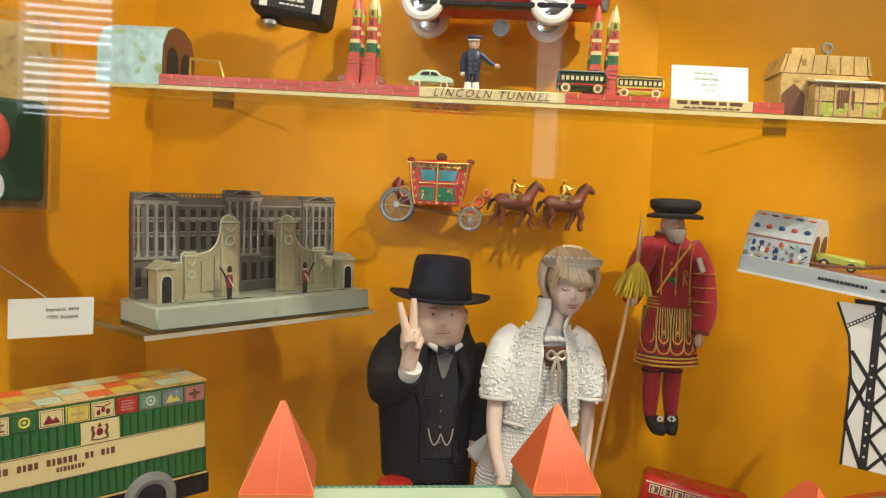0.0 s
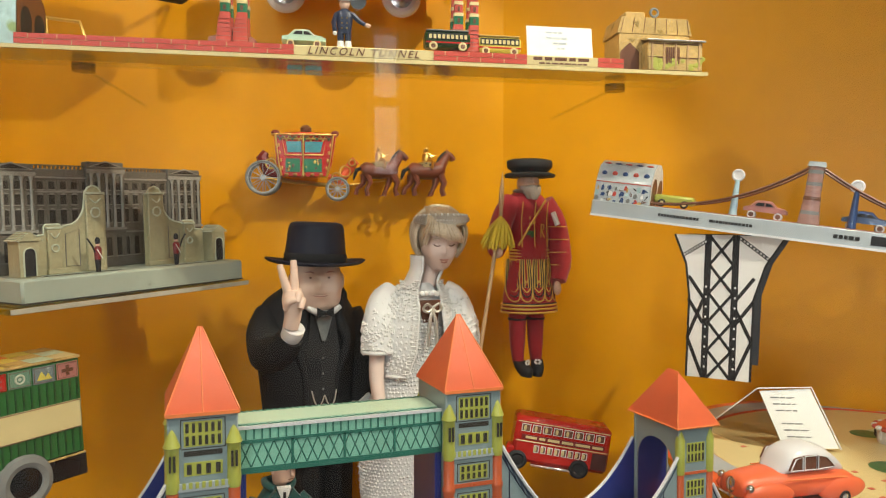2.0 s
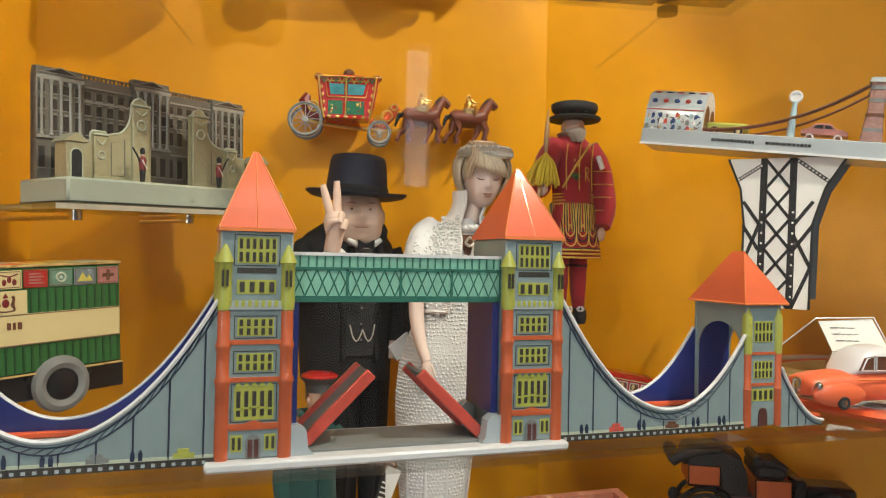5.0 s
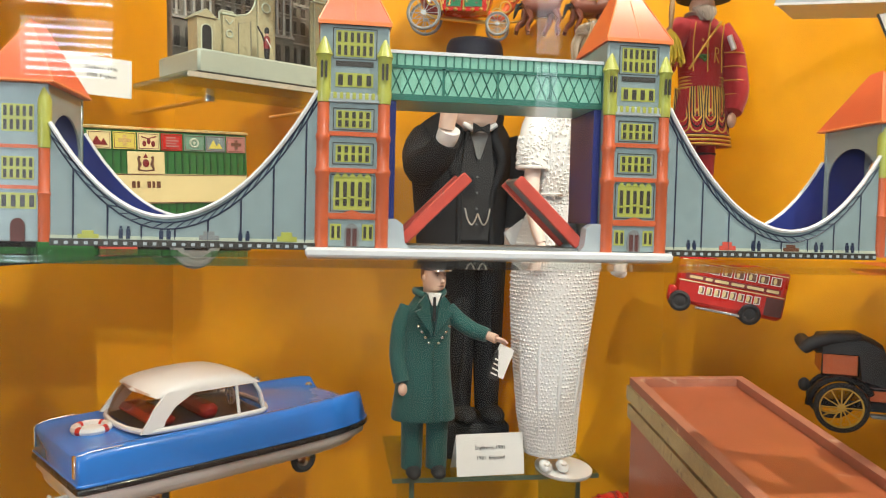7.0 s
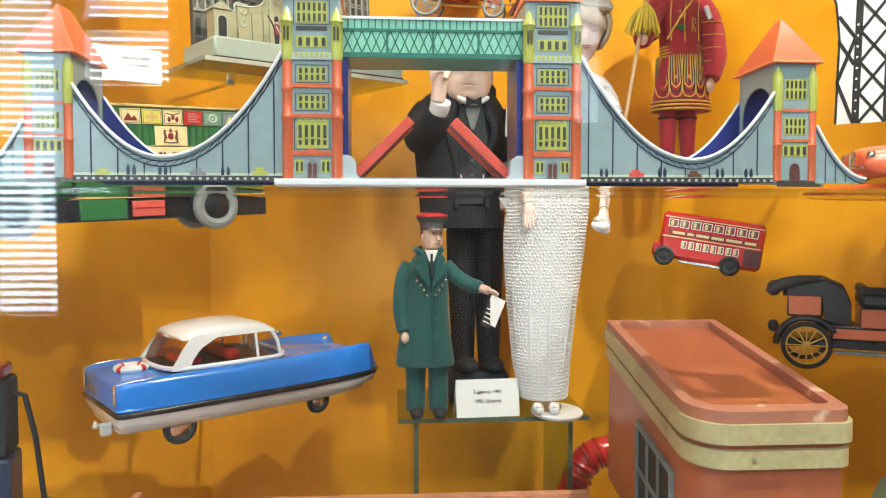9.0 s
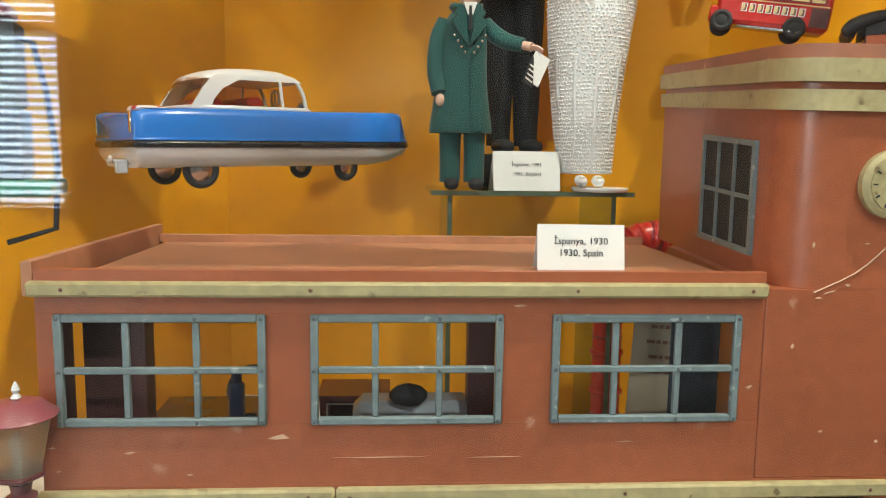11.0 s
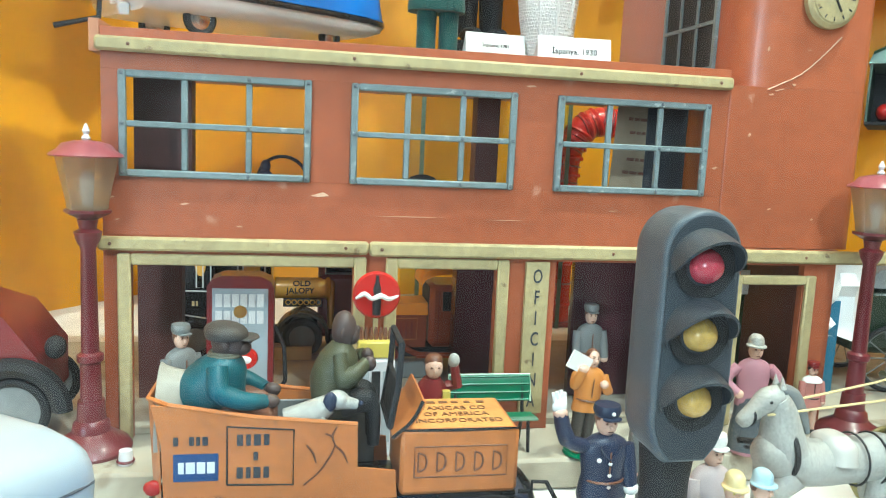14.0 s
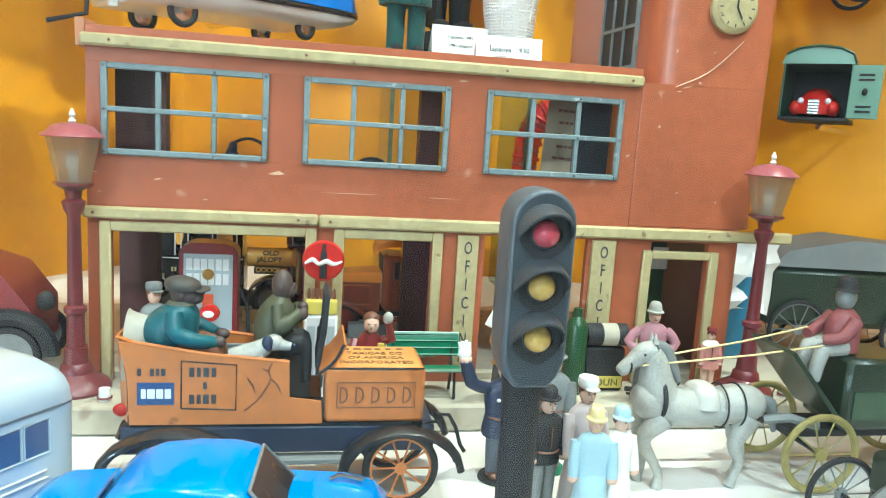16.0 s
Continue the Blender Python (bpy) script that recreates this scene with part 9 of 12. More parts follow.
for s in (-1, 1):
    part("rear_pillar", G(2).loft([[(x - wd, s * (y + 0.0006), z), (x + wd, s * (y + 0.0006), z - 0.0004), (x + wd, s * (y - 0.0022), z - 0.0004), (x - wd, s * (y - 0.0022), z)] for x, y, z, wd in ((-0.0815, 0.0462, 0.0278, 0.0085), (-0.0765, 0.0448, 0.036, 0.0075), (-0.069, 0.0432, 0.0455, 0.0085), (-0.0575, 0.0415, 0.0535, 0.0125), (-0.05, 0.0402, 0.0575, 0.015))]), M_plastic, roof2, "broad white rear pillar", None, 60)
    part("rear_window_frame", G(3).tube([(-0.092, s * 0.022, 0.0285), (-0.086, s * 0.0225, 0.042), (-0.0745, s * 0.024, 0.0555)], 0.0012, 6), M_glass, roof2)
    part("windscreen_pillar", G(3).tube([(0.021, s * 0.042, 0.0285), (0.018, s * 0.0412, 0.044), (0.012, s * 0.0398, 0.0545)], 0.0019, 8), M_plastic, roof2)
    part("door_pillar", G().tube([(-0.004, s * 0.0445, 0.0285), (-0.005, s * 0.0412, 0.0545)], 0.0015, 8), M_plastic, roof2)
    part("side_glass", G().add([(-0.078, s * 0.0445, 0.029), (0.018, s * 0.0445, 0.029), (0.011, s * 0.0402, 0.0545), (-0.06, s * 0.0402, 0.0545)], [(0, 1, 2, 3)]), M_tint, roof2, "brown tinted side window")
part("windscreen", G().loft([[(0.021, -0.041, 0.029), (0.0285, -0.024, 0.029), (0.0305, 0, 0.029), (0.0285, 0.024, 0.029), (0.021, 0.041, 0.029)], [(0.012, -0.039, 0.054), (0.0175, -0.024, 0.0545), (0.019, 0, 0.0545), (0.0175, 0.024, 0.0545), (0.012, 0.039, 0.054)]], 0, False, False), M_glass, roof2)
part("rear_window", G().loft([[(-0.086, -0.04, 0.029), (-0.0925, -0.022, 0.029), (-0.094, 0, 0.029), (-0.0925, 0.022, 0.029), (-0.086, 0.04, 0.029)], [(-0.074, -0.038, 0.054), (-0.077, -0.024, 0.0555), (-0.078, 0, 0.056), (-0.077, 0.024, 0.0555), (-0.074, 0.038, 0.054)]], 0, False, False), M_tint, roof2, "brown tinted rear window")
part("seat", G().box((-0.078, -0.037, 0.0272), (-0.056, 0.037, 0.037), 0, 0.004), M_red, bo, "red plastic seat")
part("seat", G().box((-0.034, -0.037, 0.0272), (-0.018, 0.037, 0.0395), 0, 0.004), M_red, bo, "red plastic seat")
part("cabin_floor", G().box((-0.085, -0.043, 0.0268), (0.022, 0.043, 0.0271)), M_copbl, bo)
part("steering_wheel", G().torus((0.001, -0.018, 0.04), 0.0078, 0.0011, "x", 0, 18, 6).cyl((0.001, -0.018, 0.04), (0.016, -0.018, 0.03), 0.001, None, 6).cyl((0.001, -0.018, 0.0325), (0.001, -0.018, 0.0475), 0.0007, None, 6), M_plastic, bo)
lb = part("lifebuoy", G().torus((-0.1105, 0.004, 0.0268), 0.0125, 0.0036, "z", 0, 24, 8).lathe([(0, 0.0255), (0.012, 0.0262), (0.012, 0.0272), (0, 0.0275)], (-0.1105, 0.004, 0), 18), M_plastic, bo, "white and red lifebuoy")
for k in range(4):
    a = k / 4 + 0.06
    part("band", G().torus((-0.1105, 0.004, 0.0268), 0.0125, 0.0038, "z", 0, 6, 8, a, a + 0.045), M_red, lb)
part("mast_lamp", G().cyl((0.1, 0.006, 0.022), (0.1, 0.006, 0.027), 0.0018, None, 8).ball((0.1, 0.006, 0.0295), (0.0036, 0.003, 0.003), 0, 10, 6), M_chrome, bo)
part("mast_lamp", G().cyl((0.055, 0.031, 0.024), (0.055, 0.031, 0.036), 0.0018, None, 8).ball((0.055, 0.031, 0.038), (0.0046, 0.0032, 0.0034), 0, 10, 6), M_chrome, bo)
for x, r in ((-0.0833, 0.0158), (0.0603, 0.0128)):
    for s in (-1, 1):
        wheel(bo, (x, s * 0.046, -0.0245), r, 0.007, M_blackm, M_chrome)
part("propeller", G().cyl((-0.152, -0.02, -0.017), (-0.134, -0.02, -0.017), 0.0018, None, 8).ball((-0.15, -0.0225, -0.015), (0.0016, 0.006, 0.0035), 0, 8, 5).box((-0.146, -0.0225, -0.027), (-0.136, -0.0175, -0.0165), 0, 0.001), M_plastic, bo)
part("wall_peg", G().cyl((-0.03, 0.045, -0.012), (-0.03, 0.215, -0.012), 0.003, None, 8).cyl((0.06, 0.045, -0.012), (0.06, 0.17, -0.012), 0.003, None, 8), M_chrome, bo)


M_vanblue = mat("pale_blue_enamel", (0.46, 0.55, 0.63), 0.28, vary=0.05, scale=30, coat=0.4)


# street scene before and inside the garage
# Worn ochre made paler: light from above is put into the colour.
M_toplit = mat("toplit_ochre_tin", (0.72, 0.36, 0.1), 0.42, vary=0.2, scale=90, coat=0.15, spots=((0.4, 0.16, 0.04), 120, 0.7))
M_seat = mat("pale_grey_lining", (0.36, 0.34, 0.29), 0.5, vary=0.15, scale=60)
def tourer():
    c = thing("toy_tourer", "worn rust-orange tin touring car with painted bars and black mudguards", "toy car", at(-0.116, 0.3495, 0.8655) @ Matrix.Diagonal((0.981, 0.66, 1.0, 1)))
    X = lambda x: x + 0.12
    Zs = lambda z: z - 0.8655
    side = [(-0.198, 0.913), (-0.199, 0.94), (-0.203, 0.957), (-0.196, 0.9565), (-0.17, 0.9515), (-0.145, 0.9495), (-0.1165, 0.9465), (-0.116, 0.9275), (-0.099, 0.9255), (-0.098, 0.913)]
    for y in (-0.031, 0.029):
        part("body_side", G().prism([(X(x), Zs(z)) for x, z in side], y, y + 0.0018), M_rust, c, "rust-orange tub side")
    part("tub_back", G().loft([[(X(-0.199), -0.0295, Zs(0.914)), (X(-0.2), -0.0295, Zs(0.956))], [(X(-0.2035), -0.018, Zs(0.914)), (X(-0.2055), -0.018, Zs(0.957))], [(X(-0.2035), 0.018, Zs(0.914)), (X(-0.2055), 0.018, Zs(0.957))], [(X(-0.199), 0.0295, Zs(0.914)), (X(-0.2), 0.0295, Zs(0.956))]], 0, False, False), M_rust, c)
    part("tub_rim", G().tube([(X(-0.1165), -0.0302, Zs(0.947)), (X(-0.16), -0.0302, Zs(0.951)), (X(-0.196), -0.0302, Zs(0.957)), (X(-0.2055), -0.018, Zs(0.9575)), (X(-0.2055), 0.018, Zs(0.9575)), (X(-0.196), 0.0302, Zs(0.957)), (X(-0.1165), 0.0302, Zs(0.947))], 0.0012, 6), M_rust, c)
    part("floor_pan", G().box((X(-0.198), -0.029, Zs(0.911)), (X(-0.042), 0.029, Zs(0.913))), M_black, c)
    hood = part("bonnet", G().box((X(-0.097), -0.031, Zs(0.9135)), (X(-0.042), 0.031, Zs(0.944)), 0, 0.0018), M_rust, c, "rust-orange bonnet with louvres")
    for k in range(5):
        x = X(-0.087) + 0.0087 * k
        part("louvre", G(3).tube([(x - 0.0018, -0.0313, Zs(0.9335)), (x + 0.0012, -0.0314, Zs(0.932)), (x + 0.002, -0.0314, Zs(0.929)), (x + 0.0012, -0.0314, Zs(0.926)), (x - 0.0018, -0.0313, Zs(0.9245))], 0.0005, 5).box((x - 0.0022, -0.0317, Zs(0.9245)), (x - 0.0015, -0.0312, Zs(0.9335))), M_brown, hood)
    part("louvre_frame", G().tube([(X(-0.0905), -0.0312, Zs(0.922)), (X(-0.0475), -0.0312, Zs(0.922)), (X(-0.0475), -0.0312, Zs(0.936)), (X(-0.0905), -0.0312, Zs(0.936)), (X(-0.0905), -0.0312, Zs(0.922))], 0.0004, 5), M_brown, hood)
    R = random.Random(12)
    g = G()
    for k in range(6):
        x = X(-0.087) + 0.0064 * k
        g.box((x, 0.0185, Zs(0.9441)), (x + R.uniform(0.003, 0.0052), 0.0225, Zs(0.9444)))
    part("small_print", g, M_brown, hood)
    part("bonnet_top", G().box((X(-0.0925), -0.0285, Zs(0.9438)), (X(-0.0445), 0.0285, Zs(0.94415))), M_toplit, hood, "worn bonnet top, colour lifted for light from above")
    for text, y in (("TAXICAB CO", 0.008), ("OF AMERICA", -0.004), ("INCORPORATED", -0.0165)):
        words("lettering", text, 0.0058, at(X(-0.0685), y, Zs(0.9443), rx=-90) @ Matrix.Diagonal((0.95, 1, 1.7, 1)), M_brown, hood)
    part("rubbed_edge", G(2).tube([(X(-0.096), -0.0305, Zs(0.9437)), (X(-0.07), -0.0309, Zs(0.9436)), (X(-0.043), -0.0305, Zs(0.9437))], [0.0005, 0.0008, 0.0005], 5), M_black, hood)
    # painted frame and bars on the tub
    g = G()
    x0, x1 = X(-0.172), X(-0.144)
    g.tube([(x0, -0.0312, Zs(0.922)), (x1, -0.0312, Zs(0.921)), (x1, -0.0312, Zs(0.9455)), (x0, -0.0312, Zs(0.9475)), (x0, -0.0312, Zs(0.922))], 0.0005, 5)
    part("painted_frame", g, M_ink, c)
    g = G()
    letters(g, x0 + 0.004, Zs(0.9415), 0.006, -0.0311, (4,))
    letters(g, x0 + 0.011, Zs(0.9343), 0.0045, -0.0311, (1,))
    letters(g, x0 + 0.004, Zs(0.927), 0.006, -0.0311, (4,))
    letters(g, X(-0.194), Zs(0.9415), 0.0046, -0.0311, (1, 3))
    part("painted_bars", g, M_stencil, c)
    part("blue_panel", G().box((X(-0.194), -0.0316, Zs(0.924)), (X(-0.1755), -0.0311, Zs(0.936))), M_jadebl, c)
    g = G()
    bars(g, X(-0.192), X(-0.177), Zs(0.930), 0.005, -0.0317, R, 0, 0.0033)
    part("white_bars", g, M_white, c)
    for p in ([(-0.1255, 0.9465), (-0.1275, 0.942), (-0.1262, 0.938), (-0.1295, 0.931), (-0.1335, 0.9255), (-0.1395, 0.9205)], [(-0.1262, 0.938), (-0.1225, 0.9345), (-0.1205, 0.9298)], [(-0.1385, 0.9385), (-0.1355, 0.9345), (-0.1342, 0.9302)], [(-0.1275, 0.942), (-0.1305, 0.9435)]):
        part("painted_crack", G(2).tube([(X(x), -0.0311, Zs(z)) for x, z in p], [0.0004, 0.0006] * (len(p) // 2) + [0.0003] * (len(p) % 2), 5), M_brown, c)
    part("chassis", G().box((X(-0.203), -0.029, Zs(0.896)), (X(-0.035), 0.029, Zs(0.9108)), 0, 0.001), M_copbl, c, "dark navy chassis")
    part("running_board", G().box((X(-0.15), -0.036, Zs(0.891)), (X(-0.085), -0.022, Zs(0.894)), 0, 0.0006), M_greyp, c)
    for x, reach in ((-0.175, 0.041), (-0.0535, 0.036)):
        for s in (-1, 1):
            wheel(c, (X(x), s * 0.033, 0.0215), 0.0215, 0.0045, M_blackm, M_rust, "y", 10, M_rust)
            mg = [(X(x) + reach * math.cos(a), s * 0.038, 0.0205 + 0.0268 * math.sin(a)) for a in [radians(t) for t in range(5, 176, 17)]]
            g = G()
            rings = [[(X(x) + (p[0] - X(x)) * f, p[1] + dy, 0.0205 + (p[2] - 0.0205) * f) for dy, f in ((-0.0105, 0.86), (-0.0104, 0.93), (-0.007, 0.985), (0.0, 1.0), (0.007, 0.985), (0.0104, 0.93), (0.0105, 0.86), (0.007, 0.93), (0.0, 0.945), (-0.007, 0.93))] for p in mg]
            part("mudguard", g.loft(rings), M_black, c, "", None, 60)
    part("windscreen", G().tube([(X(-0.1015), -0.024, Zs(0.944)), (X(-0.0985), -0.0245, Zs(0.963)), (X(-0.0975), -0.024, Zs(0.981)), (X(-0.0975), 0.024, Zs(0.981)), (X(-0.0985), 0.0245, Zs(0.963)), (X(-0.1015), 0.024, Zs(0.944)), (X(-0.1015), -0.024, Zs(0.944))], 0.0016, 6).tube([(X(-0.0985), -0.024, Zs(0.963)), (X(-0.0985), 0.024, Zs(0.963))], 0.0012, 6).prism([(X(-0.1018), Zs(0.944)), (X(-0.1008), Zs(0.944)), (X(-0.0978), Zs(0.963)), (X(-0.0988), Zs(0.963))], -0.0235, 0.0235), M_blackm, c, "dented dark windscreen frame")
    cowl = [(-0.1005, 0.9405), (-0.0985, 0.9425), (-0.0945, 0.9455), (-0.0905, 0.9505), (-0.0875, 0.957)]
    part("cowl", G(2).loft([[(X(x), -0.0305, Zs(z)), (X(x), 0.0305, Zs(z)), (X(x) + 0.0012, 0.0305, Zs(z) - 0.0008), (X(x) + 0.0012, -0.0305, Zs(z) - 0.0008)] for x, z in cowl]), M_rust, c, "bent rust-orange cowl")
    part("cowl_edge", G(2).tube([(X(x) - 0.0003, -0.0308, Zs(z)) for x, z in cowl], 0.0009, 5), M_blackm, c)
    part("front_bumper", G().tube([(X(-0.04), -0.026, Zs(0.912)), (X(-0.034), -0.028, Zs(0.9125)), (X(-0.034), -0.028, Zs(0.917)), (X(-0.027), -0.028, Zs(0.9165)), (X(-0.0225), -0.028, Zs(0.909)), (X(-0.0195), -0.028, Zs(0.899)), (X(-0.0165), -0.028, Zs(0.8945))], 0.0011, 6), M_blackm, c)
    part("crank", G().tube([(X(-0.178), -0.036, 0.022), (X(-0.172), -0.041, 0.034)], 0.0012, 6), M_chrome, c)
    part("tail_lamp", G().ball((X(-0.203), -0.026, Zs(0.92)), (0.004, 0.003, 0.0035), 0, 10, 6), M_red, c)
    part("lining", G().box((X(-0.195), 0.0262, Zs(0.9132)), (X(-0.105), 0.0285, Zs(0.9455)), 0, 0.0005), M_greyp, c, "grey inner lining")
    part("seat", G().box((X(-0.199), -0.0265, Zs(0.9132)), (X(-0.168), 0.0265, Zs(0.9445)), 0, 0.003), M_greyp, c)
    part("seat_back", G(2).loft([[(X(-0.2025 + 0.0125 * q * q + 0.004 * v), (0.0275 - 0.010 * q ** 3) * math.cos(a), Zs(0.936 + (0.0335 - 0.004 * q) * max(math.sin(a), -0.1) ** 1.0 if math.sin(a) > 0 else 0.936)) for a in [radians(10 * k) for k in range(0, 19)]] for q, v in ((0, 0), (0.35, 0), (0.7, 0), (1, 0))]), M_seat, c, "pale grey rounded seat back", None, 60)


tourer()


def sitter(m, coat, skin, cap, label, arms, lean, cap_on, trousers, scarf):
    g = G(3)  # 0 coat, 1 skin, 2 cap, 3 trousers, 4 scarf
    k = lean
    g.eloft([(0, 0, -0.004, 0.012, 0.012), (0, 0, 0.002, 0.0155, 0.0135), (-0.001, 0, 0.013, 0.0162, 0.0142), (k * 0.4, 0, 0.024, 0.0135, 0.0128), (k * 0.8, 0, 0.0295, 0.0085, 0.0095), (k, 0, 0.032, 0.0055, 0.006)], 18, 0)
    hx = k + 0.002
    g.ball((hx, 0, 0.0375), (0.0085, 0.0078, 0.0092), 1, 16, 10)
    g.ball((hx + 0.006, 0, 0.0345), (0.0045, 0.0052, 0.0045), 1, 12, 8)
    g.ball((hx + 0.0092, 0, 0.0375), (0.0018, 0.002, 0.0018), 1, 8, 6)
    for s in (-1, 1):
        g.ball((hx - 0.001, s * 0.0078, 0.037), (0.002, 0.0012, 0.0026), 1, 8, 6)
    if cap_on:
        g.eloft([(hx - 0.001, 0, 0.0395, 0.0098, 0.0092), (hx - 0.001, 0, 0.0405, 0.0101, 0.0095), (hx - 0.0015, 0, 0.0425, 0.0102, 0.0096), (hx - 0.0025, 0, 0.0455, 0.0085, 0.0082), (hx - 0.0035, 0, 0.0473, 0.0045, 0.0045)], 20, 2)
        g.eloft([(hx + 0.009, 0, 0.0393, 0.0052, 0.0072), (hx + 0.009, 0, 0.0402, 0.0048, 0.0068)], 14, 2)
    if scarf:
        for z, r in ((0.0305, 0.0072), (0.032, 0.0066)):
            g.torus((k, 0, z), r, 0.001, "z", 4, 20, 6)
    for s in (-1, 1):
        g.tube([(k * 0.6, s * 0.0115, 0.0275), (k * 0.3 + 0.003, s * 0.0162, 0.017), (arms[0] * 0.6, s * 0.0155, (arms[1] + 0.015) / 2), (arms[0], s * 0.009, arms[1])], [0.0048, 0.0052, 0.0046, 0.0038], 10, 0)
        g.ball((arms[0] + 0.003, s * 0.0085, arms[1]), (0.0045, 0.0035, 0.0038), 1, 10, 7)
        g.tube([(0.004, s * 0.007, 0.002), (0.014, s * 0.0085, 0.0045), (0.024, s * 0.008, 0.003), (0.026, s * 0.008, -0.008), (0.026, s * 0.008, -0.018)], [0.0068, 0.0064, 0.0056, 0.0046, 0.004], 10, 3)
    return tagged(part("toy_figure", g, [coat, skin, cap, trousers, M_stripe], None, "", m, 60), label, "toy figure", "car riders")


M_dullred = mat("dull_red_paint", (0.26, 0.075, 0.08), 0.5, vary=0.12)
M_stripe = mat("dull_olive_stripe", (0.16, 0.155, 0.11), 0.6, vary=0.2)
M_tealp = mat("teal_paint", (0.012, 0.10, 0.13), 0.45, vary=0.25)
M_olivep = mat("drab_green_paint", (0.075, 0.078, 0.042), 0.55, vary=0.2)
M_capg = mat("brown_green_paint", (0.055, 0.048, 0.042), 0.6, vary=0.2)
sitter(at(-0.1752, 0.3485, 0.947) @ Matrix.Diagonal((0.92, 0.95, 0.86, 1)), M_tealp, M_skind, M_capg, "seated tin passenger in teal coat and drab cap", (0.0245, 0.0085), 0.0055, True, M_brown, True)
sitter(at(-0.1215, 0.354, 0.9475) @ Matrix.Diagonal((0.68, 0.8, 0.95, 1)), M_olivep, M_skind, M_skind, "seated tin driver in drab green shirt", (0.019, 0.0225), 0.003, False, M_blackm, False)
g = G()
g.tube([(-0.012, 0, 0.002), (0.0, 0, 0.006), (0.008, 0, 0.011)], [0.007, 0.007, 0.005], 10, 0).ball((0.012, 0, 0.013), (0.006, 0.005, 0.005), 0, 10, 7).tube([(0.014, 0, 0.012), (0.022, 0, 0.0105)], [0.004, 0.0025], 8, 0)
g.ball((0.0085, -0.004, 0.0135), (0.0035, 0.002, 0.005), 1, 8, 5).ball((0.0235, 0, 0.011), 0.0015, 1, 6, 4).tube([(0.004, -0.004, 0.006), (0.008, -0.006, -0.012)], 0.0024, 6, 0).ball((0.009, -0.006, -0.0125), (0.003, 0.002, 0.0018), 0, 6, 4)
g.tube([(-0.014, 0, 0.0), (-0.016, -0.004, -0.014)], 0.004, 6, 0)
tagged(part("toy_dog", g, [M_lead, M_copbl], None, "", at(-0.132, 0.338, 0.9435) @ Matrix.Scale(0.9, 4), 60), "white tin dog with dark ears riding in the car", "toy dog")


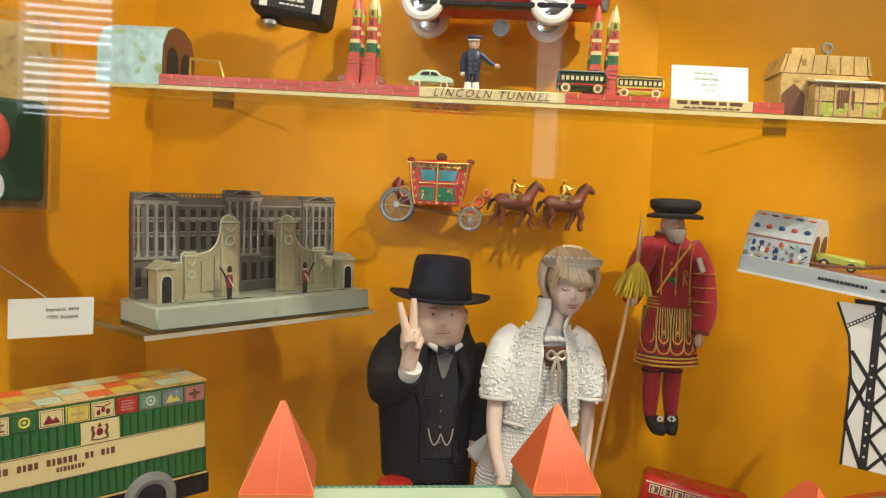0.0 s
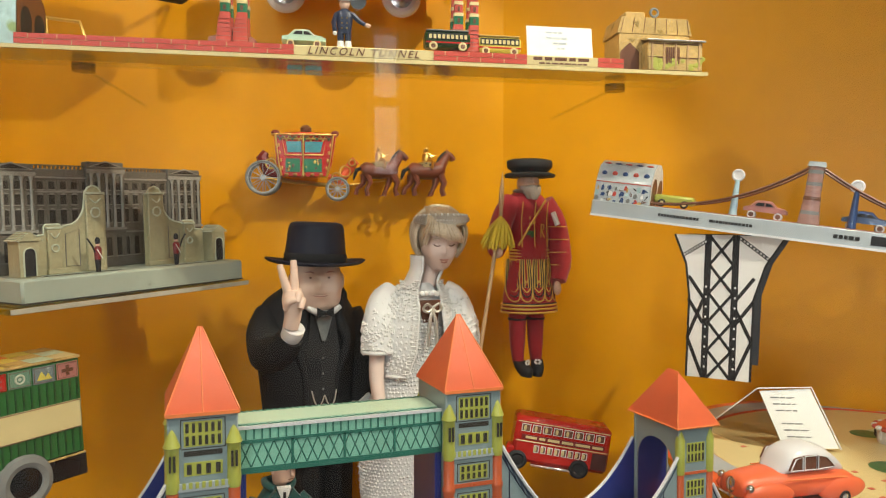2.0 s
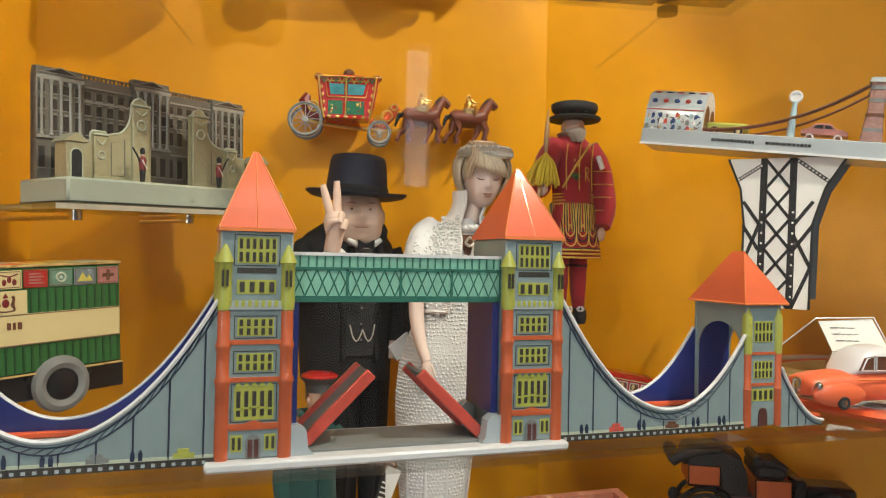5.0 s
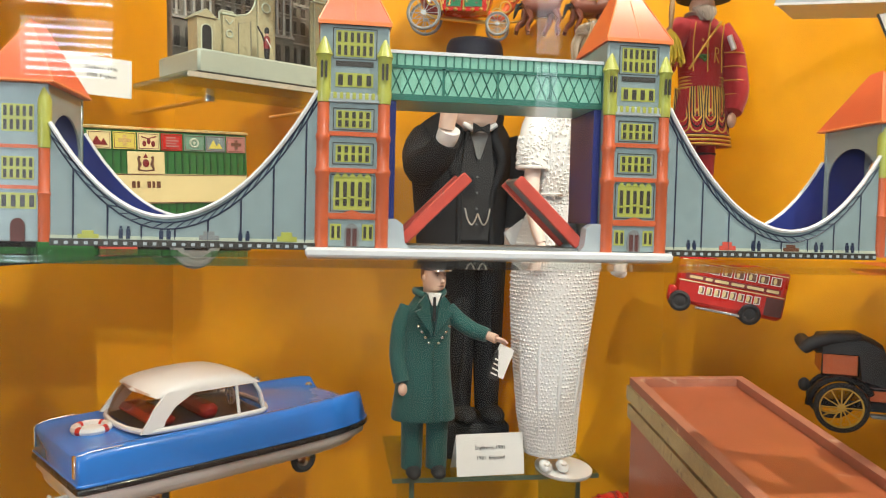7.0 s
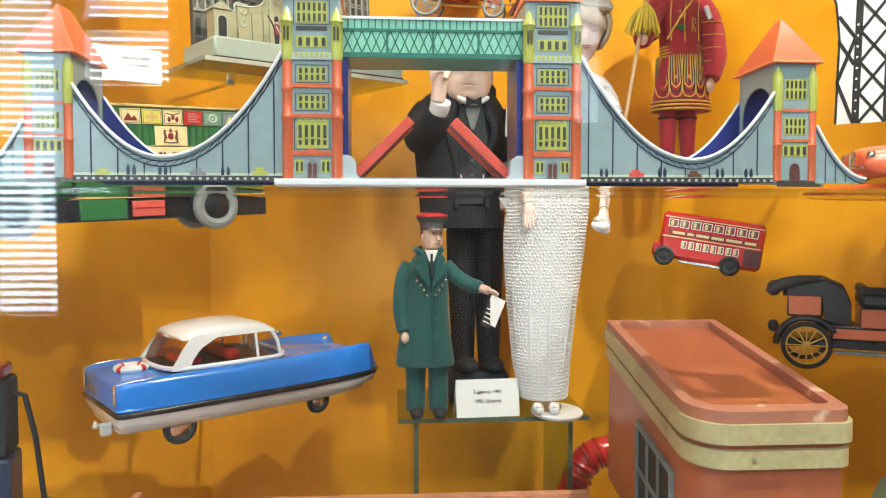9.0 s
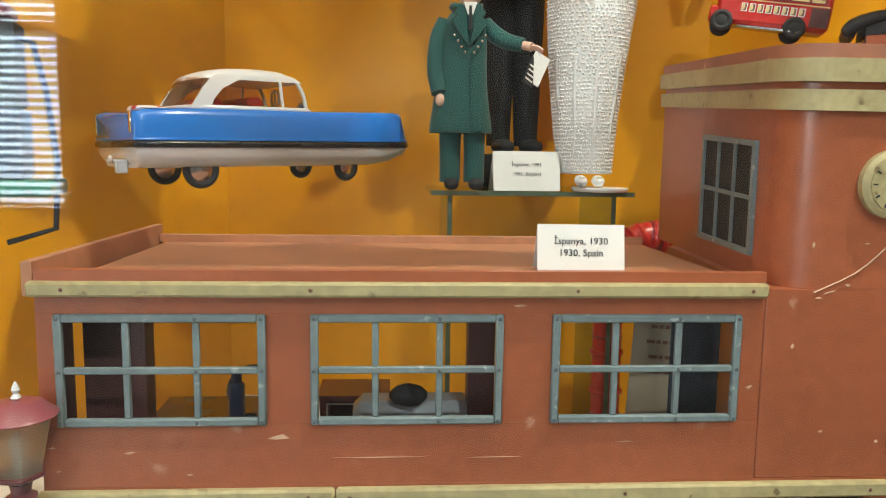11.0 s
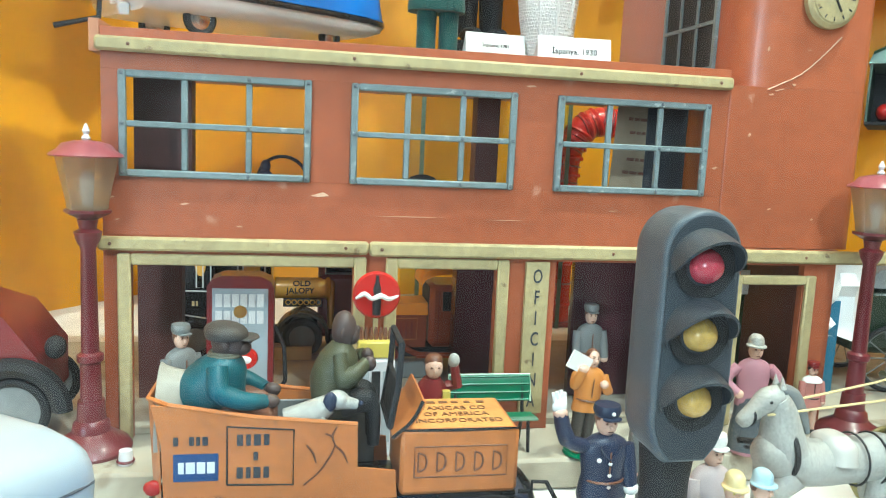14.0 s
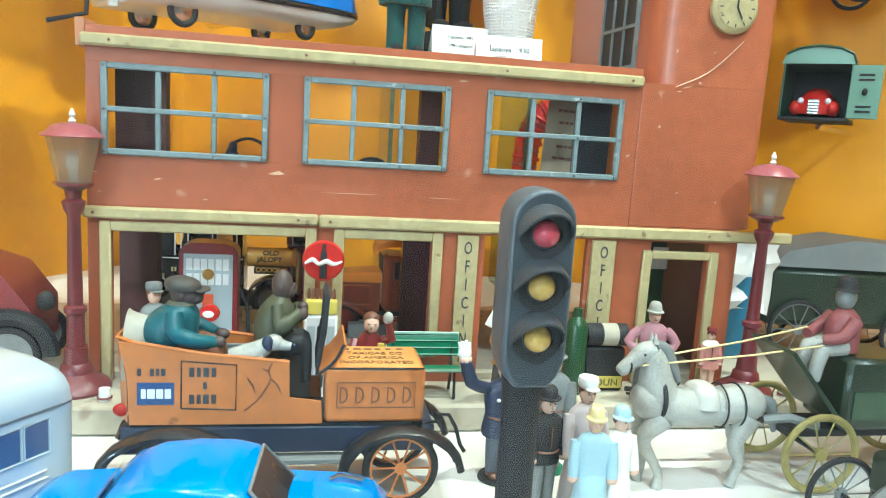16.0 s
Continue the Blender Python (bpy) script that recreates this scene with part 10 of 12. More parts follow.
def figure(m, h, coat, legs, label, hat=None, hatm=None, skirt=False, arm=None, base=M_bottle, skin=M_skin, extra=None, hair=M_brown):
    """A painted hollow-cast figure about h high, facing -y."""
    g = G(2)  # 0 coat, 1 legs, 2 skin, 3 hat, 4 base, 5 hair
    s = h / 0.08
    q = lambda *p: tuple(v * s for v in p)
    if base:
        g.lathe([(0, 0), (0.011 * s, 0), (0.0105 * s, 0.002 * s), (0, 0.0022 * s)], (0, 0, 0), 16, 4)
    if skirt:
        g.eloft([q(0, 0, 0.002, 0.0125, 0.0105), q(0, 0, 0.018, 0.011, 0.0095), q(0, 0, 0.032, 0.0085, 0.0075), q(0, 0, 0.04, 0.0065, 0.0055)], 14, 1)
    else:
        for x in (-0.0042, 0.0042):
            g.ball(q(x, -0.002, 0.0035), (0.0032 * s, 0.0055 * s, 0.0024 * s), 5, 8, 5)
            g.eloft([q(x, 0, 0.003, 0.0032, 0.0034), q(x, 0, 0.02, 0.004, 0.0042), q(x * 0.9, 0, 0.036, 0.0048, 0.005)], 10, 1)
    g.eloft([q(0, 0, 0.031, 0.0092, 0.0065), q(0, 0, 0.04, 0.0085, 0.006), q(0, 0, 0.052, 0.0098, 0.0062), q(0, 0, 0.0585, 0.0082, 0.0052), q(0, 0, 0.062, 0.003, 0.003)], 14, 0)
    a = arm or ((-0.0095, -0.002, 0.045), (-0.010, -0.004, 0.035), (0.0095, -0.002, 0.045), (0.010, -0.004, 0.035))
    for k, sx in ((0, -1), (2, 1)):
        g.tube([q(sx * 0.0085, 0, 0.056), q(*a[k]), q(*a[k + 1])], [0.0036 * s, 0.0034 * s, 0.0028 * s], 8, 0)
        g.ball(q(*a[k + 1]), 0.003 * s, 2, 8, 6)
    g.ball(q(0, -0.0005, 0.0675), (0.0052 * s, 0.0055 * s, 0.0066 * s), 2, 12, 8)
    g.ball(q(0, -0.006, 0.067), (0.0012 * s, 0.0014 * s, 0.0014 * s), 2, 6, 4)
    g.ball(q(0, 0.0012, 0.0695), (0.0055 * s, 0.0056 * s, 0.0055 * s), 5, 10, 7)
    for sx in (-1, 1):
        g.ball(q(sx * 0.0021, -0.0054, 0.0688), (0.0008 * s, 0.0005 * s, 0.0006 * s), 5, 6, 4)
        g.tube([q(sx * 0.001, -0.0058, 0.0700), q(sx * 0.0033, -0.005, 0.0702)], 0.0003 * s, 4, 5)
    g.tube([q(-0.0014, -0.0054, 0.0643), q(0.0014, -0.0054, 0.0643)], 0.0003 * s, 4, 5)
    if not skirt:
        g.torus(q(0, 0, 0.0395), 0.0078 * s, 0.0007 * s, "z", 5, 14, 5)
        g.tube([q(0, -0.0066, 0.042), q(0, -0.0068, 0.055)], 0.0004 * s, 4, 5)
    if hat == "cap":
        g.eloft([q(0, 0, 0.0715, 0.0056, 0.006), q(0, 0, 0.0745, 0.0068, 0.007), q(0, 0, 0.0775, 0.0062, 0.0065)], 14, 3)
        g.eloft([q(0, -0.006, 0.0712, 0.0048, 0.0034), q(0, -0.006, 0.072, 0.0048, 0.0034)], 12, 3)
    elif hat == "bowler":
        g.eloft([q(0, 0, 0.0715, 0.0085, 0.009), q(0, 0, 0.0722, 0.0085, 0.009), q(0, 0, 0.0725, 0.006, 0.0063), q(0, 0, 0.077, 0.0056, 0.006), q(0, 0, 0.0795, 0.0035, 0.004)], 16, 3)
    elif hat == "cloche":
        g.eloft([q(0, -0.001, 0.0702, 0.0072, 0.0076), q(0, -0.001, 0.071, 0.0071, 0.0075), q(0, 0, 0.0716, 0.0058, 0.0062), q(0, 0, 0.0758, 0.0052, 0.0056), q(0, 0, 0.0782, 0.003, 0.0034)], 14, 3)
    if extra:
        extra(g, s)
    lo, neck = 0.03 * s, 0.0615 * s
    slim = lambda x, y, z: (x * 0.86, y * 0.88, neck + (z - neck) * 0.95) if z > neck and abs(x) < 0.0092 * s else (x * (1.12 if z > lo else 1.0), y, z)
    g.v = [slim(*p) for p in g.v]
    return tagged(part("toy_figure", g, [coat, legs, skin, hatm or coat, base or coat, hair], None, "", m, 60), label, "toy figure", "street figures")


M_nurse = mat("pale_pink_grey_paint", (0.55, 0.47, 0.47), 0.5, vary=0.1)
M_jacket = mat("ochre_orange_paint", (0.62, 0.25, 0.05), 0.5, vary=0.12)
M_coptr = mat("slate_blue_paint", (0.1, 0.12, 0.16), 0.5, vary=0.15)
RAISE = ((-0.0165, -0.003, 0.061), (-0.0202, -0.004, 0.075), (0.0095, -0.002, 0.045), (0.010, -0.004, 0.035))
def glove(g, s):
    q = lambda *p: tuple(v * s for v in p)
    g.ball(q(-0.0207, -0.004, 0.0785), (0.003 * s, 0.002 * s, 0.004 * s), 6, 8, 6)
    for k in range(4):
        g.tube([q(-0.0224 + 0.0012 * k, -0.004, 0.080), q(-0.0236 + 0.0015 * k, -0.004, 0.0852 + 0.0006 * (k % 3))], [0.0009 * s, 0.0007 * s], 6, 6)
    g.ball(q(0.0102, -0.004, 0.0345), 0.0034 * s, 6, 8, 6)
    # flared coat, belt, lapels and badge
    g.eloft([q(0, 0, 0.0275, 0.0105, 0.0076), q(0, 0, 0.034, 0.0096, 0.0071), q(0, 0, 0.0405, 0.0087, 0.0064)], 16, 0)
    g.tube([q(-0.004, -0.0064, 0.0575), q(0, -0.0068, 0.051), q(0.004, -0.0064, 0.0575)], 0.0006 * s, 5, 3)
    g.ball(q(-0.0045, -0.0064, 0.051), 0.0011 * s, 6, 6, 4).ball(q(0, -0.0072, 0.0745), 0.0011 * s, 6, 6, 4)
    for z in (0.037, 0.043, 0.049):
        g.ball((0, -0.0066 * s, z * s), 0.0009 * s, 6, 6, 4)


def paper(g, s):
    g.T = at(-0.012 * s, -0.008 * s, 0.066 * s, rz=20, ry=25)
    g.box((-0.009 * s, -0.0006, -0.006 * s), (0.009 * s, 0.0006, 0.006 * s), 6)
    g.T = Matrix()


def many(ob, *mats):
    for x in mats:
        ob.data.materials.append(x)


many(figure(at(0.0142, 0.357, 0.8652, rz=4) @ Matrix.Diagonal((1.18, 1.1, 1, 1)), 0.082, M_copbl, M_coptr, "toy policeman in navy uniform raising a white glove", "cap", M_copbl, arm=RAISE, extra=glove, base=M_blackm), M_white)
many(figure(at(0.031, 0.432, 0.8852, rz=5, ry=5), 0.0715, M_jacket, M_capg, "toy man in orange jacket reading a paper", None, arm=((-0.012, -0.006, 0.05), (-0.010, -0.010, 0.062), (0.0115, -0.004, 0.046), (0.006, -0.009, 0.052)), extra=paper), M_white)
figure(at(0.066, 0.512, 0.8897), 0.075, M_greyp, M_greyp, "toy workman in grey overalls standing in the office doorway", "cap", M_greyp, base=None)
figure(at(-0.207, 0.466, 0.8852, rz=40), 0.076, M_greyp, M_greyp, "toy pump attendant in grey overalls and grey cap", "cap", M_greyp, base=None)
figure(at(0.1415, 0.428, 0.8852, rz=-10), 0.0785, M_pink, M_tl, "toy lady in mauve jacket, pale skirt and cloche hat", "cloche", M_lead, skirt=True, base=M_pink, arm=((-0.0155, 0.0, 0.047), (-0.0085, -0.004, 0.039), (0.0155, 0.0, 0.047), (0.0085, -0.004, 0.039)))
def collar(g, s):
    q = lambda *p: tuple(v * s for v in p)
    g.eloft([q(0, -0.0005, 0.0555, 0.0094, 0.0068), q(0, -0.0003, 0.0585, 0.0088, 0.006), q(0, 0, 0.062, 0.004, 0.0038)], 14, 6)
    g.eloft([q(0, 0, 0.029, 0.0125, 0.0098), q(0, 0, 0.038, 0.0098, 0.0075), q(0, 0, 0.044, 0.0086, 0.0062)], 14, 0)


many(figure(at(0.2025, 0.452, 0.8852, rz=-5), 0.053, M_pink2, M_skin, "toy girl in salmon dress with white collar on the pavement", "cap", M_redd, base=None, extra=collar, hair=M_ink), M_white)
figure(at(0.028, 0.318, 0.8652, rz=15), 0.0745, M_blackm, M_greyp, "toy gentleman in dark suit and bowler hat", "bowler", M_blackm, base=None)
figure(at(0.048, 0.368, 0.8652, rz=-20), 0.083, M_greyp, M_greyp, "toy gentleman in long grey overcoat and bowler hat", "bowler", M_greyp, base=M_bottle)
figure(at(0.0505, 0.319, 0.8652, rz=10), 0.081, M_nurse, M_nurse, "toy nurse in pale grey dress and white cap", "cap", M_white, skirt=True, base=M_bottle)
figure(at(0.046, 0.293, 0.8652, rz=-10), 0.0735, M_lblue, M_lblue, "toy woman in pale blue dress and straw hat", "cloche", M_paleyel, skirt=True, base=None, hair=M_yel)
figure(at(0.0625, 0.298, 0.8652, rz=25), 0.0715, M_white, M_white, "toy woman in white shawl and dress with blue bonnet", "cloche", M_lblue, skirt=True, base=None)
# man in red behind the car, seated by the bench
g = G()
g.eloft([(0, 0, 0, 0.013, 0.009), (0, 0, 0.018, 0.0125, 0.0085), (0, 0, 0.026, 0.006, 0.006)], 14, 0).ball((0.001, -0.001, 0.033), (0.0062, 0.0064, 0.0078), 1, 12, 8).ball((0.001, 0.001, 0.0375), (0.0066, 0.0066, 0.0055), 2, 10, 7)
g.tube([(0.011, 0, 0.02), (0.017, -0.004, 0.022), (0.014, -0.006, 0.036)], [0.0042, 0.0038, 0.003], 8, 0).ball((0.0135, -0.006, 0.0395), (0.0042, 0.0036, 0.0052), 3, 10, 6)
g.tube([(-0.011, 0, 0.02), (-0.014, -0.006, 0.01), (-0.004, -0.01, 0.006)], [0.0042, 0.004, 0.0032], 8, 0)
g.eloft([(0, -0.002, -0.0295, 0.012, 0.012), (0, -0.002, 0.001, 0.012, 0.010)], 12, 2)
g.ball((0.001, -0.0075, 0.0325), (0.0014, 0.0016, 0.0018), 1, 6, 4)
for sx in (-1, 1):
    g.ball((0.001 + sx * 0.0026, -0.0068, 0.0345), (0.0009, 0.0006, 0.0007), 2, 6, 4)
g.box((0.006, -0.012, 0.004), (0.011, -0.008, 0.02), 4)
tagged(part("toy_figure", g, [M_redd, M_skin, M_brown, M_lead, M_yel], None, "", at(-0.0615, 0.436, 0.911) @ Matrix.Scale(0.86, 4)), "seated toy man in red jacket lifting his pale blue cap", "toy figure", "street figures")


def bench():
    b = thing("toy_bench", "green slatted toy bench on the pavement", "bench", at(-0.022, 0.447, 0.8855))
    back = [(0.0065, 0.0262), (0.0072, 0.031), (0.008, 0.036), (0.0092, 0.0405), (0.0105, 0.042)]
    part("back_panel", G().loft([[(-0.025, y, z), (0.027, y, z), (0.027, y + 0.0014, z), (-0.025, y + 0.0014, z)] for y, z in back]), M_bottle, b, "pressed green back")
    for k in range(4):
        y, z = back[k]
        part("rib", G().tube([(-0.0245, y, z + 0.001), (0.0265, y, z + 0.001)], 0.0007, 5), M_bottle, b)
    part("rim", G().tube([(-0.0252, 0.0065, 0.026), (-0.0252, 0.0105, 0.0424), (0.0272, 0.0105, 0.0424), (0.0272, 0.0065, 0.026)], 0.0007, 6), M_mint, b, "pale mint rim")
    for k in range(3):
        part("seat_slat", G().box((-0.026, -0.011 + 0.0058 * k, 0.0193 - 0.0006 * k), (0.028, -0.006 + 0.0058 * k, 0.0209 - 0.0006 * k), 0, 0.0006), M_lockg if k == 0 else M_bottle, b)
    for x in (-0.021, 0.022):
        part("leg", G().tube([(x, -0.011, 0), (x, -0.008, 0.0194), (x, 0.005, 0.0182), (x, 0.0095, 0.0385)], 0.0011, 6).tube([(x, 0.005, 0.0194), (x, 0.01, 0)], 0.0011, 6), M_blackm, b)


bench()


def traffic_light():
    t = thing("toy_traffic_light", "large dark grey toy traffic light with red and amber lenses", "toy traffic light", at(-0.0078, 0.2555, 0.8652, rz=2))
    part("base", G().lathe([(0, 0), (0.022, 0), (0.021, 0.004), (0.011, 0.007), (0, 0.007)], (0, 0.0, 0), 24), M_blackm, t)
    part("post", G(2).lathe([(0.0085, 0.007), (0.0085, 0.088), (0.0098, 0.1), (0.0098, 0.104)], (0, 0.0, 0), 22), M_blackm, t)
    hw, z0, z1 = 0.0148, 0.0985, 0.186
    outline = [(-hw * 0.5, z0), (hw * 0.5, z0), (hw * 0.8, z0 + 0.005), (hw * 0.96, z0 + 0.011), (hw, z0 + 0.018), (hw, z1 - hw)] + [(hw * math.cos(radians(a)), z1 - hw + hw * math.sin(radians(a))) for a in range(10, 171, 10)] + [(-hw, z1 - hw), (-hw, z0 + 0.018), (-hw * 0.96, z0 + 0.011), (-hw * 0.8, z0 + 0.005)]
    rings = []
    for y, f in ((-0.0128, 0.9), (-0.0124, 0.94), (-0.0112, 0.98), (-0.009, 1.0), (0.003, 1.0), (0.0065, 0.97), (0.0085, 0.9)):
        rings.append([(x * f, y, (z0 + z1) / 2 + (z - (z0 + z1) / 2) * (1 - (1 - f) * 0.35)) for x, z in outline])
    hs = part("housing", G().loft(rings), M_tl, t, "dark blue-grey housing", None, 50)
    part("front_plate", G().prism([(x * 0.87, (z0 + z1) / 2 + (z - (z0 + z1) / 2) * 0.955) for x, z in outline], -0.0133, -0.0126), M_tld, hs, "near-black front plate")
    for z, mt in ((0.1672, M_lensr), (0.1443, M_lensy), (0.1215, M_lensy)):
        part("lens_bezel", G().lathe([(0.0108, -0.0126), (0.0108, -0.0142), (0.0086, -0.0142), (0.0064, -0.0132), (0.0064, -0.0126)], (0, 0, z), 28, axis="y"), M_blackm, hs)
        part("lens", G().lathe([(0, -0.0192), (0.002, -0.0189), (0.004, -0.0177), (0.0054, -0.0158), (0.006, -0.0138), (0.006, -0.0127), (0, -0.0127)], (0.0005, 0, z), 24, axis="y"), mt, hs)
        rg = []
        for j in range(6):
            q = j / 5
            # the hood shortens towards both lower ends
            ring = []
            for face in (0, 1):
                rr = (0.0128 - 0.0008 * q) if face == 0 else (0.0117 - 0.0006 * q)
                steps = range(-10, 191, 10) if face == 0 else range(190, -11, -10)
                for a in steps:
                    reach = max(math.sin(radians(a)), 0) ** 0.7 * 0.0115 + 0.0014
                    ring.append((rr * math.cos(radians(a)), -0.0124 - reach * q, z + rr * math.sin(radians(a)) - 0.0022 * q * q))
            rg.append(ring)
        part("visor", G().loft(rg), M_tld, hs, "near-black visor", None, 50)


traffic_light()


M_lamproof = mat("pink_red_enamel", (0.30, 0.075, 0.09), 0.32, vary=0.1, coat=0.3)


def street_lamp(m):
    l = thing("toy_street_lamp", "dark red toy street lamp with clear tapered lantern", "toy street lamp", m, "street lamps")
    part("base", G().lathe([(0, 0), (0.0215, 0), (0.022, 0.002), (0.0195, 0.006), (0.0135, 0.0095), (0.0105, 0.012), (0.0098, 0.017), (0.0078, 0.019), (0.0072, 0.03), (0, 0.03)], (0, 0, 0), 28), M_maroon, l)
    part("column", G().lathe([(0.0058, 0.03), (0.0055, 0.052), (0.0071, 0.0535), (0.0071, 0.057), (0.0048, 0.0585), (0.004, 0.118), (0.0062, 0.122), (0.0075, 0.127), (0.0045, 0.129), (0.0055, 0.134)], (0, 0, 0), 20), M_maroon, l)
    part("platform", G().lathe([(0.005, 0.134), (0.0125, 0.1378), (0.0128, 0.1395), (0, 0.1395)], (0, 0, 0), 6), M_maroon, l)
    lan = part("lantern", G().lathe([(0.0105, 0.1397), (0.0166, 0.1685), (0.0160, 0.1685), (0.0099, 0.1397)], (0, 0, 0), 6, caps=False), M_lamp, l, "cloudy clear plastic lantern panes")
    part("pane_edge", G().lathe([(0.0107, 0.1397), (0.0113, 0.142), (0.0107, 0.142)], (0, 0, 0), 6), M_lamp, lan)
    part("bulb", G().lathe([(0.003, 0.1397), (0.003, 0.147), (0.0042, 0.149), (0.0042, 0.156), (0.0025, 0.16), (0, 0.161)], (0, 0, 0), 14), M_plastic, l)
    part("roof", G().lathe([(0, 0.1687), (0.0185, 0.1684), (0.0192, 0.1692), (0.0185, 0.1702), (0.0152, 0.1722), (0.0125, 0.1755), (0.006, 0.1772), (0, 0.1776)], (0, 0, 0), 20), M_lamproof, l, "dark pink-red lantern roof")
    part("finial", G().lathe([(0.002, 0.1776), (0.0026, 0.1785), (0.0012, 0.1805), (0.0022, 0.1825), (0.0005, 0.1865)], (0, 0, 0), 12), M_plastic, l)
    return l


ll = street_lamp(at(-0.255, 0.459, 0.8852))
copy_thing(ll, at(0.2325, 0.448, 0.8852, rz=20))
for x, y in ((-0.232, 0.438), (0.262, 0.44)):
    c = thing("battery_cap", "small clear plug beside the street lamp foot", "plug", at(x, y, 0.8852))
    part("cap", G().lathe([(0, 0), (0.004, 0), (0.0036, 0.008), (0, 0.009)], (0, 0, 0), 12), M_plastic, c)
    part("ring", G().torus((0, 0, 0.002), 0.0042, 0.0008, "z", 0, 14, 5), M_maroon, c)


M_seatpad = mat("pale_saddle_paint", (0.55, 0.54, 0.5), 0.5, vary=0.12)


def carriage():
    g = G(3)
    k = 0.078
    body = [(-0.5, 0.62, 0.1), (-0.44, 0.645, 0.155), (-0.32, 0.66, 0.178), (-0.12, 0.64, 0.168), (0.1, 0.63, 0.172), (0.3, 0.655, 0.182), (0.44, 0.69, 0.172), (0.53, 0.72, 0.13), (0.58, 0.73, 0.07)]
    g.tube([(x * k, 0, z * k) for x, z, r in body], [r * k * 0.9 for x, z, r in body], 16, 0)
    g.tube([(0.38 * k, 0, 0.72 * k), (0.41 * k, 0, 0.86 * k), (0.43 * k, 0, 0.98 * k), (0.48 * k, 0, 1.08 * k)], [0.165 * k, 0.135 * k, 0.108 * k, 0.085 * k], 14, 0)
    g.tube([(0.45 * k, 0, 1.1 * k), (0.53 * k, 0, 1.07 * k), (0.62 * k, 0, 1.0 * k), (0.7 * k, 0, 0.93 * k), (0.72 * k, 0, 0.91 * k)], [0.07 * k, 0.082 * k, 0.06 * k, 0.05 * k, 0.03 * k], 12, 0)
    g.tube([(0.22 * k, 0, 0.84 * k), (0.28 * k, 0, 0.96 * k), (0.36 * k, 0, 1.1 * k), (0.47 * k, 0, 1.16 * k)], [0.02 * k, 0.045 * k, 0.05 * k, 0.025 * k], 10, 1)
    g.tube([(-0.5 * k, 0, 0.7 * k), (-0.6 * k, 0, 0.66 * k), (-0.66 * k, 0, 0.42 * k)], [0.03 * k, 0.05 * k, 0.02 * k], 8, 1)
    for y in (-0.035, 0.035):
        g.tube([(0.46 * k, y * k, 1.15 * k), (0.47 * k, y * k, 1.23 * k)], [0.026 * k, 0.004 * k], 6, 0)
        g.ball((0.555 * k, y * 2.1 * k, 1.075 * k), 0.011 * k, 2, 6, 4)
    for n_, lg in enumerate(([(0.42, 0.58), (0.46, 0.34), (0.42, 0.18), (0.43, 0.06), (0.45, 0.0)], [(0.36, 0.58), (0.5, 0.4), (0.4, 0.22), (0.34, 0.1), (0.35, 0.0)], [(-0.38, 0.58), (-0.36, 0.36), (-0.44, 0.22), (-0.41, 0.07), (-0.39, 0.0)], [(-0.38, 0.58), (-0.28, 0.34), (-0.34, 0.2), (-0.3, 0.07), (-0.28, 0.0)])):
        y = (0.075 if n_ % 2 else -0.075) * k
        g.tube([(x * k, y, z * k) for x, z in lg], [0.105 * k, 0.06 * k, 0.04 * k, 0.036 * k, 0.052 * k], 10, 0)
    # collar, saddle pad with dark piping, girth, breeching, bridle
    g.torus((0.031, 0, 0.0565), 0.0138, 0.0014, "x", 2, 22, 6)
    g.eloft([(0.001, 0, 0.052, 0.0085, 0.0146), (0.001, 0, 0.0605, 0.0075, 0.0128), (0.001, 0, 0.0645, 0.005, 0.007)], 16, 3, True, 3.0)
    g.tube([(0.0085, -0.0139, 0.062), (0.0095, -0.0149, 0.052), (0.001, -0.0153, 0.0495), (-0.0075, -0.0149, 0.052), (-0.0065, -0.0139, 0.062)], 0.0007, 5, 2)
    for x in (-0.0105, -0.022):
        g.torus((x, 0, 0.0505), 0.0136, 0.0006, "x", 2, 22, 5)
    g.tube([(-0.038, -0.011, 0.056), (-0.015, -0.0136, 0.053), (0.01, -0.0138, 0.0475), (0.03, -0.014, 0.05), (0.045, -0.0098, 0.0545)], 0.0009, 5, 2)
    g.tube([(0.0375, -0.0062, 0.088), (0.043, -0.0068, 0.082), (0.05, -0.0055, 0.076)], 0.0006, 5, 2).torus((0.0505, 0, 0.0755), 0.0047, 0.0007, "x", 2, 14, 5)
    tagged(part("toy_horse", g, [M_lead, M_greyp, M_blackm, M_seatpad], None, "", at(0.136, 0.345, 0.8654, rz=180), 60), "dappled grey cast-iron toy horse in black harness", "toy horse")
    c = thing("toy_carriage", "dark green open toy carriage with yellow spoked wheels", "toy carriage", at(0.245, 0.355, 0.8654))
    part("rear_body", G().loft([[(0.018, y, 0.05), (0.075, y, 0.05), (0.085, y, 0.085), (0.07, y, 0.09), (0.022, y, 0.066)] for y in (-0.022, 0.022)]), M_carriage, c)
    part("seat_box", G().box((-0.018, -0.02, 0.036), (0.03, 0.02, 0.083), 0, 0.003), M_carriage, c, "green driver's seat box")
    part("panel", G().prism([(-0.012, 0.044), (0.022, 0.044), (0.018, 0.062), (-0.012, 0.062)], -0.0208, -0.0202), M_carriagel, c)
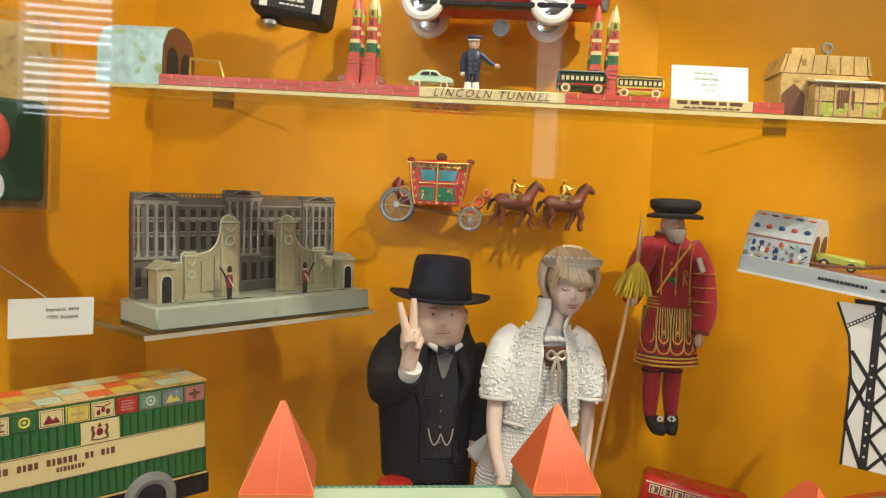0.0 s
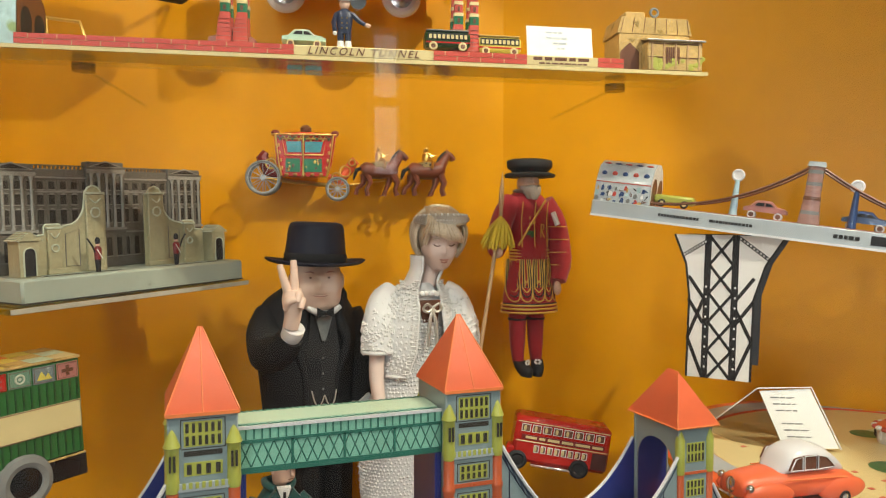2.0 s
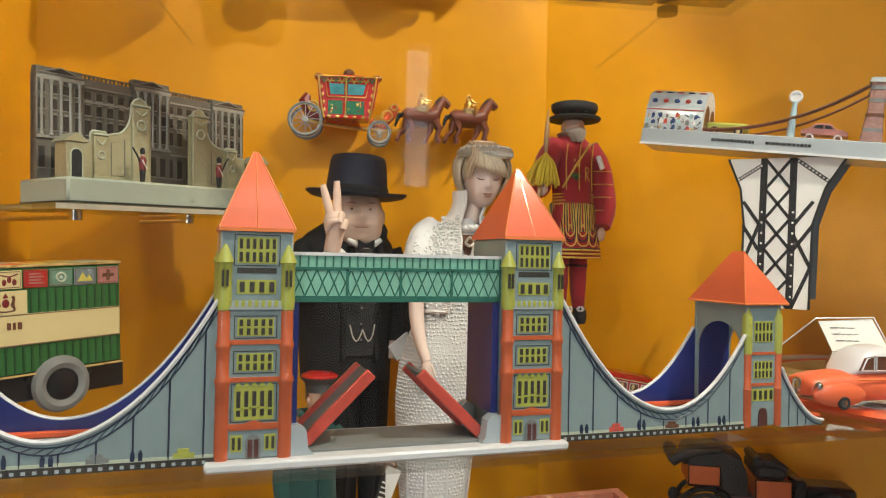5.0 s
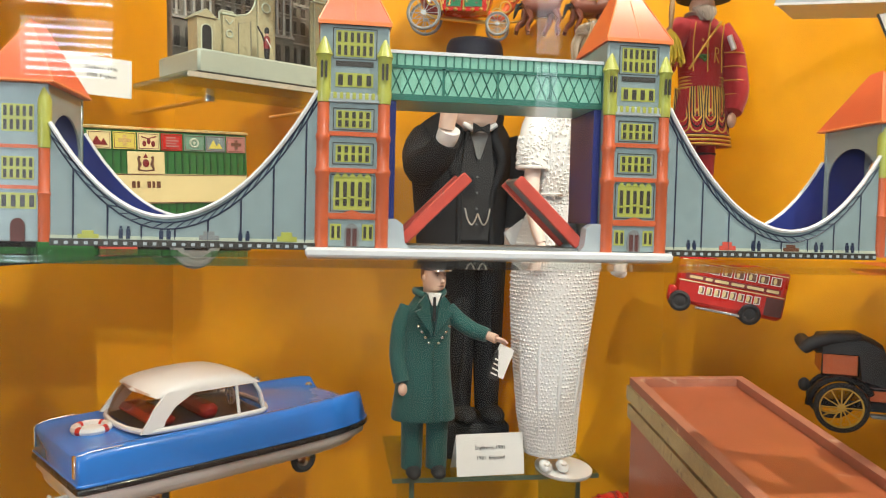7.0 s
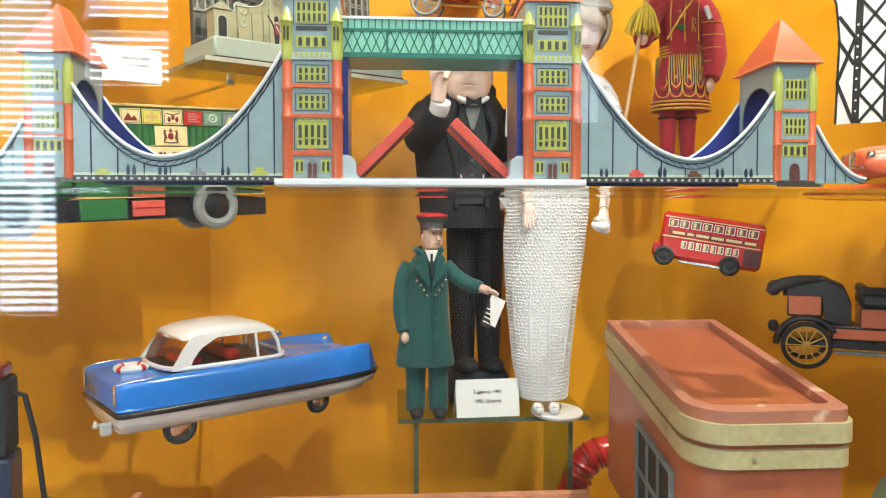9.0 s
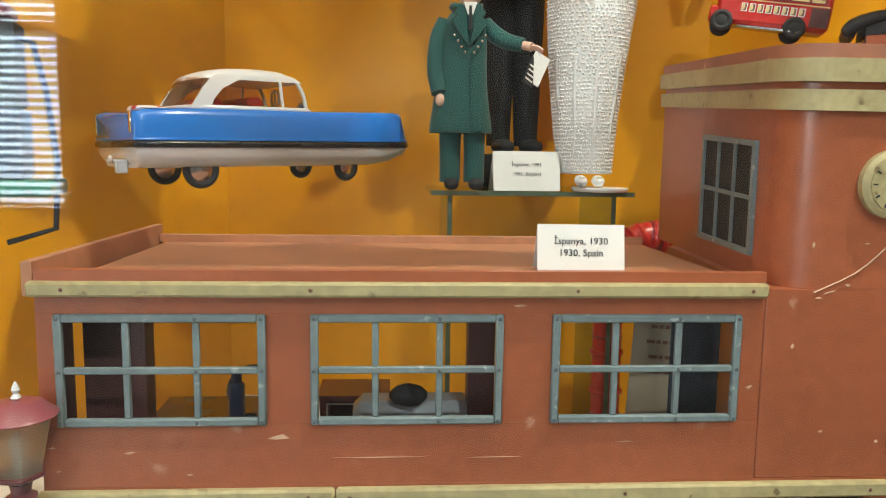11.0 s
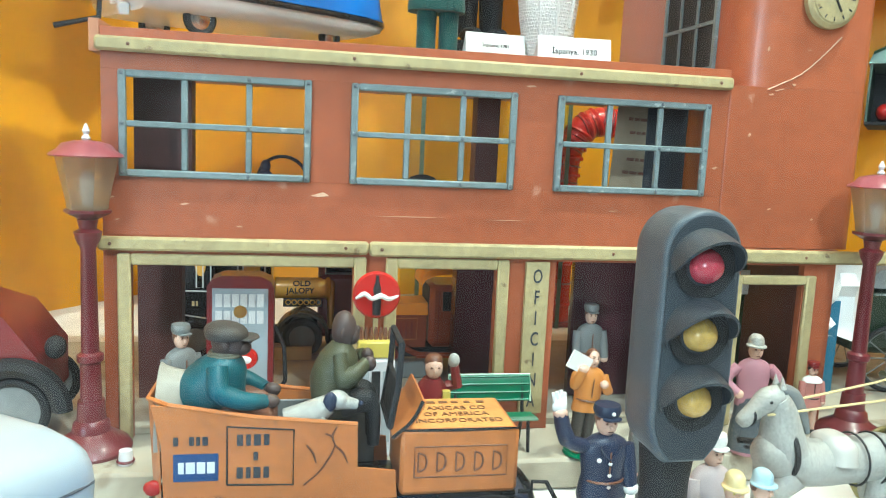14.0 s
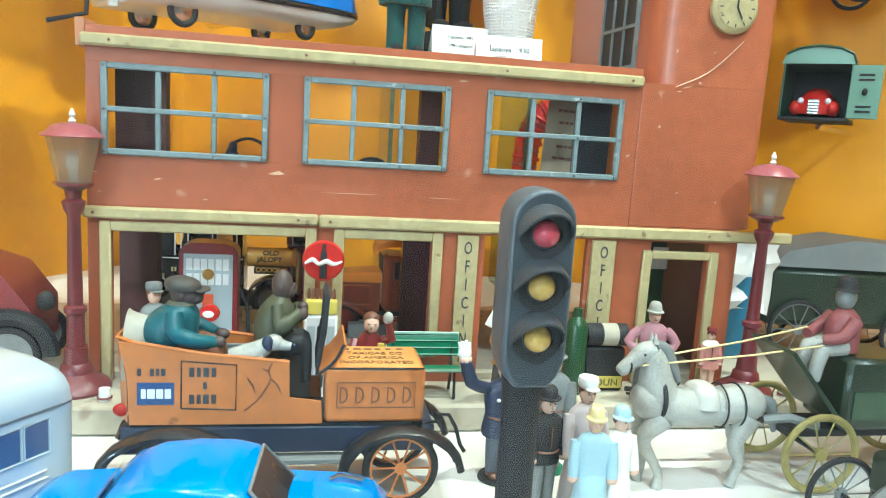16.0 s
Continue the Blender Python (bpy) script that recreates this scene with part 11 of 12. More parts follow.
    part("dashboard", G().add([(-0.02, -0.022, 0.045), (-0.02, 0.022, 0.045), (-0.058, 0.022, 0.088), (-0.058, -0.022, 0.088), (-0.022, -0.022, 0.043), (-0.022, 0.022, 0.043), (-0.06, 0.022, 0.086), (-0.06, -0.022, 0.086)], [(0, 1, 2, 3), (7, 6, 5, 4), (0, 3, 7, 4), (1, 5, 6, 2), (3, 2, 6, 7)]), M_carriage, c)
    part("undercarriage", G().box((-0.05, -0.014, 0.03), (0.09, 0.014, 0.0355), 0, 0.001), M_blackm, c)
    for x, r in ((-0.038, 0.026), (0.066, 0.032)):
        part("axle", G().cyl((x, -0.03, r), (x, 0.03, r), 0.0016, None, 8), M_blackm, c)
        for y in (-0.03, 0.03):
            wheel(c, (x, y, r), r, 0.004, M_wheelyel, M_wheelyel, "y", 10, M_wheelyel)
    for y in (-0.015, 0.015):
        part("shaft", G().tube([(-0.045, y, 0.04), (-0.08, y * 1.1, 0.044), (-0.148, y, 0.052)], 0.0017, 6), M_blackm, c)
    part("spring_bar", G().tube([(-0.035, -0.02, 0.04), (-0.055, -0.02, 0.046), (-0.07, -0.016, 0.043)], 0.003, 6), M_greyp, c)
    g = G(2)  # driver
    g.eloft([(0, 0, 0, 0.0095, 0.0085), (0, 0, 0.016, 0.0105, 0.008), (0, 0, 0.024, 0.004, 0.004)], 12, 0).ball((-0.001, 0, 0.0305), (0.0058, 0.0056, 0.007), 1, 12, 8)
    g.eloft([(-0.001, 0, 0.0345, 0.0078, 0.0074), (-0.001, 0, 0.0355, 0.0058, 0.0056), (-0.001, 0, 0.0405, 0.0054, 0.0052), (-0.001, 0, 0.0425, 0.003, 0.003)], 14, 2)
    for s in (-1, 1):
        g.tube([(0, s * 0.0095, 0.019), (-0.008, s * 0.011, 0.010), (-0.017, s * 0.007, 0.0075)], [0.004, 0.0036, 0.003], 8, 0)
        g.tube([(-0.002, s * 0.005, 0.003), (-0.016, s * 0.006, 0.001), (-0.019, s * 0.006, -0.016)], [0.0052, 0.0045, 0.0035], 8, 3).ball((-0.021, s * 0.006, -0.017), (0.005, 0.003, 0.0025), 2, 8, 5)
    tagged(part("toy_figure", g, [M_dullred, M_greyp, M_blackm, M_lead], None, "", at(0.232, 0.352, 0.8654 + 0.0845) @ Matrix.Scale(1.12, 4), 60), "toy coachman in dull red coat holding the reins", "toy figure", "street figures")
    r = thing("reins", "pair of pale cord reins from coachman to horse", "reins", at(0, 0, 0))
    for y in (-0.008, 0.008):
        part("rein", G().tube([(0.213, 0.352 + y, 0.9585 + y * 0.5), (0.165, 0.349 + y * 0.8, 0.951 + y * 0.3), (0.092, 0.345 + y * 0.6, 0.9425)], 0.00065, 6), M_paleyel, r)


carriage()
# wire-wheeled trap in the foreground corner
tr = thing("toy_trap", "dark wire-wheeled toy trap, its spoked wheel and mudguard near the glass", "toy carriage", at(0.19, 0.262, 0.8654))
for y in (-0.02, 0.022):
    wheel(tr, (0, y, 0.022), 0.022, 0.0032, M_blackm, M_greyp, "y", 12, M_greyp)
part("mudguard", G().torus((0.004, -0.02, 0.022), 0.0265, 0.004, "y", 0, 20, 6, 0.0, 0.5), M_greyp, tr)
part("box", G().box((0.012, -0.02, 0.026), (0.07, 0.02, 0.05), 0, 0.003), M_carriage, tr)
part("axle", G().cyl((0, -0.02, 0.022), (0, 0.022, 0.022), 0.0014, None, 8), M_blackm, tr)


def pump(m, h, body, label, face):
    p = thing("petrol_pump", label, "petrol pump", m)
    b = part("body", G().prism([(-0.021, 0), (0.021, 0), (0.021, h - 0.008), (0.0185, h - 0.004), (0.012, h - 0.001), (-0.012, h - 0.001), (-0.0185, h - 0.004), (-0.021, h - 0.008)], -0.011, 0.011), body, p)
    part("face", G().box((-0.0175, -0.0118, 0.012), (0.0175, -0.0111, h - 0.009)), face, b, "pale price face")
    for r in range(2):
        for k in range(6):
            x = -0.0155 + 0.0052 * k
            part("price_card", G().box((x, -0.0124, h - 0.021 - 0.011 * r), (x + 0.0042, -0.0119, h - 0.0125 - 0.011 * r)), M_white, b)
    part("dial", G().lathe([(0, -0.013), (0.0042, -0.013), (0.0042, -0.0119), (0, -0.0119)], (0, 0, h - 0.024), 16, axis="y"), M_brass, b)
    part("badge", G().box((-0.004, -0.0126, h - 0.052), (0.004, -0.0119, h - 0.039), 0, 0.0003), M_orange, b)
    part("hose", G().tube([(0.0215, 0, h * 0.6), (0.028, -0.004, h * 0.45), (0.029, -0.005, h * 0.2), (0.024, -0.004, h * 0.12)], 0.0014, 6), M_blackm, p)
    return p


pump(at(-0.1765, 0.517, 0.8897), 0.091, M_redd, "dark red toy petrol pump with rows of price cards", M_grille)
# round red globe on a small stand by the car
e = thing("globe_sign", "small red globe sign on a stand with a white oval", "sign", at(-0.1685, 0.452, 0.8852) @ Matrix.Diagonal((1, 1, 0.91, 1)))
part("stand", G().cyl((0, 0, 0), (0, 0, 0.053), 0.0022, None, 10).lathe([(0, 0), (0.008, 0), (0.007, 0.002), (0, 0.002)], (0, 0, 0), 14), M_red, e)
part("body", G().eloft([(0, 0, 0.002, 0.0095, 0.0075), (0, 0, 0.026, 0.0088, 0.007), (0, 0, 0.034, 0.0072, 0.006), (0, 0, 0.039, 0.003, 0.003)], 16, sq=3), M_red, e, "red air pump body")
part("pale_band", G().eloft([(0, 0, 0.012, 0.0096, 0.0076), (0, 0, 0.015, 0.0095, 0.0075)], 16, sq=3), M_plastic, e)
part("globe", G().lathe([(0, 0.004), (0.006, 0.0035), (0.0068, 0), (0.006, -0.0035), (0, -0.004)], (0, 0, 0.0615), 22, axis="y"), M_red, e)
part("oval", G().ball((-0.0005, -0.0042, 0.0615), (0.0038, 0.0006, 0.0027), 0, 16, 6), M_white, e)
# round red drink sign and crate
d = thing("drink_sign", "round glossy red drink sign with dark bottle and white script bar", "sign", at(-0.094, 0.4525, 0.8852))
part("pole", G().box((-0.0015, 0.001, 0), (0.0015, 0.003, 0.082)), M_cream, d)
part("disc", G().lathe([(0, 0.002), (0.013, 0.002), (0.0142, 0.0), (0.013, -0.002), (0, -0.003)], (0, 0, 0.094), 32, axis="y"), M_red, d)
part("bottle_shape", G().lathe([(0.0024, 0.0825), (0.0026, 0.09), (0.0019, 0.094), (0.0025, 0.098), (0.0012, 0.102), (0.001, 0.106)], (0, -0.0026, 0), 10), M_blackm, d)
part("script_bar", G(3).tube([(-0.0125, -0.0046, 0.0925), (-0.0075, -0.005, 0.0955), (-0.003, -0.005, 0.0925), (0.002, -0.005, 0.0945), (0.007, -0.005, 0.0925), (0.0125, -0.0046, 0.0945)], [0.0008, 0.0017, 0.0014, 0.0018, 0.0014, 0.0007], 6), M_white, d)
cr = thing("bottle_cooler", "white toy bottle cooler with yellow crate of bottles", "cooler", at(-0.0945, 0.4425, 0.8852) @ Matrix.Diagonal((1, 1, 1.19, 1)))
part("body", G().box((-0.011, -0.007, 0), (0.011, 0.007, 0.05), 0, 0.0015), M_plastic, cr)
part("crate", G().box((-0.0105, -0.0065, 0.0502), (0.0105, 0.0065, 0.0585), 0, 0.0008), M_yel, cr)
for k in range(7):
    part("bottle", G().lathe([(0.0013, 0.0585), (0.0013, 0.062), (0.0006, 0.0645)], (-0.0085 + 0.0028 * k, 0, 0), 8), M_brown, cr)
for k in range(3):
    part("panel", G().box((-0.009 + 0.0065 * k, -0.0076, 0.008), (-0.004 + 0.0065 * k, -0.0071, 0.044)), M_blackm if k == 1 else M_grille, cr)


M_truck = mat("red_brown_enamel", (0.30, 0.065, 0.028), 0.28, vary=0.15, coat=0.4)
# Orange enamel of the truck's upper faces, with light from above painted in.
M_orangetop = mat("toplit_orange_enamel", (0.92, 0.33, 0.04), 0.3, vary=0.1, coat=0.3)
M_goldp = mat("orange_gold_print", (0.95, 0.52, 0.08), 0.2, vary=0.15, coat=0.4)


# vehicles inside the garage
def jalopy():
    c = thing("toy_jalopy", "black tin jalopy with white painted scribbles and gold barrel bonnet", "toy car", at(-0.179, 0.652, 0.8897))
    part("chassis", G().box((-0.062, -0.022, 0.012), (0.05, 0.022, 0.018), 0, 0.001), M_blackm, c)
    b = part("body", G().box((-0.066, -0.024, 0.018), (0.018, 0.024, 0.057), 0, 0.002), M_black, c)
    part("cabin", G().box((-0.064, -0.0236, 0.0572), (-0.042, 0.0236, 0.098), 0, 0.001).box((-0.036, -0.0236, 0.0572), (-0.031, 0.0236, 0.098)).box((-0.009, -0.0236, 0.0572), (-0.006, 0.0236, 0.098)).box((0.012, -0.0236, 0.0572), (0.0165, 0.0236, 0.098)).box((-0.042, 0.021, 0.0572), (0.012, 0.0236, 0.098)), M_black, c)
    part("cabin_roof", G().box((-0.068, -0.027, 0.0982), (0.024, 0.027, 0.102), 0, 0.001), M_black, c)
    # The last line paints the lit roof edge; the others are white paintwork.
    for p in ([(-0.0415, 0.097), (-0.0415, 0.0585), (-0.0365, 0.0585), (-0.0365, 0.097)], [(-0.0305, 0.096), (-0.0305, 0.0585), (-0.0095, 0.0585), (-0.0095, 0.096), (-0.0305, 0.096)], [(-0.0055, 0.096), (-0.0055, 0.0585), (0.0115, 0.0585), (0.0115, 0.096), (-0.0055, 0.096)], [(-0.066, 0.056), (-0.03, 0.0555), (0.017, 0.056)], [(-0.028, 0.053), (-0.024, 0.0395), (-0.012, 0.033), (0.015, 0.031)], [(-0.064, 0.0435), (-0.05, 0.036), (-0.034, 0.0335)], [(-0.067, 0.1), (0.023, 0.1)]):
        part("painted_line", G().tube([(x, -0.0243 if z < 0.098 else -0.0272, z) for x, z in p], 0.0006, 5), M_white, b)
    part("orange_mark", G().ball((-0.0385, -0.0242, 0.077), (0.0042, 0.0005, 0.0095), 0, 10, 6), M_goldp, b)
    part("orange_mark", G().ball((0.001, -0.022, 0.075), (0.007, 0.0005, 0.009), 0, 10, 6), M_goldp, b)
    g = G()
    for x, z, n in ((-0.0625, 0.0515, 3), (-0.0615, 0.0395, 4), (-0.0185, 0.0485, 3), (-0.0105, 0.0405, 4), (-0.045, 0.0455, 2)):
        letters(g, x, z, 0.0048, -0.0243, (n,))
    part("painted_bars", g, M_paleyel, b)
    bn = part("bonnet", G().lathe([(0, 0.0105), (0.0086, 0.0105), (0.0094, 0.0115), (0.009, 0.014), (0.009, 0.052), (0.0102, 0.0535), (0.0102, 0.056), (0.0082, 0.057), (0, 0.0565)], (0.0085, 0, 0.0545), 28, axis="x"), M_goldp, c, "shiny gold barrel bonnet")
    words("lettering", "OLD", 0.0072, at(0.041, -0.0082, 0.0595, rx=-42), M_ink, bn, bold=0.00015)
    words("lettering", "JALOPY", 0.0068, at(0.04, -0.0093, 0.0535), M_ink, bn, bold=0.00015)
    part("springs", G().box((0.026, -0.009, 0.04), (0.058, 0.009, 0.0455)), M_black, c)
    for k in range(6):
        part("spring", G().torus((0.03 + 0.005 * k, -0.0092, 0.0438), 0.002, 0.0005, "y", 0, 10, 5), M_goldp, c)
    part("radiator", G().box((0.0625, -0.0075, 0.02), (0.0685, 0.0075, 0.062), 0, 0.002), M_brass, c, "brass radiator")
    part("mudguard", G().loft([[(0.042 + 0.0215 * math.cos(a), -0.028, 0.0185 + 0.0205 * math.sin(a)), (0.042 + 0.0215 * math.cos(a), -0.008, 0.0185 + 0.0205 * math.sin(a)), (0.042 + 0.0195 * math.cos(a), -0.008, 0.0185 + 0.0185 * math.sin(a)), (0.042 + 0.0195 * math.cos(a), -0.028, 0.0185 + 0.0185 * math.sin(a))] for a in [radians(t) for t in range(-8, 189, 14)]]), M_black, c, "", None, 60)
    for x in (-0.042, 0.042):
        for y in (-0.022, 0.022):
            wheel(c, (x, y, 0.0165), 0.0165, 0.007, M_black, M_greyp)
    part("step_block", G().box((0.018, -0.03, 0.0), (0.05, -0.027, 0.0105)), M_paleyel, c)


jalopy()


def toy_truck(m, cabm, boxm, label):
    c = thing("toy_truck", label, "toy truck", m)
    h = part("bonnet", G().loft([[(x, -0.018, 0.02), (x, -0.0185, 0.046), (x, -0.014, 0.05 + d), (x, 0.014, 0.05 + d), (x, 0.0185, 0.046), (x, 0.018, 0.02)] for x, d in ((-0.046, -0.001), (-0.042, 0), (-0.006, 0.002))]), cabm, c)
    part("bonnet_top", G(2).loft([[(x, -0.019, 0.0465), (x, -0.0145, 0.0512 + d), (x, 0.0145, 0.0512 + d), (x, 0.019, 0.0465), (x, 0.018, 0.046), (x, -0.018, 0.046)] for x, d in ((-0.047, 0.0), (-0.04, 0.0022), (-0.005, 0.0042))]), boxm, c, "orange bonnet top, brightened for light from above")
    for k in range(5):
        part("louvre", G().box((-0.035 + k * 0.0042, -0.0191, 0.029), (-0.0338 + k * 0.0042, -0.0183, 0.041)), M_redd, h)
    part("louvre_frame", G().tube([(-0.038, -0.0187, 0.0265), (-0.0135, -0.0187, 0.0265), (-0.0135, -0.0187, 0.0435), (-0.038, -0.0187, 0.0435), (-0.038, -0.0187, 0.0265)], 0.0005, 5), M_rust, h)
    cab = part("cab", G().box((-0.004, -0.021, 0.02), (0.028, 0.021, 0.0705), 0, 0.004), cabm, c)
    part("windscreen", G().box((-0.0047, -0.016, 0.054), (-0.0038, 0.016, 0.068)), M_ink, cab)
    part("side_window", G().box((0.006, -0.0217, 0.05), (0.022, -0.0208, 0.0655), 0, 0.0003), M_ink, cab)
    part("window_surround", G().tube([(0.0055, -0.0215, 0.0495), (0.0225, -0.0215, 0.0495), (0.0225, -0.0215, 0.066), (0.0055, -0.0215, 0.066), (0.0055, -0.0215, 0.0495)], 0.0007, 5), cabm, cab)
    part("door_line", G().tube([(0.003, -0.0213, 0.066), (0.003, -0.0213, 0.024), (0.025, -0.0213, 0.024), (0.025, -0.0213, 0.066)], 0.0004, 5), M_redd, cab)
    part("cab_roof", G(2).loft([[(x, -0.0215, z - 0.006), (x, -0.018, z - 0.0008), (x, 0.0, z), (x, 0.018, z - 0.0008), (x, 0.0215, z - 0.006)] for x, z in ((-0.011, 0.0755), (-0.0085, 0.0805), (0.0, 0.0845), (0.015, 0.0855), (0.029, 0.084))]), boxm, c, "orange cab roof with visor, brightened for light from above")
    part("wing", G(2).tube([(-0.06, -0.022, 0.0185), (-0.05, -0.023, 0.0265), (-0.038, -0.023, 0.0285), (-0.026, -0.023, 0.0235), (-0.012, -0.023, 0.0155), (0.03, -0.022, 0.0145)], 0.0024, 6), cabm, c)
    part("running_board", G().box((-0.014, -0.027, 0.0135), (0.032, -0.019, 0.0155)), cabm, c)
    part("chassis", G().box((-0.05, -0.016, 0.012), (0.05, 0.016, 0.0198)), M_blackm, c)
    part("load_bed", G().box((0.03, -0.022, 0.02), (0.06, 0.022, 0.045), 0, 0.001), cabm, c)
    for x in (-0.037, 0.042):
        for y in (-0.019, 0.019):
            wheel(c, (x, y, 0.0135), 0.0135, 0.005, M_blackm, M_redd)


toy_truck(at(-0.0345, 0.605, 0.8897), M_truck, M_orangetop, "rust-red tin truck with bright orange roof inside the garage")
bk = thing("grey_block", "dull grey wooden block under the parked truck", "block", at(-0.05, 0.575, 0.8897))
part("block", G().box((-0.018, -0.005, 0), (0.02, 0.004, 0.0135), 0, 0.001), M_greyp, bk)
c = thing("toy_cab", "dark red toy lorry cab standing deep inside the garage", "toy truck", at(-0.092, 0.668, 0.8897))
part("cab", G().box((-0.032, -0.02, 0.012), (0.02, 0.02, 0.067), 0, 0.004).box((-0.032, -0.02, 0.067), (-0.027, 0.02, 0.108)).box((0.0, -0.02, 0.067), (0.02, 0.02, 0.108)).box((-0.027, 0.015, 0.067), (0.0, 0.02, 0.108)).box((-0.034, -0.022, 0.108), (0.022, 0.022, 0.112)), M_bonnetred, c)
part("window_line", G().tube([(-0.0265, -0.0203, 0.105), (-0.0265, -0.0203, 0.0675), (-0.0005, -0.0203, 0.0675), (-0.0005, -0.0203, 0.105), (-0.0265, -0.0203, 0.105)], 0.0007, 5), M_white, c)
part("seat", G().box((-0.0265, -0.012, 0.0672), (-0.001, 0.014, 0.085), 0, 0.003), M_black, c)
for x in (-0.013, 0.013):
    wheel(c, (x, -0.018, 0.0125), 0.0125, 0.005, M_blackm, M_greyp)
# upstairs: hoop, slab and a tan notice
h = thing("hoop", "black metal hoop and clamp on the upper floor", "hoop", at(-0.155, 0.538, 1.0077))
part("ring", G().torus((0.003, 0, 0.0325), 0.0165, 0.0012, "y", 0, 26, 6).box((-0.003, -0.002, 0), (0.003, 0.002, 0.0185)), M_blackm, h)
part("clamp", G().box((-0.013, -0.005, 0), (-0.004, 0.005, 0.039), 0, 0.002).ball((-0.0085, 0, 0.042), (0.0035, 0.004, 0.0045), 0, 10, 6), M_copbl, h)
s = thing("blue_slab", "pale blue flat toy lying on the upper floor", "toy", at(-0.052, 0.538, 1.0077))
part("sheet", G().box((-0.04, -0.014, 0), (0.035, 0.014, 0.029), 0, 0.006), M_grille, s)
part("dark_lump", G().ball((-0.006, -0.012, 0.034), (0.012, 0.008, 0.007), 0, 10, 6), M_blackm, s)
n = thing("notice", "tan paper notice with handwritten bars inside the upper window", "notice", at(0.091, 0.526, 1.0077, rz=-6, ry=3))
part("sheet", G().box((-0.0145, 0, 0), (0.0145, 0.0008, 0.095)), M_tan, n)
g = G()
for k in range(5):
    bars(g, -0.006 + 0.002 * (k % 2), 0.012, 0.086 - 0.0095 * k, 0.0022, -0.0001, rng, 0, 0.0045)
part("written_bars", g, M_brown, n)
# red ribbed arm of a toy behind the garage
g = G()
rb = thing("ribbed_toy", "red ribbed toy arm rising behind the garage", "toy", at(0.18, 0.848, FLOOR))
arm = [(-0.02, 0.002), (-0.021, 0.1), (-0.021, 0.17), (-0.016, 0.208), (-0.003, 0.232), (0.018, 0.242), (0.04, 0.238)]
part("arm", G(2).tube([(x, 0, z) for x, z in arm], 0.0155, 16), M_red, rb)
for k in range(1, len(arm) * 4 - 4):
    i, f = divmod(k / 4, 1)
    (xa, za), (xb, zb) = arm[int(i)], arm[int(i) + 1]
    g = G()
    g.T = at(xa + (xb - xa) * f, 0, za + (zb - za) * f, ry=math.degrees(math.atan2(xb - xa, zb - za)))
    part("rib", g.torus((0, 0, 0), 0.0155, 0.0028 if k % 2 else 0.0012, "z", 0, 20, 6), M_red if k % 2 else M_redd, rb)
part("foot", G().box((-0.04, -0.02, 0), (0.02, 0.02, 0.006), 0, 0.002), M_redd, rb)

# caption card on the garage roof
card(0.044, 0.519, 1.1178, 0.052, 0.029, -4, ["İspanya, 1930", "1930, Spain"], "white folded caption card with two printed lines on the garage roof")

# green toy lock-up with a red car inside, on a wall bracket
lk = thing("toy_lockup", "green tin lock-up garage with open door and red car inside", "toy garage", at(0.338, 0.552, 1.1, rz=-42) @ Matrix.Diagonal((0.72, 1, 1, 1)))
part("floor_plate", G().box((-0.038, -0.03, 0), (0.038, 0.05, 0.003), 0, 0.0008), M_blackm, lk)
part("side", G().box((-0.038, -0.028, 0.003), (-0.0355, 0.05, 0.048)), M_grtind, lk)
part("side", G().box((0.0355, -0.028, 0.003), (0.038, 0.05, 0.048)), M_bottle, lk)
part("back", G().box((-0.0355, 0.0475, 0.003), (0.0355, 0.05, 0.048)), M_blackm, lk)
prof = [(-0.04, 0.048), (0.04, 0.048), (0.036, 0.056), (0.022, 0.061), (0.0, 0.063), (-0.022, 0.061), (-0.036, 0.056)]
part("roof", G().prism(prof, -0.03, 0.052), M_lockg, lk, "sage green arched roof")
part("roof_edge", G().tube([(x, -0.0305, z) for x, z in prof[1:]], 0.0013, 6), M_grtind, lk)
dr = part("door", G().box((0.0, -0.001, 0.003), (0.032, 0.001, 0.047), 0, 0.0006), M_lockg, lk, "open sage green door with vents", at(0.0365, -0.03, 0, rz=-4))
for z in (0.034, 0.038, 0.008, 0.012):
    part("vent", G().box((0.008, -0.0016, z), (0.024, -0.0011, z + 0.0018)), M_blackm, dr)
part("knob", G().ball((0.016, -0.003, 0.025), 0.003, 0, 10, 6), M_blackm, dr)
rc = thing("toy_car", "small red toy saloon with chrome grille inside the lock-up", "toy car", at(0.332, 0.546, 1.1032, rz=-42) @ Matrix.Scale(0.74, 4))
part("body", G().eloft([(0, 0.012, 0.004, 0.026, 0.032), (0, 0.012, 0.014, 0.027, 0.033), (0, 0.014, 0.02, 0.022, 0.028), (0, 0.018, 0.031, 0.014, 0.018), (0, 0.018, 0.035, 0.009, 0.012)], 22, sq=2.6), M_red, rc)
part("grille", G().box((-0.006, -0.0215, 0.003), (0.006, -0.019, 0.021), 0, 0.002), M_greyp, rc)
for z in range(5):
    part("grille_bar", G().box((-0.0055, -0.0222, 0.0045 + 0.0033 * z), (0.0055, -0.0216, 0.0058 + 0.0033 * z)), M_chrome, rc)
for x in (-0.017, 0.017):
    part("headlight", G().ball((x * 0.85, -0.017, 0.019), (0.0036, 0.0036, 0.0036), 0, 12, 7), M_plastic, rc)
    part("wing", G().ball((x * 1.15, -0.008, 0.011), (0.008, 0.014, 0.009), 0, 14, 8), M_red, rc)
    wheel(rc, (x * 1.3, 0.0, 0.005), 0.005, 0.004, M_blackm, M_greyp, "x")
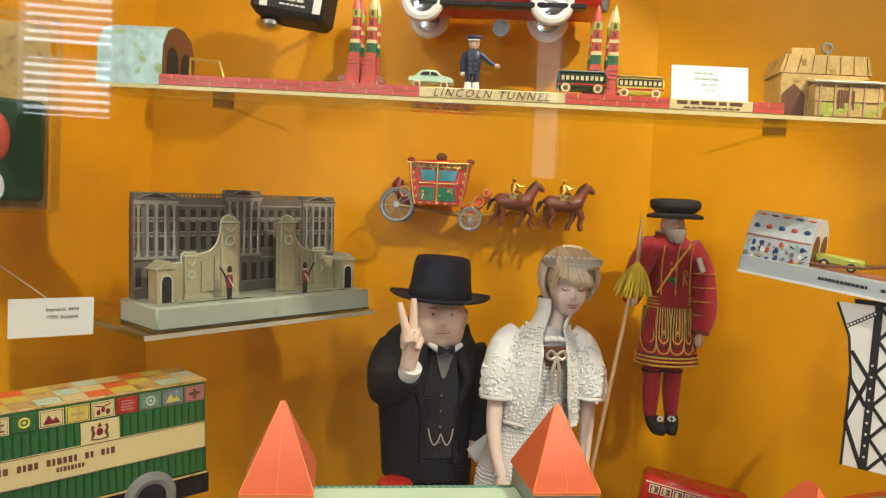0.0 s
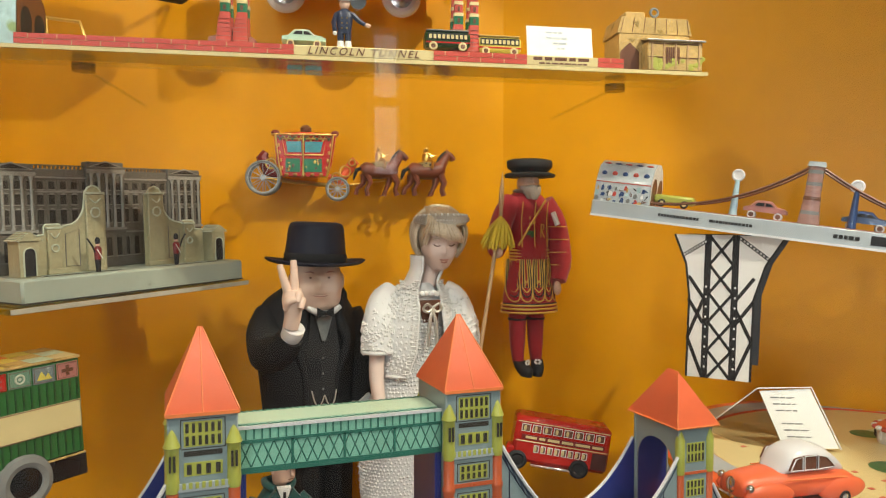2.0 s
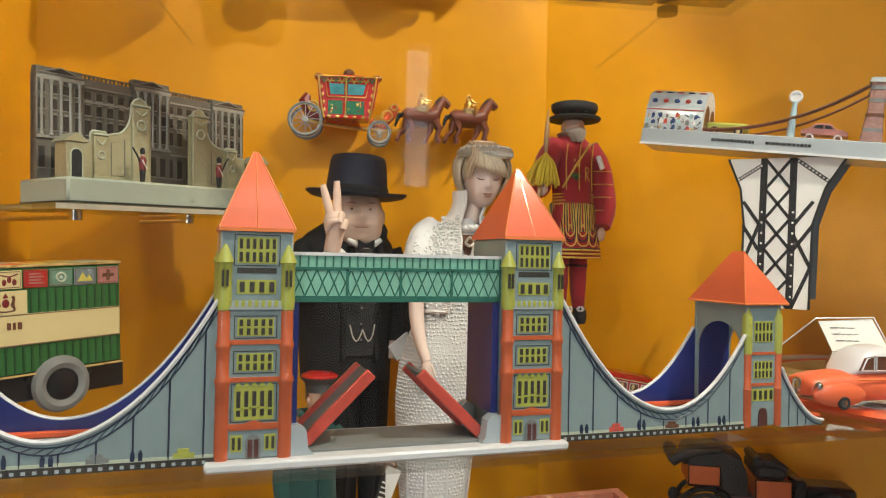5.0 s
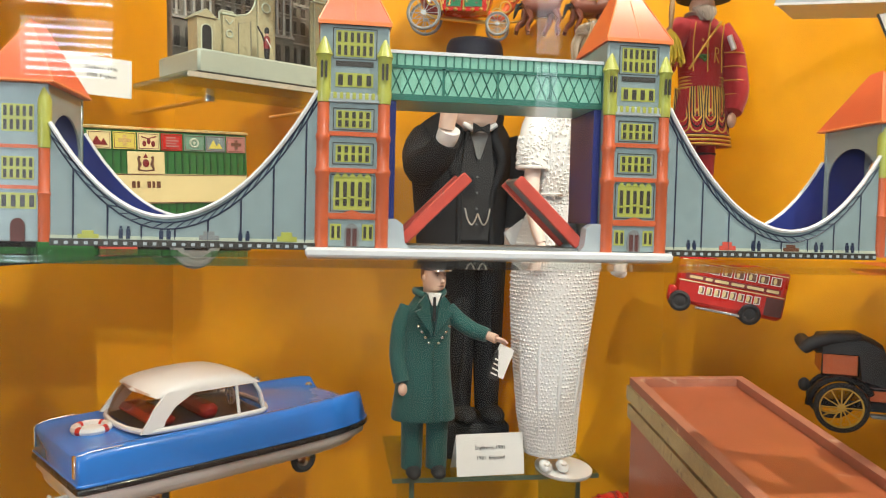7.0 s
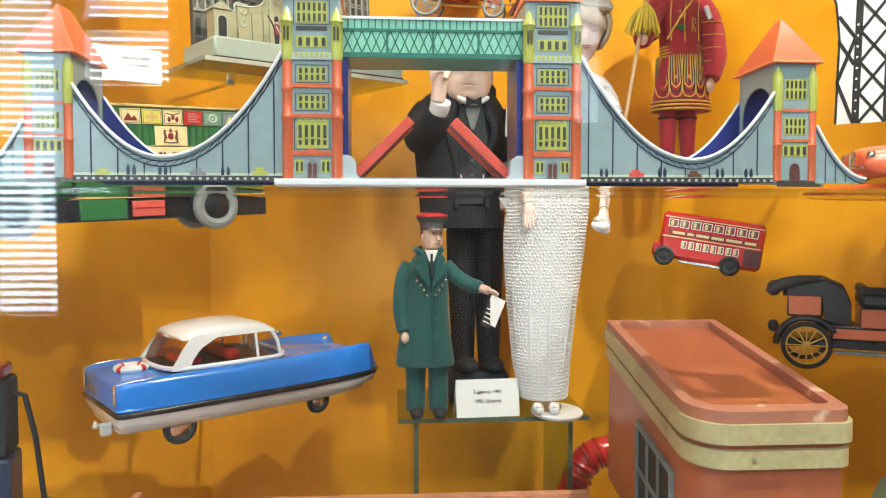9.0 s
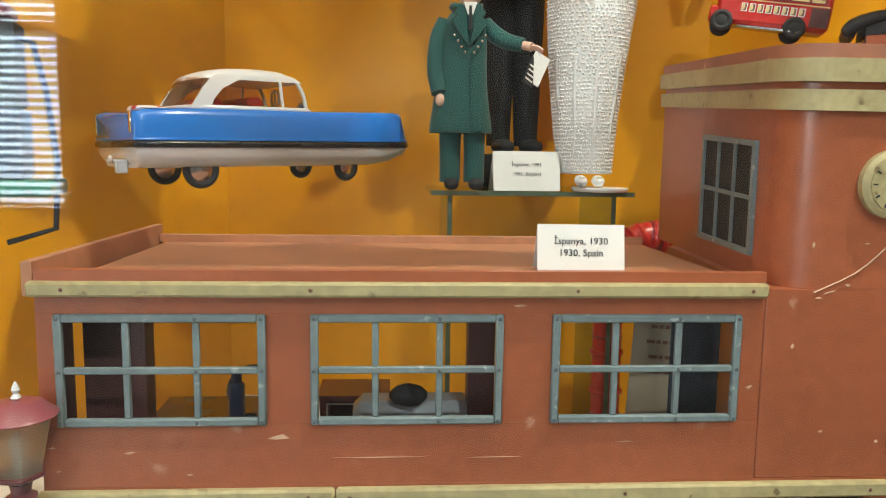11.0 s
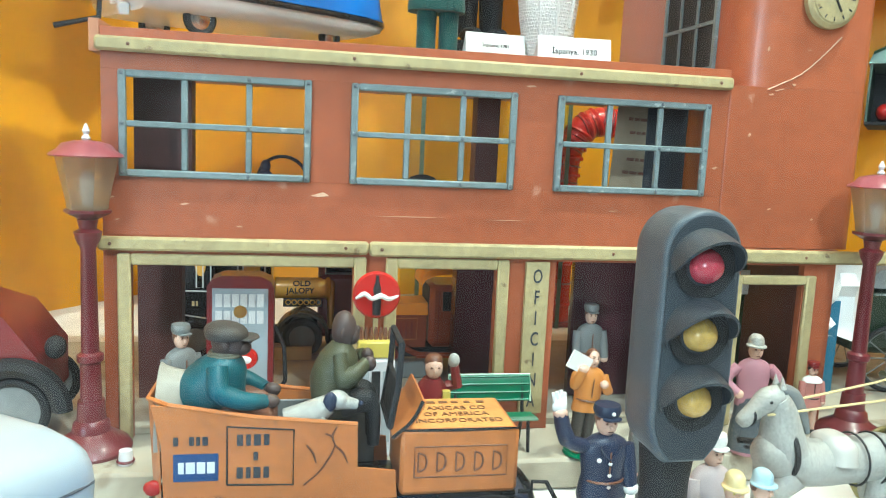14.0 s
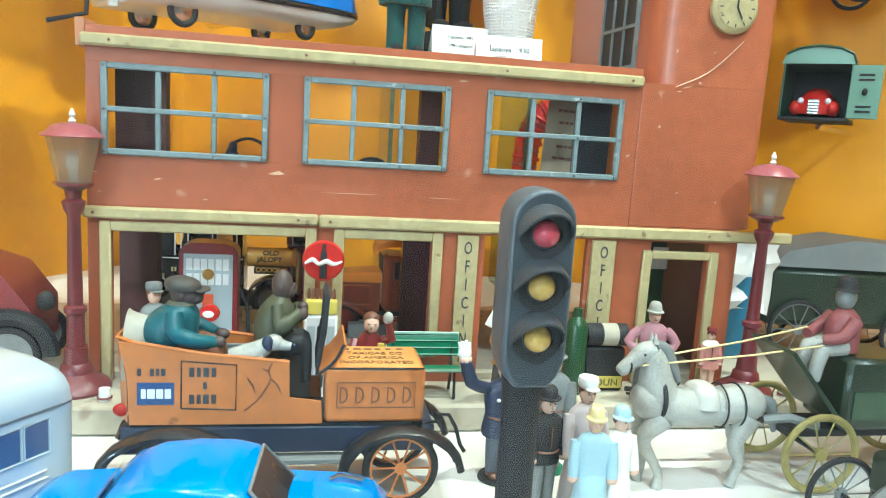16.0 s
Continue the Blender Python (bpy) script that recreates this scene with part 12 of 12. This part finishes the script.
part("wall_bracket", G().cyl((0.0, 0.03, -0.003), (0.02, 0.24, -0.003), 0.003, None, 8), M_chrome, lk)

# dark upright carriage body, white cloth and blue card beside the garage
bx = thing("toy_brougham", "dark grey-green closed toy carriage body beside the garage", "toy carriage", at(0.385, 0.56, 0.8852, rz=-8))
part("body", G().box((-0.075, -0.03, 0.03), (0.095, 0.03, 0.085), 0, 0.006), M_carriage, bx)
part("hood", G().prism([(-0.075, 0.0852), (0.095, 0.0852), (0.095, 0.105), (0.0, 0.112), (-0.06, 0.1)], -0.031, 0.031), M_greyp, bx, "grey hood")
for x in (-0.045, 0.06):
    for y in (-0.034, 0.034):
        wheel(bx, (x, y, 0.028), 0.028, 0.004, M_blackm, M_greyp, "y", 10, M_greyp)
M_jadeblue = mat("dull_blue_card", (0.03, 0.14, 0.24), 0.5, vary=0.15)
cl = thing("crumpled_paper", "crumpled white paper propped beside the garage", "paper", at(0.2785, 0.53, 0.8852) @ Matrix.Diagonal((1.2, 1.2, 1.0, 1)))
R = random.Random(21)
g = G()
vs, fs = [], []
for j in range(7):
    for i in range(6):
        vs.append((-0.024 + 0.0095 * i + R.uniform(-0.003, 0.003), R.uniform(-0.006, 0.006) + 0.004 * (i % 2), 0.048 + 0.0098 * j - abs(i - 2.5) * 0.003 * (1 if j < 3 else -0.3)))
for j in range(6):
    for i in range(5):
        fs.append((j * 6 + i, j * 6 + i + 1, j * 6 + i + 7, j * 6 + i + 6))
part("sheet", g.add(vs, fs), M_white, cl)
part("blue_card", G().box((-0.03, 0.004, 0), (0.006, 0.006, 0.075)), M_jadeblue, cl, "dull blue card")
# bottle-green gas cylinder and tyre rack with a small yellow sign
gc = thing("toy_cylinder", "bottle green toy gas cylinder on the pavement", "toy", at(0.093, 0.452, 0.8852))
part("bottle", G().lathe([(0, 0), (0.0085, 0), (0.0085, 0.05), (0.006, 0.055), (0.0035, 0.058), (0.0035, 0.064), (0, 0.065)], (0, 0, 0), 16), M_grtind, gc)
ty = thing("tyre_rack", "dark rack with cream drum and small yellow sign", "rack", at(0.118, 0.457, 0.8852))
part("frame", G().box((-0.016, -0.005, 0.0), (0.016, 0.01, 0.034), 0, 0.002), M_blackm, ty)
part("drum", G().cyl((-0.016, 0.0, 0.043), (0.016, 0.0, 0.043), 0.0085, None, 18), M_blackm, ty)
part("drum_label", G().cyl((-0.004, 0.0, 0.043), (0.008, 0.0, 0.043), 0.0087, None, 18), M_kerb, ty)
part("sign", G().box((-0.012, -0.0062, 0.003), (0.014, -0.0053, 0.012)), M_yel, ty)
words("lettering", "DUN", 0.008, at(0.002, -0.0064, 0.0072), M_ink, ty)


# foreground cars
def saloon():
    c = thing("toy_saloon", "bright blue enamelled toy saloon with dark windows near the glass", "toy car", at(-0.1445, 0.262, 0.8654, rz=-4))
    low = [(-0.078, 0.006), (-0.08, 0.018), (-0.0795, 0.031), (-0.077, 0.0368), (-0.07, 0.0398), (-0.05, 0.0412), (0.03, 0.0415), (0.06, 0.0402), (0.073, 0.0375), (0.079, 0.032), (0.081, 0.022), (0.081, 0.008)]
    b = part("body", G().loft([[(x * f, y, z * (0.97 if abs(y) > 0.026 else 1)) for x, z in low] for y, f in ((-0.031, 0.97), (-0.028, 1), (-0.01, 1.01), (0.01, 1.01), (0.028, 1), (0.031, 0.97))]), M_sky, c, "bright blue body", None, 65)
    top = [(-0.05, 0.034), (-0.043, 0.045), (-0.035, 0.053), (-0.024, 0.0577), (-0.008, 0.0597), (0.008, 0.0595), (0.018, 0.0572), (0.026, 0.049), (0.037, 0.035)]
    part("cabin", G().loft([[(x, y, 0.034 + (z - 0.034) * f) for x, z in top] for y, f in ((-0.028, 0.8), (-0.0272, 0.88), (-0.0255, 0.94), (-0.0225, 0.975), (-0.012, 0.995), (0.012, 0.995), (0.0225, 0.975), (0.0255, 0.94), (0.0272, 0.88), (0.028, 0.8))]), M_sky, b, "", None, 75)
    part("windscreen", G().add([(0.0378, -0.0235, 0.0372), (0.0378, 0.0235, 0.0372), (0.0208, 0.0215, 0.0563), (0.0208, -0.0215, 0.0563)], [(0, 1, 2, 3)]), M_black, b)
    part("rear_window", G().add([(-0.0505, -0.02, 0.038), (-0.0505, 0.02, 0.038), (-0.0405, 0.018, 0.0505), (-0.0405, -0.018, 0.0505)], [(0, 1, 2, 3)]), M_black, b)
    part("screen_rim", G().tube([(0.0385, -0.0245, 0.0362), (0.0205, -0.0225, 0.0565), (0.0205, 0.0225, 0.0565), (0.0385, 0.0245, 0.0362), (0.0385, -0.0245, 0.0362)], 0.0009, 6), M_greyp, b)
    for s in (-1, 1):
        part("side_window", G().prism([(-0.036, 0.038), (-0.029, 0.048), (-0.006, 0.0505), (0.01, 0.0495), (0.024, 0.038)], s * 0.0272 - 0.0008, s * 0.0272 + 0.0008), M_black, b)
        part("wing_mirror", G().tube([(0.052, s * 0.02, 0.0405), (0.056, s * 0.021, 0.0425), (0.068, s * 0.02, 0.0405)], 0.0012, 6), M_chrome, b)
        part("bumper", G().box((0.0805, s * 0.0285, 0.008), (0.084, 0, 0.013), 0, 0.001), M_chrome, b)
        for x in (-0.05, 0.052):
            wheel(c, (x, s * 0.029, 0.011), 0.011, 0.006, M_blackm, M_chrome)


saloon()


def grey_van():
    c = thing("toy_van", "pale blue-grey toy van with rounded roof and blue windows", "toy van", at(-0.2135 - 0.0315 - 0.0295, 0.315 - 0.045 + 0.0207, 0.8654, rz=55))
    prof = [(-0.035, 0.010), (-0.036, 0.04), (-0.036, 0.0665), (-0.0365, 0.0685), (-0.0365, 0.0735), (-0.0355, 0.078), (-0.0325, 0.0822), (-0.027, 0.085), (-0.012, 0.0875), (0.012, 0.0875), (0.027, 0.085), (0.0325, 0.0822), (0.0355, 0.078), (0.0365, 0.0735), (0.0365, 0.0685), (0.036, 0.0665), (0.036, 0.04), (0.035, 0.010)]
    rings = []
    for x, f, dz in ((-0.055, 0.9, -0.008), (-0.053, 0.95, -0.004), (-0.049, 0.985, -0.001), (-0.045, 1, 0), (0.045, 1, 0), (0.049, 0.985, -0.001), (0.053, 0.95, -0.004), (0.055, 0.9, -0.008)):
        rings.append([(x, y * f, 0.010 + (z - 0.010) * (0.0775 + dz) / 0.0775) for y, z in prof])
    b = part("body", G().loft(rings), M_vanblue, c, "pale blue-grey enamelled body", None, 55)
    for k in range(4):
        x = 0.0275 - 0.0142 * k
        w = part("side_window", G().box((x, -0.0364, 0.0468), (x + 0.0118, -0.0356, 0.062), 0, 0.0003), M_jadebl, b)
        part("window_surround", G().tube([(x - 0.0006, -0.0364, 0.0462), (x + 0.0124, -0.0364, 0.0462), (x + 0.0124, -0.0364, 0.0626), (x - 0.0006, -0.0364, 0.0626), (x - 0.0006, -0.0364, 0.0462)], 0.0006, 5), M_vanblue, w)
    part("gutter_line", G().tube([(-0.053, -0.0345, 0.0668), (-0.045, -0.0362, 0.0672), (0.045, -0.0362, 0.0672), (0.053, -0.0345, 0.0668), (0.0552, -0.03, 0.0655), (0.0552, 0.03, 0.0655)], 0.0007, 6), M_tl, b)
    for z in (0.034, 0.0375):
        part("trim_line", G().tube([(-0.05, -0.0363, z), (0.038, -0.0363, z)], 0.0006, 6), M_plastic, b)
    part("rear_window", G().box((0.0542, -0.022, 0.046), (0.0556, 0.022, 0.062), 0, 0.0006), M_jadebl, b)
    for x in (-0.033, 0.033):
        for s in (-1, 1):
            wheel(c, (x, s * 0.032, 0.0115), 0.0115, 0.007, M_blackm, M_chrome)


grey_van()
# maroon vintage car and a dark pump at the far side
mv = thing("vintage_car", "maroon and black vintage toy car beyond the street lamp", "toy car", at(-0.345, 0.50, 0.8852))
part("body", G().loft([[(-0.06, y, 0.022), (-0.06, y, 0.07), (0.0, y, 0.088), (0.04, y, 0.075), (0.058, y, 0.05), (0.058, y, 0.022)] for y in (-0.028, 0.028)]), M_redd, mv)
part("mudguard", G().torus((0.045, -0.03, 0.02), 0.026, 0.006, "y", 0, 20, 8, 0.0, 0.5), M_blackm, mv)
part("mudguard", G().torus((-0.04, -0.03, 0.02), 0.026, 0.006, "y", 0, 20, 8, 0.0, 0.5), M_blackm, mv)
for x in (-0.04, 0.045):
    for y in (-0.03, 0.03):
        wheel(mv, (x, y, 0.02), 0.02, 0.006, M_blackm, M_greyp)
part("lamp", G().ball((0.066, -0.022, 0.056), (0.006, 0.007, 0.007), 0, 12, 7), M_blackm, mv)
sh = thing("glass_shelf", "clear glass side shelf holding the dark petrol pump", "glass shelf", at(-0.46, 0.545, 1.160))
part("pane", G().box((-0.199, -0.03, -0.004), (0.18, 0.05, 0), 0, 0.0005), M_glass, sh)
pp = thing("petrol_pump", "dark blue vintage toy petrol pump with hose on green base", "petrol pump", at(-0.305, 0.54, 1.1602, rz=14))
part("base", G().box((-0.038, -0.028, 0), (0.038, 0.03, 0.009), 0, 0.002), M_bottle, pp, "worn green base")
part("body", G().box((-0.022, -0.016, 0.0092), (0.022, 0.016, 0.05), 0, 0.002), M_copbl, pp)
part("upper_body", G().box((-0.0205, -0.015, 0.0502), (0.0205, 0.015, 0.1), 0, 0.002), M_blackm, pp)
part("cap", G().box((-0.018, -0.013, 0.1002), (0.018, 0.013, 0.109), 0, 0.002), M_redd, pp)
part("globe", G().ball((0, 0, 0.122), (0.0135, 0.008, 0.0135), 0, 16, 10), M_plastic, pp)
part("dial", G().box((-0.013, -0.0156, 0.06), (0.013, -0.0151, 0.09)), M_grille, pp)
part("badge", G().lathe([(0, -0.0168), (0.008, -0.0168), (0.008, -0.0161), (0, -0.0161)], (0, 0, 0.03), 18, axis="y"), M_grille, pp)
part("hose", G().tube([(0.0205, 0, 0.09), (0.028, -0.003, 0.088), (0.034, -0.004, 0.06), (0.038, -0.003, 0.02), (0.036, -0.006, -0.02), (0.01, -0.006, -0.028)], 0.0018, 8), M_blackm, pp)
# a blue-clad toy low at the side
bt2 = thing("blue_toy", "small blue toy with dark head beside the clock tower", "toy", at(0.29, 0.60, 0.8852))
part("stand", G().cyl((0, 0, 0), (0, 0, 0.2), 0.006, None, 12), M_wood, bt2)
part("lump", G().ball((0, 0, 0.215), (0.022, 0.016, 0.018), 0, 14, 8), M_cobalt, bt2)
part("head", G().ball((-0.004, -0.004, 0.242), (0.011, 0.010, 0.011), 0, 12, 7), M_brown, bt2)
